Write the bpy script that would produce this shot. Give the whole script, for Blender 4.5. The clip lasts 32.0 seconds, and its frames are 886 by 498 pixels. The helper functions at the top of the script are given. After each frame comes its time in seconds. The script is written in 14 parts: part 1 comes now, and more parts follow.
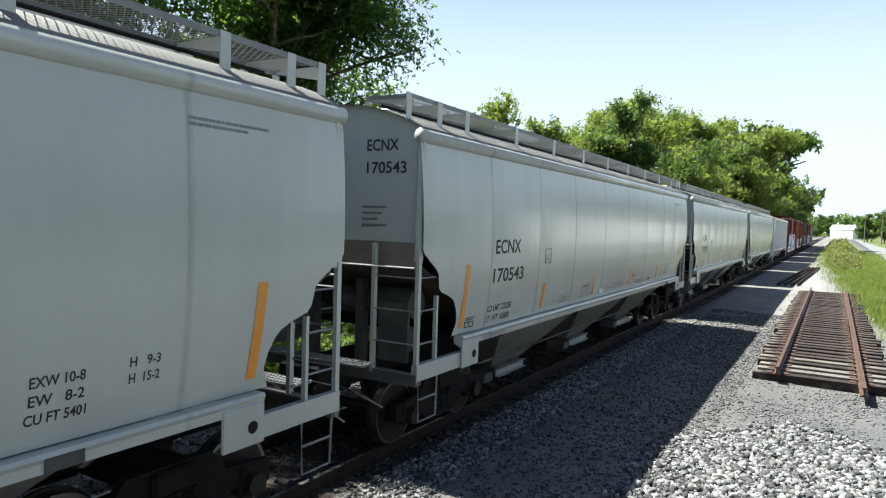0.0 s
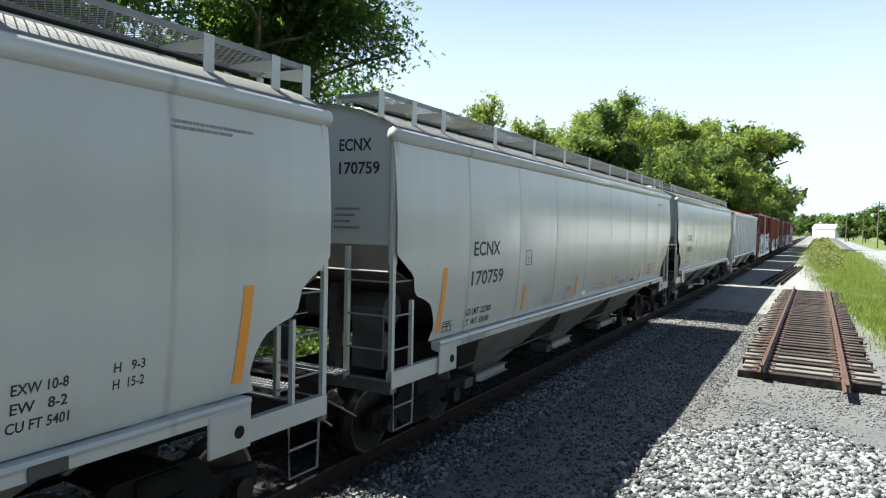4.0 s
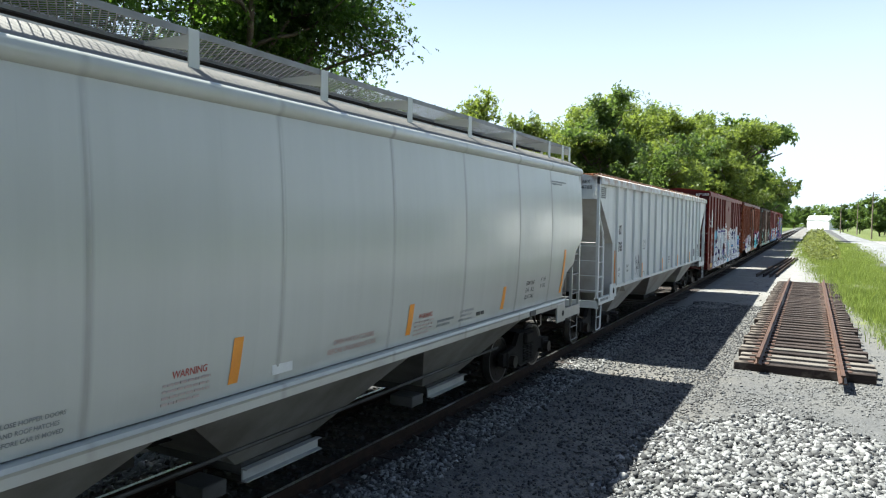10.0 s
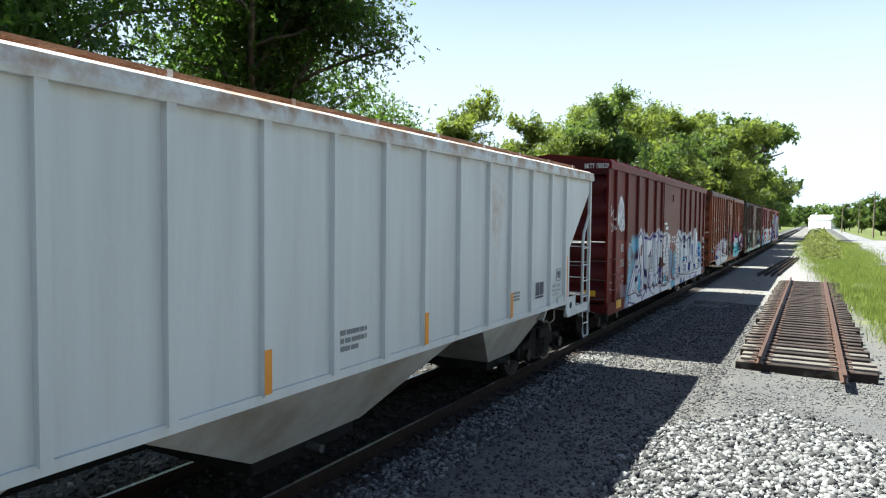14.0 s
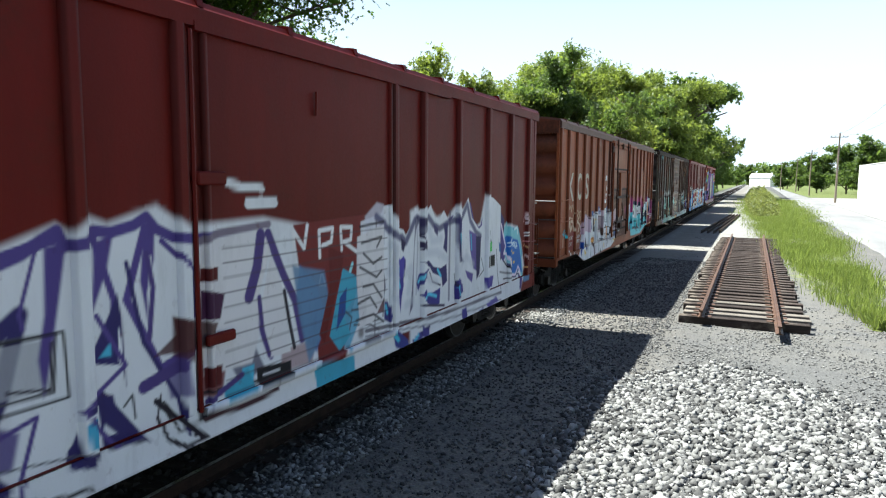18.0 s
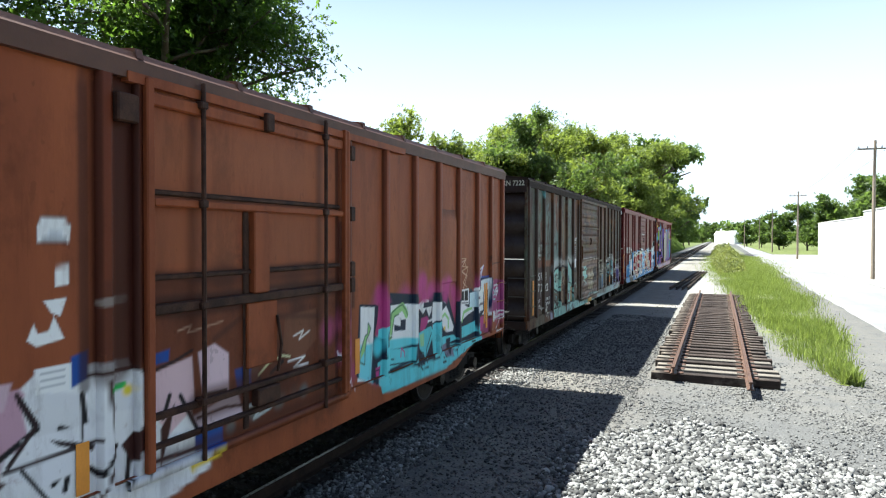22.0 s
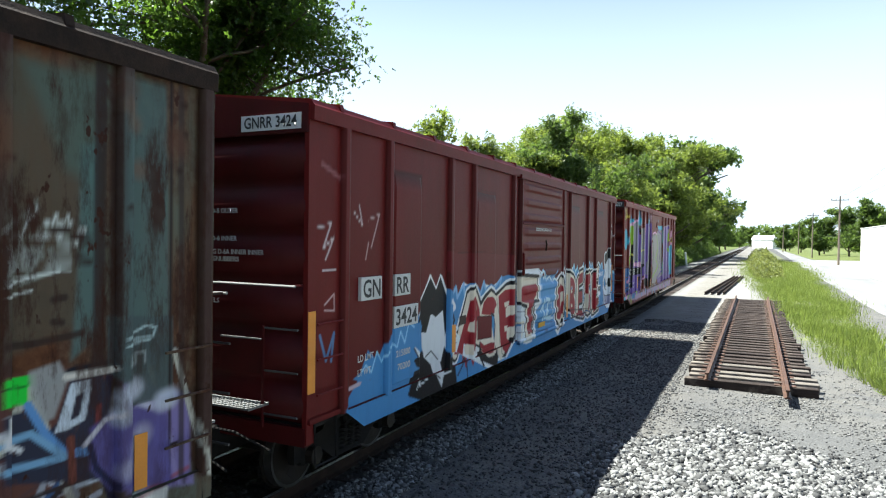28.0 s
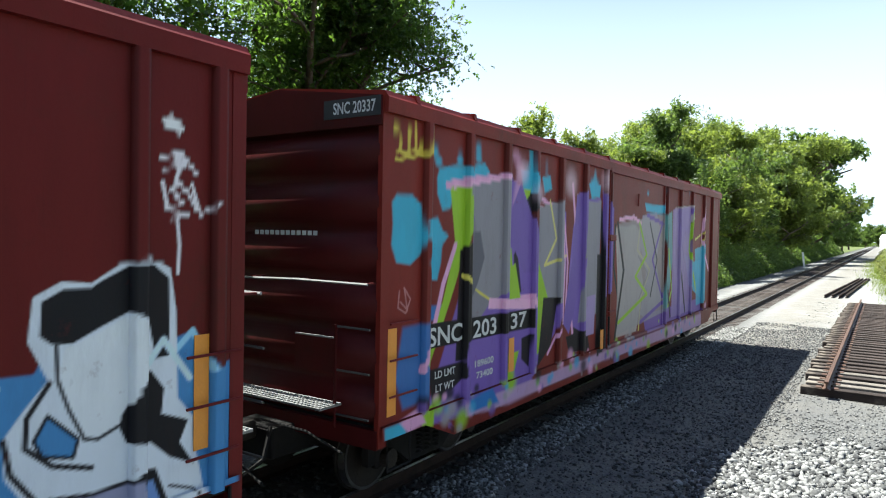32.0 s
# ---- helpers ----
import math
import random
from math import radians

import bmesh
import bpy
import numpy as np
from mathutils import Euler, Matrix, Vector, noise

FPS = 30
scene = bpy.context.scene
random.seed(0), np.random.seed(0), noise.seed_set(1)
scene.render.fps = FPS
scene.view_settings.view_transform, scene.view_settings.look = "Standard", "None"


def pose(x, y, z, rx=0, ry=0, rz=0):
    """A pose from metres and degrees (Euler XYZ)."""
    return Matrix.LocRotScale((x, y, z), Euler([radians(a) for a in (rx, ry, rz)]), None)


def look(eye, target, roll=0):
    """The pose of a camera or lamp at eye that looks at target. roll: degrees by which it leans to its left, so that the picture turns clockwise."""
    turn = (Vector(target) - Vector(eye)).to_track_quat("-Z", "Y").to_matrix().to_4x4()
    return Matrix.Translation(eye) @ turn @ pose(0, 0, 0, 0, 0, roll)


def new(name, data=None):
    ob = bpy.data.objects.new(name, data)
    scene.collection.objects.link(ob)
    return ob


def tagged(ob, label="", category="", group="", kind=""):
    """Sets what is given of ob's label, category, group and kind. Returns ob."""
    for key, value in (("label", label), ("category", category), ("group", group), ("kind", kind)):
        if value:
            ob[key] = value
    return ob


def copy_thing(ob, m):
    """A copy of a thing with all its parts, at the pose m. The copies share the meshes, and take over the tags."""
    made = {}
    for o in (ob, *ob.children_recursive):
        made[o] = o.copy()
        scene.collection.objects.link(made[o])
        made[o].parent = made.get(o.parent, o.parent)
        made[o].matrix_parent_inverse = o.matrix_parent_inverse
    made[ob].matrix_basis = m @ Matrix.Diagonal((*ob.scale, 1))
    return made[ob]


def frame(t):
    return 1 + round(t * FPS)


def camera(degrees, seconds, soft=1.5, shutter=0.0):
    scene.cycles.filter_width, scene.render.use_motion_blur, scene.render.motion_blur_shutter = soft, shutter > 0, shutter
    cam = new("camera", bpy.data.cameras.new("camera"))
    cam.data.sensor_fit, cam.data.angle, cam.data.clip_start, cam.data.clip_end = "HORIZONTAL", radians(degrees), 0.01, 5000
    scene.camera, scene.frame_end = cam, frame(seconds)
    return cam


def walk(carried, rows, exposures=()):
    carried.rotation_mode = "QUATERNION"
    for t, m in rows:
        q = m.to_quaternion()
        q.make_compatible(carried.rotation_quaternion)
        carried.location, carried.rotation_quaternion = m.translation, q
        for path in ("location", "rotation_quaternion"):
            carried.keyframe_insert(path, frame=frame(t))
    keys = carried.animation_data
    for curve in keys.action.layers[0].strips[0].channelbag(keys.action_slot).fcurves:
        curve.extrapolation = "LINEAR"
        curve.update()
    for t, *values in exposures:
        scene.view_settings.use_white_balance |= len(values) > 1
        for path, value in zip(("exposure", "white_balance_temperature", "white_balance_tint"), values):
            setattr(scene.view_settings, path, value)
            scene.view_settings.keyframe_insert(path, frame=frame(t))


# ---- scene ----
EYE = (5.79, 0.0, 3.0)
cam = camera(67.17, 32.0, 1.15)
PATH = [  # seconds, tilt, lean, heading
    (0, 87.56, -1.74, 30.45), (0.5, 86.99, -1.58, 30.61), (1, 86.86, -1.56, 30.28), (1.5, 87.22, -1.25, 29.92),
    (2, 87.16, -0.86, 29.98), (2.5, 87.27, -0.83, 29.48), (3, 87.41, -1.57, 29.78), (3.5, 87.65, -1.54, 29.57),
    (5.5, 87.73, -0.96, 28.54), (6, 87.39, -1.43, 28.15), (6.5, 87.26, -1.67, 28.18), (7, 87.27, -1.29, 28.12),
    (7.5, 87.36, -0.95, 28.43), (8, 87.22, -0.66, 28.58), (8.5, 86.47, -0.58, 28.21), (9, 87.17, -0.63, 28.68),
    (9.5, 87.38, -0.78, 28.46), (10, 87.43, -0.66, 28.92), (10.5, 86.72, -0.66, 28.99), (11, 87.09, -1.10, 28.75),
    (11.5, 87.17, -0.75, 28.93), (12, 86.55, -0.56, 28.85), (12.5, 86.68, -0.95, 29.05), (13, 86.93, -1.11, 29.22),
    (13.5, 87.33, -0.84, 29.03), (15.5, 87.28, -0.20, 29.08), (16, 86.40, 0.94, 28.08), (16.5, 85.90, 1.50, 26.80),
    (17, 84.84, 1.14, 25.32), (17.5, 84.47, 0.82, 24.13), (18, 83.98, -0.39, 24.88), (18.5, 85.04, -0.56, 26.26),
    (19, 85.37, -0.64, 26.39), (19.5, 85.78, -0.84, 26.53), (20, 86.39, -0.20, 25.83), (20.5, 86.95, -0.06, 25.31),
    (21, 88.15, -0.44, 24.71), (21.5, 88.70, -0.07, 22.94), (22, 89.02, -0.12, 22.46), (22.5, 88.73, -0.67, 22.01),
    (23, 88.55, 0.02, 22.55), (23.5, 88.24, 0.86, 22.11), (24, 88.48, 0.07, 22.04), (24.5, 87.36, -0.41, 22.28),
    (25, 88.33, -0.26, 23.22), (25.5, 88.48, -0.60, 23.79), (27.5, 89.09, -1.13, 24.97), (28, 89.08, -0.79, 25.16),
    (28.5, 89.40, -0.87, 25.16), (29, 88.93, -0.51, 25.45), (29.5, 88.98, -0.68, 25.25), (30, 89.34, -1.03, 24.87),
    (30.5, 88.92, -1.64, 25.61), (31, 88.87, -1.27, 26.74), (31.3, 88.72, -1.12, 27.56), (31.5, 88.57, -0.96, 28.61), (31.7, 88.62, -1.0, 30.62), (31.9, 88.68, -1.05, 32.62), (32, 88.72, -1.08, 33.54),
]
walk(cam, [(t, pose(*EYE, rx, ry, rz)) for t, rx, ry, rz in PATH], [(0, 1.76, 5900, 4), (13.5, 1.82, 5900, 4), (16.5, 1.78, 5900, 4), (19, 1.98, 5900, 4), (22, 2.03, 5900, 4), (25, 1.94, 5900, 4), (28, 1.98, 5900, 4), (32, 2.0, 5900, 4)])

# ---- light ----
SUN_TILT, SUN_WAY = radians(61), radians(270)
world = bpy.data.worlds.new("sky")
scene.world = world
world.use_nodes = True
sky = world.node_tree.nodes.new("ShaderNodeTexSky")
sky.sky_type, sky.sun_disc = "NISHITA", False
sky.sun_elevation, sky.sun_rotation = SUN_TILT, SUN_WAY
sky.air_density, sky.dust_density, sky.ozone_density = 0.75, 1.0, 1.4
back = world.node_tree.nodes["Background"]
back.inputs["Strength"].default_value = 0.05
haze = world.node_tree.nodes.new("ShaderNodeMixRGB")  # summer haze, whiter and denser towards the horizon
way = world.node_tree.nodes.new("ShaderNodeTexCoord")
split = world.node_tree.nodes.new("ShaderNodeSeparateXYZ")
thick = world.node_tree.nodes.new("ShaderNodeMapRange")
thick.interpolation_type = "SMOOTHSTEP"
thick.inputs["From Min"].default_value, thick.inputs["From Max"].default_value = 0.06, 0.54
thick.inputs["To Min"].default_value, thick.inputs["To Max"].default_value = 0.9, 0.03
world.node_tree.links.new(way.outputs["Generated"], split.inputs[0])
world.node_tree.links.new(split.outputs["Z"], thick.inputs["Value"])
world.node_tree.links.new(thick.outputs["Result"], haze.inputs["Fac"])
haze.inputs["Color2"].default_value = (6.6, 7.2, 7.7, 1)
world.node_tree.links.new(sky.outputs["Color"], haze.inputs["Color1"])
world.node_tree.links.new(haze.outputs["Color"], back.inputs["Color"])
sun = new("sun", bpy.data.lights.new("sun", "SUN"))
sun.data.energy, sun.data.angle, sun.data.color = 4.9, radians(0.55), (1.0, 0.935, 0.81)
sun.matrix_basis = look((-math.cos(SUN_TILT) * 60, 0.4, math.sin(SUN_TILT) * 60), (0, 0, 0))

# ---- mesh and material tools ----
class Shape:
    """Gathers boxes, tubes and strips into one mesh."""

    def __init__(self):
        self.v, self.f = [], []

    def add(self, verts, faces):
        n = len(self.v)
        self.v.extend(verts)
        self.f.extend([tuple(i + n for i in f) for f in faces])
        return self

    def box(self, x0, x1, y0, y1, z0, z1, bevel=0.0):
        if bevel <= 0:
            vs = [(x, y, z) for x in (x0, x1) for y in (y0, y1) for z in (z0, z1)]
            return self.add(vs, [(0, 1, 3, 2), (4, 6, 7, 5), (0, 4, 5, 1), (2, 3, 7, 6), (0, 2, 6, 4), (1, 5, 7, 3)])
        b = bevel
        ring = [(x0 + b, y0), (x1 - b, y0), (x1, y0 + b), (x1, y1 - b), (x1 - b, y1), (x0 + b, y1), (x0, y1 - b), (x0, y0 + b)]
        mid = ((x0 + x1) / 2, (y0 + y1) / 2)
        inner = [(mid[0] + (p[0] - mid[0]) * (1 - 2 * b / max(x1 - x0, 2.1 * b)), mid[1] + (p[1] - mid[1]) * (1 - 2 * b / max(y1 - y0, 2.1 * b))) for p in ring]
        layers = [(inner, z0), (ring, z0 + b), (ring, z1 - b), (inner, z1)]
        vs = [(p[0], p[1], z) for r, z in layers for p in r]
        fs = [tuple(range(7, -1, -1)), tuple(range(24, 32))]
        for k in range(3):
            for i in range(8):
                j = (i + 1) % 8
                fs.append((k * 8 + i, k * 8 + j, k * 8 + 8 + j, k * 8 + 8 + i))
        return self.add(vs, fs)

    def tube(self, points, radius, sides=8, end=None):
        """A round bar along points; radius may taper to end."""
        pts = [Vector(p) for p in points]
        vs, fs = [], []
        for k, p in enumerate(pts):
            way = (pts[min(k + 1, len(pts) - 1)] - pts[max(k - 1, 0)]).normalized()
            a = way.orthogonal().normalized() if abs(way.z) > 0.9 else way.cross(Vector((0, 0, 1))).normalized()
            b = way.cross(a)
            r = radius if end is None else radius + (end - radius) * k / (len(pts) - 1)
            vs += [tuple(p + r * (math.cos(q) * a + math.sin(q) * b)) for q in [2 * math.pi * i / sides for i in range(sides)]]
        for k in range(len(pts) - 1):
            for i in range(sides):
                j = (i + 1) % sides
                fs.append((k * sides + i, k * sides + j, k * sides + sides + j, k * sides + sides + i))
        fs += [tuple(range(sides - 1, -1, -1)), tuple(range((len(pts) - 1) * sides, len(pts) * sides))]
        return self.add(vs, fs)

    def along_y(self, profile, y0, y1, closed=True):
        """A profile of (x, z) drawn out along y."""
        n = len(profile)
        vs = [(x, y, z) for y in (y0, y1) for x, z in profile]
        fs = [(i, (i + 1) % n, n + (i + 1) % n, n + i) for i in range(n if closed else n - 1)]
        if closed:
            fs += [tuple(range(n - 1, -1, -1)), tuple(range(n, 2 * n))]
        return self.add(vs, fs)

    def along_x(self, profile, x0, x1):
        """A closed profile of (y, z) drawn out along x."""
        n = len(profile)
        vs = [(x, y, z) for x in (x0, x1) for y, z in profile]
        fs = [(i, (i + 1) % n, n + (i + 1) % n, n + i) for i in range(n)]
        return self.add(vs, fs + [tuple(range(n - 1, -1, -1)), tuple(range(n, 2 * n))])

    def disc(self, cx, cy, cz, r, x0, x1, sides=24):
        """A round plate round the x axis."""
        return self.along_x([(cy + r * math.cos(2 * math.pi * i / sides), cz + r * math.sin(2 * math.pi * i / sides)) for i in range(sides)], cx + x0, cx + x1)

    def mesh(self, name, smooth=False):
        me = bpy.data.meshes.new(name)
        me.from_pydata(self.v, [], self.f)
        if smooth:
            me.polygons.foreach_set("use_smooth", [True] * len(me.polygons))
        bm = bmesh.new()
        bm.from_mesh(me)
        bmesh.ops.recalc_face_normals(bm, faces=bm.faces)
        bm.to_mesh(me)
        bm.free()
        return me


def part(name, shape, material, parent=None, label="", smooth=False):
    me = shape if isinstance(shape, bpy.types.Mesh) else shape.mesh(name, smooth)
    if not me.materials:
        me.materials.append(material)
    ob = new(name, me)
    ob.parent = parent
    return tagged(ob, label)


def thing(name, label, category, group="", kind="", at=(0, 0, 0), turn=0):
    ob = tagged(new(name), label, category, group, kind)
    ob.matrix_basis = pose(*at, 0, 0, turn)
    ob.empty_display_size = 0.2
    return ob


def lin(r, g, b):
    """A colour as a screen shows it, 0 to 255, turned into a linear one."""
    return tuple((c / 255 / 12.92) if c <= 10 else ((c / 255 + 0.055) / 1.055) ** 2.4 for c in (r, g, b))


class Nodes:
    """Short hand for node materials."""

    def __init__(self, name):
        self.m = bpy.data.materials.new(name)
        self.m.use_nodes = True
        self.t = self.m.node_tree
        self.bsdf = self.t.nodes["Principled BSDF"]
        self.where = self.t.nodes.new("ShaderNodeTexCoord").outputs["Object"]

    def node(self, kind, **values):
        n = self.t.nodes.new("ShaderNode" + kind)
        for k, v in values.items():
            setattr(n, k, v)
        return n

    def put(self, socket, value):
        if isinstance(value, bpy.types.NodeSocket):
            self.t.links.new(value, socket)
        elif socket.type == "RGBA" and not isinstance(value, (int, float)):
            socket.default_value = (*value[:3], 1)
        else:
            socket.default_value = value

    def noise(self, scale, detail=4, stretch=(1, 1, 1), rough=0.6):
        v = self.where
        if stretch != (1, 1, 1):
            mp = self.node("Mapping")
            mp.inputs["Scale"].default_value = stretch
            self.put(mp.inputs["Vector"], v)
            v = mp.outputs[0]
        n = self.node("TexNoise")
        self.put(n.inputs["Vector"], v)
        n.inputs["Scale"].default_value, n.inputs["Detail"].default_value, n.inputs["Roughness"].default_value = scale, detail, rough
        return n.outputs["Fac"]

    def band(self, value, lo, hi, a=0.0, b=1.0):
        n = self.node("MapRange")
        n.inputs["From Min"].default_value, n.inputs["From Max"].default_value = lo, hi
        n.inputs["To Min"].default_value, n.inputs["To Max"].default_value = a, b
        self.put(n.inputs["Value"], value)
        return n.outputs[0]

    def mix(self, fac, a, b, how="MIX"):
        n = self.node("MixRGB", blend_type=how)
        for s, v in zip(n.inputs, (fac, a, b)):
            self.put(s, v)
        return n.outputs[0]

    def math(self, how, a, b=0.0):
        n = self.node("Math", operation=how)
        self.put(n.inputs[0], a)
        self.put(n.inputs[1], b)
        return n.outputs[0]

    def axis(self, name):
        n = self.node("SeparateXYZ")
        self.put(n.inputs[0], self.where)
        return n.outputs[name]

    def bump(self, height, strength=0.3, distance=0.01):
        n = self.node("Bump")
        n.inputs["Strength"].default_value, n.inputs["Distance"].default_value = strength, distance
        self.put(n.inputs["Height"], height)
        self.put(self.bsdf.inputs["Normal"], n.outputs[0])

    def done(self, colour, rough=0.6, metal=0.0, spec=0.5):
        self.put(self.bsdf.inputs["Base Color"], colour)
        self.put(self.bsdf.inputs["Roughness"], rough)
        self.put(self.bsdf.inputs["Metallic"], metal)
        self.bsdf.inputs["Specular IOR Level"].default_value = spec
        return self.m


def plain(name, colour, other=None, scale=3.0, rough=0.6, metal=0.0, relief=0.15, grain=40.0, spec=0.5):
    """A surface of two near colours, with fine grain on it."""
    n = Nodes(name)
    other = other or tuple(c * 0.75 for c in colour)
    c = n.mix(n.band(n.noise(scale, 5), 0.35, 0.7), colour, other)
    fine = n.noise(grain, 3)
    c = n.mix(0.25, c, n.mix(fine, (0.3, 0.3, 0.3), (1, 1, 1)), "MULTIPLY")
    n.bump(fine, relief)
    return n.done(c, n.band(fine, 0.2, 0.8, rough - 0.08, rough + 0.08), metal, spec)


def leafy(name, dark, light, glow):
    """Leaves: green that differs from leaf to leaf and lets light through."""
    n = Nodes(name)
    isle = n.node("NewGeometry").outputs["Random Per Island"]
    c = n.mix(n.math("POWER", isle, 1.5), dark, light)
    c = n.mix(n.band(n.noise(0.25, 2), 0.35, 0.65, 0, 0.3), c, tuple(0.6 * d for d in dark))
    n.done(c, 0.5, 0, 0.3)
    tr = n.node("BsdfTranslucent")
    n.put(tr.inputs["Color"], n.mix(isle, glow, tuple(g * 1.4 for g in glow)))
    mx = n.node("MixShader")
    mx.inputs[0].default_value = 0.4
    n.t.links.new(n.bsdf.outputs[0], mx.inputs[1])
    n.t.links.new(tr.outputs[0], mx.inputs[2])
    n.t.links.new(mx.outputs[0], n.t.nodes["Material Output"].inputs["Surface"])
    return n.m


def cloud_mesh(name, template, faces, places, sizes, seed, flat=1.0, upright=False, uneven=0.0):
    """Many small copies of one template at places, each turned and sized its own way, in one mesh."""
    rng = np.random.default_rng(seed)
    n, t = len(places), np.asarray(template, float)
    q = rng.normal(size=(n, 4))
    if upright:
        q[:, 1:3] *= 0.12
    q /= np.linalg.norm(q, axis=1)[:, None]
    w, x, y, z = q.T
    rot = np.stack([1 - 2 * (y * y + z * z), 2 * (x * y - z * w), 2 * (x * z + y * w), 2 * (x * y + z * w), 1 - 2 * (x * x + z * z),
                    2 * (y * z - x * w), 2 * (x * z - y * w), 2 * (y * z + x * w), 1 - 2 * (x * x + y * y)], 1).reshape(n, 3, 3)
    t = t[None] * (1 + uneven * rng.uniform(-1, 1, (n, 1, 3))) + 0.55 * uneven * rng.uniform(-1, 1, (n, len(t), 3))
    v = np.einsum("nij,nkj->nki", rot, t) * np.asarray(sizes)[:, None, None]
    v[:, :, 2] *= flat
    v = (v + np.asarray(places)[:, None, :]).reshape(-1, 3)
    v, sides = v.astype(np.float32), len(faces[0])
    f = (np.asarray(faces)[None] + (np.arange(n) * len(template))[:, None, None]).reshape(-1)
    me = bpy.data.meshes.new(name)
    me.vertices.add(len(v))
    me.vertices.foreach_set("co", v.ravel())
    me.loops.add(len(f))
    me.loops.foreach_set("vertex_index", f.astype(np.int32))
    me.polygons.add(len(f) // sides)
    me.polygons.foreach_set("loop_start", np.arange(0, len(f), sides, dtype=np.int32))
    me.update(calc_edges=True)
    return me

# ---- materials ----
def ground_material():
    n = Nodes("gravel ground")
    x, y = n.axis("X"), n.axis("Y")
    broad, mid, fine = n.noise(0.35, 5), n.noise(3.0, 5), n.noise(26, 4)
    stone = n.node("TexVoronoi")
    n.put(stone.inputs["Vector"], n.where)
    stone.inputs["Scale"].default_value = 27.0
    grey = n.mix(n.band(stone.outputs["Distance"], 0.05, 0.5), (0.13, 0.13, 0.134), (0.035, 0.035, 0.038))
    grey = n.mix(0.5, grey, n.mix(stone.outputs["Color"], (0.03, 0.03, 0.033), (0.165, 0.163, 0.162)))
    dust = n.mix(n.band(mid, 0.3, 0.7), (0.175, 0.163, 0.145), (0.11, 0.105, 0.098))
    c = n.mix(n.band(broad, 0.52, 0.68, 0, 0.8), grey, dust)
    # Paler outwards from the train's shadow edge: sunlight put into the gravel colour.
    sunlit_side = n.math("MULTIPLY", n.band(x, 3.6, 5.2), n.band(x, 11.5, 10.5))
    c = n.mix(n.math("MULTIPLY", sunlit_side, 0.45), c, n.mix(fine, (0.07, 0.07, 0.07), (0.175, 0.172, 0.166)))
    # trodden dust in front of the laid-out track
    far = n.math("MULTIPLY", n.band(y, 12.5, 15.5), n.band(y, 60, 40))
    spread = n.math("MULTIPLY", far, n.math("MULTIPLY", n.band(x, 3.5, 5.0), n.band(mid, 0.38, 0.6)))
    c = n.mix(n.math("MULTIPLY", spread, 0.75), c, dust)
    pale = n.math("MULTIPLY", n.band(y, 21, 32), n.math("MULTIPLY", n.band(x, -3.5, -1), n.band(x, 7, 5)))
    c = n.mix(n.math("MULTIPLY", pale, n.band(mid, 0.3, 0.7, 0.35, 0.75)), c, (0.33, 0.322, 0.305))
    tan = n.math("MULTIPLY", n.math("MULTIPLY", n.band(x, 1.6, 2.1), n.band(x, 4.9, 3.6)), n.band(n.noise(1.3, 4), 0.3, 0.6, 0.25, 0.85))
    c = n.mix(tan, c, n.mix(n.band(fine, 0.3, 0.7), (0.215, 0.195, 0.165), (0.10, 0.093, 0.085)))
    # shade under the train, painted into the ground along the rails
    bed_shade = n.math("MULTIPLY", n.band(n.math("ABSOLUTE", x), 1.75, 0.95), n.band(mid, 0.3, 0.6, 0.5, 0.9))
    c = n.mix(bed_shade, c, (0.03, 0.027, 0.024))
    # soil, litter and grass beside the line
    grass = n.mix(n.band(fine, 0.3, 0.7), (0.055, 0.09, 0.022), (0.12, 0.15, 0.04))
    soil = n.mix(n.band(mid, 0.4, 0.6), (0.11, 0.085, 0.055), grass)
    left = n.band(n.math("ADD", x, n.band(mid, 0.2, 0.8, -0.8, 0.8)), -3.4, -5.0)
    c = n.mix(left, c, n.mix(n.band(broad, 0.4, 0.55), soil, grass))
    edge = n.math("ADD", x, n.band(mid, 0.2, 0.8, -0.5, 0.5))
    lo, hi = n.band(y, 18, 75, 7.4, 5.3), n.band(y, 18, 90, 8.9, 10.9)
    verge = n.math("MULTIPLY", n.band(n.math("SUBTRACT", edge, lo), -0.2, 0.3), n.band(n.math("SUBTRACT", hi, edge), -0.2, 0.3))
    verge = n.math("MULTIPLY", verge, n.band(y, 20, 26))
    c = n.mix(n.math("MULTIPLY", verge, n.band(n.noise(1.1, 5), 0.4, 0.62, 0.15, 0.9)), c, n.mix(n.band(fine, 0.3, 0.7), (0.10, 0.125, 0.035), (0.19, 0.205, 0.075)))
    right = n.band(n.math("ADD", x, n.band(mid, 0.2, 0.8, -1.5, 1.5)), 24, 26)
    c = n.mix(right, c, grass)
    beyond = n.math("MULTIPLY", n.band(y, 150, 158), n.band(x, 15.8, 16.4))
    c = n.mix(beyond, c, n.mix(n.band(mid, 0.4, 0.6), (0.075, 0.10, 0.028), (0.12, 0.135, 0.045)))
    n.bump(n.math("ADD", n.math("MULTIPLY", stone.outputs["Distance"], -1.0), n.math("MULTIPLY", fine, 0.5)), 0.5, 0.03)
    return n.done(c, 0.9, 0, 0.2)


def stone_material(name, dark, light):
    n = Nodes(name)
    isle = n.node("NewGeometry").outputs["Random Per Island"]
    c = n.mix(n.math("POWER", isle, 1.3), dark, light)
    c = n.mix(n.band(n.noise(40, 4), 0.35, 0.65, 0, 0.35), c, (0.11, 0.108, 0.105))
    n.bump(n.noise(60, 4), 0.5, 0.01)
    return n.done(c, 0.85, 0, 0.25)


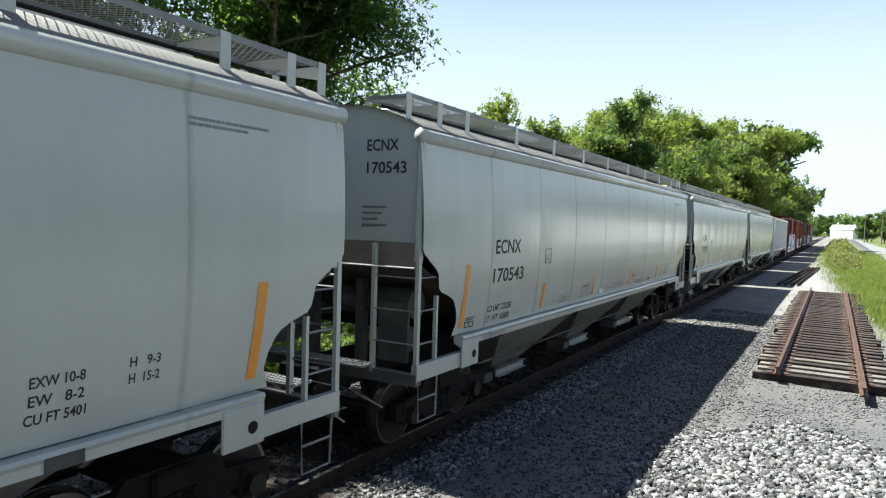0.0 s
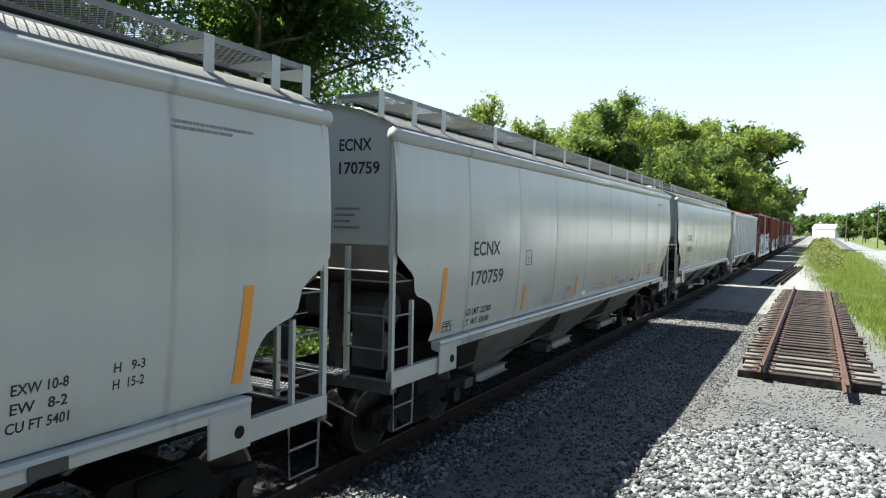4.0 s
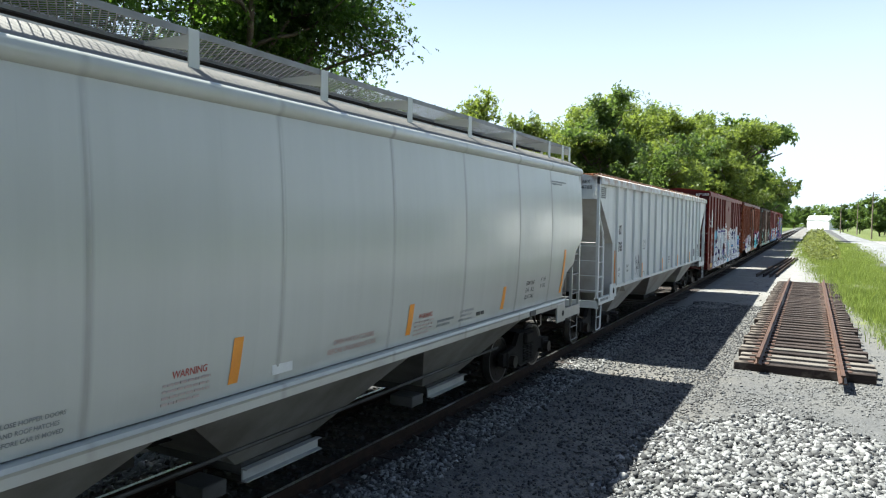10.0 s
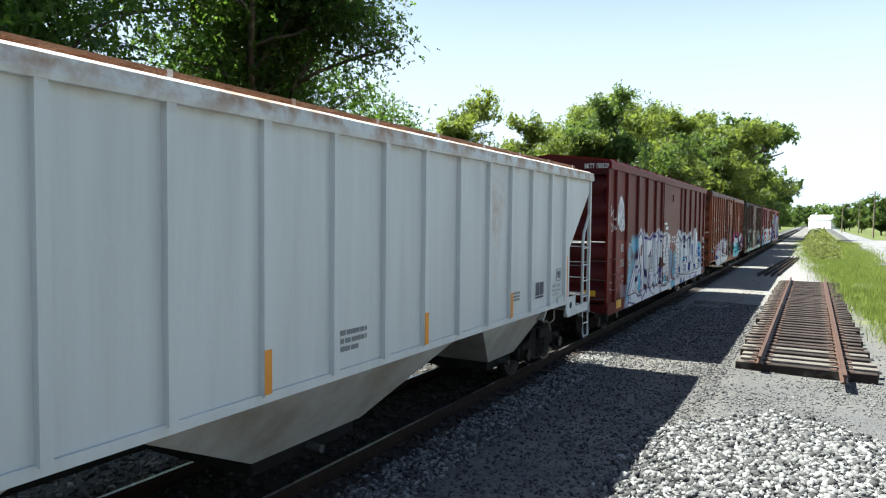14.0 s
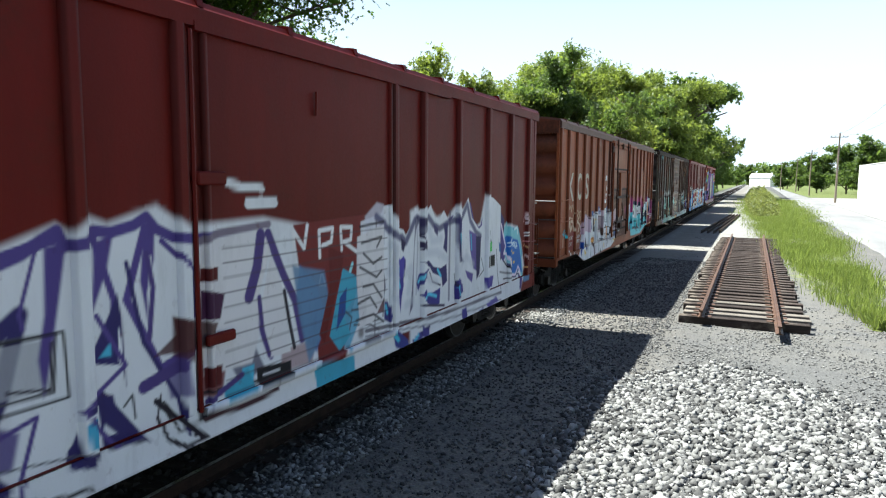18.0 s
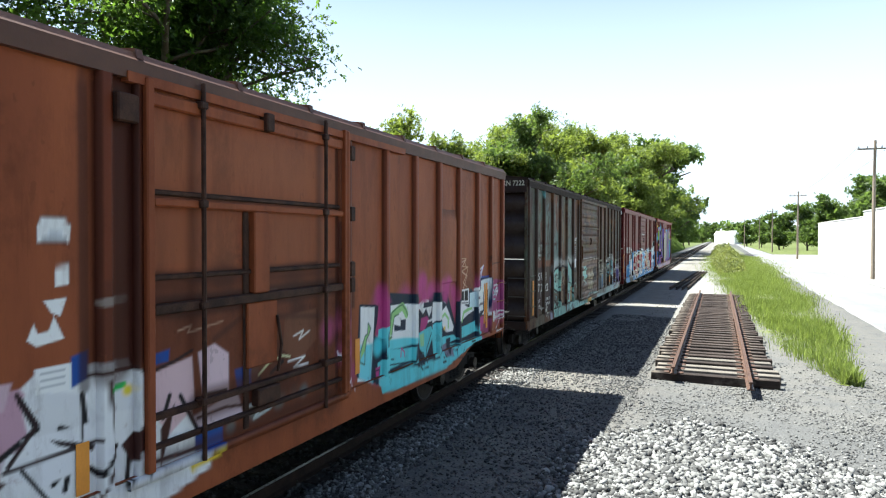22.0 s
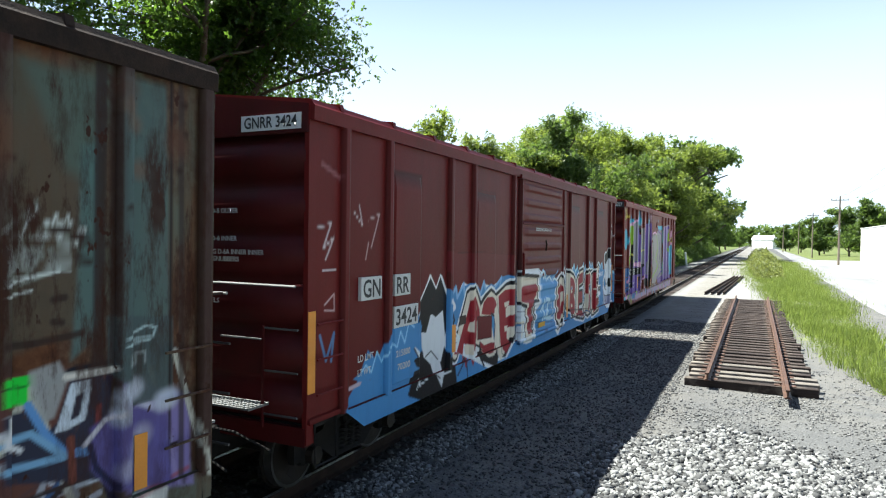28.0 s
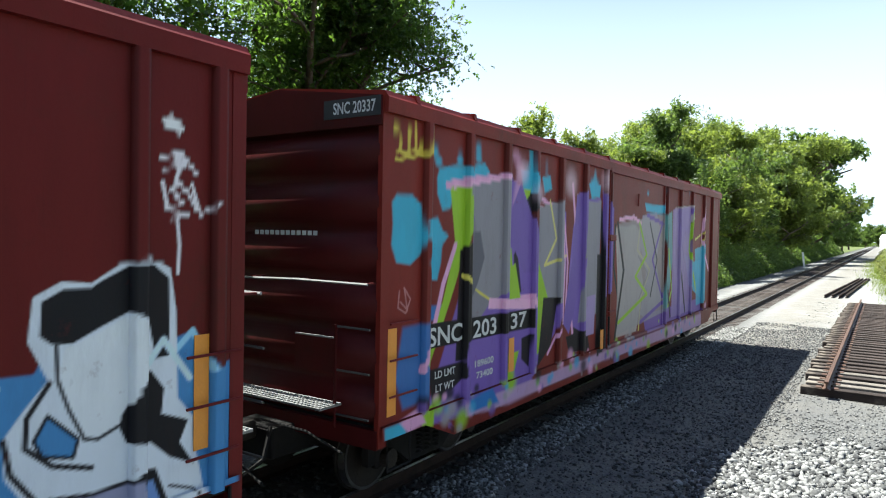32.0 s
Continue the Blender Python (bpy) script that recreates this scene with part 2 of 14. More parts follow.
def road_material():
    n = Nodes("sun-bleached road")
    mid, fine = n.noise(0.8, 5, (1, 0.12, 1)), n.noise(30, 4)
    c = n.mix(n.band(mid, 0.3, 0.7), (0.235, 0.235, 0.235), (0.165, 0.165, 0.168))
    c = n.mix(n.band(n.noise(0.12, 4), 0.5, 0.62, 0, 0.5), c, (0.12, 0.12, 0.125))
    c = n.mix(0.3, c, n.mix(fine, (0.4, 0.4, 0.4), (1, 1, 1)), "MULTIPLY")
    n.bump(fine, 0.3)
    return n.done(c, 0.85, 0, 0.3)


def wood_material(name, a, b):
    n = Nodes(name)
    info = n.node("ObjectInfo").outputs["Random"]
    grain = n.noise(5, 5, (0.6, 14, 14))
    c = n.mix(n.band(grain, 0.3, 0.7), a, b)
    c = n.mix(0.55, c, n.mix(info, (0.45, 0.42, 0.4), (1.25, 1.2, 1.15)), "MULTIPLY")
    c = n.mix(n.band(n.noise(2.2, 4), 0.55, 0.7, 0, 0.6), c, (0.20, 0.17, 0.14))
    n.bump(grain, 0.7, 0.015)
    return n.done(c, 0.85, 0, 0.25)


def rust_material(name, a, b, shine=0.6, metal=0.25):
    n = Nodes(name)
    mid, fine = n.noise(6, 5), n.noise(55, 4)
    c = n.mix(n.band(mid, 0.35, 0.65), a, b)
    c = n.mix(n.band(fine, 0.3, 0.75, 0, 0.5), c, tuple(0.5 * v for v in a))
    n.bump(fine, 0.4)
    return n.done(c, shine, metal, 0.4 if metal else 0.15)


SEAMS = [0.0, 1.87, 3.67, 5.41, 7.28, 9.12, 10.95, 12.9, 14.45, 16.3]  # welded seams of a hopper side


def hopper_material():
    """Pale grey car paint under years of grime: streaks that run down, a faint bloom."""
    n = Nodes("pale grey car paint")
    streak = n.noise(1.0, 5, (1, 2.2, 0.12))
    fine, broad = n.noise(30, 4), n.noise(0.5, 4)
    c = n.mix(n.band(streak, 0.35, 0.7), (0.470, 0.476, 0.444), (0.425, 0.43, 0.395))
    c = n.mix(n.band(broad, 0.45, 0.7, 0, 0.3), c, (0.46, 0.455, 0.42))
    c = n.mix(n.band(n.noise(2.5, 6, (1, 6, 0.25)), 0.64, 0.76, 0, 0.22), c, (0.33, 0.325, 0.30))
    # soot that clings along the welded seams
    y, soot = n.axis("Y"), None
    for k in SEAMS[1:-1]:
        m = n.band(n.math("ABSOLUTE", n.math("SUBTRACT", y, k)), 0.05, 0.01)
        soot = m if soot is None else n.math("MAXIMUM", soot, m)
    c = n.mix(n.math("MULTIPLY", soot, n.band(n.noise(1.5, 5, (1, 1, 0.5)), 0.3, 0.65, 0.12, 0.62)), c, (0.24, 0.235, 0.22))
    # road grime thrown up along the lower edge
    low = n.math("MULTIPLY", n.band(n.axis("Z"), 1.9, 1.35), n.band(n.noise(1.6, 5), 0.3, 0.7))
    c = n.mix(n.math("MULTIPLY", low, 0.35), c, (0.30, 0.27, 0.22))
    n.bump(n.noise(1.3, 3, (1, 0.8, 0.5)), 0.25, 0.05)
    return n.done(c, n.band(fine, 0.2, 0.8, 0.17, 0.27), 0, 0.6)


def old_white_material():
    n = Nodes("off-white car paint with rust blooms")
    streak = n.noise(1.4, 5, (1, 2.5, 0.15))
    c = n.mix(n.band(streak, 0.35, 0.7), (0.66, 0.67, 0.665), (0.56, 0.57, 0.56))
    rust = n.math("MULTIPLY", n.band(n.noise(0.7, 6, (1, 1, 0.6)), 0.62, 0.74), n.band(n.noise(9, 5), 0.3, 0.6))
    c = n.mix(n.math("MULTIPLY", rust, 0.6), c, (0.40, 0.20, 0.07))
    c = n.mix(n.math("MULTIPLY", n.band(n.axis("Z"), 3.75, 3.95), n.band(n.noise(3, 5), 0.42, 0.6, 0, 0.8)), c, (0.30, 0.15, 0.06))
    n.bump(n.noise(22, 4), 0.15)
    return n.done(c, 0.5, 0, 0.45)


def boxcar_material(name, base, other, rusty, rust_amount, gloss=0.5, over=0.1):
    """Car paint with weathering; sprayed colours lie in the mesh's paint layer."""
    n = Nodes(name)
    streak = n.noise(0.8, 5, (1, 1.6, 0.4))
    c = n.mix(n.band(streak, 0.3 + 0.1 * rust_amount, 0.7 - 0.1 * rust_amount), base, other)
    patch = n.math("MULTIPLY", n.band(n.noise(0.9, 6, (1, 1, 0.7)), 0.62 - 0.22 * rust_amount, 0.74 - 0.18 * rust_amount), n.band(n.noise(12, 5), 0.3, 0.6))
    c = n.mix(n.math("MULTIPLY", patch, 0.75 * min(1, 0.35 + rust_amount)), c, rusty)
    c = n.mix(n.band(n.noise(4, 6, (1, 7, 0.3)), 0.6, 0.75, 0, 0.12 + 0.28 * min(1, rust_amount)), c, tuple(0.45 * v for v in other))
    spray = n.node("Attribute", attribute_name="paint")
    cover = n.math("MULTIPLY", n.node("Attribute", attribute_name="cover").outputs["Fac"], n.band(n.noise(7, 6), 0.24, 0.36, 0.65, 1.0))
    c = n.mix(cover, c, spray.outputs["Color"])
    # rust that breaks through in runs and pits
    runs = n.math("MULTIPLY", n.band(n.noise(2.4, 8, (1, 1.7, 0.45), 0.72), 0.48, 0.60), n.band(n.noise(0.6, 4), 0.36, 0.56, 0.2, 1))
    pits = n.band(n.noise(7, 3, (1, 1, 0.6)), 0.65, 0.69)
    c = n.mix(n.math("MULTIPLY", n.math("MAXIMUM", runs, pits), over), c, n.mix(n.noise(14, 4), tuple(0.35 * v for v in rusty), rusty))
    fine = n.noise(35, 4)
    n.bump(n.math("ADD", n.math("MULTIPLY", fine, 0.3), n.noise(1.1, 3)), 0.22, 0.02)
    return n.done(c, n.band(fine, 0.2, 0.8, gloss - 0.08, gloss + 0.08), 0, 0.15)


ROAD, GROUND, STONE = road_material(), ground_material(), stone_material("crushed stone", (0.02, 0.02, 0.022), (0.34, 0.337, 0.33))
FINE_STONE = stone_material("fine grey gravel", (0.06, 0.06, 0.062), (0.24, 0.237, 0.232))
# Gravel for the train's shadow strip, with that shade partly in its colour.
SHADOW_STRIP_STONE = stone_material("dark ballast stone", (0.018, 0.018, 0.02), (0.165, 0.164, 0.164))
# Stone colour lowered to hold the shade below the cars.
SHADED_BED_STONE = stone_material("shade-darkened ballast stone", (0.008, 0.0075, 0.007), (0.085, 0.08, 0.074))
BED_STONE = stone_material("dusty ballast stone", (0.025, 0.024, 0.023), (0.36, 0.352, 0.335))
TIE = wood_material("weathered dark tie wood", (0.02, 0.0145, 0.013), (0.062, 0.047, 0.041))
POLE_WOOD = wood_material("grey pole wood", (0.16, 0.13, 0.10), (0.27, 0.23, 0.19))
RUST = rust_material("brown rusted steel", (0.065, 0.036, 0.025), (0.125, 0.065, 0.04))
OLD_RAIL = rust_material("dark brown rusted steel", (0.02, 0.013, 0.01), (0.04, 0.023, 0.016), 0.75, 0.0)
RAIL_TOP = plain("worn rail steel", (0.45, 0.45, 0.46), (0.32, 0.31, 0.30), rough=0.3, metal=0.9)
GREY_CAR, WHITE_CAR = hopper_material(), old_white_material()
DUSTY_ROOF = plain("dusty tan-grey roof paint", (0.19, 0.178, 0.16), (0.125, 0.118, 0.106), scale=1.3, rough=0.7)
APRON = plain("brown-stained grey sheet", (0.24, 0.20, 0.165), (0.13, 0.10, 0.078), scale=1.5, rough=0.6)
# Brown stain, plus the shadow on the slope sheets put into the colour.
STAINED_SHADED = plain("brown-stained steel, darkened for shade", (0.06, 0.046, 0.036), (0.11, 0.094, 0.08), scale=1.2, rough=0.7)
UNDER = plain("grimy black underframe", (0.008, 0.0075, 0.0075), (0.018, 0.0155, 0.014), scale=2.5, rough=0.8, spec=0.2)
UNDER_GREY = plain("grimy grey underframe", (0.085, 0.083, 0.08), (0.035, 0.031, 0.028), scale=1.6, rough=0.65)
# Grimy car grey, lowered to carry the shade below the sill.
POCKET = plain("grimy pale grey hopper sheet, darkened for shade", (0.25, 0.243, 0.23), (0.12, 0.108, 0.095), scale=1.2, rough=0.5)
GATE_RAIL = plain("pale grimy gate steel", (0.42, 0.42, 0.41), (0.30, 0.295, 0.28), scale=2, rough=0.55)
WHEEL = rust_material("brown wheel steel", (0.014, 0.011, 0.009), (0.03, 0.021, 0.015))
TREAD = plain("worn wheel tread", (0.22, 0.215, 0.21), (0.14, 0.13, 0.125), rough=0.35, metal=0.9)
GALV = plain("galvanised grating", (0.28, 0.28, 0.28), (0.20, 0.196, 0.19), rough=0.55, metal=0.3)
BROWN_ROOF = plain("rust-brown roof paint", (0.115, 0.045, 0.026), (0.075, 0.029, 0.018), scale=3, rough=0.6)
RUST_GRATE = rust_material("rusted walkway steel", (0.22, 0.10, 0.05), (0.33, 0.17, 0.09))
BLACK_INK = plain("black lettering", (0.03, 0.03, 0.032), rough=0.6)
WHITE_INK = plain("white lettering", (0.72, 0.72, 0.70), (0.58, 0.58, 0.56), rough=0.6)
CREAM_INK = plain("faded cream lettering", (0.62, 0.58, 0.48), (0.50, 0.44, 0.34), scale=5, rough=0.7)
RED_INK = plain("faded red lettering", (0.40, 0.09, 0.07), rough=0.6)
FADED_RED = plain("faint red lettering", (0.36, 0.22, 0.19), (0.42, 0.30, 0.27), scale=6, rough=0.6)
FAINT_RED = plain("washed-out red lettering", (0.42, 0.33, 0.30), (0.45, 0.39, 0.36), scale=9, rough=0.6)
STENCIL_BLUE = plain("dark blue stencil", (0.02, 0.03, 0.075), rough=0.5)
GREY_INK = plain("faded grey lettering", (0.24, 0.25, 0.25), rough=0.6)
ORANGE = plain("orange reflector tape", (0.85, 0.33, 0.03), (0.75, 0.28, 0.03), rough=0.45)
YELLOW = plain("yellow reflector tape", (0.80, 0.45, 0.03), (0.70, 0.38, 0.03), rough=0.45)
WHITE_WALL = plain("white painted wall", (0.82, 0.82, 0.81), (0.76, 0.76, 0.75), scale=0.4, rough=0.6)
BARK = wood_material("grey-brown bark", (0.07, 0.055, 0.042), (0.14, 0.115, 0.09))
LEAF_NEAR = leafy("dark green leaves", (0.0096, 0.0224, 0.0056), (0.048, 0.084, 0.016), (0.144, 0.256, 0.028))
LEAF_FAR = leafy("mid green leaves", (0.028, 0.05, 0.013), (0.085, 0.125, 0.03), (0.16, 0.24, 0.042))
LEAF_LIGHT = leafy("yellow-green leaves", (0.056, 0.088, 0.0176), (0.136, 0.176, 0.036), (0.256, 0.32, 0.048))
# Pale ties imitate the sunlit ground that shows between ties.
TIE_PALE = wood_material("pale tie wood in place of sunlit gaps", (0.10, 0.088, 0.076), (0.22, 0.20, 0.18))
GRASS = leafy("fresh roadside grass", (0.085, 0.13, 0.028), (0.235, 0.26, 0.085), (0.26, 0.33, 0.06))
WEED = leafy("dry tall weeds", (0.072, 0.1, 0.028), (0.208, 0.224, 0.068), (0.24, 0.264, 0.064))

# ---- ground, road, track ----
rng = np.random.default_rng(5)


def ramp(v, a, b):
    q = min(max((v - a) / (b - a), 0), 1)
    return q * q * (3 - 2 * q)


def ground_height(x, y):
    bed = -0.19 + 0.025 * ramp(x, 1.2, 1.7) - 0.16 * ramp(x, 8.2, 10.8) - 0.14 * ramp(-x, 1.45, 2.95)
    mound = 0.16 * math.exp(-((x - 6.6) / 2.2) ** 2 - ((y - 8.6) / 2.6) ** 2)
    wave = 0.04 * noise.noise(Vector((x * 0.6, y * 0.6, 0))) if abs(x) < 30 and y < 120 else 0
    return bed + mound + wave * min(1, max(0, (abs(x) - 1.3))) - 0.25 * min(max((-x - 3) / 4, 0), 1)


def spaced(*stops):
    out = []
    for a, b, step in stops:
        out += list(np.arange(a, b, step))
    return out + [stops[-1][1]]


xs = spaced((-900, -60, 120), (-60, -12, 8), (-12, -4, 1), (-4, 10, 0.35), (10, 40, 3), (40, 900, 120))
ys = spaced((-300, -20, 70), (-20, 3, 3), (3, 24, 0.4), (24, 80, 2), (80, 400, 20), (400, 2600, 220))
s = Shape()
s.v = [(x, y, ground_height(x, y)) for y in ys for x in xs]
w = len(xs)
s.f = [(j * w + i, j * w + i + 1, j * w + w + i + 1, j * w + w + i) for j in range(len(ys) - 1) for i in range(w - 1)]
tagged(part("ground", s, GROUND, smooth=True), "grey crushed-stone railway ground with dust and weeds", "ground", kind="structure")

s = Shape()
for k in range(60):
    y0 = 6 + 10.0 * k
    w0, w1 = [(11.3 + 0.012 * max(0, q - 60) * 0.8 + 0.25 * noise.noise(Vector((q * 0.11, 3, 0)))) for q in (y0, y0 + 10)]
    s.add([(w0, y0, -0.275), (15.7, y0, -0.255), (15.7, y0 + 10, -0.255), (w1, y0 + 10, -0.275), (w0 - 0.3, y0, -0.40), (w1 - 0.3, y0 + 10, -0.40), (15.9, y0, -0.4), (15.9, y0 + 10, -0.4)],
          [(0, 1, 2, 3), (4, 0, 3, 5), (1, 6, 7, 2)])
tagged(part("road", s, ROAD), "sun-bleached pale asphalt road beside the railway", "road", kind="structure")
LOT = plain("bright gravel yard", (0.25, 0.245, 0.235), (0.17, 0.168, 0.165), scale=0.25, rough=0.9, relief=0.4, grain=14)
s = Shape().box(15.9, 24.0, 6, 150, -0.42, -0.285)
tagged(part("yard_pavement", s, LOT), "pale gravel yard between road and white building", "yard", kind="structure")

# crushed stone: many small angular stones on the ground
CHIP = [(-1.0, -0.62, -0.42), (0.85, -0.7, -0.5), (1.05, 0.5, -0.38), (-0.8, 0.75, -0.45), (-0.7, -0.5, 0.5), (0.55, -0.62, 0.34), (0.75, 0.3, 0.52), (-0.9, 0.45, 0.3)]
CHIP_F = [(4, 5, 6), (4, 6, 7), (0, 1, 5), (0, 5, 4), (1, 2, 6), (1, 6, 5), (2, 3, 7), (2, 7, 6), (3, 0, 4), (3, 4, 7), (3, 2, 1), (3, 1, 0)]


def scatter(name, label, n, x0, x1, y0, y1, small, large, seed, keep=None, material=None):
    r = np.random.default_rng(seed)
    x, y = r.uniform(x0, x1, n), r.uniform(y0, y1, n)
    size = small + (large - small) * r.random(n) ** 2.2
    if keep is not None:
        k = r.random(n) < keep(x, y)
        x, y, size = x[k], y[k], size[k]
    z = np.array([ground_height(a, b) for a, b in zip(x, y)]) + size * 0.35
    me = cloud_mesh(name, CHIP, CHIP_F, np.stack([x, y, z], 1), size, seed, 0.8, False, 0.42)
    return tagged(part(name, me, material or STONE), label, "gravel", kind="stuff")


def heap(x, y):
    """Where the pale stones lie heaped."""
    q = (11.7 + 0.6 * np.sin(x * 1.3 + 0.6) - 0.35 * np.abs(x - 5.6) - y) / 0.9
    return np.clip(q, 0, 1) * np.clip((x - 3.5) / 0.8, 0, 1)


def trodden(x, y):
    return np.clip(1.0 - 0.75 * heap(x, y) - np.clip((y - 13) / 6, 0, 0.75), 0, 1) * (0.55 + 0.45 * np.sin(x * 2.1 + np.sin(y)) * np.sin(y * 1.4))


scatter("coarse_gravel", "light grey coarse crushed stone heaped on the ground", 46000, 3.3, 9.8, 4.6, 12.4, 0.014, 0.058, 11, heap)
scatter("fine_gravel", "fine grey gravel on trodden ground", 42000, 3.4, 10.8, 6.5, 19, 0.008, 0.027, 16, trodden, FINE_STONE)
scatter("ballast_shoulder", "grey ballast stones beside the rails", 14500, 1.08, 1.9, 3.5, 26, 0.016, 0.042, 12, None, BED_STONE)
scatter("track_ballast", "ballast stones between the rails, darkened for the train's shade", 6200, -0.75, 1.1, 3.0, 26, 0.02, 0.05, 13, None, SHADED_BED_STONE)
scatter("far_ballast", "pale ballast stones behind the rails", 6000, -3.6, -0.8, 3.0, 24, 0.02, 0.05, 17)
scatter("shoulder_gravel", "grey gravel beside the ballast", 17000, 1.8, 4.3, 4.0, 28, 0.010, 0.03, 15, None, SHADOW_STRIP_STONE)
scatter("loose_stones", "scattered grey stones on trodden ground", 2500, 3.0, 10.5, 13, 40, 0.012, 0.035, 14, None, FINE_STONE)


def rail_profile(x, z):
    """A rail's section, its foot at z."""
    return [(x - 0.07, z), (x + 0.07, z), (x + 0.07, z + 0.012), (x + 0.012, z + 0.035), (x + 0.012, z + 0.125), (x + 0.037, z + 0.14), (x + 0.035, z + 0.168), (x - 0.035, z + 0.168), (x - 0.037, z + 0.14), (x - 0.012, z + 0.125), (x - 0.012, z + 0.035), (x - 0.07, z + 0.012)]


track = thing("railway_track", "main line of two rails on wooden ties in ballast", "railway track", kind="structure")
for x in (-0.7525, 0.7525):
    r = part("rail", Shape().along_y(rail_profile(x, -0.17), -80, 900), OLD_RAIL, track)
    part("railhead", Shape().box(x - 0.024, x + 0.024, -80, 900, -0.003, 0.001), RAIL_TOP, r, "worn bright running band")
tie_mesh = Shape().box(-1.3, 1.3, -0.115, 0.115, -0.18, 0.0, 0.012).mesh("tie")
for k in range(150):
    o = part("tie", tie_mesh, TIE, track)
    o.matrix_basis = pose(rng.normal(0, 0.02), -8 + 0.53 * k + rng.normal(0, 0.02), -0.172 + rng.normal(0, 0.006), 0, 0, rng.normal(0, 0.8))
s = Shape()
for k in range(450):
    s.box(-1.3, 1.3, 71.5 + 0.53 * k, 71.73 + 0.53 * k, -0.35, -0.172)
tagged(part("far_ties", s, TIE, track), kind="stuff")

# track panel laid out beside the line
PX, PY = 5.64, 14.75
panel = thing("track_panel", "prefabricated track panel of rusty rails on wooden ties lying on gravel", "track panel", at=(PX, PY, -0.165))
for x, y0 in ((-0.7525, 0.75), (0.7525, -0.3)):
    r = part("rail", Shape().along_y(rail_profile(x, 0.185), y0 - 0.15, 23.9), RUST, panel, "orange-brown rusted rail")
tie_s = Shape().box(-1.3, 1.3, -0.115, 0.115, 0.0, 0.178, 0.012).mesh("tie")
tie_s.materials.append(TIE)
tie_p = Shape().box(-1.3, 1.3, -0.115, 0.115, 0.0, 0.178, 0.012).mesh("tie")
tie_p.materials.append(TIE_PALE)
plate = Shape().box(-0.09, 0.09, -0.09, 0.09, 0.0, 0.014, 0.004).mesh("tie_plate")
plate.materials.append(RUST)
spike = Shape().box(-0.012, 0.012, -0.012, 0.012, 0.0, 0.05).box(-0.025, 0.012, -0.016, 0.016, 0.03, 0.05).mesh("spike")
spike.materials.append(RUST)
for k in range(45):
    y = 0.9 + 0.515 * k
    o = part("tie", tie_s if k not in (1, 2, 4) else tie_p, TIE if k not in (1, 2, 4) else TIE_PALE, panel)
    o.matrix_basis = pose(rng.normal(0, 0.035) + (0.14 if k in (1, 2) else 0), y, rng.normal(0, 0.004), 0, 0, rng.normal(0, 0.5))
    for x in (-0.7525, 0.7525):
        for side in (-1, 1):
            p = part("tie_plate", plate, RUST, panel)
            p.matrix_basis = pose(x + side * 0.115, y, 0.179, 0, 0, 0)
            if k < 22:
                p = part("spike", spike, RUST, panel)
                p.matrix_basis = pose(x + side * 0.082, y + 0.05 * side, 0.186, 0, 0, 0 if side > 0 else 180)

# loose rails lying in a row
pile = [(3.05, 43.0), (3.4, 43.2), (3.75, 43.0), (4.05, 43.6)]
for k, (x, y) in enumerate(pile):
    o = tagged(part("loose_rail", Shape().along_y([(a * 1.1, b * 1.1) for a, b in rail_profile(0, 0)], 0, 23.0), OLD_RAIL), "long dark rusted rail lying on pale gravel", "rail", "loose rails beside the track")
    o.matrix_basis = pose(x, y, -0.185, 0, 0, -2.6 + 0.25 * k)

# ---- greenery ----
LEAF = [(-0.5, 0, 0), (0, -0.28, 0.06), (0.5, 0, 0), (0, 0.28, 0.06)]
LEAF_F = [(0, 1, 2, 3)]
TWIG = [(-0.5, 0.0, 0), (-0.15, -0.24, 0.05), (0.1, 0.0, 0), (-0.15, 0.24, 0.05), (0.0, -0.02, 0), (0.3, -0.3, 0.0), (0.62, -0.1, 0.08), (0.3, 0.0, 0.05), (0.05, 0.02, 0), (0.35, 0.06, 0.1), (0.6, 0.3, 0.0), (0.2, 0.34, -0.05)]
TWIG_F = [(0, 1, 2, 3), (4, 5, 6, 7), (8, 9, 10, 11)]


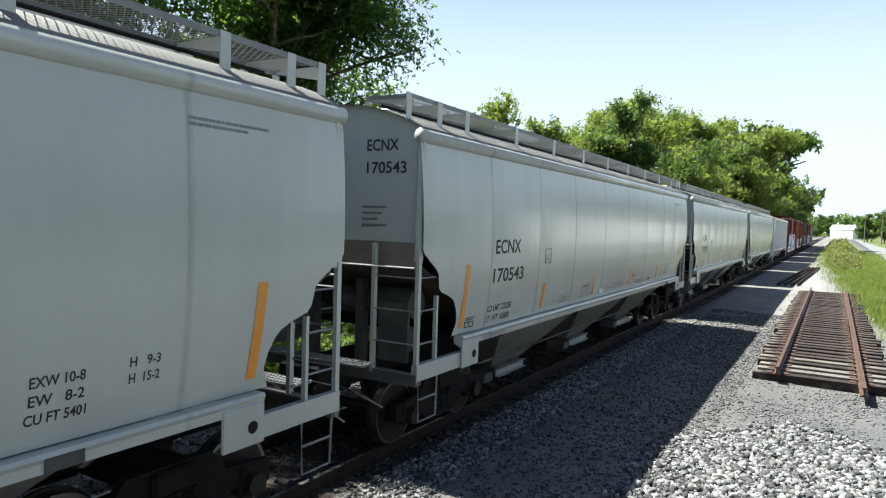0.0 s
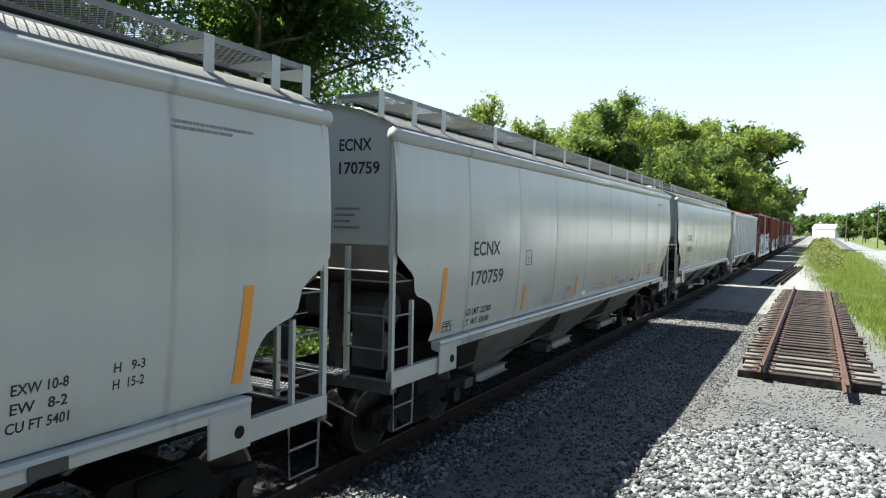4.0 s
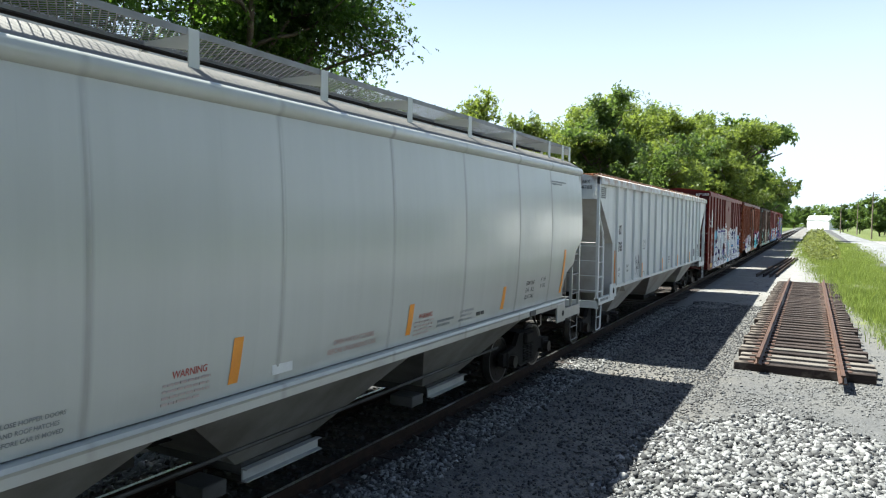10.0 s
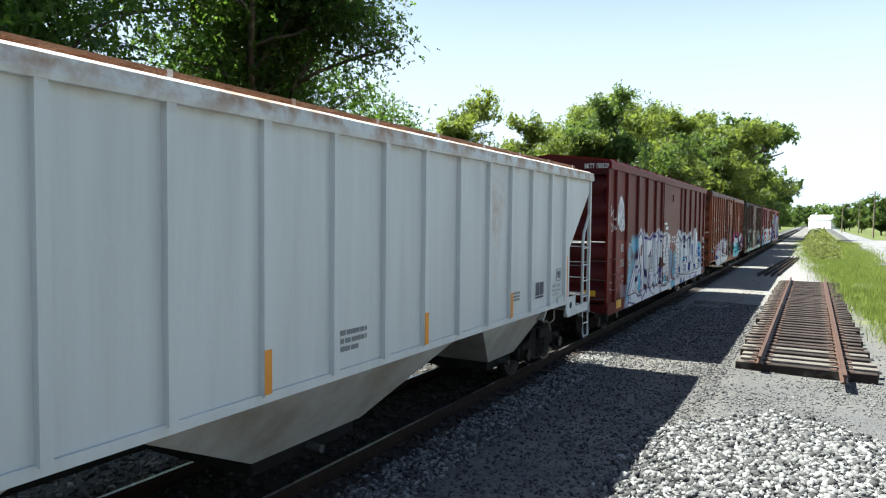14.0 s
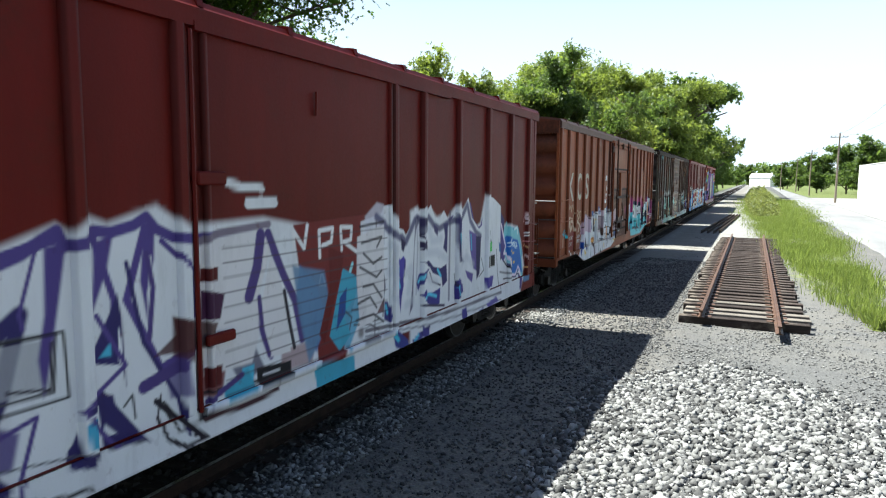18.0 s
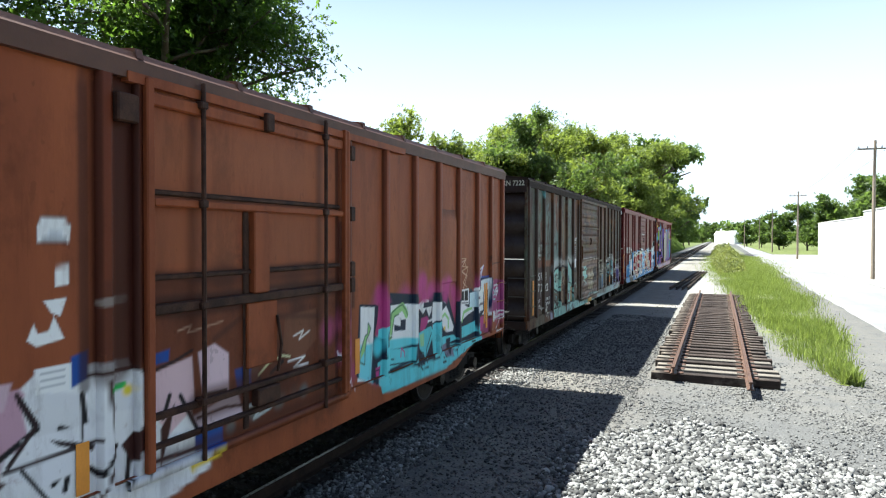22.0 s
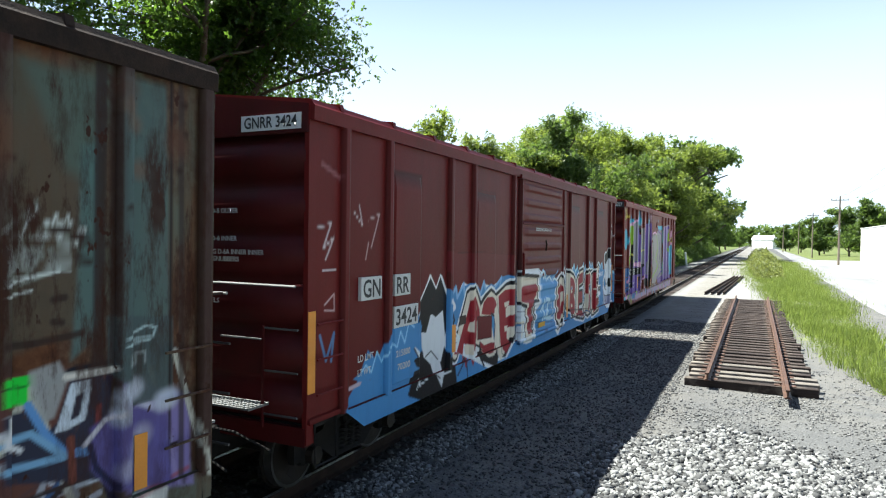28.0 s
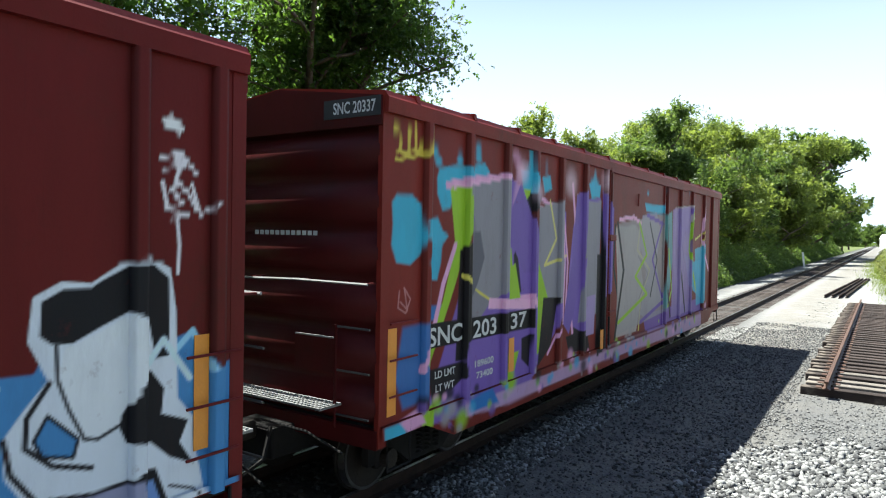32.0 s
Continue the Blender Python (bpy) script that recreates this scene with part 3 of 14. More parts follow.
def tree_meshes(seed, height, spread, leaves, leaf, bare=0.12, puff=0.03, tip_level=3, twigs=3):
    """A trunk that forks into limbs and twigs, and leaves round the twigs' ends."""
    r = np.random.default_rng(seed)
    wood, tips = Shape(), []

    def grow(p, way, length, radius, level):
        pts, q = [p], p
        for k in range(5):
            way = (way + Vector(r.normal(0, 0.12, 3)) + Vector((0, 0, 0.05 if level < 2 else -0.04))).normalized()
            q = q + way * length / 5
            pts.append(q)
            if level >= tip_level:
                tips.append(q)
        if level <= twigs:
            wood.tube(pts, radius, 8 if level == 0 else 5 if level == 1 else 3, radius * 0.5)
        if level < 3:
            count = (9, 6, 5)[level]
            for k in range(count):
                t = pts[1 + (k * 5) // count]
                turn = Vector((r.normal(), r.normal(), 0.25 + 0.5 * r.random())).normalized()
                reach = length * ((0.55, 0.62, 0.6)[level]) * r.uniform(0.7, 1.2) * (spread * (1.15 - 0.6 * k / count) if level == 0 else 1)
                grow(t, (way * 0.3 + turn).normalized(), reach, radius * 0.5, level + 1)

    grow(Vector((0, 0, -0.5)), Vector((0, 0, 1)), height * 0.72, height * 0.02, 0)
    tips = np.array(tips)
    tips = tips[tips[:, 2] > height * bare]
    over = tips[:, 2].max()
    tips[:, 2] *= np.interp(tips[:, 2] / over, (0, 1), (1.0, height / over))
    at = tips[r.integers(0, len(tips), leaves)] + r.normal(0, 1, (leaves, 3)) * (height * puff, height * puff, height * puff * 0.8)
    size = leaf * r.uniform(0.55, 1.3, leaves)
    return wood.mesh("trunk", True), cloud_mesh("crown", TWIG, TWIG_F, at, size, seed)


def tree(label, meshes, at, turn, size, material, group):
    t = thing("tree", label, "tree", group, at=at, turn=turn)
    part("trunk", meshes[0], BARK, t)
    part("crown", meshes[1], material, t)
    t.scale = (size, size, size)
    return t


big = tree_meshes(21, 18.5, 0.9, 56000, 0.25, 0.2, 0.03)
tree("tall dark walnut tree with feathery leaves behind the train", big, (-13.5, 18.0, -0.5), 40, 1.0, LEAF_NEAR, "near trees")
tree("tall dark walnut tree with feathery leaves behind the train", big, (-15.0, 11.0, -0.5), 160, 1.0, LEAF_NEAR, "near trees")
tree("tall dark walnut tree with feathery leaves behind the train", big, (-12.0, 5.0, -0.5), 275, 0.9, LEAF_NEAR, "near trees")
tall = tree_meshes(41, 22.5, 0.3, 15000, 0.3, 0.52, 0.025)
tree("very tall slender dark tree close behind the train", tall, (-10.6, 5.2, -0.6), 200, 1.0, LEAF_NEAR, "near trees")
kinds = [tree_meshes(31, 13, 0.8, 18000, 0.35, 0.04, 0.024, 3, 2), tree_meshes(32, 13, 0.7, 18000, 0.35, 0.03, 0.022, 3, 2), tree_meshes(33, 13, 0.9, 18000, 0.35, 0.03, 0.026, 3, 2), tree_meshes(34, 13, 0.75, 18000, 0.35, 0.03, 0.022, 3, 2), tree_meshes(35, 13, 0.85, 18000, 0.35, 0.03, 0.024, 3, 2)]
far_kinds = [tree_meshes(s_, 13, w_, 3600, 0.85, 0.03, 0.026, 3, 1) for s_, w_ in ((31, 0.8), (32, 0.7), (33, 0.9), (34, 0.75))]
r = random.Random(4)
for k, (x, y, h) in enumerate([(-15.6, 43, 12.3), (-16, 48, 11.6), (-13.5, 53, 11), (-10.6, 57, 14.6), (-9.0, 61, 13.2), (-13, 66, 16), (-8.6, 71, 14.6), (-12, 79, 17.5), (-8.5, 86, 17), (-11.5, 96, 19.5), (-8.0, 104, 19), (-11, 116, 21.5), (-8, 126, 20.5), (-11, 138, 23.5), (-7.5, 147, 22.5),
                              (-10, 160, 21.5), (-7.2, 172, 18), (-9, 190, 16), (-7, 212, 16), (-9, 235, 17), (-7.5, 262, 17), (-8, 300, 18), (-7.5, 345, 19)]):
    m = kinds[k % 5] if y < 130 else far_kinds[k % 4]
    tree("broad leafy green tree beside the railway", m, (x, y, -0.6), r.uniform(0, 360), h / 13, LEAF_LIGHT if k in (0, 1, 2) else LEAF_FAR, "trees along the railway")
for k, (x, y, h) in enumerate([(27, 165, 13), (33, 158, 16), (40, 150, 18.5), (47, 152, 19), (30, 185, 13), (22, 215, 11), (25, 240, 12), (20, 265, 11), (16.5, 300, 11), (19, 330, 12), (28, 205, 13), (12, 470, 13), (3, 475, 14), (-4, 460, 14), (19, 440, 13), (54, 148, 20), (36, 175, 17.5)]):
    tree("distant leafy tree beyond the road", far_kinds[k % 4], (x, y, -0.6), r.uniform(0, 360), h / 13, LEAF_FAR, "trees beyond the road")

# Unseen trees, added all round to hold back light from the low sky.
for k, (x, y, h) in enumerate([(-12, -6, 15), (-11, -17, 16), (-13, -29, 17), (-10, -42, 16), (-3, -58, 17), (7, -62, 16), (17, -55, 17), (24, -40, 16), (27, -22, 15), (29, -9, 13), (31, 4, 14), (30, 17, 13), (32, 30, 12), (-29, -24, 10), (-31, -12, 10.5), (-30, 0, 10), (-32, 11, 10.5), (-30, 22, 10), (-33, 33, 10), (-31, 44, 9.5), (-34, 56, 9.5)]):
    tree("unseen leafy tree added to block low sky light", far_kinds[k % 4], (x, y, -0.6), r.uniform(0, 360), h / 13, LEAF_FAR, "trees behind")

# undergrowth: low leafy mass along the left of the line, tall weeds and grass on the right
def tuft_field(name, label, category, n, place, size, material, seed, template=LEAF, faces=LEAF_F, upright=False):
    q = np.random.default_rng(seed)
    at = place(q, n)
    at, grown = at if isinstance(at, tuple) else (at, 1.0)
    me = cloud_mesh(name, template, faces, at, size * grown * q.uniform(0.6, 1.4, len(at)), seed, 1.0, upright)
    return tagged(part(name, me, material), label, category, kind="stuff")


def hedge_places(q, n):
    y = 24 + 190 * q.random(n) ** 1.5
    x = -3.6 - 5.0 * q.random(n) ** 1.3
    top = 0.4 + (3.6 + 1.8 * np.sin(y * 0.41) * np.sin(y * 0.13 + 1)) * np.clip((-x - 3.4) / 3.2, 0.08, 1)
    return np.stack([x, y, -0.5 + top * q.random(n) ** 0.7], 1)


tuft_field("undergrowth", "dense dark green shrubs and saplings beside the track", "shrubs", 42000, hedge_places, 0.30, LEAF_FAR, 41, TWIG, TWIG_F)


def lawn_places(q, n):
    y, x = q.uniform(-6, 27, n), -3.4 - 8 * q.random(n) ** 1.3
    top = (0.25 + 1.0 * np.clip((-x - 4.2) / 3.0, 0, 1)) * (0.75 + 0.35 * np.sin(x * 1.7) * np.sin(y * 0.9))
    return np.stack([x, y, -0.55 + top * q.random(n) ** 0.7], 1)


tuft_field("back_shrubs", "dark green shrubs and weeds behind the track", "shrubs", 24000, lawn_places, 0.26, LEAF_FAR, 42, TWIG, TWIG_F)
BLADE = [(-0.035, 0, 0), (0.035, 0, 0), (0.02, 0.06, 0.55), (0.0, 0.2, 1.0)]


def strip_places(q, n):
    y = 16.5 + 112 * q.random(n) ** 1.6
    left, right = np.interp(y, (17, 20, 40, 70, 130), (8.3, 7.7, 6.9, 5.4, 4.6)), np.interp(y, (17, 22, 40, 90, 130), (8.6, 9.1, 10.0, 11.0, 11.4))
    x = left + (right - left) * (0.5 + (q.random(n) - 0.5) * np.clip(q.normal(1.05, 0.3, n), 0.4, 2.0))
    lush = 0.62 + 0.38 * np.sin(x * 1.1 + 1.3 * np.sin(y * 0.27)) * np.sin(y * 0.43 + 0.8 * np.sin(x * 0.9))
    k = q.random(n) < np.clip(1.2 * lush + 0.1 + np.clip((y - 34) / 30, 0, 0.5), 0.1, 1) * np.clip((y - 18.5) / 9.0, 0.08, 1)
    x, y, lush = x[k], y[k], lush[k]
    return np.stack([x, y, np.array([ground_height(a, b) for a, b in zip(x, y)]) - 0.02], 1), 0.45 + 1.1 * lush


tuft_field("roadside_grass", "bright green roadside grass strip", "grass", 120000, strip_places, 0.22, GRASS, 43, BLADE, [(0, 1, 2, 3)], True)


def weed_places(q, n):
    y = 58 + 70 * q.random(n)
    left, right = np.interp(y, (40, 70, 130), (6.9, 5.4, 4.4)), np.interp(y, (40, 90, 130), (7.9, 8.6, 8.6))
    x = left + (right - left) * q.random(n)
    rise = np.sqrt(np.clip(1 - (2 * (x - left) / (right - left) - 1) ** 2, 0.03, 1)) * np.interp(y, (58, 70, 88, 128), (0.2, 0.8, 2.0, 2.9)) * (0.75 + 0.3 * np.sin(y * 0.8) * np.sin(x * 2))
    return np.stack([x, y, -0.35 + rise * q.random(n)], 1)


tuft_field("tall_weeds", "tall dry yellow-green weeds between track and road", "weeds", 16000, weed_places, 0.30, WEED, 44, TWIG, TWIG_F)

def woods_places(q, n):
    a = q.uniform(-1.35, 1.35, n)
    d = np.where(np.abs(a) < 0.12, 560, 430) + 60 * q.random(n)
    rise = 13 + 4 * np.sin(a * 37) + 3 * np.sin(a * 91 + 1)
    return np.stack([5.8 + d * np.sin(a), d * np.cos(a), -0.5 + rise * q.random(n) ** 0.8], 1)


tuft_field("distant_woods", "far green woods along the horizon", "woods", 14000, woods_places, 5.0, LEAF_FAR, 45, TWIG, TWIG_F)

# ---- buildings, poles, post ----
hall = thing("white_building", "long low white industrial building beyond the road", "building", at=(24, 60, -0.3))
part("wall", Shape().box(0, 30, 0, 46, 0, 6.95), WHITE_WALL, hall)
part("wall", Shape().box(0.05, 30, 46.003, 91, 0, 6.25), WHITE_WALL, hall)
part("roof", Shape().box(-0.12, 30.1, -0.1, 46.05, 6.955, 7.05), WHITE_WALL, hall)
part("roof", Shape().box(-0.06, 30.1, 46.06, 91.1, 6.255, 6.35), WHITE_WALL, hall)
barn = thing("far_building", "distant white gabled building at the end of the line", "building", at=(14.0, 415, -0.4), turn=45)
part("wall", Shape().box(0, 6, 0, 15, 0, 5.2), WHITE_WALL, barn)
part("roof", Shape().along_y([(-0.3, 5.2), (6.3, 5.2), (4.2, 7.6), (1.8, 7.6)], -0.3, 15.3), WHITE_WALL, barn)


def pole(at, h):
    p = thing("utility_pole", "grey wooden utility pole with a crossarm", "utility pole", "poles along the road", at=at)
    part("shaft", Shape().tube([(0, 0, -0.3), (0, 0, h / 2), (0.05, 0, h)], 0.17, 10, 0.11), POLE_WOOD, p)
    part("crossarm", Shape().box(-1.2, 1.2, -0.18, -0.06, h - 0.75, h - 0.63), POLE_WOOD, p)
    for x in (-1.1, -0.5, 0.5, 1.1):
        part("insulator", Shape().tube([(x, -0.12, h - 0.63), (x, -0.12, h - 0.45)], 0.05, 6, 0.03), UNDER_GREY, p)
    return p


poles = [((17.3, 63, -0.3), 11.2), ((17.3, 119, -0.3), 10.7), ((17.5, 176, -0.3), 10.4), ((17.6, 233, -0.3), 10.2), ((14.2, 260, -0.3), 10)]
for at, h in poles:
    pole(at, h)
WIRE = plain("dark cable", (0.04, 0.04, 0.04), rough=0.6)
for (a, ha), (b, hb) in zip(poles[:3], poles[1:4]):
    for dx in (-1.1, 1.1):
        pts = [(a[0] + dx + (b[0] - a[0]) * q, a[1] - 0.12 + (b[1] - a[1]) * q, a[2] + ha - 0.45 + (b[2] + hb - a[2] - ha) * q - 1.6 * 4 * q * (1 - q) * 0.5) for q in [i / 8 for i in range(9)]]
        tagged(part("overhead_cable", Shape().tube(pts, 0.012, 4), WIRE), "thin dark overhead cable between poles", "cable", "overhead cables")
post = tagged(part("marker_post", Shape().box(-0.11, 0.11, -0.06, 0.06, -0.3, 1.9, 0.02), WHITE_WALL), "leaning white marker post beside the track", "post")
post.matrix_basis = pose(-2.6, 95, -0.3, 0, -7, 0)

# ---- rolling stock ----
TRAIN = []


def letters(name, text, material, parent, size, u, v, x=0.0, width=None, shear=0.0, end=False, label="", bold=None):
    """Painted writing as a thin mesh. On a side it reads along y from u, on an end along x."""
    c = bpy.data.curves.new("letters", "FONT")
    c.body, c.size, c.extrude, c.shear, c.offset, c.resolution_u = text, size, 0.0, shear, 0.018 * size if bold is None else bold, 3
    ob = bpy.data.objects.new("letters", c)
    me = bpy.data.meshes.new_from_object(ob)
    bpy.data.objects.remove(ob)
    co = np.empty(len(me.vertices) * 3)
    me.vertices.foreach_get("co", co)
    co = co.reshape(-1, 3)
    if len(co) == 0:
        return None
    k = width / max(np.ptp(co[:, 0]), 1e-6) if width else 1.0
    along, up = co[:, 0] * k, co[:, 1] - co[:, 1].min()
    if width:
        along = along - along.min()
    if end:
        pts = np.stack([u + along, np.full(len(co), x), v + up], 1)
    else:
        pts = np.stack([x(u + along, v + up) if callable(x) else np.full(len(co), x), u + along, v + up], 1)
    me.vertices.foreach_set("co", pts.ravel())
    me.update()
    me.materials.clear()
    return part(name, me, material, parent, label)


def bars(name, material, parent, u, v, width, lines, x, pitch=0.07, seed=1, height=0.045, gap=0.03):
    """Writing too small to read: rows of short bars."""
    r, s = random.Random(seed), Shape()
    for k in range(lines):
        p = u
        while p < u + width * (1 if k < lines - 1 else 0.7):
            n = height * r.uniform(0.8, 4.5)
            f = float(x(p + n / 2, v - k * pitch)) + 0.002 if callable(x) else x
            s.box(f - 0.003, f, p, min(p + n, u + width), v - k * pitch - height, v - k * pitch)
            p += n + min(gap, 0.5 * height)
    return part(name, s, material, parent)


SIDE_FRAME = [(-1.15, 0.36), (-1.15, 0.58), (-0.6, 0.64), (-0.42, 0.86), (0.42, 0.86), (0.6, 0.64), (1.15, 0.58), (1.15, 0.36), (0.95, 0.36), (0.62, 0.42), (0.35, 0.22), (-0.35, 0.22), (-0.62, 0.42), (-0.95, 0.36)]
truck_parts = {}


def truck(car, y):
    """A two-axle truck: side frames, springs, bolster and wheelsets that turn."""
    if not truck_parts:
        x = -0.045
        f = Shape().along_x(SIDE_FRAME, x, x + 0.09)
        f.box(x - 0.03, x + 0.12, -1.02, -0.74, 0.30, 0.60, 0.03)
        f.box(x - 0.03, x + 0.12, 0.74, 1.02, 0.30, 0.60, 0.03)
        truck_parts["frame"] = f.mesh("side_frame")
        truck_parts["bolster"] = Shape().box(-1.1, 1.1, -0.22, 0.22, 0.62, 0.84, 0.03).mesh("truck")
        coil = [(0.045 + 0.03 * math.cos(k * math.pi), 0.30 + k * 0.026) for k in range(13)]
        g, n = Shape(), 10
        for rad, z in coil:
            g.v += [(rad * math.cos(2 * math.pi * i / n), rad * math.sin(2 * math.pi * i / n), z) for i in range(n)]
        g.f = [(k * n + i, k * n + (i + 1) % n, k * n + n + (i + 1) % n, k * n + n + i) for k in range(len(coil) - 1) for i in range(n)]
        truck_parts["spring"] = g.mesh("spring")
        wl = Shape().tube([(-0.98, 0, 0), (0.98, 0, 0)], 0.075, 10)
        for x in (-0.7525, 0.7525):
            o = 1 if x > 0 else -1
            wl.disc(x, 0, 0, 0.42, -0.055, 0.055, 32)
            wl.disc(x - o * 0.07, 0, 0, 0.448, -0.016, 0.016, 32)
            wl.disc(x + o * 0.07, 0, 0, 0.13, -0.03, 0.06, 14)
            wl.disc(o * 1.09, 0, 0, 0.11, -0.06, 0.06, 12)
            for k in range(4):
                a = k * math.pi / 2 + 0.4
                wl.box(x + o * 0.055, x + o * 0.06, 0.24 * math.cos(a) - 0.04, 0.24 * math.cos(a) + 0.04, 0.24 * math.sin(a) - 0.04, 0.24 * math.sin(a) + 0.04)
        truck_parts["wheels"] = wl.mesh("wheelset")
        rim, ring, face = Shape(), [], []
        for d in (-0.05, 0.05):
            ring += [(d, 0.4215 * math.cos(2 * math.pi * i / 32), 0.4215 * math.sin(2 * math.pi * i / 32)) for i in range(32)]
        for r_ in (0.385, 0.4215):
            ring += [(0.0565, r_ * math.cos(2 * math.pi * i / 32), r_ * math.sin(2 * math.pi * i / 32)) for i in range(32)]
        rim.add(ring, [(b + i, b + (i + 1) % 32, b + 32 + (i + 1) % 32, b + 32 + i) for b in (0, 64) for i in range(32)])
        truck_parts["tread"] = rim.mesh("tread")
    t = part("truck", truck_parts["bolster"], UNDER, car)
    t.matrix_basis = pose(0, y, 0)
    for x in (-0.98, 0.98):
        part("side_frame", truck_parts["frame"], UNDER, t).matrix_basis = pose(x, 0, 0)
        for q in (-0.18, 0.0, 0.18):
            part("spring", truck_parts["spring"], UNDER, t).matrix_basis = pose(x + 0.02, q, 0)
    for q in (-0.88, 0.88):
        wheels = part("wheelset", truck_parts["wheels"], WHEEL, car)
        for x in (-0.7525, 0.7525):
            part("tread", truck_parts["tread"], TREAD, wheels, "bright worn wheel tread").matrix_basis = pose(x, 0, 0, 0, 0, 0 if x > 0 else 180)
        wheels.matrix_basis = pose(0, y + q, 0.42)


def underframe(car, length, floor, deep=True, reach=0.45):
    """Centre sill, couplers, brake gear."""
    part("centre_sill", Shape().box(-0.33, 0.33, -0.35, length + 0.35, floor - 0.42, floor - 0.08, 0.02), UNDER, car)
    for y, o in ((-0.35, -1), (length + 0.35, 1)):
        s = Shape().box(-0.09, 0.09, min(y, y + o * reach), max(y, y + o * reach), 0.72, 0.92, 0.02)
        s.box(-0.2, 0.16, min(y + o * (reach - 0.18), y + o * (reach + 0.06)), max(y + o * (reach - 0.18), y + o * (reach + 0.06)), 0.68, 0.97, 0.04)
        part("coupler", s, WHEEL, car, "knuckle coupler of brown cast steel")
        hose = [(0.35, y + o * 0.05, 0.9), (0.42, y + o * 0.2, 0.6), (0.3, y + o * 0.38, 0.45), (0.1, y + o * 0.48, 0.62)]
        part("air_hose", Shape().tube(hose, 0.025, 6), UNDER, car)
        lever = [(1.35, y + o * 0.02, 0.80), (0.9, y + o * 0.06, 0.95), (0.25, y + o * 0.1, 0.98)]
        part("uncoupling_lever", Shape().tube(lever, 0.014, 6), UNDER, car)
    if deep:
        part("brake_cylinder", Shape().tube([(0.55, length * 0.42, floor - 0.35), (0.55, length * 0.42 + 0.7, floor - 0.35)], 0.14, 12), UNDER, car)
        part("air_tank", Shape().tube([(0.6, length * 0.56, floor - 0.38), (0.6, length * 0.56 + 1.3, floor - 0.38)], 0.2, 14), UNDER, car)
        part("brake_rod", Shape().tube([(0.4, 2.6, floor - 0.5), (0.4, length - 2.6, floor - 0.5)], 0.018, 6), UNDER, car)


def rungs(name, material, car, x0, x1, y0, y1, heights, radius=0.012):
    for z in heights:
        part(name, Shape().tube([(x0, y0, z), (x1, y1, z)], radius, 6), material, car)


def grating(x0, x1, y0, y1, z, bars_apart=0.05, ties=0.11):
    """A walkway of bars on edge with cross ties."""
    s = Shape()
    n = max(2, int(round((x1 - x0) / bars_apart)))
    for k in range(n + 1):
        x = x0 + (x1 - x0) * k / n
        s.box(x - 0.004, x + 0.004, y0, y1, z - 0.028, z)
    for k in range(int((y1 - y0) / ties) + 1):
        y = y0 + k * ties
        s.box(x0, x1, y, y + 0.016, z - 0.022, z - 0.002)
    return s


def expanded_metal(x0, x1, y0, y1, z, mesh=0.066, thin=0.0045):
    """A walkway of expanded metal: two crossing families of slanted strands."""
    s, w = Shape(), x1 - x0
    run = w * 0.62
    for way in (1, -1):
        n = int((y1 - y0 - run) / mesh)
        for k in range(n + 1):
            a = y0 + k * mesh
            p, q = (a, a + run) if way > 0 else (a + run, a)
            s.add([(x0, p - thin, z), (x0, p + thin, z), (x1, q + thin, z), (x1, q - thin, z), (x0, p - thin, z - 0.005), (x0, p + thin, z - 0.005), (x1, q + thin, z - 0.005), (x1, q - thin, z - 0.005)],
                  [(0, 1, 2, 3), (7, 6, 5, 4), (0, 4, 5, 1), (1, 5, 6, 2), (2, 6, 7, 3), (3, 7, 4, 0)])
    for y in (y0, y1):
        s.box(x0, x1, y - 0.008, y + 0.008, z - 0.03, z + 0.01)
    return s


# cross-section of a hopper's curved side, from the sill up to the roof rim
CURVE = [(1.50, 1.50), (1.535, 1.72), (1.565, 2.0), (1.585, 2.3), (1.597, 2.6), (1.60, 2.85), (1.595, 3.1), (1.58, 3.4), (1.56, 3.65), (1.54, 3.86), (1.53, 3.93)]


def side_x(z):
    return float(np.interp(z, [p[1] for p in CURVE], [p[0] for p in CURVE]))


def skin(y, z):
    """The curved side's surface, a hair proud, bowed between the seams."""
    y, z = np.asarray(y, float), np.asarray(z, float)
    k = np.clip(np.searchsorted(SEAMS, y) - 1, 0, 8)
    a, b = np.array(SEAMS)[k], np.array(SEAMS)[k + 1]
    q = np.clip((y - a) / (b - a), 0, 1)
    bow = 0.012 * np.sin(np.pi * q) * np.sin(np.pi * np.clip((z - 1.5) / 2.4, 0, 1))
    return np.interp(z, [p[1] for p in CURVE], [p[0] for p in CURVE]) + bow + 0.0035


def end_cut(z):
    """How far the side sheet is cut back from its end at a height."""
    return float(np.interp(z, (1.45, 1.54, 1.64, 1.8, 1.95, 2.03, 2.06, 2.14, 2.36, 2.62, 4.2), (0.93, 0.95, 1.01, 0.97, 0.88, 0.78, 0.58, 0.46, 0.41, 0.02, 0.0)))


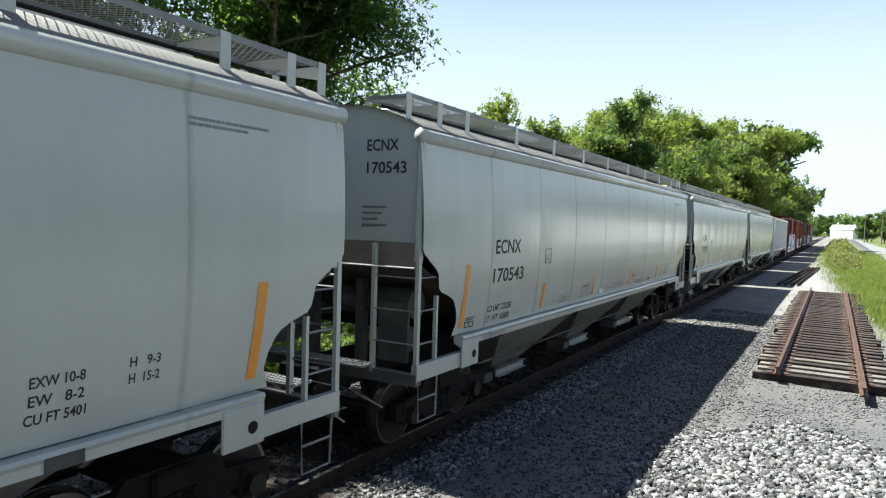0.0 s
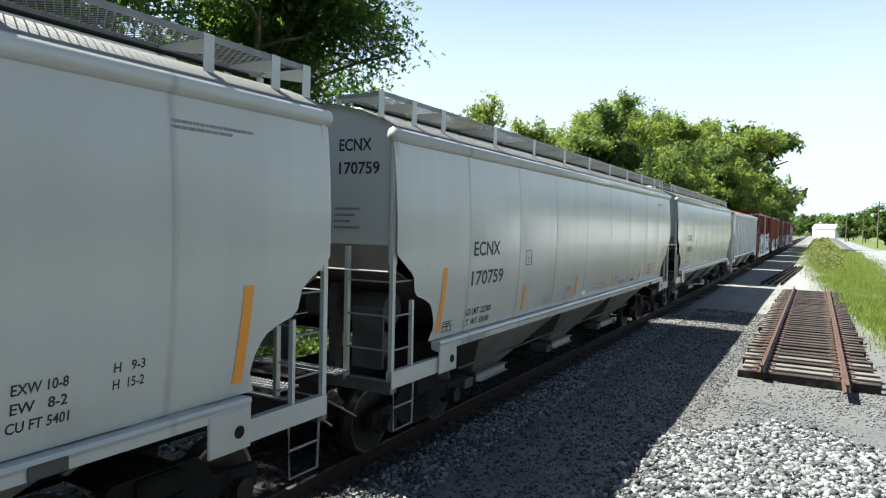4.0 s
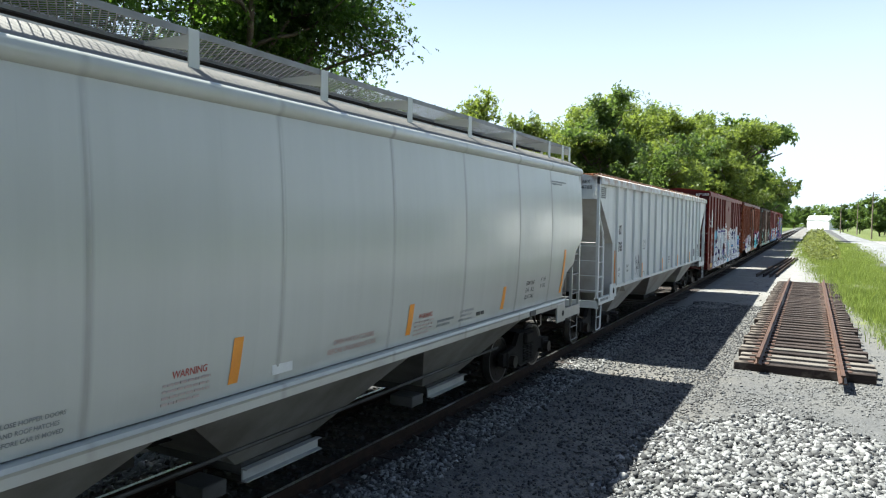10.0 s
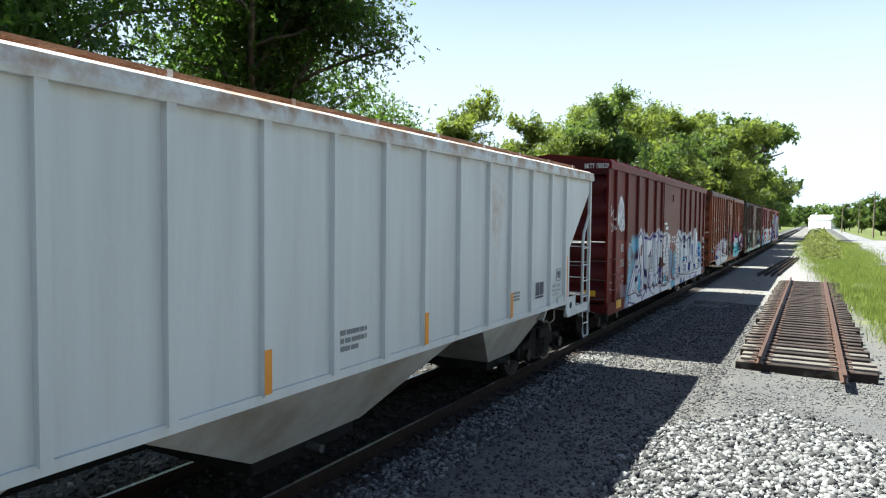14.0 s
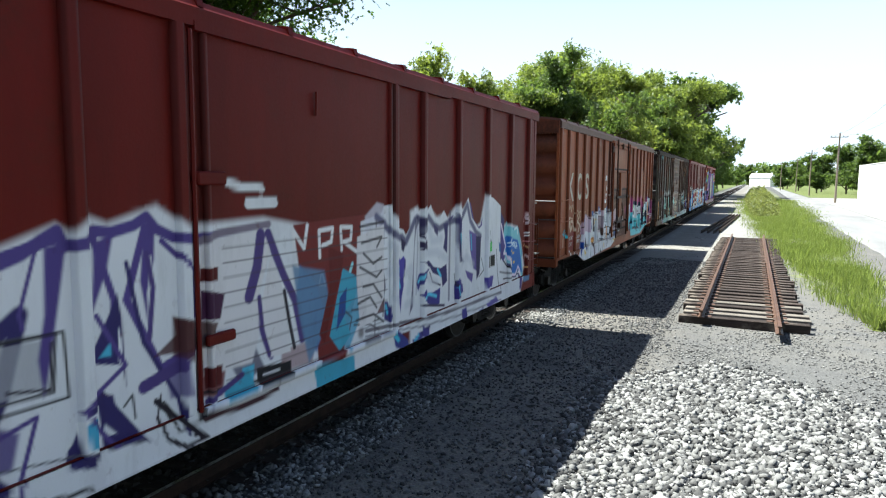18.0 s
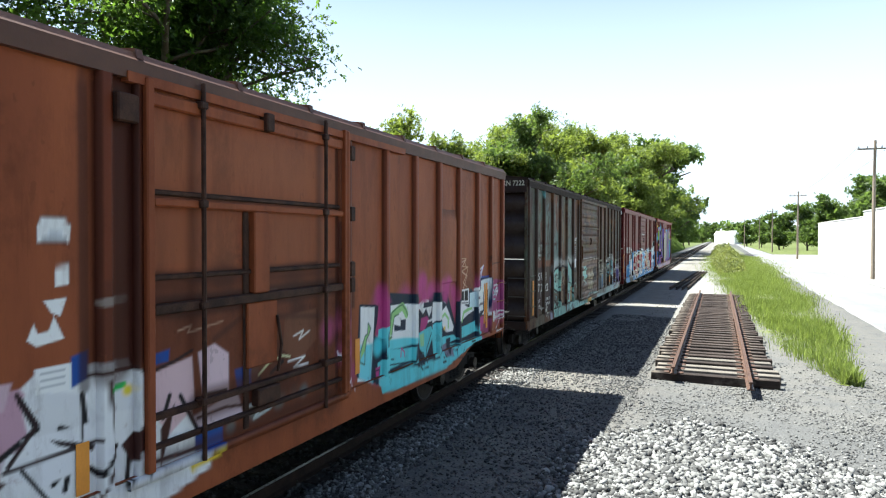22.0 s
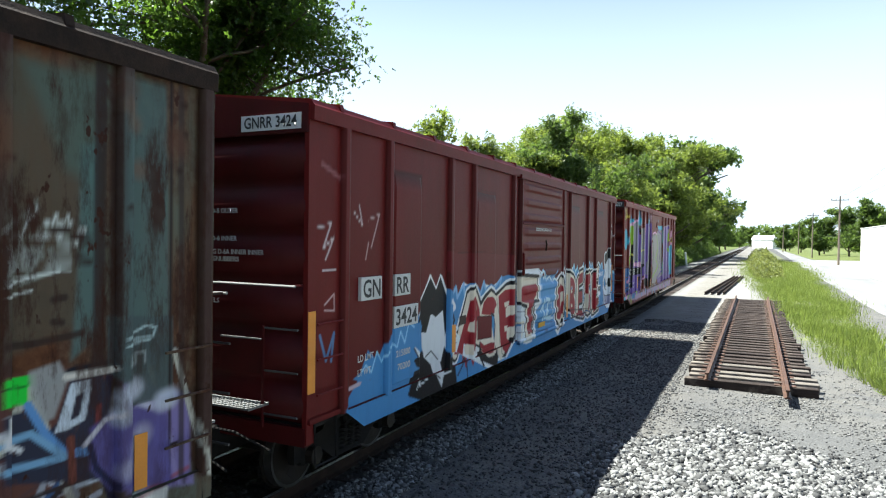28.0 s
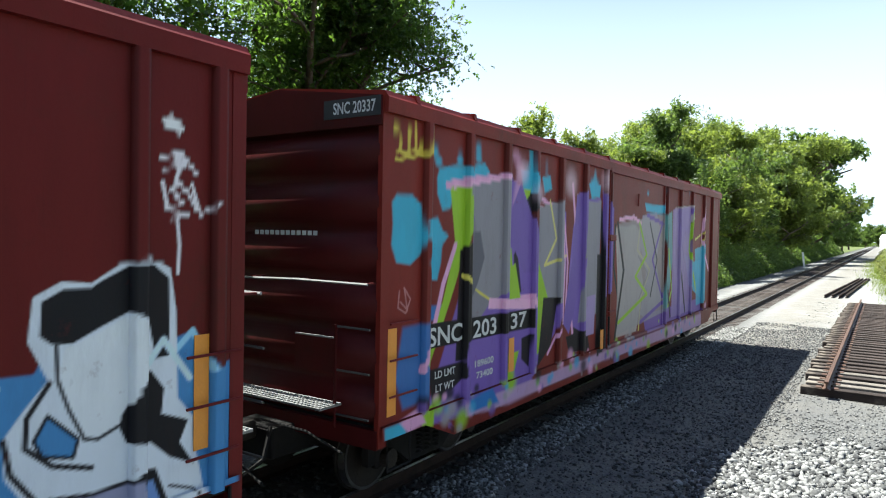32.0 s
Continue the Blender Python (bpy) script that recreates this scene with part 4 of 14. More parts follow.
def curved_hopper(label):
    """A covered hopper with bulging sides, rounded roof and outboard walkway."""
    L = 16.3
    car = thing("covered_hopper", label, "hopper car", "train cars")
    zs = [1.48] + [1.5 + 0.06 * k for k in range(41)] + [3.93]
    # the side in sheets between welded seams, each with its own slight bow
    seams = SEAMS
    for o in (1, -1):
        for a, b in zip(seams, seams[1:]):
            s, m = Shape(), 13
            for z in zs:
                lo = max(a, end_cut(z)) if a == 0 else a
                hi = min(b, L - end_cut(z)) if b == L else b
                for k in range(m):
                    q = k / (m - 1)
                    y = lo + (hi - lo) * q
                    bow = 0.012 * math.sin(math.pi * q) * math.sin(math.pi * min(1, max(0, (z - 1.5) / 2.4)))
                    s.v.append((o * (side_x(z) + bow), y, z))
            w_ = m
            s.f = [(j * w_ + i, j * w_ + i + 1, j * w_ + w_ + i + 1, j * w_ + w_ + i) for j in range(len(zs) - 1) for i in range(m - 1)]
            part("side_sheet", s, GREY_CAR, car, smooth=True)
    for y in seams[1:-1]:
        s = Shape()
        for dy, out in ((-0.02, 0.0005), (-0.006, 0.004), (0.006, 0.004), (0.02, 0.0005)):
            s.v += [(side_x(z) + out, y + dy, z) for z in zs[1:-1]]
        n = len(zs) - 2
        s.f = [(j * n + i, j * n + i + 1, j * n + n + i + 1, j * n + n + i) for j in range(3) for i in range(n - 1)]
        part("weld_seam", s, GREY_CAR, car, smooth=True)
    # roof: a shallow arch, and the rounded rim
    arch = [(1.53, 4.07), (1.49, 4.115), (1.30, 4.22), (1.0, 4.325), (0.7, 4.40), (0.3, 4.44), (-0.3, 4.44), (-0.7, 4.40), (-1.0, 4.325), (-1.30, 4.22), (-1.49, 4.115), (-1.53, 4.07)]
    s = Shape().along_y(arch, 0.02, L - 0.02, False)
    part("roof", s, DUSTY_ROOF, car, "dusty tan-grey roof", smooth=True)
    for o in (1, -1):
        rim = [(o * (1.515 + 0.075 * math.cos(q)), 4.0 + 0.085 * math.sin(q)) for q in [2 * math.pi * i / 14 for i in range(14)]]
        part("roof_rim", Shape().along_y(rim, 0.0, L), GREY_CAR, car, smooth=True)
        # side sill: flange and web
        sill = [(o * 1.47, 1.47), (o * 1.60, 1.47), (o * 1.615, 1.44), (o * 1.60, 1.41), (o * 1.60, 1.34), (o * 1.56, 1.33), (o * 1.47, 1.36)]
        part("side_sill", Shape().along_y(sill, 1.06, L - 1.06), GREY_CAR, car)
        for y in (1.06, L - 1.52):
            plate_ = Shape().box(min(o * 1.575, o * 1.612), max(o * 1.575, o * 1.612), y, y + 0.46, 1.04, 1.40, 0.012)
            jp = part("jacking_plate", plate_, GREY_CAR, car)
            part("jacking_hole", Shape().disc(o * 1.613, y + 0.32, 1.2, 0.055, -0.002, 0.002, 16), UNDER, jp)
    # roof walkway of expanded metal on posts, outboard of the hatches
    for o in (1, -1):
        a, b = sorted((o * 0.68, o * 1.29))
        wk = part("walkway", expanded_metal(a, b, 0.05, L - 0.05, 4.5), GALV, car, "grey expanded-metal roof walkway")
        s = Shape().box(o * 1.29 - 0.006, o * 1.29 + 0.006, 0.05, L - 0.05, 4.475, 4.53).box(o * 0.68 - 0.006, o * 0.68 + 0.006, 0.05, L - 0.05, 4.455, 4.51)
        part("edge_angle", s, GALV, wk)
        for y in (0.07, 0.8, 1.55, 3.22, 4.88, 6.53, 8.21, 9.9, 11.59, 13.29, 15.01, 15.8, 16.23):
            part("walkway_post", Shape().box(o * 1.303 - 0.006, o * 1.303 + 0.006, y - 0.055, y + 0.055, 4.19, 4.53), GREY_CAR, car)
            s, w = Shape(), ((o * 0.68, 4.47), (o * 0.68, 4.498), (o * 1.29, 4.498), (o * 1.29, 4.36))
            s.add([(x, y - 0.005, z) for x, z in w] + [(x, y + 0.005, z) for x, z in w], [(0, 1, 2, 3), (7, 6, 5, 4), (0, 4, 5, 1), (2, 6, 7, 3), (3, 7, 4, 0), (1, 5, 6, 2)])
            part("walkway_bracket", s, GREY_CAR, car)
            part("roof_foot", Shape().box(o * 0.68 - 0.02, o * 0.68 + 0.02, y - 0.03, y + 0.03, 4.39, 4.456), GREY_CAR, car)
        part("roof_pipe", Shape().tube([(o * 0.74, 0.3, 4.435), (o * 0.74, L - 0.3, 4.435)], 0.02, 6), UNDER, car)
    part("hatch_trough", Shape().box(-0.45, 0.45, 0.9, L - 0.9, 4.40, 4.53, 0.03), GREY_CAR, car)
    for e in (0, 1):
        def Y(d):
            return d if e == 0 else L - d
        def box_y(s, x0, x1, d0, d1, z0, z1, bevel=0.0):
            return s.box(x0, x1, min(Y(d0), Y(d1)), max(Y(d0), Y(d1)), z0, z1, bevel)
        # end sheet and slope sheet
        outline = [(x, z) for x, z in arch] + [(-1.5, 2.72), (1.5, 2.72)]
        s = Shape()
        n = len(outline)
        s.v = [(x, Y(0.10), z) for x, z in outline] + [(x, Y(0.13), z) for x, z in outline]
        s.f = [tuple(range(n)), tuple(range(2 * n - 1, n - 1, -1))] + [(i, (i + 1) % n, n + (i + 1) % n, n + i) for i in range(n)]
        part("end_sheet", s, GREY_CAR, car)
        s = Shape()
        box_y(s, -1.5, 1.5, 0.10, 0.13, 2.42, 2.716)
        part("end_apron", s, APRON, car, "brown-stained lower end sheet")
        for k in range(4):
            s = Shape()
            box_y(s, 0.62, 1.0 - 0.07 * (k % 3), 0.094, 0.097, 3.13 - 0.075 * k, 3.16 - 0.075 * k)
            part("end_notice", s, GREY_INK, car)
        s = Shape().add([(-1.5, Y(0.10), 2.44), (1.5, Y(0.10), 2.44), (1.48, Y(2.6), 1.25), (-1.48, Y(2.6), 1.25), (-1.5, Y(0.14), 2.44), (1.5, Y(0.14), 2.44), (1.48, Y(2.64), 1.27), (-1.48, Y(2.64), 1.27)],
                        [(0, 1, 2, 3), (7, 6, 5, 4), (0, 4, 5, 1), (1, 5, 6, 2), (2, 6, 7, 3), (3, 7, 4, 0)])
        part("slope_sheet", s, STAINED_SHADED, car, "brown-stained slope sheet, darkened for shade")
        for o in (1, -1):
            part("corner_post", Shape().tube([(o * 1.50, Y(0.08), 2.5), (o * 1.50, Y(0.08), 4.0)], 0.055, 10), GREY_CAR, car)
            s = Shape()
            box_y(s, min(o * 1.51, o * 1.56), max(o * 1.51, o * 1.56), 0.0, 0.06, 1.0, 2.66)
            part("ladder_post", s, GREY_CAR, car)
            s = Shape()
            box_y(s, min(o * 1.50, o * 1.55), max(o * 1.50, o * 1.55), 0.45, 0.49, 1.1, 2.06)
            part("ladder_post", s, GREY_CAR, car)
            rungs("ladder_rung", GALV, car, o * 1.54, o * 1.54, Y(0.04), Y(0.47), (1.5, 1.9, 2.3))
            st = [(o * 1.54, Y(0.08), 1.1), (o * 1.54, Y(0.1), 0.55), (o * 1.54, Y(0.5), 0.55), (o * 1.54, Y(0.52), 1.1)]
            part("stirrup_step", Shape().tube(st, 0.014, 6), GALV, car)
            rungs("ladder_rung", GALV, car, o * 1.54, o * 1.54, Y(0.09), Y(0.51), (0.82,))
            s = Shape()
            box_y(s, min(o * 0.88, o * 0.93), max(o * 0.88, o * 0.93), -0.02, 0.04, 1.1, 2.7)
            part("ladder_post", s, GREY_CAR, car)
            rungs("ladder_rung", GALV, car, o * 0.9, o * 1.5, Y(0.0), Y(0.0), (1.14, 1.5, 1.9, 2.3))
            s = Shape()
            box_y(s, min(o * 1.49, o * 1.57), max(o * 1.49, o * 1.57), 0.0, 1.3, 1.06, 1.26)
            part("end_side_sill", s, GREY_CAR, car)
            s = Shape()
            box_y(s, min(o * 0.36, o * 0.46), max(o * 0.36, o * 0.46), 0.35, 0.5, 1.1, 2.2)
            part("end_strut", s, UNDER_GREY, car)
        s = Shape()
        box_y(s, -1.56, 1.56, -0.02, 0.12, 1.0, 1.14)
        part("end_sill", s, UNDER_GREY, car)
        a, b = sorted((Y(-0.28), Y(0.02)))
        part("crossover_platform", grating(-0.95, 0.95, a, b, 1.22, 0.05, 0.08), GALV, car)
        part("handrail", Shape().tube([(-1.5, Y(-0.01), 2.42), (1.5, Y(-0.01), 2.42)], 0.014, 6), GALV, car)
        truck(car, Y(1.55))
    part("brake_wheel", Shape().tube([(-0.35 + 0.26 * math.cos(q), L - 0.02, 2.05 + 0.26 * math.sin(q)) for q in [2 * math.pi * i / 20 for i in range(21)]], 0.016, 6), UNDER_GREY, car)
    part("brake_gear_box", Shape().box(-0.5, -0.2, L - 0.02, L + 0.16, 1.75, 2.0, 0.03), UNDER_GREY, car)
    part("brake_valve", Shape().box(0.85, 1.2, 0.3, 0.6, 1.3, 1.62, 0.05), UNDER_GREY, car)
    part("valve_bracket", Shape().box(0.8, 1.25, 0.26, 0.3, 1.2, 1.95), UNDER_GREY, car)
    part("air_tank", Shape().tube([(-0.1, 0.62, 1.9), (-0.05, 0.62, 1.9), (1.1, 0.62, 1.9), (1.15, 0.62, 1.9)], 0.2, 16), UNDER_GREY, car)
    # hopper pockets and outlet gates
    for k, y in enumerate((4.4, 8.15, 11.9)):
        s = Shape().add([(1.46, y - 1.85, 1.36), (1.46, y + 1.85, 1.36), (-1.46, y + 1.85, 1.36), (-1.46, y - 1.85, 1.36), (0.7, y - 0.6, 0.46), (0.7, y + 0.6, 0.46), (-0.7, y + 0.6, 0.46), (-0.7, y - 0.6, 0.46)],
                        [(0, 1, 5, 4), (1, 2, 6, 5), (2, 3, 7, 6), (3, 0, 4, 7), (4, 5, 6, 7)])
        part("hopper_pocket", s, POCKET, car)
        g = part("outlet_gate", Shape().box(-0.75, 0.75, y - 0.55, y + 0.55, 0.33, 0.46, 0.02), UNDER_GREY, car, "grey outlet gate")
        for o in (1, -1):
            rail_ = Shape().along_y([(o * 0.78, 0.30), (o * 0.86, 0.30), (o * 0.86, 0.31), (o * 0.80, 0.32), (o * 0.80, 0.42), (o * 0.86, 0.43), (o * 0.86, 0.44), (o * 0.78, 0.44)], y - 0.6, y + 0.58)
            part("gate_rail", rail_, GATE_RAIL, g, "pale grey steel gate rail")
            part("gate_end", Shape().box(min(o * 0.5, o * 0.88), max(o * 0.5, o * 0.88), y - 1.18, y - 0.88, 0.30, 0.45, 0.01), UNDER_GREY, g)
        part("gate_shaft", Shape().tube([(-0.9, y + 0.62, 0.46), (0.9, y + 0.62, 0.46)], 0.03, 8), UNDER, g)
    part("floor_sheet", Shape().box(-1.44, 1.44, 1.5, L - 1.5, 1.365, 1.40), UNDER, car)
    underframe(car, L, 1.2, False)
    part("brake_rod", Shape().tube([(0.95, 2.8, 0.72), (0.95, L - 2.8, 0.72)], 0.02, 6), UNDER_GREY, car)
    for y, v0, v1 in ((1.08, 1.57, 2.42), (3.92, 1.58, 1.98), (6.69, 1.58, 1.98), (9.50, 1.58, 1.96), (12.31, 1.58, 1.94), (15.10, 1.59, 2.43)):
        s, n = Shape(), 9
        for k in range(n):
            z = v0 + (v1 - v0) * k / (n - 1)
            lean_ = 0.07 * (z - v0) * (1 if y < 8 else 1)
            s.v += [(float(skin(y + lean_ - 0.01, z)) + 0.002, y + lean_ - 0.01, z), (float(skin(y + lean_ + 0.1, z)) + 0.002, y + lean_ + 0.10, z)]
        s.f = [(2 * k, 2 * k + 1, 2 * k + 3, 2 * k + 2) for k in range(n - 1)]
        part("reflector_strip", s, ORANGE, car, "orange reflector strip")
    return car, L


def hopper_marks(car, number, load, light, L=16.3):
    x = skin

    def notice(u):
        for k, (text, w) in enumerate((("CLOSE HOPPER DOORS", 0.44), ("AND ROOF HATCHES", 0.38), ("BEFORE CAR IS MOVED", 0.43))):
            letters("closing_notice", text, GREY_INK, car, 0.045, u + 0.02 * (k == 1), 1.69 - 0.062 * k, x, w)
    if number:
        letters("reporting_mark", "ECNX", BLACK_INK, car, 0.285, 1.99, 2.54, x, 0.86)
        letters("car_number", number, BLACK_INK, car, 0.285, 1.96, 2.12, x, 1.06)
        letters("end_mark", "ECNX", BLACK_INK, car, 0.2, 0.68, 3.84, 0.094, 0.48, end=True)
        letters("end_number", number, BLACK_INK, car, 0.2, 0.68, 3.56, 0.094, 0.60, end=True)
        letters("load_limit", "LD LMT  " + load, BLACK_INK, car, 0.13, 1.90, 1.70, x, 0.80)
        letters("light_weight", "LT  WT  " + light, BLACK_INK, car, 0.13, 1.87, 1.55, x, 0.80)
        letters("plate_mark", "C", BLACK_INK, car, 0.11, 4.0, 2.38, x, 0.07)
        s = Shape()
        for a, b, c, d in ((3.91, 4.16, 2.57, 2.58), (3.91, 4.16, 2.33, 2.34), (3.91, 3.92, 2.33, 2.58), (4.15, 4.16, 2.33, 2.58)):
            f = float(skin((a + b) / 2, (c + d) / 2)) + 0.002
            s.box(f - 0.004, f, a, b, c, d)
        part("plate_frame", s, BLACK_INK, car)
    for u in (6.10, 9.76):
        letters("warning_word", "WARNING", RED_INK, car, 0.085, u, 1.75, x, 0.34)
        bars("warning_notice", FAINT_RED, car, u - 0.08, 1.72, 0.46, 4, x, 0.05, 3, 0.02)
    for k, (text, w) in enumerate((("OPEN HATCH COVERS", 0.72), ("BEFORE UNLOADING CAR", 0.86))):
        letters("gate_notice", text, FADED_RED, car, 0.075, 8.08 - 0.08 * k, 1.69 - 0.09 * k, x, w)
    notice(4.84)
    bars("gate_notice", GREY_INK, car, 10.26, 1.67, 0.46, 2, x, 0.06, 7, 0.03)
    notice(10.89)
    bars("test_date", BLACK_INK, car, 11.43, 1.64, 0.28, 1, x, 0.06, 9, 0.05)
    bars("roof_notice", GREY_INK, car, 14.44, 3.735, 0.83, 2, x, 0.045, 6, 0.024, 0.010)
    s = Shape()
    for a, b, c, d in ((1.24, 1.49, 1.68, 1.69), (1.24, 1.49, 1.55, 1.56), (1.24, 1.25, 1.55, 1.69), (1.48, 1.49, 1.55, 1.69), (1.27, 1.46, 1.65, 1.665), (1.27, 1.46, 1.615, 1.63), (1.36, 1.37, 1.57, 1.66)):
        f = float(skin((a + b) / 2, (c + d) / 2)) + 0.002
        s.box(f - 0.004, f, a, b, c, d)
    part("inspection_stencil", s, BLACK_INK, car)
    part("card_holder", Shape().box(1.60, 1.62, 13.37, 13.63, 1.34, 1.44, 0.006), UNDER_GREY, car)
    letters("width_mark", "EXW 10-8", BLACK_INK, car, 0.10, 13.30, 1.88, x, 0.36)
    letters("eaves_mark", "EW   8-2", BLACK_INK, car, 0.10, 13.30, 1.76, x, 0.36)
    letters("volume_mark", "CU FT 5401", BLACK_INK, car, 0.10, 13.28, 1.64, x, 0.40)
    letters("height_mark", "H   9-3", BLACK_INK, car, 0.10, 13.98, 1.90, x, 0.25)
    letters("height_mark", "H  15-2", BLACK_INK, car, 0.10, 13.98, 1.78, x, 0.25)
    letters("brake_mark", "2 INCH TREAD COND SHOES", GREY_INK, car, 0.075, 1.62, 1.355, 1.604, 0.78)
    f = float(skin(7.35, 1.6))
    s = Shape().box(f - 0.004, f + 0.004, 7.21, 7.48, 1.555, 1.66)
    part("placard", s, WHITE_INK, car, "small white placard")


master, HL = curved_hopper("pale grey covered hopper with curved sides and orange strips")
hoppers = [master] + [copy_thing(master, pose(0, 0, 0)) for _ in range(3)]
for h, start, number, load, light in zip(hoppers, (-11.07, 6.67, 24.14, 41.84), ("170538", "170543", "170759", "170511"), ("223000", "223200", "223900", "223000"), ("63000", "62800", "63100", "63000")):
    if h is not master:
        h.name = "covered_hopper"
    hopper_marks(h, number, load, light)
    TRAIN.append((h, start))

END_GREY = plain("grimy grey end paint", (0.50, 0.49, 0.47), (0.30, 0.26, 0.22), scale=1.1, rough=0.6)


def ribbed_hopper():
    """A flat-sided covered hopper with outside ribs and open ends."""
    L, X = 17.2, 1.53
    car = thing("covered_hopper", "off-white ribbed covered hopper with rust-stained top edge", "hopper car", "train cars")
    ribs = [1.61, 2.44, 3.40, 4.37, 5.35, 6.31, 7.31, 8.29, 9.21, 10.09, 11.02, 11.96, 12.79, 13.69, 14.64, 15.47]

    def lower(y):
        d = min(y, L - y)
        if d < 1.36:
            return 3.62 - (d - 0.07) * (3.62 - 2.44) / 1.29
        return 1.40
    for o in (1, -1):
        edges = [0.07, 1.36] + ribs + [L - 1.36, L - 0.07]
        edges = sorted(set(edges))
        for a, b in zip(edges, edges[1:]):
            za, zb = lower(a + 1e-4), lower(b - 1e-4)
            bow = 0.008
            s = Shape()
            for k in range(5):
                y = a + (b - a) * k / 4
                z0 = za + (zb - za) * k / 4
                for j in range(7):
                    z = z0 + (3.86 - z0) * j / 6
                    s.v.append((o * (X + bow * math.sin(math.pi * k / 4) * math.sin(math.pi * j / 6)), y, z))
            s.f = [(k * 7 + j, k * 7 + j + 1, k * 7 + 8 + j, k * 7 + 7 + j) for k in range(4) for j in range(6)]
            part("side_sheet", s, WHITE_CAR, car, smooth=True)
        for y in ribs:
            z0 = lower(y)
            w = 0.045
            s = Shape().along_x([(y - w, z0), (y + w, z0), (y + w, 3.87), (y - w, 3.87)], o * X, o * (X + 0.065))
            part("side_rib", s, WHITE_CAR, car)
        cap = [(o * (X - 0.02), 3.84), (o * (X + 0.075), 3.84), (o * (X + 0.085), 3.88), (o * (X + 0.07), 4.0), (o * (X - 0.1), 4.06), (o * (X - 0.12), 4.0)]
        part("top_chord", Shape().along_y(cap, 0, L), WHITE_CAR, car)
        side = [(o * (X - 0.03), 1.42), (o * (X + 0.03), 1.42), (o * (X + 0.03), 1.33), (o * (X - 0.03), 1.31)]
        part("side_sill", Shape().along_y(side, 1.36, L - 1.36), WHITE_CAR, car)
    roof = [(1.45, 4.02), (0.7, 4.14), (-0.7, 4.14), (-1.45, 4.02)]
    part("roof", Shape().along_y(roof, 0.05, L - 0.05), WHITE_CAR, car)
    for o in (1, -1):
        a, b = sorted((o * 0.8, o * 1.36))
        part("walkway", grating(a, b, 0.6, L - 0.6, 4.13, 0.055, 0.1), RUST_GRATE, car, "rusty roof walkway grating")
        for k in range(12):
            y = 0.8 + k * 1.42
            part("walkway_post", Shape().box(min(o * 1.35, o * 1.37), max(o * 1.35, o * 1.37), y - 0.025, y + 0.025, 4.0, 4.14), WHITE_CAR, car)
    part("hatch_trough", Shape().box(-0.5, 0.5, 0.8, L - 0.8, 4.12, 4.22, 0.03), WHITE_CAR, car)
    for e in (0, 1):
        def Y(d):
            return d if e == 0 else L - d
        def box_y(x0, x1, d0, d1, z0, z1, bevel=0.0):
            return Shape().box(min(x0, x1), max(x0, x1), min(Y(d0), Y(d1)), max(Y(d0), Y(d1)), z0, z1, bevel)
        part("end_sheet", box_y(-1.5, 1.5, 0.06, 0.1, 3.5, 4.02), WHITE_CAR, car)
        s = Shape().add([(-1.528, Y(0.07), 3.6), (1.528, Y(0.07), 3.6), (1.528, Y(2.75), 1.15), (-1.528, Y(2.75), 1.15), (-1.528, Y(0.12), 3.6), (1.528, Y(0.12), 3.6), (1.528, Y(2.8), 1.16), (-1.528, Y(2.8), 1.16)],
                        [(0, 1, 2, 3), (7, 6, 5, 4), (0, 4, 5, 1), (1, 5, 6, 2), (2, 6, 7, 3), (3, 7, 4, 0)])
        part("slope_sheet", s, END_GREY, car, "grey slope sheet with brown stains")
        part("shear_plate", Shape().add([(0.1, Y(1.33), 1.2), (1.527, Y(1.33), 1.2), (1.527, Y(1.33), 2.45), (0.1, Y(1.33), 2.45), (0.1, Y(1.37), 1.2), (1.527, Y(1.37), 1.2), (1.527, Y(1.37), 2.45), (0.1, Y(1.37), 2.45)],
             [(0, 1, 2, 3), (7, 6, 5, 4), (0, 4, 5, 1), (1, 5, 6, 2), (2, 6, 7, 3), (3, 7, 4, 0)]), END_GREY, car)
        part("bolster_web", box_y(-0.45, 0.45, 1.05, 1.1, 1.15, 2.6), END_GREY, car)
        for o in (1, -1):
            part("end_side_sill", box_y(o * 1.48, o * 1.56, 0.0, 1.5, 1.06, 1.22), WHITE_CAR, car)
            part("gusset_plate", box_y(o * 1.55, o * 1.575, 1.05, 1.62, 1.13, 1.46), WHITE_CAR, car)
            part("gusset_hole", Shape().disc(o * 1.576, Y(1.36), 1.29, 0.07, -0.002, 0.002, 16), UNDER, car)
            part("ladder_post", box_y(o * 1.50, o * 1.56, 0.0, 0.08, 0.98, 4.0), WHITE_CAR, car)
            lad = [(o * 1.53, Y(0.08), 3.12), (o * 1.53, Y(0.42), 2.72), (o * 1.53, Y(0.47), 2.55), (o * 1.53, Y(0.47), 1.15)]
            part("ladder_post", Shape().tube(lad, 0.032, 8), WHITE_CAR, car)
            rungs("ladder_rung", WHITE_CAR, car, o * 1.53, o * 1.53, Y(0.06), Y(0.46), (1.36, 1.70, 2.04, 2.4), 0.014)
            st = [(o * 1.53, Y(0.05), 1.05), (o * 1.53, Y(0.02), 0.5), (o * 1.53, Y(0.34), 0.5), (o * 1.53, Y(0.42), 1.05)]
            part("stirrup_step", Shape().tube(st, 0.02, 6), WHITE_CAR, car)
            rungs("ladder_rung", WHITE_CAR, car, o * 1.53, o * 1.53, Y(0.03), Y(0.38), (0.78,), 0.014)
            part("ladder_post", Shape().tube([(o * 0.92, Y(0.0), 1.1), (o * 0.92, Y(0.0), 3.5)], 0.018, 6), WHITE_CAR, car)
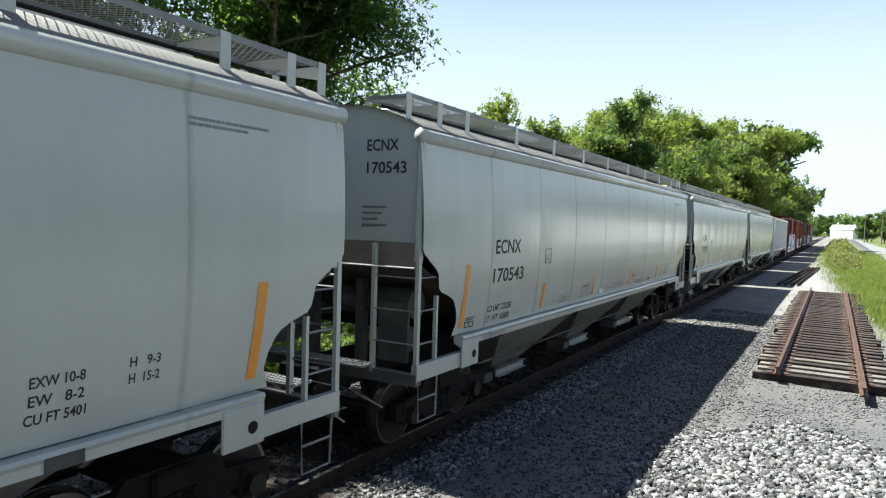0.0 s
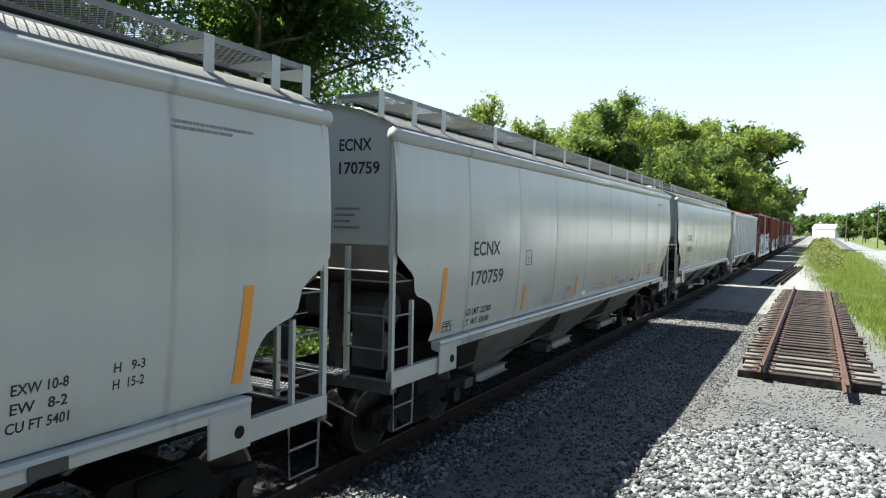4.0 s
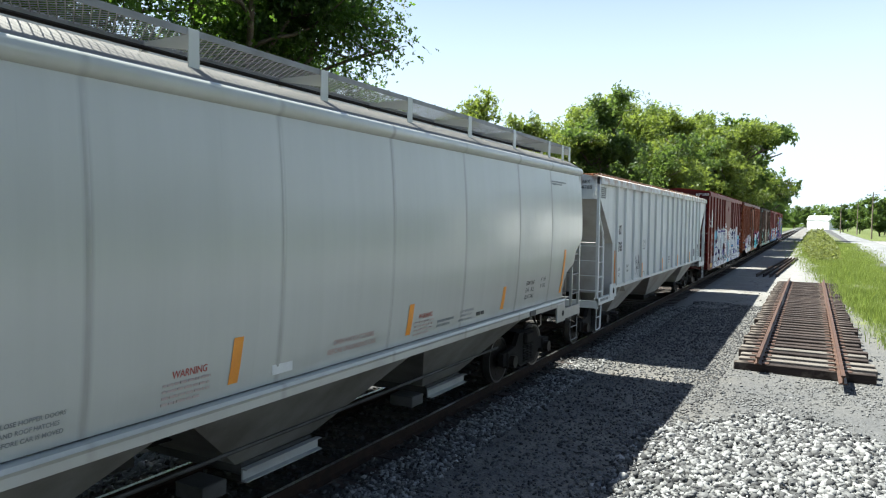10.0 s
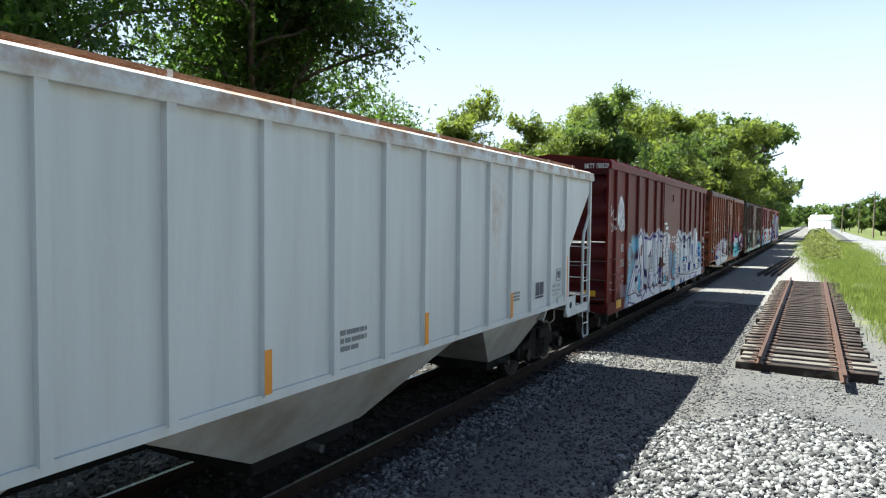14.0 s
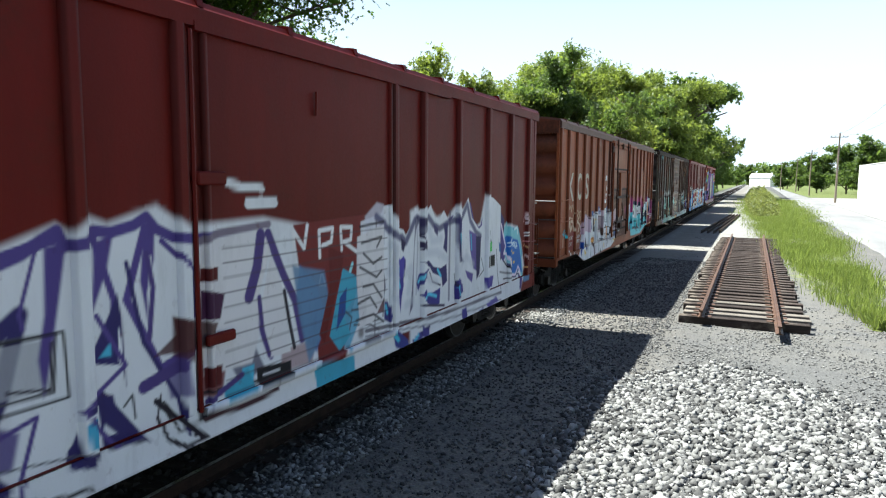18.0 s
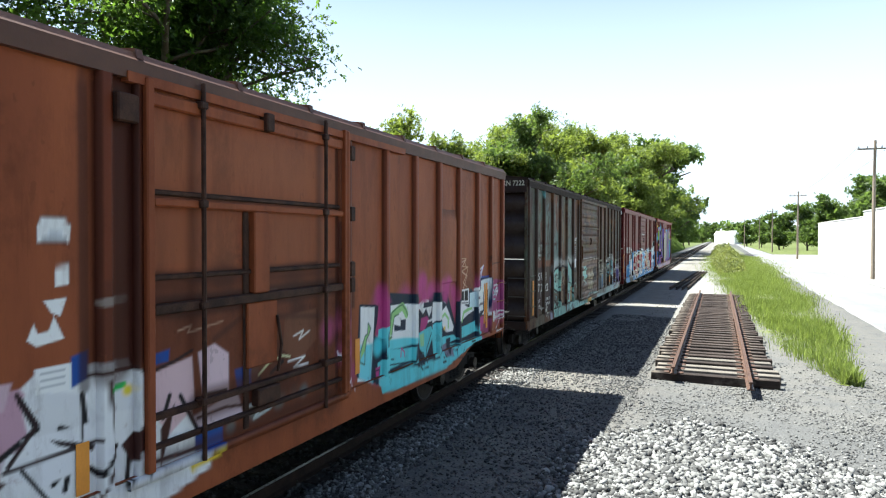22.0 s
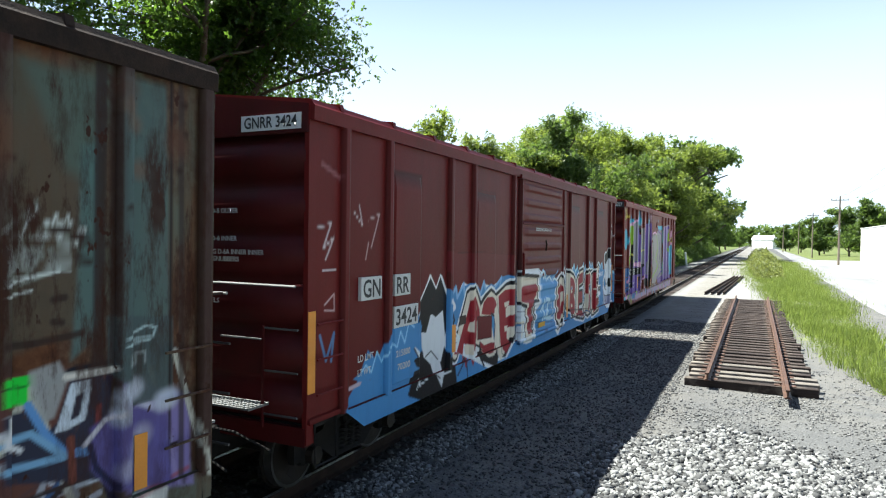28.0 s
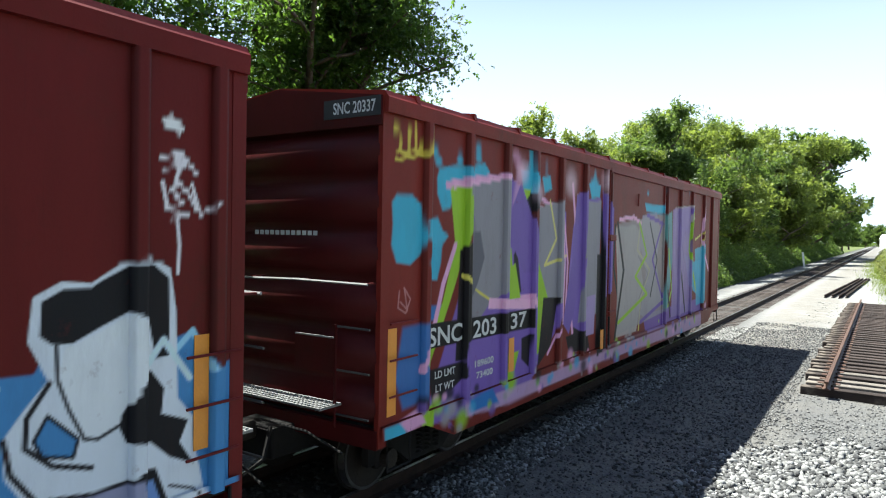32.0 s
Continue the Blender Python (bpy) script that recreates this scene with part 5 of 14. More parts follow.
            rungs("ladder_rung", WHITE_CAR, car, o * 0.92, o * 1.52, Y(0.0), Y(0.0), (1.4, 1.74, 2.08, 2.42), 0.012)
            part("end_strut", box_y(o * 0.32, o * 0.37, 0.9, 0.96, 1.1, 2.75), END_GREY, car)
        part("end_sill", box_y(-1.56, 1.56, -0.02, 0.1, 1.0, 1.16), WHITE_CAR, car)
        a, b = sorted((Y(-0.3), Y(0.0)))
        part("crossover_platform", grating(-1.0, 0.9, a, b, 1.24, 0.05, 0.08), GALV, car)
        part("handrail", Shape().tube([(-1.5, Y(-0.03), 2.5), (1.5, Y(-0.03), 2.5)], 0.016, 6), GALV, car)
        truck(car, Y(1.6))
    part("brake_wheel", Shape().tube([(0.72 + 0.27 * math.cos(q), L - 0.12, 2.18 + 0.27 * math.sin(q)) for q in [2 * math.pi * i / 20 for i in range(21)]], 0.017, 6), WHITE_CAR, car, "pale grey hand brake wheel")
    part("wheel_hub", Shape().tube([(0.72, L - 0.3, 2.18), (0.72, L - 0.1, 2.18)], 0.09, 12), WHITE_CAR, car)
    part("brake_cylinder", Shape().tube([(0.6, L - 1.0, 1.30), (0.6, L - 0.35, 1.30)], 0.13, 14), UNDER_GREY, car)
    part("brake_gear_box", Shape().tube([(0.52, L - 0.55, 1.62), (0.52, L - 0.55, 1.9), (0.52, L - 0.55, 2.16)], 0.2, 14, 0.17), END_GREY, car)
    part("brake_stand", Shape().box(0.84, 0.90, L - 0.4, L - 0.33, 1.15, 3.1), WHITE_CAR, car)
    part("brake_stand", Shape().box(0.2, 0.28, L - 0.75, L - 0.68, 1.15, 2.6), WHITE_CAR, car)
    part("brake_valve", Shape().box(0.3, 0.8, L - 0.72, L - 0.4, 1.38, 1.58, 0.05), UNDER_GREY, car)
    part("brake_valve", Shape().box(0.9, 1.2, L - 0.62, L - 0.38, 1.2, 1.4, 0.04), UNDER_GREY, car)
    part("air_pipe", Shape().tube([(0.45, L - 0.5, 1.5), (0.7, L - 0.3, 1.42), (1.0, L - 0.25, 1.5), (1.25, L - 0.4, 1.2)], 0.018, 6), UNDER_GREY, car)
    part("end_platform", grating(0.2, 1.45, L - 0.95, L - 0.1, 1.17, 0.06, 0.12), UNDER_GREY, car)
    for a, b, c, d in ((2.47, 2.9, 4.0, 5.3), (6.0, 7.7, 9.5, 11.2), (11.9, 13.2, 14.3, 14.73)):
        s = Shape().add([(1.5, a, 1.36), (1.5, d, 1.36), (-1.5, d, 1.36), (-1.5, a, 1.36), (1.0, b, 0.55), (1.0, c, 0.55), (-1.0, c, 0.55), (-1.0, b, 0.55)],
                        [(0, 1, 5, 4), (1, 2, 6, 5), (2, 3, 7, 6), (3, 0, 4, 7), (4, 5, 6, 7)])
        part("hopper_pocket", s, END_GREY, car, "pale grey hopper bay with brown stains")
        part("outlet_gate", Shape().box(-0.95, 0.95, b + 0.05, c - 0.05, 0.38, 0.55, 0.02), UNDER, car)
        part("gate_pinion", Shape().tube([(0.95, (b + c) / 2, 0.46), (1.15, (b + c) / 2, 0.46)], 0.045, 10), UNDER_GREY, car)
    part("floor_sheet", Shape().box(-1.44, 1.44, 1.5, L - 1.5, 1.365, 1.40), UNDER, car)
    underframe(car, L, 1.2, False)
    x = X + 0.012
    letters("reporting_mark", "AEX", BLACK_INK, car, 0.30, 1.81, 2.66, x, 0.34, bold=0.012)
    letters("car_number", "14765", BLACK_INK, car, 0.32, 1.74, 2.22, x, 0.47, bold=0.012)
    letters("load_limit", "LD LMT", BLACK_INK, car, 0.12, 1.80, 1.73, x, 0.25)
    letters("light_weight", "LT WT", BLACK_INK, car, 0.12, 1.80, 1.58, x, 0.24)
    letters("load_number", "203100", BLACK_INK, car, 0.10, 2.74, 1.78, x, 0.22)
    letters("light_number", "59900", BLACK_INK, car, 0.10, 2.76, 1.66, x, 0.19)
    letters("end_mark", "AEX", BLACK_INK, car, 0.11, 1.12, 3.86, 0.055, 0.2, end=True)
    letters("end_number", "14765", BLACK_INK, car, 0.11, 1.07, 3.73, 0.055, 0.3, end=True)
    bars("side_notice", GREY_INK, car, 0.2, 3.78, 0.42, 6, x, 0.045, 7, 0.03)
    bars("hopper_notice", GREY_INK, car, 8.42, 1.82, 0.46, 3, x, 0.085, 8, 0.05)
    letters("plate_word", "PLATE", BLACK_INK, car, 0.07, 4.77, 2.365, x, 0.13)
    letters("plate_mark", "C", BLACK_INK, car, 0.12, 4.80, 2.235, x, 0.05)
    part("card_holder", Shape().along_x([(15.08, 1.37), (15.42, 1.41), (15.42, 1.54), (15.08, 1.50)], x, x + 0.03), WHITE_CAR, car)
    bars("tread_notice", GREY_INK, car, 0.25, 1.19, 0.8, 1, 1.563, 0.09, 9, 0.06)
    for u, v, w_, h in ((4.70, 2.2, 0.26, 0.25), (4.71, 1.38, 0.23, 0.16)):
        s = Shape()
        for a, b, c, d in ((u, u + w_, v, v + 0.012), (u, u + w_, v + h, v + h + 0.012), (u, u + 0.012, v, v + h), (u + w_ - 0.012, u + w_, v, v + h)):
            s.box(x - 0.002, x, a, b, c, d)
        part("plate_frame", s, BLACK_INK, car)
    st = part("stencil_border", Shape().box(x - 0.002, x, 13.95, 14.38, 1.58, 1.9), WHITE_INK, car, "white-bordered stencil panel")
    for a, b, c, d in ((13.97, 14.16, 1.65, 1.88), (14.18, 14.36, 1.65, 1.88), (13.97, 14.36, 1.60, 1.635)):
        part("stencil_field", Shape().box(x, x + 0.003, a, b, c, d), STENCIL_BLUE, st, "dark blue stencil field")
    bars("side_notice", GREY_INK, car, 12.95, 1.80, 0.3, 3, x, 0.055, 11, 0.035)
    s = Shape()
    for a, b, c, d in ((15.04, 15.32, 2.05, 2.065), (15.04, 15.32, 1.83, 1.845), (15.04, 15.055, 1.83, 2.06), (15.305, 15.32, 1.83, 2.06)):
        s.box(x, x + 0.003, a, b, c, d)
    part("plate_frame", s, GREY_INK, car)
    r, s = random.Random(6), Shape()
    for k in range(7):
        s.tube([(x + 0.002, 15.06 + 0.24 * r.random(), 1.86 + 0.18 * r.random()) for q in range(5)], 0.003, 4)
    part("scribble", s, GREY_INK, car, "thin grey paint-pen scribble")
    letters("extreme_width", "EXW 10-7 H4-1", GREY_INK, car, 0.07, 14.84, 1.72, x, 0.44)
    letters("eaves_width", "EW 10-6 H13-10", GREY_INK, car, 0.07, 14.84, 1.64, x, 0.46)
    letters("volume_mark", "CU FT 4750", GREY_INK, car, 0.07, 14.84, 1.56, x, 0.32)
    for u in (1.53, 4.37, 7.31, 10.09, 12.79, 15.66):
        tall = u in (1.53, 15.66)
        face = x if tall else X + 0.066
        part("reflector_strip", Shape().box(face, face + 0.004, u - 0.045, u + (0.06 if tall else 0.045), 1.42, 2.27 if tall else 1.82), ORANGE, car, "orange reflector strip")
    r, s = random.Random(3), Shape()
    for k in range(11):
        cu, cv, ru, rv, w0 = 3.78 + 0.36 * r.random(), 1.62 + 0.3 * r.random(), 0.03 + 0.09 * r.random(), 0.05 + 0.14 * r.random(), 6.3 * r.random()
        s.tube([(x + 0.004, cu + ru * math.cos(w0 + 0.5 * q), cv + rv * math.sin(w0 + 0.5 * q)) for q in range(10)], 0.0035, 4)
    part("scribble", s, GREY_INK, car, "thin grey paint-pen scribble")
    TRAIN.append((car, 59.5))
    return car


ribbed_hopper()


# ---- sprayed paint, laid on the car sides ----
class Spray:
    """Layers of paint given in metres along (u) and up (v) a car's side. colour(u, v) gives colour and cover."""

    def __init__(self):
        self.layers = []

    def blob(self, points, rgb, soft=0.02, cover=1.0):
        self.layers.append(("blob", np.array(points, float), lin(*rgb), soft, cover))
        return self

    def line(self, points, width, rgb, soft=0.015, cover=1.0):
        self.layers.append(("line", np.array(points, float), lin(*rgb), soft, cover, width / 2))
        return self

    def cloud(self, u, v, r, rgb, cover=0.8):
        self.layers.append(("line", np.array([(u, v), (u + 0.01, v)], float), lin(*rgb), r * 0.7, cover, r * 0.5))
        return self

    def box(self, u0, u1, v0, v1, rgb, soft=0.01, cover=1.0):
        return self.blob([(u0, v0), (u1, v0), (u1, v1), (u0, v1)], rgb, soft, cover)

    @staticmethod
    def reach(p, u, v, closed):
        best, inside = np.full(u.shape, 1e9), np.zeros(u.shape, bool)
        for k in range(len(p) if closed else len(p) - 1):
            a, b = p[k], p[(k + 1) % len(p)]
            d = b - a
            q = np.clip(((u - a[0]) * d[0] + (v - a[1]) * d[1]) / max(d @ d, 1e-9), 0, 1)
            best = np.minimum(best, np.hypot(u - a[0] - q * d[0], v - a[1] - q * d[1]))
            if closed and d[1] != 0:
                cross = ((a[1] > v) != (b[1] > v)) & (u < d[0] * (v - a[1]) / d[1] + a[0])
                inside ^= cross
        return np.where(inside, -best, best) if closed else best

    def colour(self, u, v):
        rgb, a = np.zeros((len(u), 3)), np.zeros(len(u))
        for kind, p, col, soft, cover, *half in self.layers:
            soft = max(soft * 0.8, 0.014)
            pad = soft * 2 + (half[0] if half else 0) + 0.01
            k = (u > p[:, 0].min() - pad) & (u < p[:, 0].max() + pad) & (v > p[:, 1].min() - pad) & (v < p[:, 1].max() + pad)
            if not k.any():
                continue
            d = self.reach(p, u[k], v[k], kind == "blob") - (half[0] if half else 0)
            t = np.clip(0.5 - d / (1.2 * soft), 0, 1)
            t = t * t * (3 - 2 * t) * cover
            old = a[k]
            out = t + old * (1 - t)
            rgb[k] = (np.array(col) * t[:, None] + rgb[k] * (old * (1 - t))[:, None]) / np.maximum(out, 1e-6)[:, None]
            a[k] = out
        return rgb, a


def lay_paint(me, spray, u, v):
    rgb, a = spray.colour(u, v)
    rgb = np.minimum(rgb * 1.2, 0.85)
    at = me.color_attributes.new("paint", "FLOAT_COLOR", "POINT")
    at.data.foreach_set("color", np.concatenate([rgb, np.ones((len(u), 1))], 1).ravel().astype(np.float32))
    me.attributes.new("cover", "FLOAT", "POINT").data.foreach_set("value", a.astype(np.float32))


def painted(name, us, vs, x, spray, material, parent, shape_x=None, label=""):
    """A sheet on a grid of us and vs, at x(u, v), carrying the sprayed paint."""
    U, V = np.meshgrid(us, vs, indexing="ij")
    u, v = U.ravel(), V.ravel()
    X = np.full(len(u), x) if shape_x is None else shape_x(u, v)
    me = bpy.data.meshes.new(name)
    n, m = len(us), len(vs)
    me.vertices.add(n * m)
    me.vertices.foreach_set("co", np.stack([X, u, v], 1).ravel())
    i, j = np.meshgrid(np.arange(n - 1), np.arange(m - 1), indexing="ij")
    q = (i * m + j).ravel()
    f = np.stack([q, q + m, q + m + 1, q + 1], 1).ravel().astype(np.int32)
    me.loops.add(len(f))
    me.loops.foreach_set("vertex_index", f)
    me.polygons.add(len(q))
    me.polygons.foreach_set("loop_start", np.arange(0, len(f), 4, dtype=np.int32))
    me.update(calc_edges=True)
    lay_paint(me, spray, u, v)
    return part(name, me, material, parent, label)


def steps(a, b, d):
    return np.linspace(a, b, max(2, int(round((b - a) / d)) + 1))


def heights(z0, band, z1, fine=0.016):
    low = min(band, 2.75)
    return np.concatenate([steps(z0, low, fine)] + ([steps(low, band, 0.045)[1:]] if band > low + 0.1 else []) + [steps(band, z1, 0.16)[1:]])


def boxcar(label, L, start, material, spray, posts, doors, top=4.40, low=0.98, sill=None, band=2.9, post_w=0.10, roofline=0.22, hat=0.062, panels=(), grime=(0.4, (40, 24, 22)), post_tint=None, rail=None, end_paint=None):
    """A boxcar: panels between outside posts, doors, corrugated ends, roof, ladders and running gear."""
    X = 1.51
    car = thing("boxcar", label, "boxcar", "train cars")
    sill = sill or (lambda u: low - 0.2)
    under = Spray()
    for p in posts:  # dirt along the posts, with the ribs' shadow sides painted in
        for o in (-1, 1):
            under.line([(p + o * post_w * 0.62, low), (p + o * post_w * 0.62, top)], 0.05, grime[1], 0.06 if o < 0 else 0.03, grime[0])
        if post_tint:
            under.line([(p, low), (p, top)], post_w, post_tint, 0.02, 0.85)
    for a, b, *_ in doors:
        for q in (a - 0.02, b + 0.02):
            under.line([(q, low), (q, top)], 0.06, grime[1], 0.04, min(1, grime[0] * 1.5))
    # shadow gap at the pressed panels' edges, painted as a dark line
    for u0, u1, v0, v1 in panels:
        under.line([(u0, v0), (u0, v1), (u1, v1), (u1, v0)], 0.03, grime[1], 0.02, 0.7)
    spray.layers = under.layers + spray.layers
    zs = heights(low, band, top - 0.16)
    dz = [(a, b) for a, b, *_ in doors]
    edges = sorted(set([0.0, L] + [p for p in posts if not any(a < p < b for a, b in dz)] + [q for d in dz for q in d]))
    for a, b in zip(edges, edges[1:]):
        if (a, b) in dz:
            continue
        def bowed(u, v, a=a, b=b):
            q = (u - a) / (b - a)
            return X + 0.006 * np.sin(np.pi * q) * np.sin(np.pi * (v - low) / (top - low)) + 0.0 * v
        painted("side_panel", steps(a, b, 0.016), zs, X, spray, material, car, bowed)
    for p in posts:
        if any(a + 0.02 < p < b - 0.02 for a, b in dz):
            continue
        us = np.array([p - post_w / 2 - 0.012, p - post_w / 2, p - post_w / 4, p + post_w / 4, p + post_w / 2, p + post_w / 2 + 0.012])
        us = np.clip(us, 0, L)
        def hatted(u, v, p=p):
            return X + np.where(np.abs(u - p) > post_w / 2 + 0.006, 0.0, hat)
        painted("side_post", us, zs, X, spray, material, car, hatted)
    for u0, u1, v0, v1 in panels:
        painted("pressed_panel", steps(u0, u1, 0.022), heights(v0, max(v0 + 0.1, min(band, v1 - 0.2)), v1), X, spray, material, car, lambda u, v: X + 0.035 - 0.035 * ((u < u0 + 0.03) | (u > u1 - 0.03) | (v < v0 + 0.03) | (v > v1 - 0.03)))
    # side sill, deeper where the car has a fish belly
    us = steps(0.02, L - 0.02, 0.03)
    U = np.asarray(us)
    drop = np.array([sill(u) for u in U])
    n = 11
    me_v = [(X + 0.035, u, low + 0.02 - (low + 0.02 - d) * k / (n - 1)) for u, d in zip(U, drop) for k in range(n)]
    me = bpy.data.meshes.new("side_sill")
    me.from_pydata(me_v, [], [(i * n + k, i * n + k + 1, i * n + n + k + 1, i * n + n + k) for i in range(len(U) - 1) for k in range(n - 1)])
    co = np.array(me_v)
    lay_paint(me, spray, co[:, 1], co[:, 2])
    part("side_sill", me, material, car)
    part("sill_ledge", Shape().box(X - 0.02, X + 0.035, 0.02, L - 0.02, low + 0.012, low + 0.022), material, car)
    # doors
    for a, b, kind, out in doors:
        door_zs = heights(low + 0.02, band, top - 0.2)
        dx = X + out
        if kind == "ribbed":
            wave = lambda u, v: dx + 0.03 * np.clip(1.6 * np.sin((v - low) * 2 * np.pi / 0.30), -0.2, 1) * np.clip((u - a - 0.12) / 0.3, 0, 1) * np.clip((b - 0.12 - u) / 0.3, 0, 1)
            dzs = steps(low + 0.02, top - 0.2, 0.02)
        else:
            wave, dzs = (lambda u, v: dx + 0.0 * v), door_zs
        d = painted("door", steps(a + 0.03, b - 0.03, 0.016), dzs, dx, spray, material, car, wave, "sliding door" if kind == "ribbed" else "plug door")
        for q in (a, b - 0.06):
            painted("door_edge", np.array([q, q + 0.004, q + 0.056, q + 0.06]), door_zs, dx, spray, material, d, lambda u, v, q=q: np.where((u < q + 0.003) | (u > q + 0.057), X, dx + 0.03))
        painted("door_rail", steps(a - 0.1, b + 0.1, 0.03), np.array([low - 0.06, low - 0.058, low + 0.02, low + 0.022]), dx, spray, material, car, lambda u, v: np.where((v < low - 0.059) | (v > low + 0.021), X, X + out + 0.05))
        part("door_rail", Shape().box(X, X + out + 0.05, a - 0.1, min(L, b + (b - a) * 0.55), top - 0.2, top - 0.12), material, car)
        if kind == "rods":
            beam = lambda name, u0, u1, z0, z1, out, mat=material: part(name, Shape().box(dx - 0.01, dx + out, u0, u1, z0, z1, min(0.012, (z1 - z0) / 4)), mat, d)
            for q in (a + 0.68, b - 0.45):
                part("locking_rod", Shape().tube([(dx + 0.075, q, low - 0.05), (dx + 0.075, q, top - 0.06)], 0.021, 8), DOOR_RUST, d)
                for z in (top - 0.25, 3.29, 2.40, 1.55):
                    beam("rod_guide", q - 0.045, q + 0.045, z - 0.035, z + 0.035, 0.1, DOOR_RUST)
            beam("door_stile", a + 0.06, a + 0.14, low + 0.02, top - 0.13, 0.075)
            beam("door_stile", b - 0.03, b + 0.02, low + 0.02, top - 0.1, 0.085)
            beam("door_stile", b + 0.05, b + 0.11, low + 0.02, top - 0.1, 0.07)
            beam("door_bar", a + 0.14, b - 0.03, top - 0.34, top - 0.23, 0.05)
            beam("door_bar", a + 0.14, b - 0.03, 3.25, 3.32, 0.06)
            # dark strip drawn for the dark groove above the ledge
            beam("door_bar", a + 0.14, b - 0.03, 3.34, 3.39, 0.02, DOOR_RUST)
            # a second dark strip, in place of the lower groove
            beam("door_bar", a + 0.14, b - 0.03, 2.64, 2.69, 0.025, DOOR_RUST)
            beam("door_bar", a + 0.14, b - 0.03, 2.36, 2.45, 0.06, DOOR_RUST)
            beam("door_bar", a + 0.14, b - 0.03, 1.50, 1.56, 0.045, DOOR_RUST)
            beam("door_bar", a + 0.14, b - 0.03, 1.26, 1.31, 0.045, DOOR_RUST)
            beam("door_post", a + 1.28, a + 1.36, low + 0.05, 3.25, 0.02, DOOR_RUST)
            beam("door_post", a + 1.38, a + 1.62, 2.45, 3.25, 0.07)
            beam("lock_plate", a + 1.30, a + 1.77, 1.72, 2.36, 0.05)
            beam("lock_box", a + 1.41, a + 1.77, 1.33, 1.50, 0.09, DOOR_RUST)
            beam("rod_keeper", a + 1.55, a + 1.67, top - 0.34, top - 0.16, 0.1, DOOR_RUST)
            for z in (top - 0.35, 3.30, 2.62, 2.42):
                beam("door_roller", b + 0.13, b + 0.24, z - 0.1, z + 0.08, 0.07, DOOR_RUST)
            part("door_handle", Shape().tube([(dx + 0.06, a + 1.76, 1.62), (dx + 0.09, a + 1.78, 1.9), (dx + 0.06, a + 1.75, 2.2)], 0.016, 6), DOOR_RUST, d)
            beam("door_hanger", a - 0.22, a - 0.02, top - 0.52, top - 0.3, 0.08, DOOR_RUST)
        if kind == "plain":
            part("door_handle", Shape().box(dx, dx + 0.06, a - 0.12, a + 0.22, low + 1.95, low + 2.07, 0.015), material, d)
            part("door_handle", Shape().box(dx, dx + 0.05, a - 0.05, a + 0.3, low + 0.55, low + 0.65, 0.015), material, d)
            part("door_hook", Shape().tube([(dx + 0.02, a + 1.6, top - 0.75), (dx + 0.03, a + 1.6, top - 0.5)], 0.015, 6), material, d)
            part("locking_rod", Shape().tube([(dx + 0.03, a - 0.14, low), (dx + 0.03, a - 0.14, top - 0.2)], 0.022, 6), material, d)
        if kind == "ribbed":
            part("door_handle", Shape().box(dx, dx + 0.06, a + 0.1, a + 0.16, low + 1.3, low + 1.75, 0.015), material, d)
            part("door_seam", Shape().along_y([(dx, 3.30), (dx + 0.04, 3.305), (dx + 0.045, 3.33), (dx + 0.02, 3.35), (dx, 3.37)], a + 0.06, b - 0.06), material, d)
            part("door_pull", Shape().tube([(dx + 0.05, a + 1.62, 2.76), (dx + 0.06, a + 1.64, 2.9), (dx + 0.05, a + 1.6, 2.99)], 0.018, 6), OLD_RAIL, d)
    # top rail, roof and the far side
    chord = [(X - 0.02, top - 0.17), (X + 0.062, top - 0.17), (X + 0.07, top - 0.02), (X + 0.05, top), (X - 0.03, top)]
    part("top_rail", Shape().along_y(chord, 0.0, L), rail or material, car)
    arch = [(X + 0.05, top), (X + 0.02, top + 0.05), (0.0, top + roofline), (-X - 0.02, top + 0.05), (-X - 0.05, top)]
    part("roof", Shape().along_y(arch, 0, L), rail or material, car)
    for k in range(int(L / 1.2)):
        y = 0.5 + 1.2 * k
        seam = [(X + 0.06, top + 0.0), (X + 0.04, top + 0.08), (0.0, top + roofline + 0.035), (-X - 0.04, top + 0.08), (-X - 0.06, top)]
        part("roof_rib", Shape().along_y(seam, y, y + 0.07), rail or material, car)
    part("far_side", Shape().box(-X - 0.03, -X, 0, L, low - 0.1, top), material, car)
    part("floor", Shape().box(-1.48, 1.5, 0.05, L - 0.05, low - 0.05, low), UNDER, car)
    # corrugated ends
    for e in (0, 1):
        o = -1 if e == 0 else 1
        y = 0.0 if e == 0 else L
        rise = top - 0.28 - (low - 0.06)
        zz = [low - 0.06 + rise * k / 84 for k in range(85)]
        s = Shape()
        pitch = rise / 6
        for z in zz:
            q = ((z - low + 0.06) / pitch) % 1.0
            bulge = 0.13 * max(0.0, math.sin(math.pi * min(1, max(0, (q - 0.10) / 0.80)))) ** 0.8
            s.v += [(-X, y - o * 0.106, z), (-X + 0.035, y + o * (bulge - 0.106), z), (X - 0.035, y + o * (bulge - 0.106), z), (X, y - o * 0.106, z)]
        s.f = [(4 * i + k, 4 * i + k + 1, 4 * i + k + 5, 4 * i + k + 4) for i in range(84) for k in range(3)]
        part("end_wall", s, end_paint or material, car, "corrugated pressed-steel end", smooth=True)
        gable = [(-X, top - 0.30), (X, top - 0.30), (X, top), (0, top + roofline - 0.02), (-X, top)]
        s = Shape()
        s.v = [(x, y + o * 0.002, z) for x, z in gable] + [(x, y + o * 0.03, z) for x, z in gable]
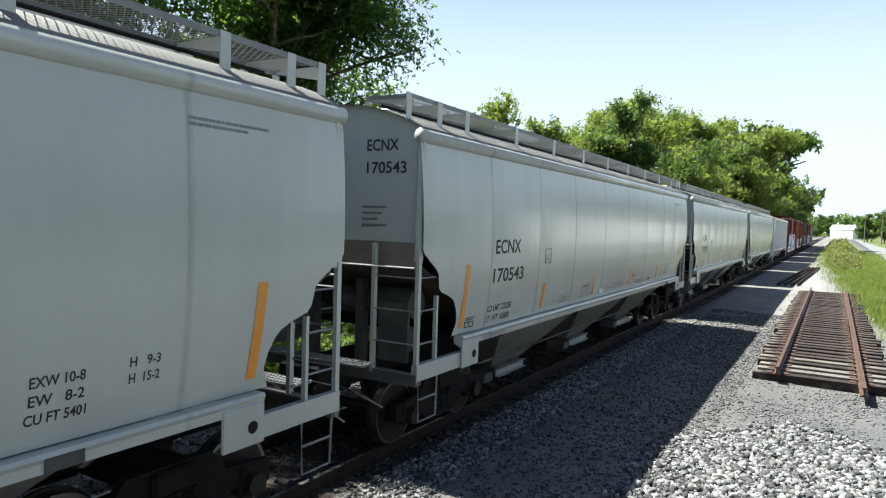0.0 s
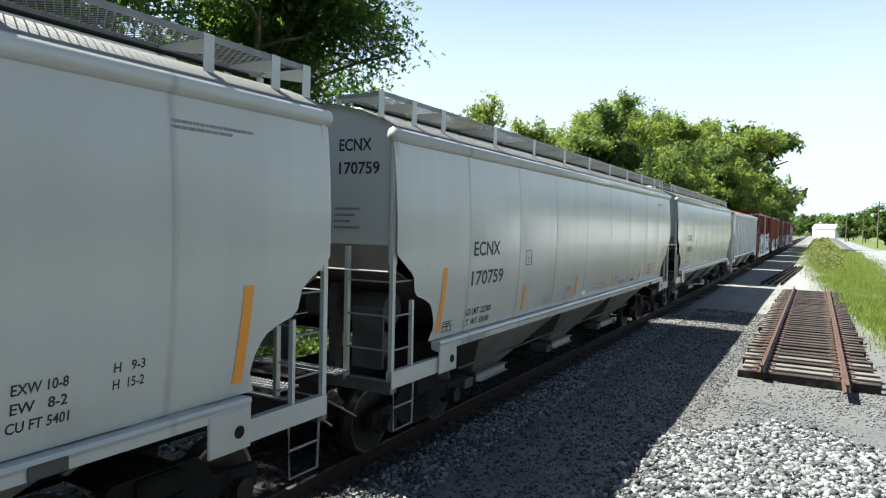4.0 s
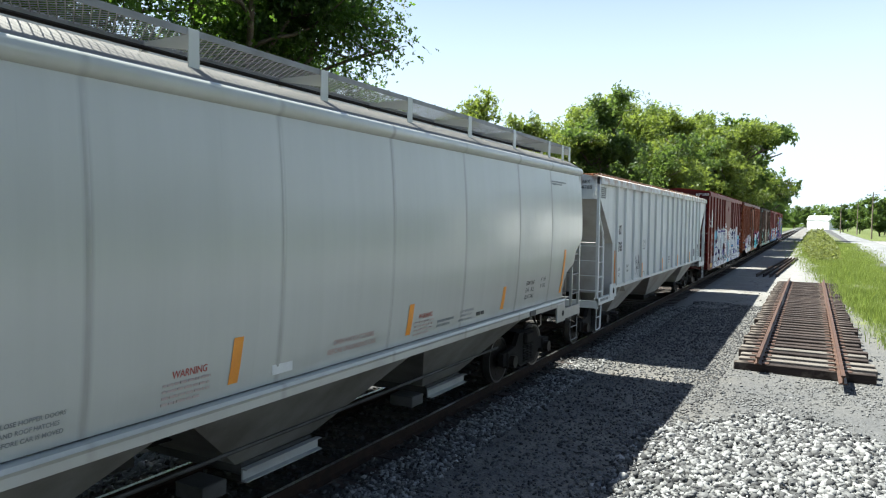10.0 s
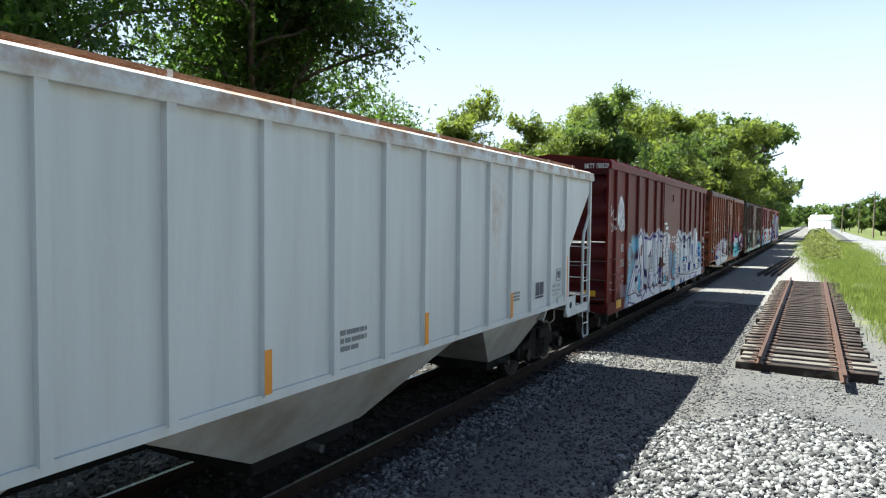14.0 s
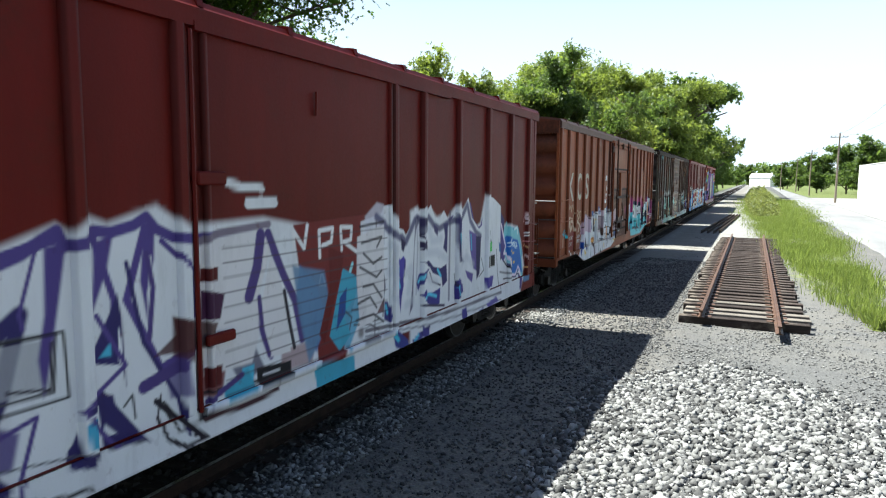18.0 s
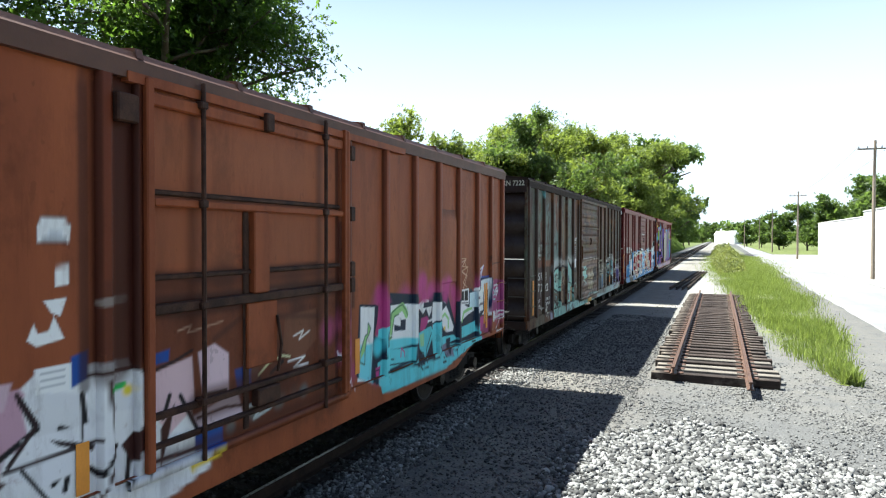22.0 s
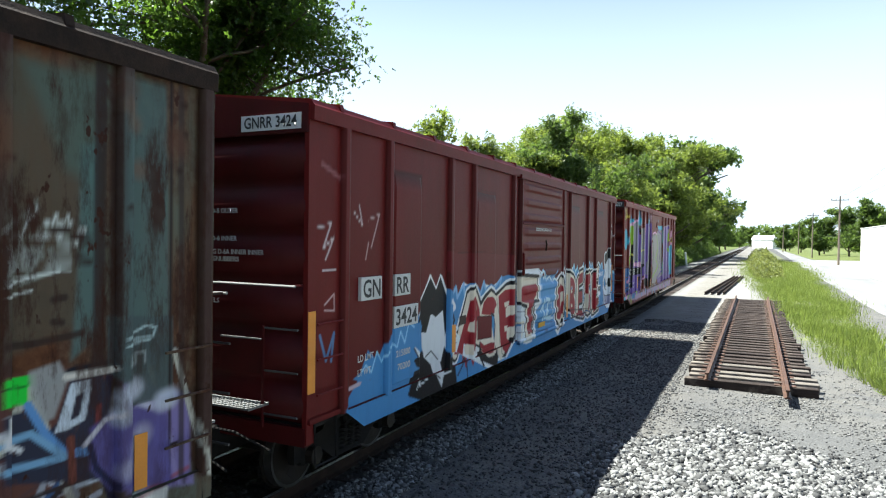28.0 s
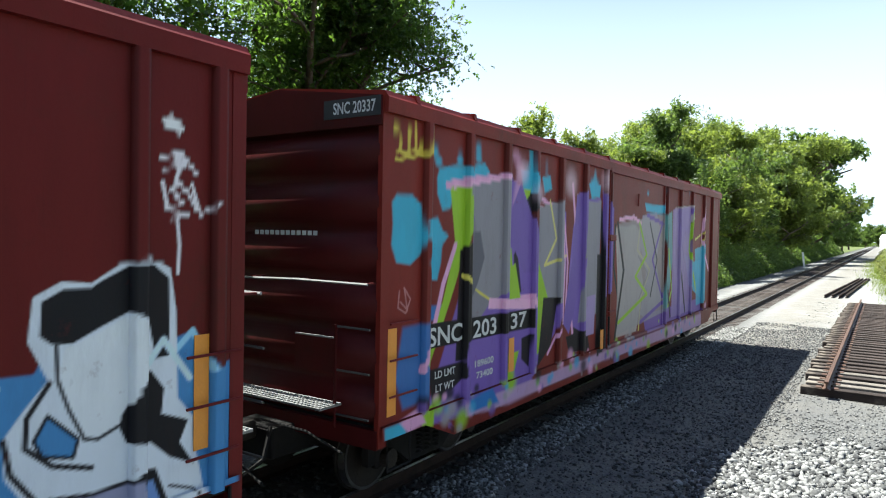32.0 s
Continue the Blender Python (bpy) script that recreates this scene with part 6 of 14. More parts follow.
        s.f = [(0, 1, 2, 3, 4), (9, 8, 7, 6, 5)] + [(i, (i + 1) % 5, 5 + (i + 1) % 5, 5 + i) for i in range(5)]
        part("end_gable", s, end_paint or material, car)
        for x in (-X, X - 0.04):
            part("corner_post", Shape().box(x - 0.01, x + 0.05, min(y - o * 0.12, y + o * 0.012), max(y - o * 0.12, y + o * 0.012), low - 0.2, top), material, car)
        yy = y + o * 0.20
        rungs("end_rung", UNDER_GREY, car, 1.1, 1.54, yy, yy, (1.12, 1.58, 2.03), 0.012)
        part("ladder_stile", Shape().box(1.09, 1.11, min(yy, yy + o * 0.03), max(yy, yy + o * 0.03), 0.98, 2.05), end_paint or material, car)
        part("end_handrail", Shape().tube([(-1.45, yy, 2.48), (-0.3, yy, 2.465), (0.5, yy, 2.485), (1.5, yy, 2.48)], 0.014, 6), GALV, car)
        for q in (-1.4, -0.2, 0.55, 1.45):
            part("handrail_bracket", Shape().box(q - 0.015, q + 0.015, min(y, yy), max(y, yy), 2.47, 2.49), end_paint or material, car)
        a, b = sorted((y + o * 0.14, y + o * 0.46))
        part("crossover_platform", grating(-0.95, 1.12, a, b, 1.23, 0.05, 0.06), GALV, car)
        part("end_sill", Shape().box(-1.5, 1.5, min(y - o * 0.1, y + o * 0.02), max(y - o * 0.1, y + o * 0.02), low - 0.22, low - 0.02), end_paint or material, car)
        a, b = sorted((yy, yy - o * 0.02))
        part("grab_plate", Shape().box(0.5, 1.06, a, b, 1.54, 1.9), end_paint or material, car)
        part("plate_rim", Shape().box(0.5, 1.06, a - 0.004, b + 0.004, 1.895, 1.91), GALV, car)
        q = 0.12 if e == 0 else L - 0.52
        st = [(X + 0.02, q, low), (X + 0.03, q, 0.52), (X + 0.03, q + 0.4, 0.52), (X + 0.02, q + 0.4, low)]
        part("stirrup_step", Shape().tube(st, 0.016, 6), UNDER, car)
        rungs("side_rung", material, car, X + 0.07, X + 0.07, q - 0.03, q + 0.45, (1.3, 1.68, 2.06), 0.012)
        truck(car, 1.58 if e == 0 else L - 1.58)
    part("brake_wheel", Shape().tube([(-0.6 + 0.26 * math.cos(q), -0.22, 2.7 + 0.26 * math.sin(q)) for q in [2 * math.pi * i / 20 for i in range(21)]], 0.016, 6), UNDER_GREY, car)
    underframe(car, L, low - 0.05, True, 0.58)
    TRAIN.append((car, start))
    return car, X

# ---- the sprayed pictures, car by car ----
red_paint = Spray()
blob, line, cloud = red_paint.blob, red_paint.line, red_paint.cloud
blob([(0.79, 2.54), (1.71, 2.48), (1.61, 1.15), (0.76, 1.23)], (120, 48, 44), 0.02, 0.8)
for u, v in ((2.20, 2.10), (2.32, 1.67), (2.08, 1.31), (2.67, 2.31), (1.96, 1.04)):
    cloud(u, v, 0.42, (128, 176, 196), 0.75)
blob([(0.89, 2.95), (0.95, 3.38), (1.12, 3.61), (1.29, 3.61), (1.51, 3.42), (1.56, 3.24), (1.57, 3.06), (1.66, 2.88), (1.61, 2.75), (1.28, 2.71), (1.06, 2.80), (1.03, 2.98), (0.95, 2.84)], (205, 205, 208))
line([(1.04, 3.47), (0.97, 3.19)], 0.02, (120, 90, 95), 0.02)
line([(1.16, 3.54), (1.09, 3.23)], 0.02, (130, 100, 105), 0.02)
line([(1.26, 3.51), (1.26, 3.23)], 0.015, (130, 100, 105), 0.02)
line([(1.39, 3.19), (1.33, 3.04), (1.49, 3.06)], 0.03, (70, 70, 76), 0.02)
line([(1.11, 2.88), (1.21, 2.83), (1.27, 2.94)], 0.025, (70, 70, 76), 0.02)
line([(1.42, 2.87), (1.55, 2.82)], 0.025, (70, 70, 76), 0.02)
for u, v, d in ((1.02, 3.3, 0.1), (1.14, 3.36, 0.12), (1.24, 3.42, 0.1), (1.36, 3.38, 0.12), (1.46, 3.28, 0.1), (1.1, 3.08, 0.1), (1.24, 3.06, 0.08), (1.2, 2.98, 0.06), (1.34, 2.8, 0.05), (1.5, 2.96, 0.06)):
    line([(u, v), (u + 0.05, v - d), (u + 0.02, v - 1.4 * d)], 0.03, (96, 84, 92), 0.014, 0.8)
line([(0.29, 3.35), (0.29, 3.10), (0.41, 3.21), (0.52, 3.27), (0.42, 3.18), (0.52, 3.01), (0.60, 3.07)], 0.034, (212, 202, 202), 0.014)
line([(0.26, 2.93), (0.38, 2.84), (0.46, 2.92), (0.58, 2.79)], 0.034, (212, 202, 202), 0.014)
line([(0.66, 3.26), (0.76, 3.03), (0.85, 3.01), (0.70, 2.95)], 0.034, (212, 202, 202), 0.014)
line([(0.35, 2.73), (0.45, 2.79), (0.52, 2.75)], 0.034, (212, 202, 202), 0.014)
line([(0.83, 1.82), (1.10, 1.69), (1.31, 1.75)], 0.034, (140, 84, 84), 0.014)
line([(0.27, 1.48), (0.50, 1.48)], 0.034, (176, 136, 136), 0.014)
line([(0.26, 1.33), (0.47, 1.29), (0.33, 1.23)], 0.034, (176, 136, 136), 0.014)
blob([(1.24, 1.39), (1.72, 1.31), (1.79, 1.00), (1.34, 0.99)], (150, 140, 150), 0.05, 0.6)
blob([(2.05, 0.68), (2.2, 1.05), (2.55, 1.5), (2.95, 1.95), (3.1, 2.52), (3.3, 2.62), (3.49, 2.80), (3.7, 2.66), (3.8, 2.58), (3.9, 2.77), (4.2, 2.53), (4.66, 2.5), (5.2, 2.68), (5.3, 2.62), (5.45, 2.72), (5.6, 2.66), (6.05, 2.78), (6.35, 2.6), (7.3, 2.62), (8.0, 2.5), (8.7, 2.3), (9.7, 2.6), (10.0, 2.45), (10.0, 0.68)], (206, 206, 210), 0.09)
line([(3.12, 2.33), (3.23, 2.51), (3.51, 2.68), (3.71, 2.54), (3.75, 2.30), (3.66, 2.07)], 0.09, (76, 62, 122), 0.02)
line([(3.82, 2.71), (3.94, 2.52), (4.19, 2.47), (4.70, 2.45), (5.20, 2.58)], 0.08, (76, 62, 122), 0.02)
line([(3.81, 2.48), (3.89, 2.17), (3.99, 1.62), (4.20, 1.28), (4.21, 0.99)], 0.12, (48, 42, 92), 0.03)
line([(3.34, 2.09), (3.43, 1.87), (3.60, 1.54), (3.66, 1.26), (3.48, 0.96), (3.13, 1.04)], 0.1, (48, 42, 92), 0.03)
blob([(3.32, 1.57), (3.54, 1.21), (3.45, 0.96), (3.08, 1.11), (3.14, 1.37)], (230, 230, 232), 0.03)
blob([(3.32, 1.52), (3.50, 1.23), (3.43, 1.01), (3.11, 1.14), (3.17, 1.36)], (78, 158, 184), 0.03)
line([(4.26, 2.11), (4.38, 1.97), (4.27, 1.54), (4.12, 1.46), (4.25, 1.26)], 0.06, (26, 26, 30), 0.02)
line([(4.67, 1.92), (4.92, 2.10), (4.77, 1.59), (4.57, 1.17), (4.73, 0.98)], 0.12, (48, 42, 92), 0.04)
line([(5.47, 2.59), (5.63, 2.09), (5.61, 1.70)], 0.06, (76, 62, 122), 0.02)
line([(5.93, 2.61), (5.74, 2.07), (6.04, 1.46), (6.40, 1.55)], 0.07, (76, 62, 122), 0.02)
line([(5.24, 1.00), (5.48, 1.38), (5.76, 1.00), (5.25, 1.05)], 0.1, (48, 42, 92), 0.02)
cloud(5.41, 1.19, 0.14, (84, 168, 196), 0.8)
line([(4.45, 1.96), (5.16, 1.93), (5.13, 1.53), (4.46, 1.55), (4.45, 1.96)], 0.025, (70, 70, 74), 0.02)
blob([(4.48, 1.93), (5.12, 1.90), (5.09, 1.56), (4.48, 1.57)], (150, 150, 156), 0.02, 0.7)
blob([(3.50, 2.24), (3.72, 2.24), (3.72, 1.99), (3.50, 2.00)], (84, 34, 34), 0.012)
line([(6.02, 1.20), (6.18, 0.89), (6.55, 0.90)], 0.025, (26, 26, 30), 0.02)
line([(6.09, 2.49), (6.43, 2.20), (6.41, 1.82)], 0.05, (76, 62, 122), 0.02)
line([(4.61, 0.98), (5.03, 0.79), (5.37, 0.74)], 0.03, (26, 26, 30), 0.02)
line([(3.63, 0.75), (3.99, 0.87), (4.09, 0.95)], 0.07, (76, 62, 122), 0.02)
line([(3.46, 1.69), (3.73, 1.70), (3.73, 1.55), (3.47, 1.58)], 0.02, (70, 70, 74), 0.02)
line([(3.02, 1.80), (3.15, 1.30), (3.00, 1.10)], 0.09, (76, 62, 122), 0.02)
line([(4.05, 1.13), (4.23, 0.90)], 0.08, (90, 50, 46), 0.02)
line([(5.07, 2.57), (4.92, 2.10), (4.94, 2.00)], 0.03, (76, 62, 122), 0.02)
line([(6.85, 2.94), (7.29, 2.89)], 0.09, (205, 205, 208), 0.02)
line([(7.10, 2.76), (7.47, 2.76)], 0.11, (205, 205, 208), 0.02)
blob([(10.59, 2.61), (10.82, 2.39), (11.01, 2.56), (11.22, 2.43), (11.42, 2.46), (11.54, 2.36), (11.77, 2.49), (12.01, 2.61), (12.11, 2.44), (12.44, 2.65), (12.55, 2.36), (12.73, 2.16), (12.99, 2.25), (13.21, 2.73), (13.51, 2.57), (13.92, 2.45), (14.10, 2.14), (14.38, 2.14), (15.01, 2.05), (15.25, 1.75), (15.50, 1.20), (15.14, 0.65), (13.74, 0.46), (12.58, 0.38), (11.20, 0.48), (10.30, 0.60), (10.37, 2.55)], (208, 208, 212), 0.1)
line([(10.59, 2.44), (10.87, 2.38), (11.18, 2.38), (11.50, 2.30), (11.81, 2.38), (12.10, 2.33), (12.38, 2.42), (12.73, 2.07), (13.03, 2.17), (13.28, 2.53), (13.83, 2.37), (14.11, 2.10)], 0.09, (76, 62, 122), 0.04)
blob([(10.72, 1.89), (10.98, 1.85), (11.39, 1.59), (11.61, 1.61), (11.39, 1.37), (11.23, 1.58), (10.91, 1.76)], (48, 42, 92), 0.03)
blob([(10.70, 1.38), (10.97, 1.42), (11.27, 1.30), (11.37, 1.38), (11.38, 1.07), (11.03, 1.12), (10.71, 1.24)], (48, 42, 92), 0.03)
blob([(11.94, 1.90), (12.08, 2.20), (12.09, 1.87), (12.28, 1.69), (11.96, 1.65)], (48, 42, 92), 0.03)
blob([(12.49, 2.11), (12.86, 2.10), (13.02, 1.85), (12.92, 1.44), (12.60, 1.65), (12.48, 1.93)], (48, 42, 92), 0.03)
blob([(11.86, 1.55), (12.03, 1.43), (12.27, 1.20), (11.93, 1.09), (11.86, 1.35)], (48, 42, 92), 0.03)
blob([(13.20, 1.28), (13.75, 1.26), (13.74, 1.00), (13.19, 1.04)], (48, 42, 92), 0.03)
blob([(13.23, 0.78), (13.58, 0.99), (13.83, 0.76)], (48, 42, 92), 0.03)
blob([(13.96, 1.97), (14.19, 2.00), (14.29, 1.48), (14.01, 1.53)], (48, 42, 92), 0.03)
blob([(10.56, 1.75), (10.68, 1.74), (10.98, 1.59), (10.68, 1.61), (10.59, 1.56)], (48, 42, 92), 0.03)
blob([(10.65, 2.44), (10.83, 2.42), (10.67, 2.21), (10.79, 2.03), (10.63, 2.06)], (48, 42, 92), 0.03)
line([(10.88, 1.83), (11.31, 1.62)], 0.05, (84, 168, 196), 0.02)
line([(10.80, 1.34), (11.15, 1.28)], 0.06, (84, 168, 196), 0.02)
line([(12.54, 1.97), (12.72, 1.67)], 0.06, (84, 168, 196), 0.02)
line([(11.93, 1.29), (12.03, 1.18)], 0.05, (84, 168, 196), 0.02)
line([(10.82, 2.09), (10.95, 1.97), (11.06, 2.09), (11.17, 1.89), (11.36, 1.96)], 0.06, (226, 226, 228), 0.02)
line([(12.15, 2.07), (12.25, 1.80), (12.43, 2.07), (12.54, 1.75)], 0.06, (228, 228, 230), 0.02)
line([(13.43, 2.16), (13.35, 1.70)], 0.05, (60, 60, 66), 0.02)
line([(14.10, 1.52), (14.69, 1.15)], 0.04, (26, 26, 30), 0.02)
blob([(14.28, 2.09), (15.07, 2.03), (15.37, 1.48), (15.26, 1.12), (14.48, 1.32)], (82, 150, 180), 0.06)
line([(14.53, 1.90), (14.69, 1.71), (14.90, 1.82), (15.13, 1.58)], 0.04, (150, 200, 216), 0.02)
line([(14.64, 1.48), (15.25, 1.44)], 0.03, (60, 90, 120), 0.02)
blob([(13.31, 1.89), (13.56, 1.88), (13.57, 1.72), (13.32, 1.73)], (52, 190, 60), 0.012)
blob([(13.29, 1.68), (13.71, 1.66), (13.71, 1.44), (13.29, 1.46)], (30, 30, 32), 0.012)
line([(13.49, 1.66), (13.49, 1.45)], 0.025, (200, 200, 200), 0.02)
line([(11.78, 1.02), (13.12, 1.01), (13.92, 0.95)], 0.015, (110, 110, 114), 0.02)
blob([(12.13, 0.90), (12.29, 0.93), (12.38, 0.73), (12.15, 0.72)], (48, 42, 92), 0.03)
line([(10.73, 1.10), (11.64, 1.06)], 0.02, (100, 100, 106), 0.02)
line([(13.71, 2.00), (13.96, 2.02)], 0.02, (26, 26, 30), 0.02)
line([(15.46, 2.32), (15.61, 2.09), (15.54, 2.32)], 0.015, (190, 150, 150), 0.02)
line([(15.37, 1.73), (15.75, 1.69), (15.63, 1.38)], 0.02, (190, 120, 130), 0.02)
line([(4.77, 2.43), (4.95, 2.49), (5.11, 2.58), (5.21, 2.63), (5.26, 2.52), (5.40, 2.53), (5.49, 2.61), (5.63, 2.59), (5.83, 2.63), (5.95, 2.69), (6.04, 2.59), (6.21, 2.51), (6.45, 2.48), (6.79, 2.49), (7.32, 2.51)], 0.09, (76, 62, 122), 0.03)
blob([(5.11, 2.52), (5.28, 2.56), (5.21, 2.20), (5.12, 1.75), (5.06, 1.51), (5.03, 1.77), (5.09, 2.07)], (76, 62, 122), 0.04)
blob([(5.48, 2.52), (5.65, 2.59), (5.58, 2.31), (5.44, 1.99), (5.47, 2.32)], (76, 62, 122), 0.04)
blob([(5.93, 2.63), (6.03, 2.65), (6.01, 2.35), (5.93, 2.09), (5.94, 1.80), (5.87, 2.19), (5.90, 2.45)], (76, 62, 122), 0.03)
line([(5.97, 2.37), (5.96, 1.81)], 0.03, (205, 205, 208), 0.02)
blob([(5.66, 2.13), (5.69, 1.95), (5.71, 1.40), (5.68, 1.58), (5.44, 1.64), (5.45, 1.76), (5.58, 1.98)], (48, 42, 92))
blob([(5.66, 1.87), (5.68, 1.78), (5.69, 1.56), (5.65, 1.62)], (220, 220, 224), 0.015)
blob([(5.49, 1.68), (5.59, 1.78), (5.59, 1.67)], (84, 168, 196), 0.03)
blob([(5.22, 1.07), (5.33, 1.26), (5.42, 1.42), (5.59, 1.37), (5.63, 1.18), (5.90, 0.90), (5.70, 0.97), (5.51, 1.17), (5.40, 0.88), (5.18, 0.95)], (48, 42, 92), 0.03)
blob([(5.28, 1.25), (5.46, 1.32), (5.49, 0.98), (5.31, 1.01)], (224, 224, 228))
blob([(5.32, 1.23), (5.44, 1.27), (5.44, 1.02), (5.34, 1.04)], (78, 158, 190))
blob([(4.71, 1.42), (4.88, 1.32), (4.82, 1.09), (4.69, 1.09)], (76, 62, 122), 0.05, 0.9)
blob([(6.08, 1.44), (6.29, 1.49), (6.34, 1.15), (6.13, 1.18)], (76, 62, 122), 0.05, 0.8)
line([(6.03, 1.24), (5.99, 1.06), (6.07, 0.84), (6.28, 0.69), (6.44, 0.74), (6.20, 0.97), (6.06, 1.17)], 0.02, (40, 36, 44))
line([(6.09, 1.13), (6.31, 0.81), (6.51, 0.73)], 0.02, (40, 36, 44))
line([(5.68, 1.25), (5.76, 1.32), (5.78, 1.13)], 0.02, (60, 60, 66))
line([(4.81, 1.61), (5.11, 1.55), (5.13, 1.87)], 0.02, (50, 46, 56))
line([(4.72, 1.11), (5.18, 1.03), (5.85, 0.93)], 0.015, (90, 90, 96), 0.012)
blob([(6.45, 2.26), (6.70, 2.22), (6.66, 2.07), (6.45, 2.10)], (104, 36, 36))
blob([(6.42, 1.55), (6.76, 1.34), (6.70, 1.04), (6.40, 1.10)], (104, 36, 36), 0.04, 0.9)
blob([(7.76, 2.52), (9.13, 2.56), (9.06, 1.88), (8.62, 0.87), (8.18, 0.89), (8.09, 1.76), (7.84, 2.09)], (104, 36, 36), 0.03)
blob([(6.18, 1.86), (6.36, 1.78), (6.37, 1.43), (6.17, 1.53)], (70, 34, 34), 0.05, 0.8)
line([(7.77, 2.28), (7.76, 2.46), (7.94, 2.26), (8.00, 2.50)], 0.05, (214, 212, 214))
line([(8.22, 2.14), (8.21, 2.43), (8.47, 2.44), (8.44, 2.29), (8.27, 2.26)], 0.05, (214, 212, 214))
line([(8.65, 2.18), (8.63, 2.44), (8.86, 2.43), (8.84, 2.28), (8.69, 2.27), (9.06, 2.08)], 0.05, (214, 212, 214))
blob([(7.86, 2.09), (8.13, 1.87), (8.32, 1.47), (8.14, 1.10), (7.92, 1.29), (7.80, 1.80)], (66, 96, 160), 0.05, 0.9)
blob([(8.64, 1.93), (8.96, 1.83), (9.05, 1.33), (8.77, 0.96), (8.56, 1.16)], (84, 150, 180), 0.05, 0.9)
line([(8.87, 1.99), (8.64, 1.60), (8.56, 1.12)], 0.05, (150, 204, 210), 0.02)
blob([(8.18, 0.91), (8.60, 0.90), (8.82, 0.72), (8.11, 0.71)], (96, 156, 176), 0.04)
line([(7.32, 2.51), (7.48, 2.22), (7.76, 1.75), (7.88, 1.30)], 0.09, (76, 62, 122), 0.03)
line([(7.25, 2.43), (7.11, 1.91), (7.29, 1.43), (7.38, 1.24)], 0.08, (76, 62, 122), 0.03)
line([(7.45, 2.31), (7.73, 1.57)], 0.05, (226, 226, 230), 0.02)
blob([(9.06, 2.48), (9.78, 2.59), (9.78, 1.22), (9.05, 1.24)], (206, 206, 210), 0.03, 0.9)
line([(9.19, 2.28), (9.55, 1.90), (9.25, 1.72), (9.63, 1.37)], 0.06, (76, 62, 122), 0.03)
line([(8.24, 1.95), (8.20, 1.83), (8.32, 1.81), (8.26, 1.95)], 0.02, (220, 220, 220), 0.012)
blob([(6.76, 1.38), (7.14, 1.40), (7.28, 1.15), (6.94, 1.07)], (52, 48, 80), 0.04, 0.8)
blob([(7.16, 1.17), (7.65, 1.12), (7.59, 0.99), (7.17, 1.03)], (28, 26, 28), 0.012)
blob([(6.96, 1.22), (7.13, 1.22), (7.11, 1.00), (6.98, 1.00)], (84, 168, 196), 0.03)
line([(6.41, 1.13), (7.72, 0.98), (9.75, 0.97)], 0.03, (44, 38, 42), 0.012)
blob([(7.54, 1.26), (8.12, 1.25), (8.06, 1.01), (7.53, 1.03)], (120, 60, 60), 0.05, 0.6)
line([(6.57, 1.99), (6.69, 1.77), (6.91, 1.83), (7.05, 1.59)], 0.03, (90, 84, 96), 0.02)
line([(6.52, 1.60), (6.97, 1.63), (7.12, 1.47)], 0.03, (80, 70, 80), 0.02)
for u, v in ((6.41, 1.62), (6.47, 1.36), (6.71, 1.51), (9.05, 1.12)):
    cloud(u, v, 0.12, (60, 36, 36), 0.7)
blob([(9.97, 1.97), (10.06, 1.99), (10.12, 1.90), (10.22, 1.94), (10.25, 1.79), (10.13, 1.41), (10.08, 1.15), (10.04, 1.54), (9.95, 1.79)], (48, 42, 92), 0.025)
blob([(10.89, 1.66), (11.44, 1.69), (11.55, 1.48), (11.23, 1.44)], (48, 42, 92), 0.025)
blob([(10.84, 1.43), (11.33, 1.27), (11.44, 1.05), (10.88, 1.19)], (48, 42, 92), 0.025)
blob([(11.89, 1.95), (12.13, 2.13), (12.24, 1.77), (11.95, 1.74)], (48, 42, 92), 0.025)
blob([(12.53, 2.16), (12.99, 1.97), (12.97, 1.38), (12.67, 1.53), (12.56, 1.87)], (48, 42, 92), 0.025)
blob([(11.89, 1.45), (12.14, 1.51), (12.20, 1.08), (11.89, 1.12)], (48, 42, 92), 0.025)
blob([(9.60, 1.73), (9.67, 1.67), (9.65, 1.52), (9.57, 1.54)], (48, 42, 92), 0.025)
blob([(9.86, 0.95), (10.23, 0.73), (9.93, 0.77)], (48, 42, 92), 0.025)
blob([(10.48, 0.77), (10.97, 0.86), (10.88, 0.67)], (48, 42, 92), 0.025)
line([(10.02, 1.86), (10.05, 1.64)], 0.04, (84, 168, 196), 0.02)
line([(11.03, 1.26), (11.28, 1.18)], 0.04, (84, 168, 196), 0.02)
line([(11.04, 2.23), (11.13, 1.98), (11.23, 2.27), (11.44, 1.88), (11.34, 2.32)], 0.03, (150, 146, 160), 0.02)
line([(10.54, 2.39), (10.67, 2.21), (10.58, 1.99), (10.75, 1.74), (10.57, 1.31)], 0.05, (76, 62, 122), 0.025)
line([(12.52, 2.58), (12.67, 2.29), (12.96, 2.12)], 0.05, (76, 62, 122), 0.025)
line([(8.85, 1.44), (9.12, 1.41), (9.34, 1.21), (9.72, 1.20)], 0.025, (54, 40, 44), 0.02, 0.8)
line([(8.90, 1.25), (9.28, 1.18), (9.65, 0.99)], 0.025, (54, 40, 44), 0.02, 0.8)
line([(9.10, 1.00), (9.46, 1.00)], 0.025, (54, 40, 44), 0.02, 0.8)
line([(9.54, 1.64), (9.41, 1.48), (9.59, 1.33)], 0.025, (54, 40, 44), 0.02, 0.8)
line([(8.66, 1.49), (8.85, 1.35), (8.79, 1.19)], 0.025, (54, 40, 44), 0.02, 0.8)
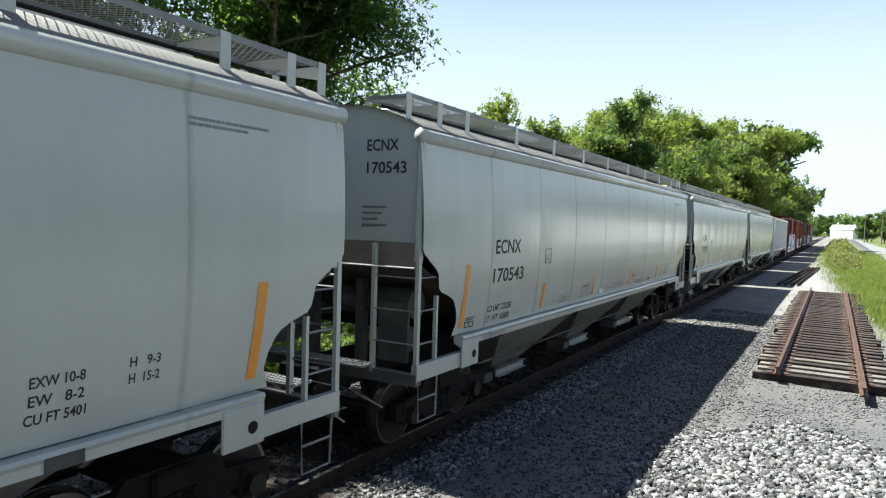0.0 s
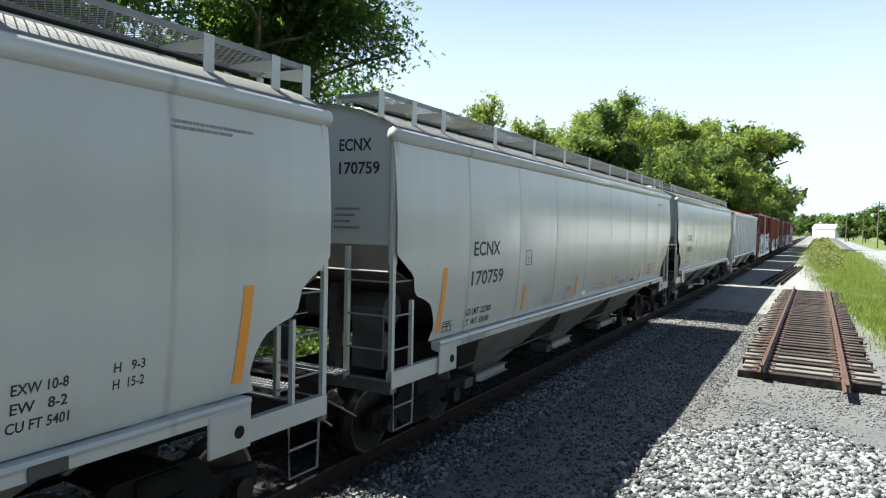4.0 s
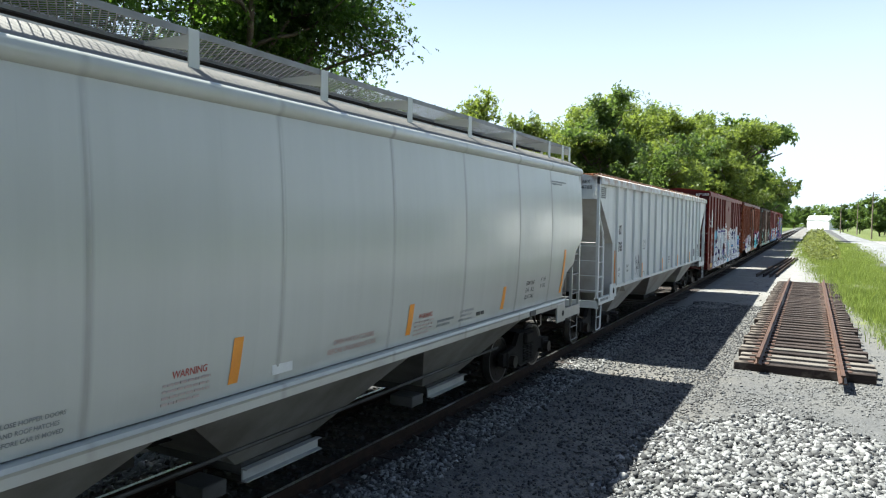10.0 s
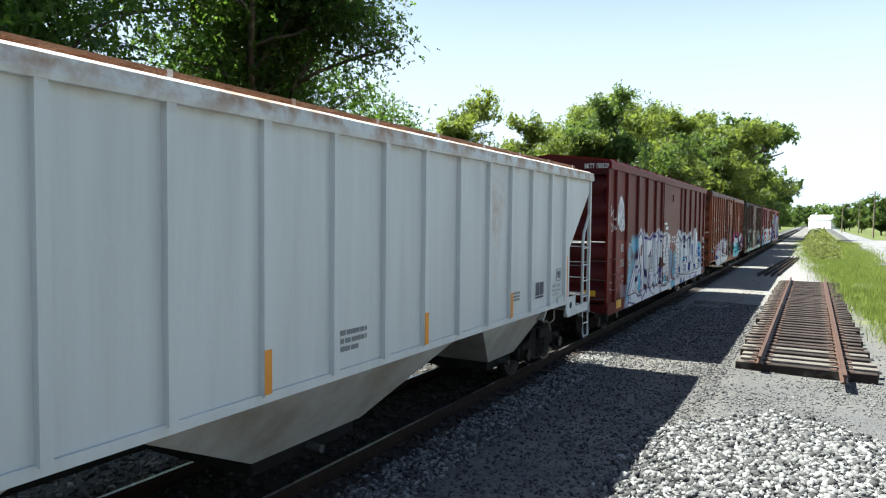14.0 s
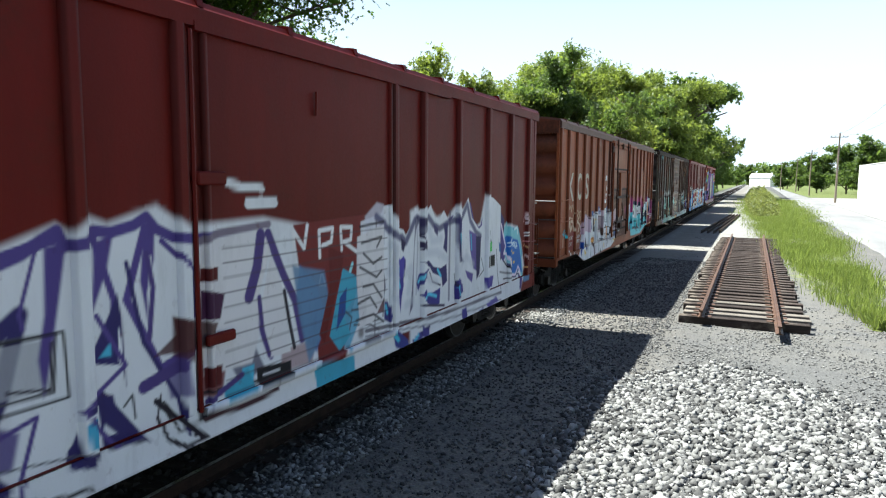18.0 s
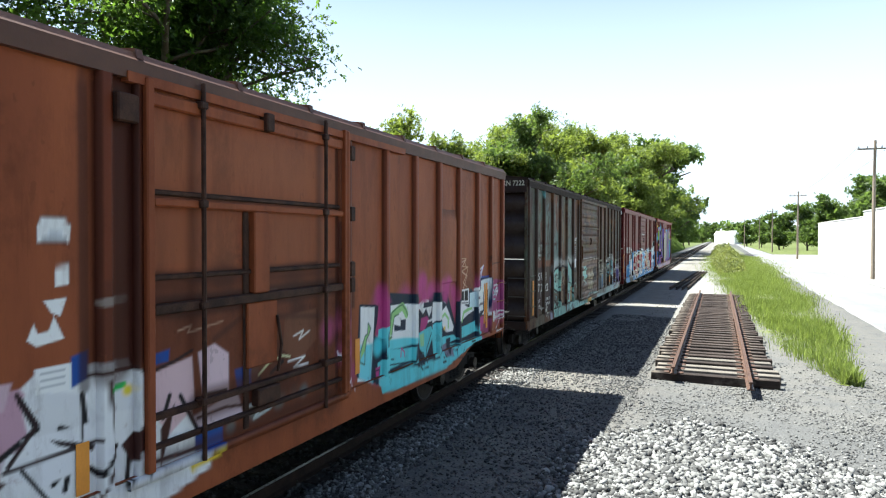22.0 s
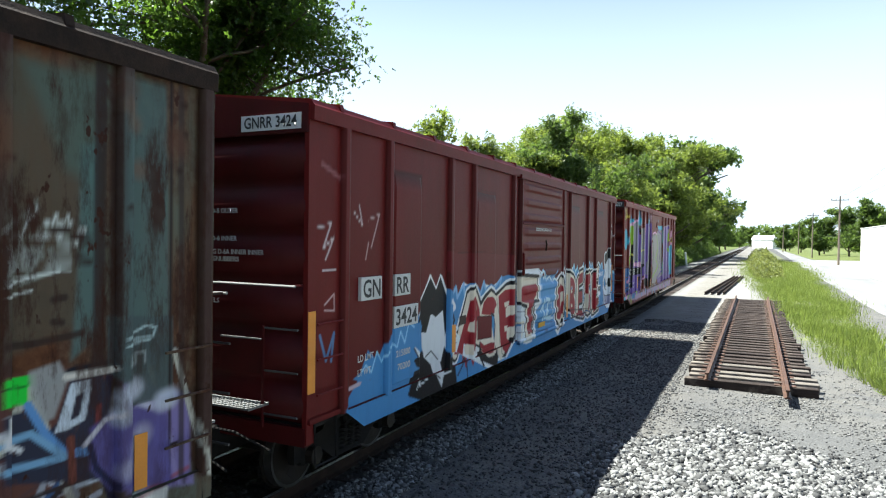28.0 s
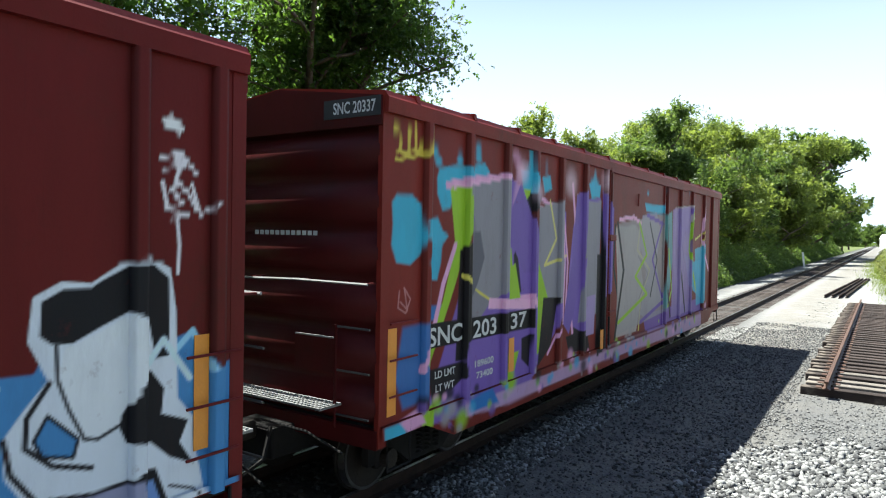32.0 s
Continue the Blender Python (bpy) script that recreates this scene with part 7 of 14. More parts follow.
line([(8.39, 1.56), (8.57, 1.56), (8.51, 1.28)], 0.025, (54, 40, 44), 0.02, 0.8)
blob([(9.53, 2.51), (9.61, 2.65), (9.79, 2.66), (9.85, 2.48), (10.00, 2.35), (10.17, 2.31), (10.24, 2.23), (10.43, 2.39), (10.51, 2.60), (10.62, 2.53), (10.77, 2.61), (10.89, 2.53), (11.02, 2.62), (11.15, 2.44), (11.32, 2.40), (11.47, 2.52), (11.70, 2.32), (12.03, 2.54), (12.25, 2.50), (12.44, 2.69), (12.59, 2.36), (12.93, 2.14), (13.07, 2.19), (13.11, 2.45), (13.30, 2.73), (13.64, 2.65), (14.01, 2.50), (14.10, 1.45), (14.03, 0.80), (13.25, 0.77), (11.08, 0.92), (10.20, 0.89), (9.49, 0.96), (9.50, 1.65)], (210, 210, 214), 0.03)
blob([(9.16, 2.54), (9.44, 2.70), (9.61, 2.67), (9.61, 2.16), (9.42, 2.04), (9.13, 1.96)], (196, 194, 206), 0.05, 0.7)
line([(9.43, 2.52), (9.63, 2.43), (9.67, 2.38), (9.82, 2.29), (10.00, 2.21), (10.13, 2.21), (10.24, 2.13), (10.51, 2.42), (10.58, 2.45), (10.77, 2.38), (10.95, 2.44), (11.11, 2.32), (11.32, 2.25), (11.62, 2.32), (11.90, 2.35), (12.07, 2.28), (12.25, 2.44), (12.40, 2.58), (12.54, 2.30), (12.80, 2.09), (13.01, 2.01)], 0.1, (48, 42, 92), 0.06, 0.85)
blob([(9.52, 2.40), (9.63, 2.43), (9.62, 2.16), (9.50, 2.16)], (48, 42, 92), 0.05, 0.85)
blob([(10.10, 2.21), (10.24, 2.13), (10.18, 2.00), (10.12, 2.04)], (44, 38, 70), 0.03)
blob([(10.53, 2.44), (10.62, 2.48), (10.63, 2.37), (10.55, 2.28), (10.50, 2.02), (10.46, 1.20), (10.36, 1.10), (10.43, 1.44)], (58, 52, 84), 0.04, 0.9)
line([(10.57, 2.42), (10.60, 2.00), (10.56, 1.36)], 0.03, (140, 136, 150), 0.03, 0.7)
blob([(10.65, 2.43), (10.80, 2.44), (10.84, 2.30), (10.67, 2.18), (10.65, 2.27)], (56, 50, 86), 0.03)
blob([(10.68, 2.11), (10.84, 2.04), (10.80, 1.97), (10.67, 2.02)], (52, 46, 76), 0.025)
line([(10.77, 2.40), (10.79, 2.26), (10.67, 2.20), (10.79, 2.09), (10.70, 1.99)], 0.03, (52, 46, 76), 0.02)
blob([(11.11, 2.34), (11.28, 2.25), (11.26, 2.13), (11.14, 2.22)], (60, 54, 96), 0.03)
blob([(11.46, 2.31), (11.63, 2.32), (11.61, 1.84), (11.46, 1.94), (11.52, 2.12)], (48, 42, 92), 0.04)
line([(11.71, 2.48), (11.69, 1.11)], 0.07, (70, 64, 90), 0.04, 0.7)
blob([(11.94, 2.46), (12.10, 2.34), (12.04, 2.11), (12.16, 1.75), (12.29, 1.64), (11.98, 1.67), (11.94, 2.01)], (48, 42, 92), 0.04)
line([(12.03, 2.12), (12.08, 1.77)], 0.035, (84, 168, 196), 0.03)
blob([(12.49, 2.15), (12.80, 2.06), (12.93, 1.89), (12.93, 1.38), (12.69, 1.48), (12.54, 1.82)], (92, 78, 140), 0.04)
blob([(12.80, 2.03), (13.04, 2.00), (12.99, 1.36), (12.85, 1.26), (12.82, 1.65)], (40, 36, 76), 0.03)
line([(12.57, 2.06), (12.61, 1.81)], 0.04, (84, 168, 196), 0.03)
blob([(12.34, 1.49), (12.69, 1.39), (12.64, 1.24), (12.44, 1.35)], (92, 78, 140), 0.03)
blob([(9.94, 1.92), (10.01, 1.97), (10.09, 1.91), (10.18, 1.95), (10.24, 1.89), (10.24, 1.78), (10.16, 1.64), (10.11, 1.64), (9.98, 1.73)], (72, 62, 146))
blob([(10.03, 1.65), (10.17, 1.66), (10.19, 1.55), (10.13, 1.39), (10.10, 1.16), (10.05, 1.41)], (62, 54, 130))
line([(10.00, 1.90), (10.04, 1.76)], 0.05, (96, 186, 214), 0.04)
line([(10.05, 1.62), (10.08, 1.53)], 0.04, (96, 186, 214), 0.03)
line([(10.22, 1.89), (10.20, 1.68), (10.17, 1.64)], 0.02, (40, 34, 84))
blob([(10.69, 1.81), (10.97, 1.80), (11.13, 1.69), (11.38, 1.64), (11.59, 1.68), (11.62, 1.41), (11.45, 1.34), (11.41, 1.50), (11.10, 1.60), (11.00, 1.70)], (48, 42, 92))
line([(11.27, 1.63), (11.38, 1.52)], 0.05, (96, 186, 214), 0.03)
blob([(10.57, 1.51), (10.63, 1.63), (10.78, 1.68), (11.00, 1.68), (10.90, 1.61), (10.75, 1.55), (10.62, 1.39)], (66, 60, 120))
line([(10.63, 1.53), (10.75, 1.62)], 0.05, (110, 190, 214), 0.03)
line([(11.00, 1.62), (11.09, 1.47), (11.37, 1.38)], 0.03, (60, 54, 76), 0.02)
blob([(10.68, 1.33), (10.76, 1.41), (10.91, 1.32), (11.13, 1.31), (11.37, 1.34), (11.35, 1.09), (11.09, 1.11), (10.77, 1.23)], (56, 50, 122))
line([(10.77, 1.28), (10.99, 1.30), (11.23, 1.23)], 0.05, (96, 186, 214), 0.04)
line([(10.71, 1.18), (11.09, 1.11), (11.52, 1.04)], 0.04, (60, 56, 80), 0.02)
blob([(11.89, 1.29), (11.97, 1.41), (12.24, 1.27), (12.27, 1.14), (12.06, 1.08), (11.91, 1.06)], (62, 54, 126))
line([(11.97, 1.27), (12.02, 1.13)], 0.04, (96, 186, 214), 0.03)
line([(11.89, 1.49), (11.95, 1.28)], 0.02, (50, 46, 60))
line([(9.78, 2.13), (9.90, 2.07), (9.81, 1.89), (9.96, 1.77)], 0.12, (176, 178, 188), 0.1, 0.5)
line([(9.72, 1.79), (9.89, 1.71), (9.84, 1.47), (9.99, 1.35)], 0.12, (176, 178, 188), 0.1, 0.5)
line([(10.25, 1.71), (10.41, 1.76), (10.32, 1.43)], 0.12, (176, 178, 188), 0.1, 0.5)
line([(10.78, 1.93), (11.24, 1.90), (11.61, 1.76)], 0.12, (176, 178, 188), 0.1, 0.5)
line([(12.11, 1.59), (12.39, 1.72), (12.69, 1.55)], 0.12, (176, 178, 188), 0.1, 0.5)
line([(10.76, 2.26), (10.98, 2.28), (11.07, 2.08), (11.39, 2.09)], 0.12, (176, 178, 188), 0.1, 0.5)
line([(10.84, 1.58), (11.23, 1.44)], 0.12, (176, 178, 188), 0.1, 0.5)
line([(10.26, 1.26), (10.45, 1.30)], 0.12, (176, 178, 188), 0.1, 0.5)
blob([(9.33, 1.77), (9.44, 1.78), (9.45, 1.58), (9.40, 1.51), (9.32, 1.55)], (50, 44, 50), 0.04)
blob([(9.56, 1.71), (9.63, 1.75), (9.66, 1.60), (9.62, 1.48), (9.53, 1.49)], (44, 52, 80), 0.03)
line([(9.57, 1.57), (9.60, 1.49)], 0.06, (80, 170, 196), 0.03)
blob([(9.39, 1.48), (9.63, 1.46), (9.61, 1.28), (9.39, 1.30)], (92, 40, 42), 0.03, 0.9)
blob([(9.63, 1.41), (9.71, 1.40), (9.81, 1.20), (9.78, 1.10), (9.62, 1.18)], (56, 52, 112), 0.025)
line([(9.66, 1.35), (9.70, 1.25)], 0.05, (90, 180, 206), 0.03)
line([(9.58, 2.39), (9.59, 1.86), (9.63, 1.69), (9.59, 1.23)], 0.03, (80, 76, 84), 0.02, 0.8)
line([(9.43, 2.48), (9.38, 1.00)], 0.03, (90, 86, 92), 0.02, 0.7)
line([(9.17, 1.12), (9.96, 1.05), (10.76, 0.97), (11.68, 0.92), (14.03, 0.87)], 0.05, (70, 62, 74), 0.02, 0.85)
line([(9.16, 1.05), (9.96, 0.97), (10.76, 0.87), (11.67, 0.81), (14.03, 0.72)], 0.03, (120, 118, 126), 0.02, 0.8)
blob([(9.82, 0.98), (9.96, 0.97), (10.25, 0.78), (10.30, 0.62), (9.90, 0.74)], (56, 60, 124), 0.03)
line([(9.87, 0.93), (9.98, 0.83)], 0.07, (84, 180, 206), 0.03)
blob([(10.38, 0.73), (10.64, 0.81), (10.72, 0.71), (10.46, 0.60)], (60, 54, 120), 0.03)
blob([(10.70, 0.89), (10.91, 0.77), (10.94, 0.68), (10.72, 0.71)], (60, 54, 120), 0.03)
line([(10.46, 0.72), (10.58, 0.77)], 0.05, (84, 180, 206), 0.03)
blob([(12.15, 0.86), (12.34, 0.88), (12.38, 0.63), (12.19, 0.65)], (60, 54, 130), 0.03)
blob([(12.90, 0.70), (13.13, 0.74), (13.07, 0.65)], (60, 54, 120))
blob([(13.34, 2.10), (13.59, 1.84), (13.37, 1.83)], (56, 52, 60), 0.012)
blob([(13.33, 1.87), (13.57, 1.87), (13.58, 1.69), (13.34, 1.69)], (52, 190, 60), 0.012)
blob([(13.31, 1.63), (13.75, 1.62), (13.75, 1.40), (13.31, 1.41)], (28, 28, 30), 0.012)
line([(13.31, 1.63), (13.75, 1.62), (13.75, 1.40), (13.31, 1.41), (13.31, 1.63)], 0.016, (206, 206, 206), 0.01)
line([(13.52, 1.62), (13.52, 1.40)], 0.016, (206, 206, 206), 0.01)
blob([(13.22, 1.25), (13.69, 1.23), (13.62, 1.03), (13.25, 1.05)], (74, 64, 140), 0.025)
blob([(13.25, 0.77), (13.76, 0.83), (13.89, 0.72), (13.37, 0.68)], (90, 80, 150), 0.03)
line([(13.07, 1.61), (13.19, 1.39), (12.96, 1.30)], 0.02, (50, 46, 56), 0.012)
line([(13.82, 1.70), (13.89, 1.26), (14.03, 0.87)], 0.02, (50, 46, 56), 0.012)
blob([(14.02, 2.39), (14.23, 2.23), (14.20, 1.58), (14.03, 1.46)], (48, 42, 92), 0.03)
line([(14.63, 1.13), (15.14, 1.08), (15.41, 0.90)], 0.03, (54, 46, 90), 0.02)
blob([(14.18, 1.95), (14.25, 2.09), (14.38, 2.11), (14.55, 2.07), (14.79, 2.00), (15.05, 2.01), (15.16, 1.85), (15.21, 1.70), (15.32, 1.44), (15.42, 1.08), (15.39, 0.92), (15.30, 1.00), (15.13, 1.21), (15.02, 1.09), (14.67, 1.14), (14.53, 1.27), (14.32, 1.51), (14.22, 1.64), (14.18, 1.81)], (124, 184, 194), 0.05)
blob([(14.21, 1.87), (14.37, 1.92), (14.64, 1.85), (15.04, 1.78), (15.15, 1.66), (15.29, 1.35), (15.38, 1.07), (15.13, 1.18), (14.97, 1.11), (14.71, 1.15), (14.58, 1.33), (14.45, 1.50), (14.36, 1.60), (14.28, 1.71)], (52, 102, 176), 0.04)
line([(14.26, 2.06), (14.34, 2.09), (14.35, 2.15)], 0.08, (124, 184, 194), 0.04)
line([(14.84, 2.01), (15.00, 2.04), (15.04, 1.91)], 0.05, (190, 214, 218), 0.03)
line([(14.43, 1.76), (14.54, 1.85), (14.47, 1.77), (14.59, 1.76), (14.45, 1.70)], 0.022, (206, 226, 232), 0.012)
line([(14.61, 1.81), (14.64, 1.72), (14.71, 1.79)], 0.022, (206, 226, 232), 0.012)
line([(14.82, 1.75), (14.74, 1.75), (14.75, 1.68), (14.82, 1.68)], 0.022, (206, 226, 232), 0.012)
line([(14.74, 1.72), (14.80, 1.72)], 0.022, (206, 226, 232), 0.012)
line([(14.85, 1.76), (14.86, 1.64)], 0.022, (206, 226, 232), 0.012)
line([(14.92, 1.74), (14.86, 1.70), (14.93, 1.63)], 0.022, (206, 226, 232), 0.012)
line([(14.94, 1.62), (14.98, 1.73), (15.01, 1.61)], 0.022, (206, 226, 232), 0.012)
line([(14.96, 1.66), (15.01, 1.66)], 0.022, (206, 226, 232), 0.012)
line([(14.55, 1.61), (14.66, 1.60)], 0.06, (206, 176, 96), 0.02)
blob([(14.45, 1.47), (14.56, 1.47), (14.60, 1.33), (14.49, 1.32)], (176, 160, 116), 0.025)
line([(14.75, 1.54), (14.82, 1.54)], 0.04, (206, 176, 96), 0.02)
line([(14.81, 1.35), (14.87, 1.35)], 0.05, (206, 176, 96), 0.02)
blob([(14.01, 2.15), (14.09, 2.10), (14.19, 1.89), (14.31, 1.70), (14.22, 1.59), (14.32, 1.52), (14.19, 1.43), (14.08, 1.53), (14.05, 1.81)], (76, 62, 122), 0.03)
blob([(13.94, 1.83), (14.05, 1.77), (14.07, 1.61), (13.97, 1.65)], (56, 92, 150), 0.03)
blob([(14.32, 1.46), (14.49, 1.33), (14.65, 1.17), (14.53, 1.23)], (48, 42, 92))
line([(14.06, 2.15), (14.19, 1.92), (14.33, 1.72), (14.23, 1.58), (14.37, 1.57), (14.49, 1.41), (14.67, 1.16)], 0.05, (220, 204, 216), 0.02)
line([(14.67, 1.12), (14.94, 1.08), (15.10, 1.24), (15.20, 1.15), (15.31, 0.94)], 0.05, (220, 204, 216), 0.02)
line([(14.69, 1.07), (14.96, 1.04), (15.13, 1.17)], 0.03, (48, 42, 92))
blob([(15.13, 1.08), (15.30, 0.97), (15.24, 0.76), (15.12, 0.76)], (76, 62, 122), 0.03)
line([(14.03, 1.25), (14.35, 1.19), (14.71, 1.15)], 0.04, (70, 64, 72), 0.03, 0.7)
line([(14.22, 1.09), (14.76, 1.06)], 0.025, (60, 54, 60))
line([(15.42, 2.11), (15.45, 2.25), (15.55, 2.16), (15.53, 2.29), (15.61, 2.18), (15.51, 2.07)], 0.016, (206, 186, 190), 0.012)
line([(15.54, 2.07), (15.68, 2.20), (15.65, 2.05), (15.72, 2.00)], 0.016, (206, 186, 190), 0.012)
line([(15.45, 1.89), (15.69, 1.89)], 0.03, (206, 200, 200), 0.012)
line([(15.46, 1.83), (15.67, 1.83)], 0.03, (206, 200, 200), 0.012)
line([(15.41, 1.61), (15.50, 1.66), (15.58, 1.55), (15.68, 1.65)], 0.018, (190, 150, 110), 0.012)
line([(15.49, 1.30), (15.53, 1.44), (15.59, 1.30), (15.64, 1.42)], 0.018, (190, 160, 160), 0.012)
line([(15.46, 1.17), (15.57, 1.17)], 0.03, (200, 150, 100))
blob([(15.36, 0.99), (15.78, 0.99), (15.76, 0.87), (15.39, 0.87)], (70, 120, 160), 0.04, 0.8)
for u, v in ((2.75, 2.24), (2.64, 1.82), (2.27, 1.47), (1.92, 1.05), (2.52, 2.40), (2.93, 2.39)):
    cloud(u, v, 0.34, (112, 174, 204), 0.65)
line([(2.95, 2.04), (2.62, 1.60), (2.29, 1.25), (2.03, 0.99), (2.06, 0.82), (2.33, 0.78), (3.38, 0.60), (4.27, 0.46)], 0.05, (48, 42, 92), 0.02)
line([(3.07, 1.91), (2.73, 1.47), (2.39, 1.12), (2.22, 0.93), (2.34, 0.86)], 0.045, (76, 62, 122), 0.02)
line([(3.33, 2.23), (3.26, 1.94), (3.06, 1.74), (2.90, 1.31)], 0.05, (48, 42, 92), 0.02)
line([(3.40, 1.64), (3.75, 1.23), (3.63, 0.87), (3.10, 0.89), (3.03, 1.22), (3.40, 1.64)], 0.06, (76, 62, 122), 0.02)
blob([(3.41, 1.54), (3.62, 1.23), (3.54, 1.00), (3.11, 0.97), (3.14, 1.25)], (80, 160, 190), 0.015)
line([(2.67, 1.09), (3.19, 0.87), (3.44, 0.87)], 0.03, (26, 26, 30), 0.012)
line([(3.79, 2.62), (3.85, 2.17), (3.93, 1.58), (4.01, 1.04), (4.29, 0.89)], 0.05, (76, 62, 122), 0.02)
line([(3.57, 2.02), (3.65, 1.63), (3.85, 1.34)], 0.03, (60, 54, 70))
line([(4.48, 1.93), (5.22, 1.93), (5.24, 1.46), (4.53, 1.47), (4.48, 1.93)], 0.02, (26, 26, 30), 0.012)
line([(4.51, 1.27), (5.00, 1.39), (4.82, 0.84), (4.43, 1.08)], 0.035, (76, 62, 122), 0.02)
line([(5.48, 1.99), (5.71, 1.57), (5.32, 1.33), (5.59, 0.97)], 0.04, (76, 62, 122), 0.02)
line([(5.75, 2.35), (5.88, 1.71), (6.21, 1.16), (6.29, 0.82)], 0.04, (48, 42, 92), 0.02)
blob([(1.65, 0.89), (2.04, 0.92), (2.04, 0.54), (1.67, 0.64)], (150, 164, 196), 0.05, 0.6)
line([(0.78, 1.83), (0.90, 1.89), (0.96, 1.79), (1.11, 1.86), (1.26, 1.78)], 0.018, (150, 96, 96), 0.012)
line([(0.81, 1.58), (1.09, 1.54), (1.46, 1.48)], 0.02, (130, 80, 84), 0.02)
line([(0.83, 1.24), (0.93, 1.29), (0.96, 1.17)], 0.02, (150, 110, 112), 0.012)
blob([(3.54, 2.30), (3.73, 2.31), (3.72, 2.09), (3.54, 2.09)], (84, 34, 34), 0.012)

blob([(6.51, 2.45), (7.38, 2.55), (7.44, 2.39), (7.22, 1.89), (7.20, 1.46), (7.10, 1.24), (6.50, 1.27), (6.47, 2.06)], (204, 200, 202), 0.04)
blob([(7.40, 2.26), (7.62, 1.79), (7.69, 1.21), (7.32, 1.23), (7.21, 1.63)], (204, 200, 202), 0.02)
line([(6.50, 2.45), (6.71, 2.51), (7.38, 2.55)], 0.07, (120, 110, 124), 0.03)
line([(7.26, 2.45), (7.20, 2.15), (7.08, 1.88)], 0.13, (72, 58, 112), 0.02)
line([(7.37, 2.46), (7.58, 2.04), (7.83, 1.65), (7.90, 1.31)], 0.1, (72, 58, 112), 0.02)
line([(7.22, 1.85), (7.26, 1.51), (7.35, 1.26)], 0.06, (72, 58, 112), 0.02)
line([(7.60, 1.86), (7.67, 1.54), (7.75, 1.24)], 0.05, (34, 30, 40), 0.02)
blob([(6.49, 2.22), (6.69, 2.21), (6.68, 2.09), (6.48, 2.10)], (78, 26, 28), 0.01)
blob([(6.49, 2.03), (6.76, 1.96), (6.70, 1.74), (6.48, 1.77)], (64, 34, 62), 0.02)
blob([(6.50, 1.34), (6.71, 1.32), (6.69, 1.14), (6.51, 1.15)], (78, 26, 28), 0.01)
blob([(7.74, 2.10), (8.30, 1.98), (8.39, 1.63), (8.26, 1.27), (8.00, 1.01), (7.83, 1.58)], (92, 124, 156), 0.06, 0.9)
blob([(8.38, 2.24), (8.69, 2.13), (8.63, 1.86), (8.41, 1.47), (8.29, 1.15), (8.19, 1.28), (8.40, 1.78)], (92, 24, 26), 0.02)
blob([(8.67, 1.96), (8.96, 1.83), (8.93, 1.58), (8.66, 1.42), (8.83, 1.15), (8.59, 1.00), (8.39, 1.22), (8.54, 1.64)], (72, 150, 176), 0.02)
blob([(8.60, 1.63), (8.75, 1.73), (8.71, 1.42), (8.52, 1.25)], (40, 70, 130), 0.02)
blob([(8.06, 0.94), (8.87, 0.89), (8.90, 0.67), (8.12, 0.69)], (72, 150, 176), 0.03)
blob([(6.71, 1.11), (7.04, 1.20), (7.15, 0.98), (6.74, 0.93)], (72, 150, 176), 0.03)
line([(6.53, 1.03), (6.96, 1.16)], 0.06, (72, 58, 112), 0.02)
blob([(7.17, 1.14), (7.69, 1.12), (7.69, 0.94), (7.19, 0.99)], (26, 26, 32), 0.01)
line([(7.26, 1.08), (7.50, 1.07)], 0.025, (190, 190, 194), 0.008)
blob([(8.98, 2.30), (9.62, 2.42), (9.62, 1.47), (9.35, 1.21), (9.03, 1.19), (8.96, 1.82)], (204, 200, 202), 0.03)
line([(9.04, 2.42), (9.61, 2.45)], 0.035, (34, 30, 40), 0.012, 0.85)
line([(9.08, 2.22), (9.56, 2.26), (9.44, 2.14)], 0.035, (34, 30, 40), 0.012, 0.85)
line([(9.12, 2.09), (9.35, 1.94), (9.56, 2.00)], 0.035, (34, 30, 40), 0.012, 0.85)
line([(9.04, 1.93), (9.43, 1.76), (9.56, 1.83)], 0.035, (34, 30, 40), 0.012, 0.85)
line([(9.11, 1.68), (9.35, 1.68), (9.56, 1.48)], 0.035, (34, 30, 40), 0.012, 0.85)
line([(8.99, 1.49), (9.27, 1.53), (9.43, 1.37)], 0.035, (34, 30, 40), 0.012, 0.85)
line([(8.95, 1.29), (9.35, 1.30), (9.60, 1.16)], 0.035, (34, 30, 40), 0.012, 0.85)
blob([(6.18, 1.85), (6.67, 1.71), (6.57, 1.51), (5.98, 1.57), (6.21, 1.70)], (66, 26, 28), 0.03, 0.9)
line([(5.87, 1.35), (6.24, 1.43)], 0.11, (72, 58, 112), 0.02)
line([(5.98, 1.20), (6.18, 1.00), (6.47, 0.73)], 0.05, (34, 30, 40), 0.012)
line([(5.99, 1.06), (6.05, 0.87), (6.24, 0.74), (6.45, 0.74)], 0.03, (34, 30, 40), 0.01)
line([(6.44, 2.61), (6.45, 1.77), (6.43, 0.91)], 0.05, (34, 30, 40), 0.015)
line([(6.48, 0.90), (7.09, 0.86), (7.44, 0.89)], 0.06, (60, 36, 44), 0.02)
line([(5.94, 2.40), (5.99, 2.13), (5.94, 1.73)], 0.05, (72, 58, 112), 0.02)
for k in range(11):
    line([(6.75, 1.02 + 0.135 * k), (9.7, 1.02 + 0.135 * k)], 0.014, (66, 56, 64), 0.008, 0.7)

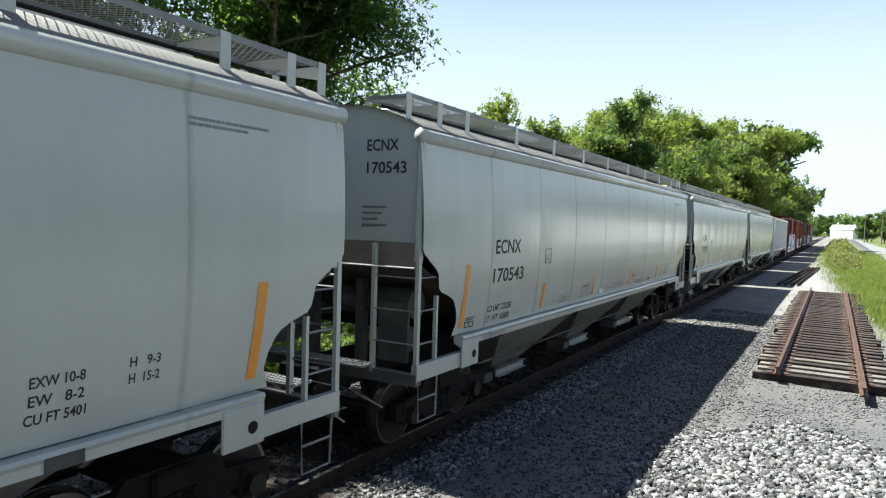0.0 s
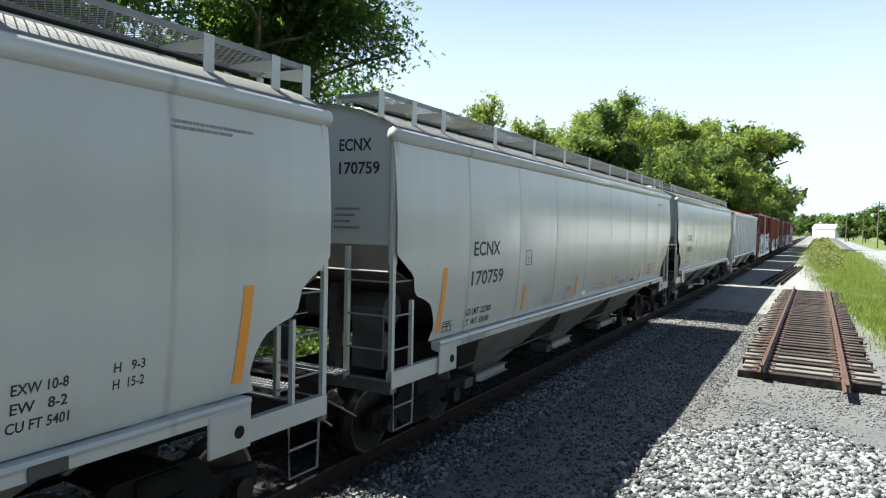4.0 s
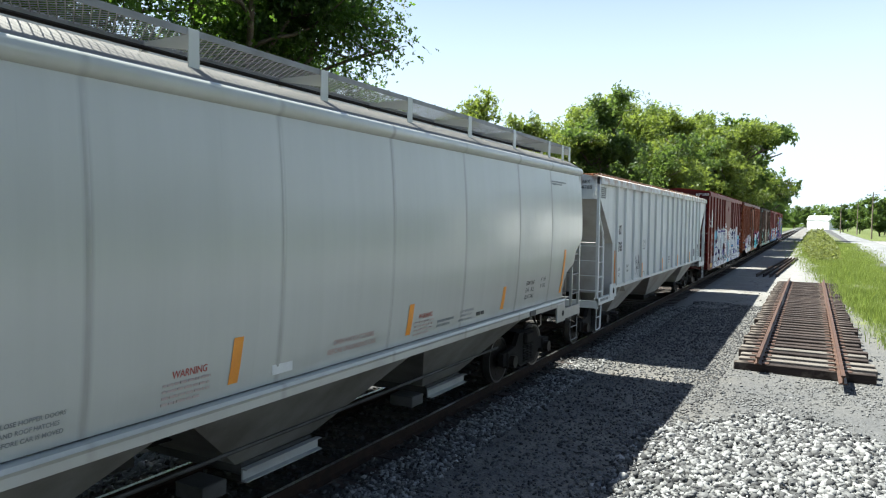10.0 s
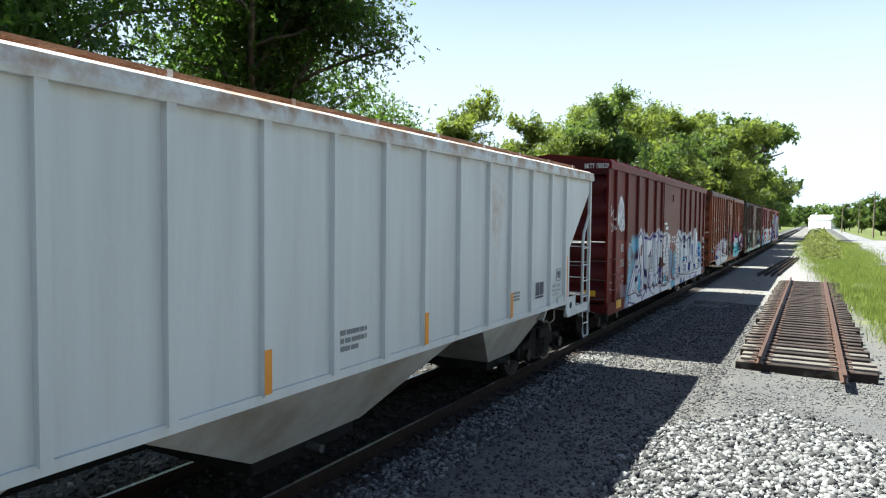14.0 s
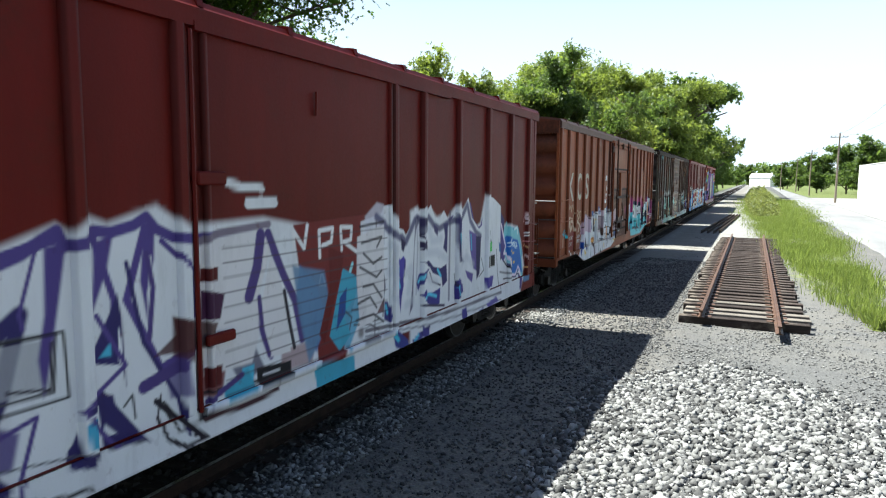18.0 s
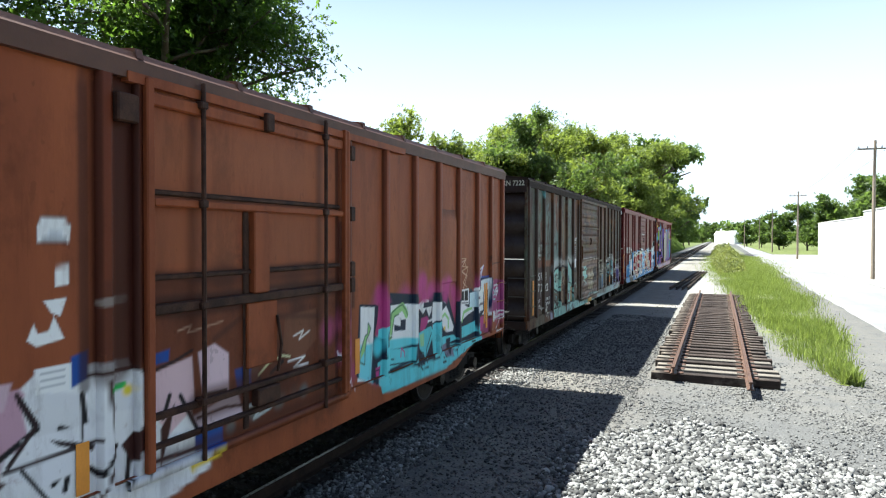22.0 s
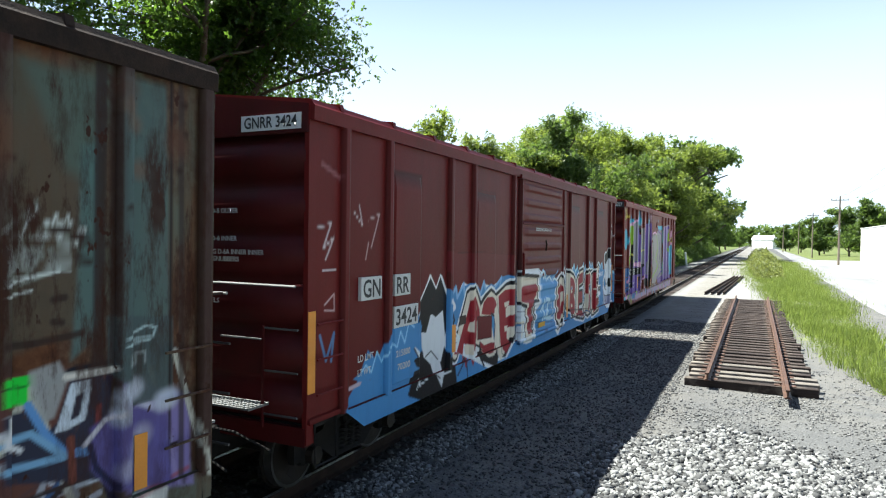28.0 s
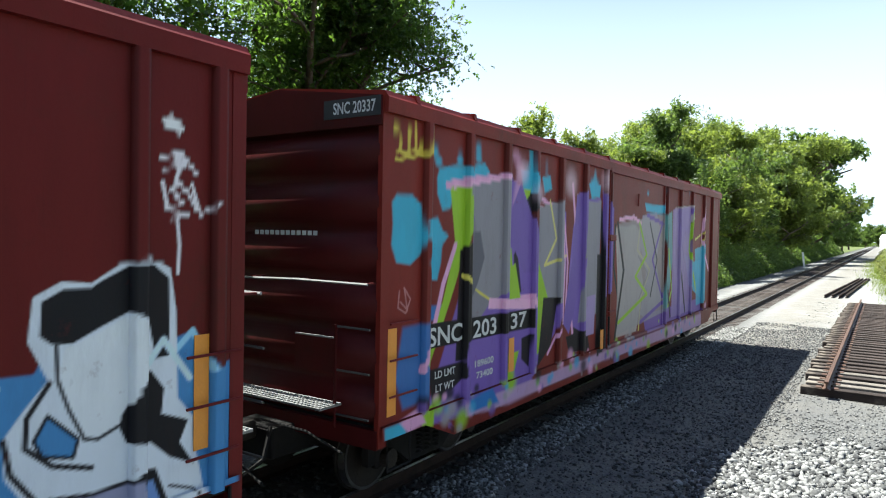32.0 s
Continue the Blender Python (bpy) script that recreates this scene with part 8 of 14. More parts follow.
brown_paint = Spray()
blob, line, cloud = brown_paint.blob, brown_paint.line, brown_paint.cloud
blob([(6.66, 2.62), (9.56, 2.6), (9.56, 1.0), (6.66, 1.0)], (66, 34, 25), 0.35, 0.6)
for u, v, w in ((7.5, 2.66, 0.3), (8.6, 2.5, 0.35), (8.7, 2.2, 0.3), (9.0, 2.1, 0.2), (7.0, 2.4, 0.3), (8.4, 1.8, 0.3), (7.2, 3.36, 0.14), (8.4, 3.36, 0.14), (9.1, 3.36, 0.14)):
    cloud(u, v, w, (48, 25, 20), 0.5)
blob([(6.66, 4.02), (9.5, 4.0), (9.5, 3.45), (6.66, 3.45)], (140, 86, 58), 0.12, 0.5)
blob([(6.68, 3.2), (7.7, 3.2), (7.7, 2.75), (6.68, 2.75)], (132, 80, 54), 0.1, 0.4)
blob([(8.22, 3.2), (9.4, 3.2), (9.4, 2.75), (8.22, 2.75)], (132, 80, 54), 0.1, 0.4)
blob([(1.12, 1.64), (1.70, 1.65), (1.69, 1.14), (1.11, 1.18)], (118, 52, 54), 0.02, 0.85)
line([(0.99, 2.22), (1.16, 2.41), (1.20, 2.23), (1.34, 2.33), (1.38, 2.16), (1.53, 2.37), (1.69, 2.11), (1.53, 1.97), (1.11, 2.04), (0.99, 2.22)], 0.035, (200, 180, 150), 0.02, 0.8)
line([(1.17, 1.79), (1.22, 1.98), (1.33, 1.67), (1.48, 1.76)], 0.1, (206, 190, 168), 0.03, 0.8)
line([(1.38, 1.91), (1.56, 1.90), (1.69, 1.67)], 0.08, (206, 190, 168), 0.03, 0.8)
line([(1.82, 1.32), (1.85, 1.68), (2.09, 1.87), (2.34, 1.77), (2.21, 1.60)], 0.07, (206, 190, 168), 0.03, 0.8)
blob([(2.41, 1.73), (2.85, 1.94), (3.35, 1.98), (3.58, 1.83), (2.85, 1.46), (2.48, 1.49)], (188, 160, 178), 0.08, 0.9)
blob([(2.18, 0.92), (2.48, 1.19), (2.55, 1.48), (2.73, 1.49), (2.85, 1.62), (3.53, 1.81), (3.93, 1.97), (4.36, 2.05), (5.55, 1.97), (5.70, 2.08), (6.45, 2.05), (6.55, 1.88), (7.03, 1.62), (7.35, 0.92), (6.75, 0.79), (4.37, 0.75), (3.53, 0.71), (2.85, 0.72)], (214, 214, 216), 0.03)
blob([(4.48, 1.96), (5.55, 1.87), (5.41, 1.34), (4.60, 1.41)], (178, 158, 170), 0.05, 0.8)
cloud(2.97, 0.97, 0.1, (236, 190, 40), 1.0)
for u, v in ((4.27, 1.81), (5.56, 0.94)):
    cloud(u, v, 0.07, (236, 190, 40), 1.0)
line([(3.68, 1.24), (4.16, 1.24)], 0.1, (230, 140, 40), 0.02)
blob([(2.62, 1.91), (2.85, 1.94), (2.79, 1.71)], (36, 66, 140), 0.03)
blob([(3.77, 2.07), (4.03, 2.09), (3.93, 1.94)], (36, 66, 140), 0.03)
blob([(2.44, 1.29), (2.71, 1.26), (2.55, 0.85), (2.44, 1.00)], (36, 66, 140), 0.03)
blob([(4.36, 2.11), (4.85, 2.19), (4.98, 2.01)], (36, 66, 140), 0.03)
blob([(3.09, 1.16), (3.24, 1.18), (3.22, 1.01)], (36, 66, 140), 0.03)
blob([(3.77, 1.86), (3.93, 1.53), (3.77, 1.56)], (36, 66, 140), 0.03)
line([(1.63, 1.02), (1.73, 1.08), (1.71, 0.95), (1.85, 1.02), (1.90, 0.90), (2.05, 1.02)], 0.03, (205, 205, 208), 0.02)
blob([(1.21, 1.17), (1.35, 1.15), (1.40, 0.97), (1.27, 0.98)], (205, 205, 208), 0.02, 0.8)
line([(0.56, 1.64), (0.67, 1.67), (0.63, 1.58), (0.72, 1.72), (0.84, 1.54)], 0.06, (70, 170, 190), 0.02)
blob([(0.56, 1.53), (0.67, 1.54), (0.66, 1.28), (0.56, 1.28)], (176, 150, 130), 0.03, 0.7)
line([(2.21, 1.26), (2.41, 1.16), (2.21, 1.12), (2.41, 1.03)], 0.02, (180, 120, 110), 0.02)
blob([(5.70, 3.10), (5.75, 3.14), (5.86, 3.14), (5.96, 3.10), (5.94, 2.94), (5.70, 2.96)], (246, 250, 254), 0.006)
for u0, u1, v in ((5.72, 5.93, 3.05), (5.79, 5.88, 3.02), (5.74, 5.92, 2.98)):
    line([(u0, v), (u1, v)], 0.014, (120, 120, 124), 0.006, 0.8)
blob([(5.83, 2.79), (5.94, 2.80), (5.94, 2.66), (5.83, 2.65)], (246, 250, 254), 0.006)
blob([(5.74, 2.56), (5.92, 2.57), (5.87, 2.44), (5.80, 2.47)], (246, 250, 254), 0.006)
blob([(5.67, 2.41), (5.70, 2.34), (5.78, 2.35), (5.82, 2.45), (5.90, 2.28), (5.69, 2.25), (5.62, 2.30)], (246, 250, 254), 0.006)
blob([(6.57, 2.96), (6.65, 2.97), (6.65, 2.81), (6.57, 2.80)], (246, 250, 254), 0.006)
line([(6.19, 2.51), (6.42, 2.52)], 0.07, (200, 190, 180), 0.02)
blob([(5.42, 1.98), (5.57, 1.99), (5.75, 1.76), (5.61, 1.58), (5.42, 1.57)], (176, 140, 156), 0.03)
blob([(5.57, 1.91), (5.65, 1.97), (6.04, 1.85), (6.18, 1.65), (6.03, 1.44), (5.65, 1.55)], (205, 205, 208), 0.03)
blob([(5.67, 2.10), (5.95, 2.10), (5.97, 1.90), (5.69, 1.93)], (246, 250, 254), 0.006)
for v in (2.06, 2.01, 1.96):
    line([(5.72, v), (5.9, v)], 0.018, (130, 130, 134), 0.008, 0.7)
blob([(6.16, 1.96), (6.23, 1.81), (6.21, 1.68), (6.58, 1.62), (6.62, 1.77), (6.55, 1.94), (6.31, 1.88)], (208, 208, 212), 0.03)
blob([(6.62, 1.88), (7.11, 1.96), (7.14, 1.51), (6.84, 1.34), (6.62, 1.63)], (198, 170, 176), 0.03)
blob([(7.18, 1.98), (7.39, 2.03), (7.58, 1.91), (7.58, 1.56), (7.26, 1.47)], (200, 176, 184), 0.03)
blob([(5.95, 2.14), (6.09, 2.17), (6.09, 1.96), (5.95, 1.91)], (34, 70, 140), 0.03)
blob([(6.64, 2.04), (6.85, 2.06), (6.84, 1.96), (6.66, 1.95)], (34, 70, 140), 0.03)
blob([(7.66, 1.74), (7.91, 1.75), (7.91, 1.55), (7.70, 1.54)], (40, 60, 120), 0.03)
blob([(5.49, 1.52), (5.85, 1.51), (5.83, 1.30), (5.49, 1.38)], (210, 210, 214))
blob([(6.23, 1.42), (6.55, 1.37), (7.10, 1.12), (6.84, 0.91), (6.23, 1.08)], (204, 204, 208), 0.04)
blob([(7.10, 1.42), (7.70, 1.54), (7.78, 1.30), (7.24, 1.23)], (196, 176, 184), 0.04)
line([(6.28, 1.84), (6.41, 1.85)], 0.05, (60, 180, 90), 0.02)
line([(7.10, 0.97), (7.46, 1.01)], 0.05, (214, 190, 60), 0.02)
blob([(7.14, 1.26), (7.50, 1.24), (7.50, 1.05), (7.14, 1.11)], (40, 70, 140), 0.03)
cloud(6.44, 1.80, 0.08, (236, 200, 60), 1.0)
line([(5.42, 1.55), (5.69, 1.69), (5.57, 1.91)], 0.045, (26, 26, 30), 0.012)
line([(5.85, 1.53), (6.18, 1.22), (6.33, 1.39)], 0.045, (26, 26, 30), 0.012)
line([(6.04, 1.85), (6.08, 1.55), (5.86, 1.65)], 0.045, (26, 26, 30), 0.012)
line([(6.58, 1.46), (6.61, 1.08)], 0.045, (26, 26, 30), 0.012)
line([(6.85, 1.67), (6.78, 1.50)], 0.045, (26, 26, 30), 0.012)
line([(5.81, 1.27), (5.94, 1.38), (5.90, 1.20)], 0.045, (26, 26, 30), 0.012)
line([(7.87, 1.50), (8.04, 1.58), (8.13, 1.39)], 0.045, (26, 26, 30), 0.012)
line([(7.24, 1.58), (7.54, 1.57)], 0.045, (26, 26, 30), 0.012)
line([(6.43, 1.05), (6.46, 1.31)], 0.045, (26, 26, 30), 0.012)
line([(6.97, 1.64), (7.17, 1.30)], 0.045, (26, 26, 30), 0.012)
line([(8.22, 1.60), (8.42, 1.69)], 0.045, (26, 26, 30), 0.012)
blob([(7.80, 2.34), (8.30, 2.34), (8.27, 1.95), (8.13, 1.68), (7.83, 1.76)], (108, 70, 52), 0.04, 0.8)
blob([(8.47, 2.16), (9.06, 2.19), (9.06, 1.84), (8.72, 1.64), (8.42, 1.81)], (108, 70, 52), 0.04, 0.8)
line([(6.42, 2.05), (6.42, 4.2)], 0.2, (44, 24, 22), 0.06, 0.75)
line([(6.22, 2.7), (6.23, 4.1)], 0.07, (160, 78, 40), 0.04, 0.75)
line([(6.06, 1.9), (6.06, 4.2)], 0.09, (46, 26, 24), 0.05, 0.7)
line([(9.5, 1.2), (9.5, 4.05)], 0.07, (40, 22, 20), 0.03, 0.8)
for u, v in ((9.9, 4.05), (9.88, 3.3), (9.86, 2.6)):
    cloud(u, v, 0.16, (52, 28, 24), 0.8)
blob([(9.82, 2.55), (9.98, 2.55), (9.98, 2.1), (9.82, 2.1)], (58, 32, 28), 0.05, 0.7)
for u, v, w in ((9.3, 1.9, 0.28), (9.65, 2.0, 0.3), (9.7, 1.6, 0.35), (9.9, 1.3, 0.25)):
    cloud(u, v, w, (160, 70, 120), 0.6)
for u, v, w in ((7.95, 1.25, 0.14), (8.35, 1.28, 0.16), (8.8, 1.3, 0.14), (7.6, 1.2, 0.12)):
    cloud(u, v, w, (96, 124, 128), 0.5)
line([(8.02, 1.62), (8.2, 1.72), (8.42, 1.75), (8.55, 1.72)], 0.025, (190, 190, 150), 0.01)
line([(8.62, 1.93), (8.8, 1.97), (8.72, 1.88), (8.92, 1.95)], 0.02, (210, 205, 200), 0.01)
line([(9.52, 1.62), (9.56, 1.5), (9.63, 1.6), (9.7, 1.48), (9.74, 1.64)], 0.025, (225, 215, 225), 0.01)
line([(7.95, 3.0), (8.06, 2.94), (8.04, 2.84), (7.95, 2.83)], 0.025, (215, 200, 180), 0.01)
line([(6.95, 2.2), (7.1, 2.23), (7.06, 2.17), (7.5, 2.22)], 0.015, (170, 140, 120), 0.01, 0.7)
line([(8.00, 1.48), (8.89, 1.61)], 0.12, (70, 40, 30), 0.08, 0.6)
for u, v in ((10.64, 2.02), (10.78, 1.70), (11.45, 2.06), (12.00, 2.23), (12.47, 2.07), (13.02, 2.11), (13.43, 1.81), (15.49, 1.82), (15.94, 1.44), (14.70, 2.06), (10.54, 1.27), (14.69, 0.97)):
    cloud(u, v, 0.42, (168, 70, 122), 0.85)
blob([(10.83, 1.39), (11.98, 1.28), (13.65, 1.20), (14.77, 1.32), (14.92, 1.13), (13.00, 0.79), (11.43, 0.81), (10.67, 0.85), (10.63, 0.99)], (98, 190, 198), 0.03)
blob([(10.12, 2.11), (10.52, 2.07), (10.47, 1.62), (10.38, 1.09), (10.05, 1.14)], (212, 216, 220))
blob([(10.25, 1.75), (10.40, 1.79), (10.28, 1.32), (10.16, 1.25)], (130, 190, 150), 0.03, 0.8)
line([(10.12, 2.11), (10.52, 2.07), (10.47, 1.62), (10.38, 1.09)], 0.05, (18, 38, 56), 0.02)
line([(10.97, 2.07), (11.81, 1.99), (11.82, 1.37), (11.63, 1.15), (10.93, 1.23)], 0.3, (22, 40, 58), 0.03)
line([(11.00, 1.95), (11.64, 1.88), (11.67, 1.48), (11.44, 1.32), (10.93, 1.36)], 0.22, (196, 214, 220), 0.03)
line([(11.10, 1.76), (11.15, 1.93), (11.45, 1.92), (11.58, 1.80)], 0.09, (142, 190, 132), 0.02)
blob([(11.15, 1.74), (11.45, 1.73), (11.45, 1.63), (11.15, 1.65)], (186, 80, 130), 0.03)
blob([(11.92, 1.99), (12.47, 2.01), (12.51, 1.73), (12.14, 1.58)], (186, 80, 130), 0.04)
line([(11.96, 1.93), (12.14, 2.00), (12.42, 1.94), (12.38, 1.75)], 0.08, (205, 205, 208), 0.02)
line([(12.47, 1.96), (13.01, 1.94), (13.48, 1.23)], 0.3, (22, 40, 58), 0.03)
line([(12.51, 1.84), (12.96, 1.82), (13.31, 1.27)], 0.2, (150, 206, 214), 0.03)
blob([(12.57, 1.91), (12.82, 1.92), (12.80, 1.62), (12.59, 1.60)], (216, 220, 222))
cloud(13.01, 1.64, 0.1, (142, 190, 132), 1.0)
line([(13.65, 1.20), (13.83, 1.75), (14.14, 1.43), (14.28, 1.97)], 0.16, (22, 40, 58), 0.03)
line([(13.67, 1.19), (13.85, 1.68), (14.14, 1.40), (14.30, 1.86)], 0.09, (120, 196, 204), 0.02)
blob([(13.68, 2.04), (14.17, 2.06), (14.17, 1.76), (13.70, 1.79)], (222, 222, 224), 0.012)
blob([(13.75, 1.99), (13.89, 2.00), (13.89, 1.85), (13.75, 1.85)], (24, 24, 28), 0.01)
blob([(13.95, 1.99), (14.12, 2.00), (14.12, 1.85), (13.95, 1.85)], (24, 24, 28), 0.01)
blob([(14.44, 2.03), (15.09, 2.14), (15.12, 1.56), (14.52, 1.57)], (216, 218, 220), 0.012)
line([(14.55, 1.96), (14.97, 2.02)], 0.06, (40, 40, 46), 0.012)
line([(14.55, 1.83), (15.00, 1.87)], 0.06, (40, 40, 46), 0.012)
line([(14.58, 1.70), (15.00, 1.72)], 0.06, (40, 40, 46), 0.012)
line([(15.16, 2.17), (15.06, 1.56)], 0.07, (226, 140, 40), 0.02)
line([(15.49, 2.14), (15.32, 1.46)], 0.07, (214, 216, 220), 0.02)
line([(15.46, 2.07), (15.19, 1.25)], 0.03, (22, 40, 58), 0.02)
blob([(14.69, 1.63), (14.84, 1.01), (14.40, 1.03)], (98, 190, 198), 0.03)
for u, v in ((14.66, 1.28), (10.59, 1.52)):
    cloud(u, v, 0.14, (98, 190, 198), 1.0)
line([(11.77, 1.16), (11.98, 1.20), (12.21, 1.03), (11.91, 1.01), (12.13, 1.00)], 0.025, (26, 26, 30), 0.02)
line([(12.29, 1.22), (12.55, 1.61)], 0.03, (26, 26, 30), 0.02)
line([(10.83, 1.47), (11.64, 1.39), (12.14, 1.53)], 0.035, (26, 26, 30), 0.02)
line([(12.81, 0.91), (13.65, 1.13), (14.14, 1.09)], 0.03, (26, 26, 30), 0.02)
line([(13.78, 2.55), (14.02, 2.60), (13.72, 2.42), (14.08, 2.30), (13.89, 2.08)], 0.02, (190, 150, 130), 0.02)
line([(14.70, 2.35), (15.00, 2.45), (14.77, 2.24)], 0.03, (205, 205, 208), 0.02)
line([(15.40, 1.83), (15.94, 1.94), (15.49, 1.67), (15.94, 1.69)], 0.025, (205, 205, 208), 0.02)
line([(15.49, 1.31), (16.23, 1.40), (15.75, 1.06), (16.13, 1.07)], 0.025, (205, 205, 208), 0.02)
blob([(10.59, 1.50), (10.83, 1.52), (10.87, 1.16), (10.63, 1.07)], (176, 74, 126), 0.04, 0.8)
line([(2.02, 2.16), (2.11, 2.17), (2.16, 2.09), (2.07, 2.03), (1.99, 1.96), (2.05, 1.89), (2.15, 1.91), (2.12, 2.00), (2.02, 2.08), (2.02, 2.16)], 0.035, (205, 185, 150), 0.02, 0.8)
line([(2.34, 1.95), (2.27, 2.03), (2.30, 2.13), (2.43, 2.13), (2.45, 2.00), (2.37, 1.85)], 0.035, (205, 185, 150), 0.02, 0.8)
line([(2.20, 1.91), (2.17, 1.97), (2.23, 1.99), (2.23, 1.91)], 0.02, (205, 185, 150), 0.02, 0.8)
line([(2.85, 2.11), (3.00, 2.11), (2.93, 2.03), (3.04, 1.96), (2.96, 1.88), (2.86, 1.90)], 0.04, (190, 160, 120), 0.02, 0.7)
line([(3.28, 2.15), (3.27, 1.90)], 0.04, (190, 160, 120), 0.02, 0.7)
blob([(2.84, 1.93), (3.05, 2.05), (3.53, 1.85), (3.56, 1.47), (3.08, 1.53), (2.92, 1.21), (2.59, 1.27), (2.71, 1.68)], (190, 168, 182), 0.025)
blob([(2.84, 1.13), (2.82, 1.34), (3.05, 1.54), (3.30, 1.52), (3.56, 1.42), (3.54, 0.82), (2.92, 0.96)], (214, 216, 220), 0.03)
line([(2.71, 1.68), (2.84, 1.93), (3.05, 2.05), (3.27, 1.95), (3.55, 1.84)], 0.025, (44, 26, 30), 0.012)
line([(3.59, 1.80), (3.81, 1.94), (4.06, 1.93), (4.41, 1.97), (4.60, 2.00)], 0.025, (44, 26, 30), 0.012)
line([(2.39, 1.50), (2.62, 1.70), (2.71, 1.68), (2.93, 1.45)], 0.025, (60, 36, 40), 0.012)
blob([(2.67, 1.91), (2.79, 1.97), (2.81, 1.87), (2.74, 1.72), (2.67, 1.74)], (36, 76, 150), 0.03)
blob([(2.61, 1.26), (2.71, 1.26), (2.71, 1.08), (2.61, 1.04)], (36, 76, 150), 0.03)
blob([(2.41, 1.20), (2.59, 1.18), (2.57, 0.97), (2.51, 0.99)], (36, 60, 130), 0.03)
blob([(3.11, 1.38), (3.26, 1.07), (3.21, 0.96), (3.07, 1.04), (3.05, 1.15)], (34, 24, 26))
cloud(3.16, 1.07, 0.1, (40, 76, 160), 1.0)
for u, v in ((2.92, 0.99), (3.01, 0.93), (2.95, 0.92)):
    cloud(u, v, 0.09, (232, 190, 40), 1.0)
line([(2.71, 1.17), (3.40, 1.13)], 0.022, (30, 26, 30), 0.012)
line([(3.64, 1.47), (3.72, 0.98), (3.65, 0.68), (3.62, 0.54)], 0.03, (34, 28, 32), 0.012)
blob([(3.89, 1.05), (3.97, 1.39), (4.19, 1.01), (4.28, 0.76), (4.21, 0.69), (4.07, 0.99)], (62, 32, 26))
blob([(3.68, 1.24), (4.22, 1.22), (4.19, 1.13), (3.69, 1.17)], (232, 150, 30), 0.015)
blob([(3.96, 1.92), (4.14, 1.85), (4.23, 1.61), (4.02, 1.63)], (66, 34, 28))
for u, v in ((4.27, 1.80), (4.23, 1.71)):
    cloud(u, v, 0.07, (226, 190, 50), 1.0)
blob([(4.01, 1.62), (4.30, 1.60), (4.28, 1.43), (4.04, 1.47)], (36, 30, 34), 0.015)
blob([(4.07, 1.90), (4.23, 2.03), (4.43, 1.95), (4.16, 1.82)], (216, 216, 220))
line([(4.07, 1.90), (4.23, 2.03), (4.43, 1.95)], 0.025, (26, 26, 30), 0.012)
blob([(4.52, 1.89), (5.25, 1.86), (5.27, 1.46), (4.57, 1.49)], (140, 122, 132))
line([(4.52, 1.89), (5.25, 1.86), (5.27, 1.46), (4.57, 1.49), (4.52, 1.89)], 0.022, (26, 26, 30), 0.012)
blob([(4.93, 1.62), (5.48, 1.39), (5.25, 1.23), (5.07, 1.40)], (74, 52, 48), 0.025)
line([(4.59, 1.48), (4.74, 1.29), (4.85, 0.95), (4.69, 0.66)], 0.03, (26, 26, 30), 0.012)
blob([(5.07, 0.88), (5.25, 0.69), (4.95, 0.75)], (26, 26, 30))
line([(5.58, 1.44), (6.00, 0.84), (5.77, 0.61)], 0.028, (26, 26, 30), 0.012)
blob([(4.58, 1.38), (4.75, 1.28), (4.63, 1.22)], (26, 26, 30))
line([(4.45, 1.17), (5.00, 1.13), (6.11, 1.06)], 0.02, (26, 26, 30), 0.012)
blob([(3.81, 2.07), (4.07, 2.05), (4.02, 1.90), (3.86, 1.98)], (44, 90, 160), 0.03)
line([(4.55, 2.07), (4.69, 2.14), (4.79, 1.99), (4.95, 2.12), (5.11, 1.95)], 0.035, (214, 214, 216), 0.02)
blob([(4.62, 2.05), (5.11, 2.06), (5.07, 1.92), (4.69, 1.96)], (50, 90, 150), 0.03, 0.7)
blob([(5.17, 2.05), (5.52, 2.04), (5.46, 1.86), (5.20, 1.86)], (186, 160, 172), 0.03)
blob([(5.58, 1.64), (6.10, 1.63), (6.25, 1.32), (5.71, 1.28)], (214, 214, 218), 0.03)
line([(5.46, 1.46), (6.17, 1.48)], 0.03, (60, 50, 52))
for u, v in ((5.56, 0.97), (5.61, 0.88)):
    cloud(u, v, 0.06, (226, 190, 50), 1.0)
line([(6.24, 1.90), (6.32, 1.31), (6.11, 0.92)], 0.035, (60, 40, 36), 0.02)
line([(4.18, 1.35), (4.31, 0.80)], 0.03, (26, 26, 30), 0.012)
line([(5.00, 1.17), (5.34, 1.15)], 0.03, (26, 26, 30), 0.012)
line([(6.56, 2.69), (7.18, 2.64), (9.06, 2.69)], 0.07, (66, 34, 26), 0.05, 0.8)
line([(6.50, 2.44), (7.18, 2.40), (9.55, 2.42)], 0.2, (56, 28, 24), 0.08, 0.75)
line([(7.18, 2.40), (8.32, 2.44)], 0.05, (110, 84, 78), 0.02, 0.8)
line([(6.53, 2.69), (6.52, 2.01)], 0.1, (70, 38, 30), 0.06, 0.7)
line([(7.87, 3.11), (7.91, 2.44)], 0.05, (66, 36, 28), 0.03, 0.7)
line([(9.55, 3.14), (9.62, 2.04)], 0.1, (64, 34, 30), 0.05, 0.7)
blob([(7.80, 2.40), (8.30, 2.34), (8.28, 1.95), (8.13, 1.71), (7.82, 1.76)], (132, 80, 56), 0.015, 0.9)
line([(7.39, 2.07), (7.78, 2.23), (9.06, 2.10)], 0.06, (60, 34, 28), 0.05, 0.6)
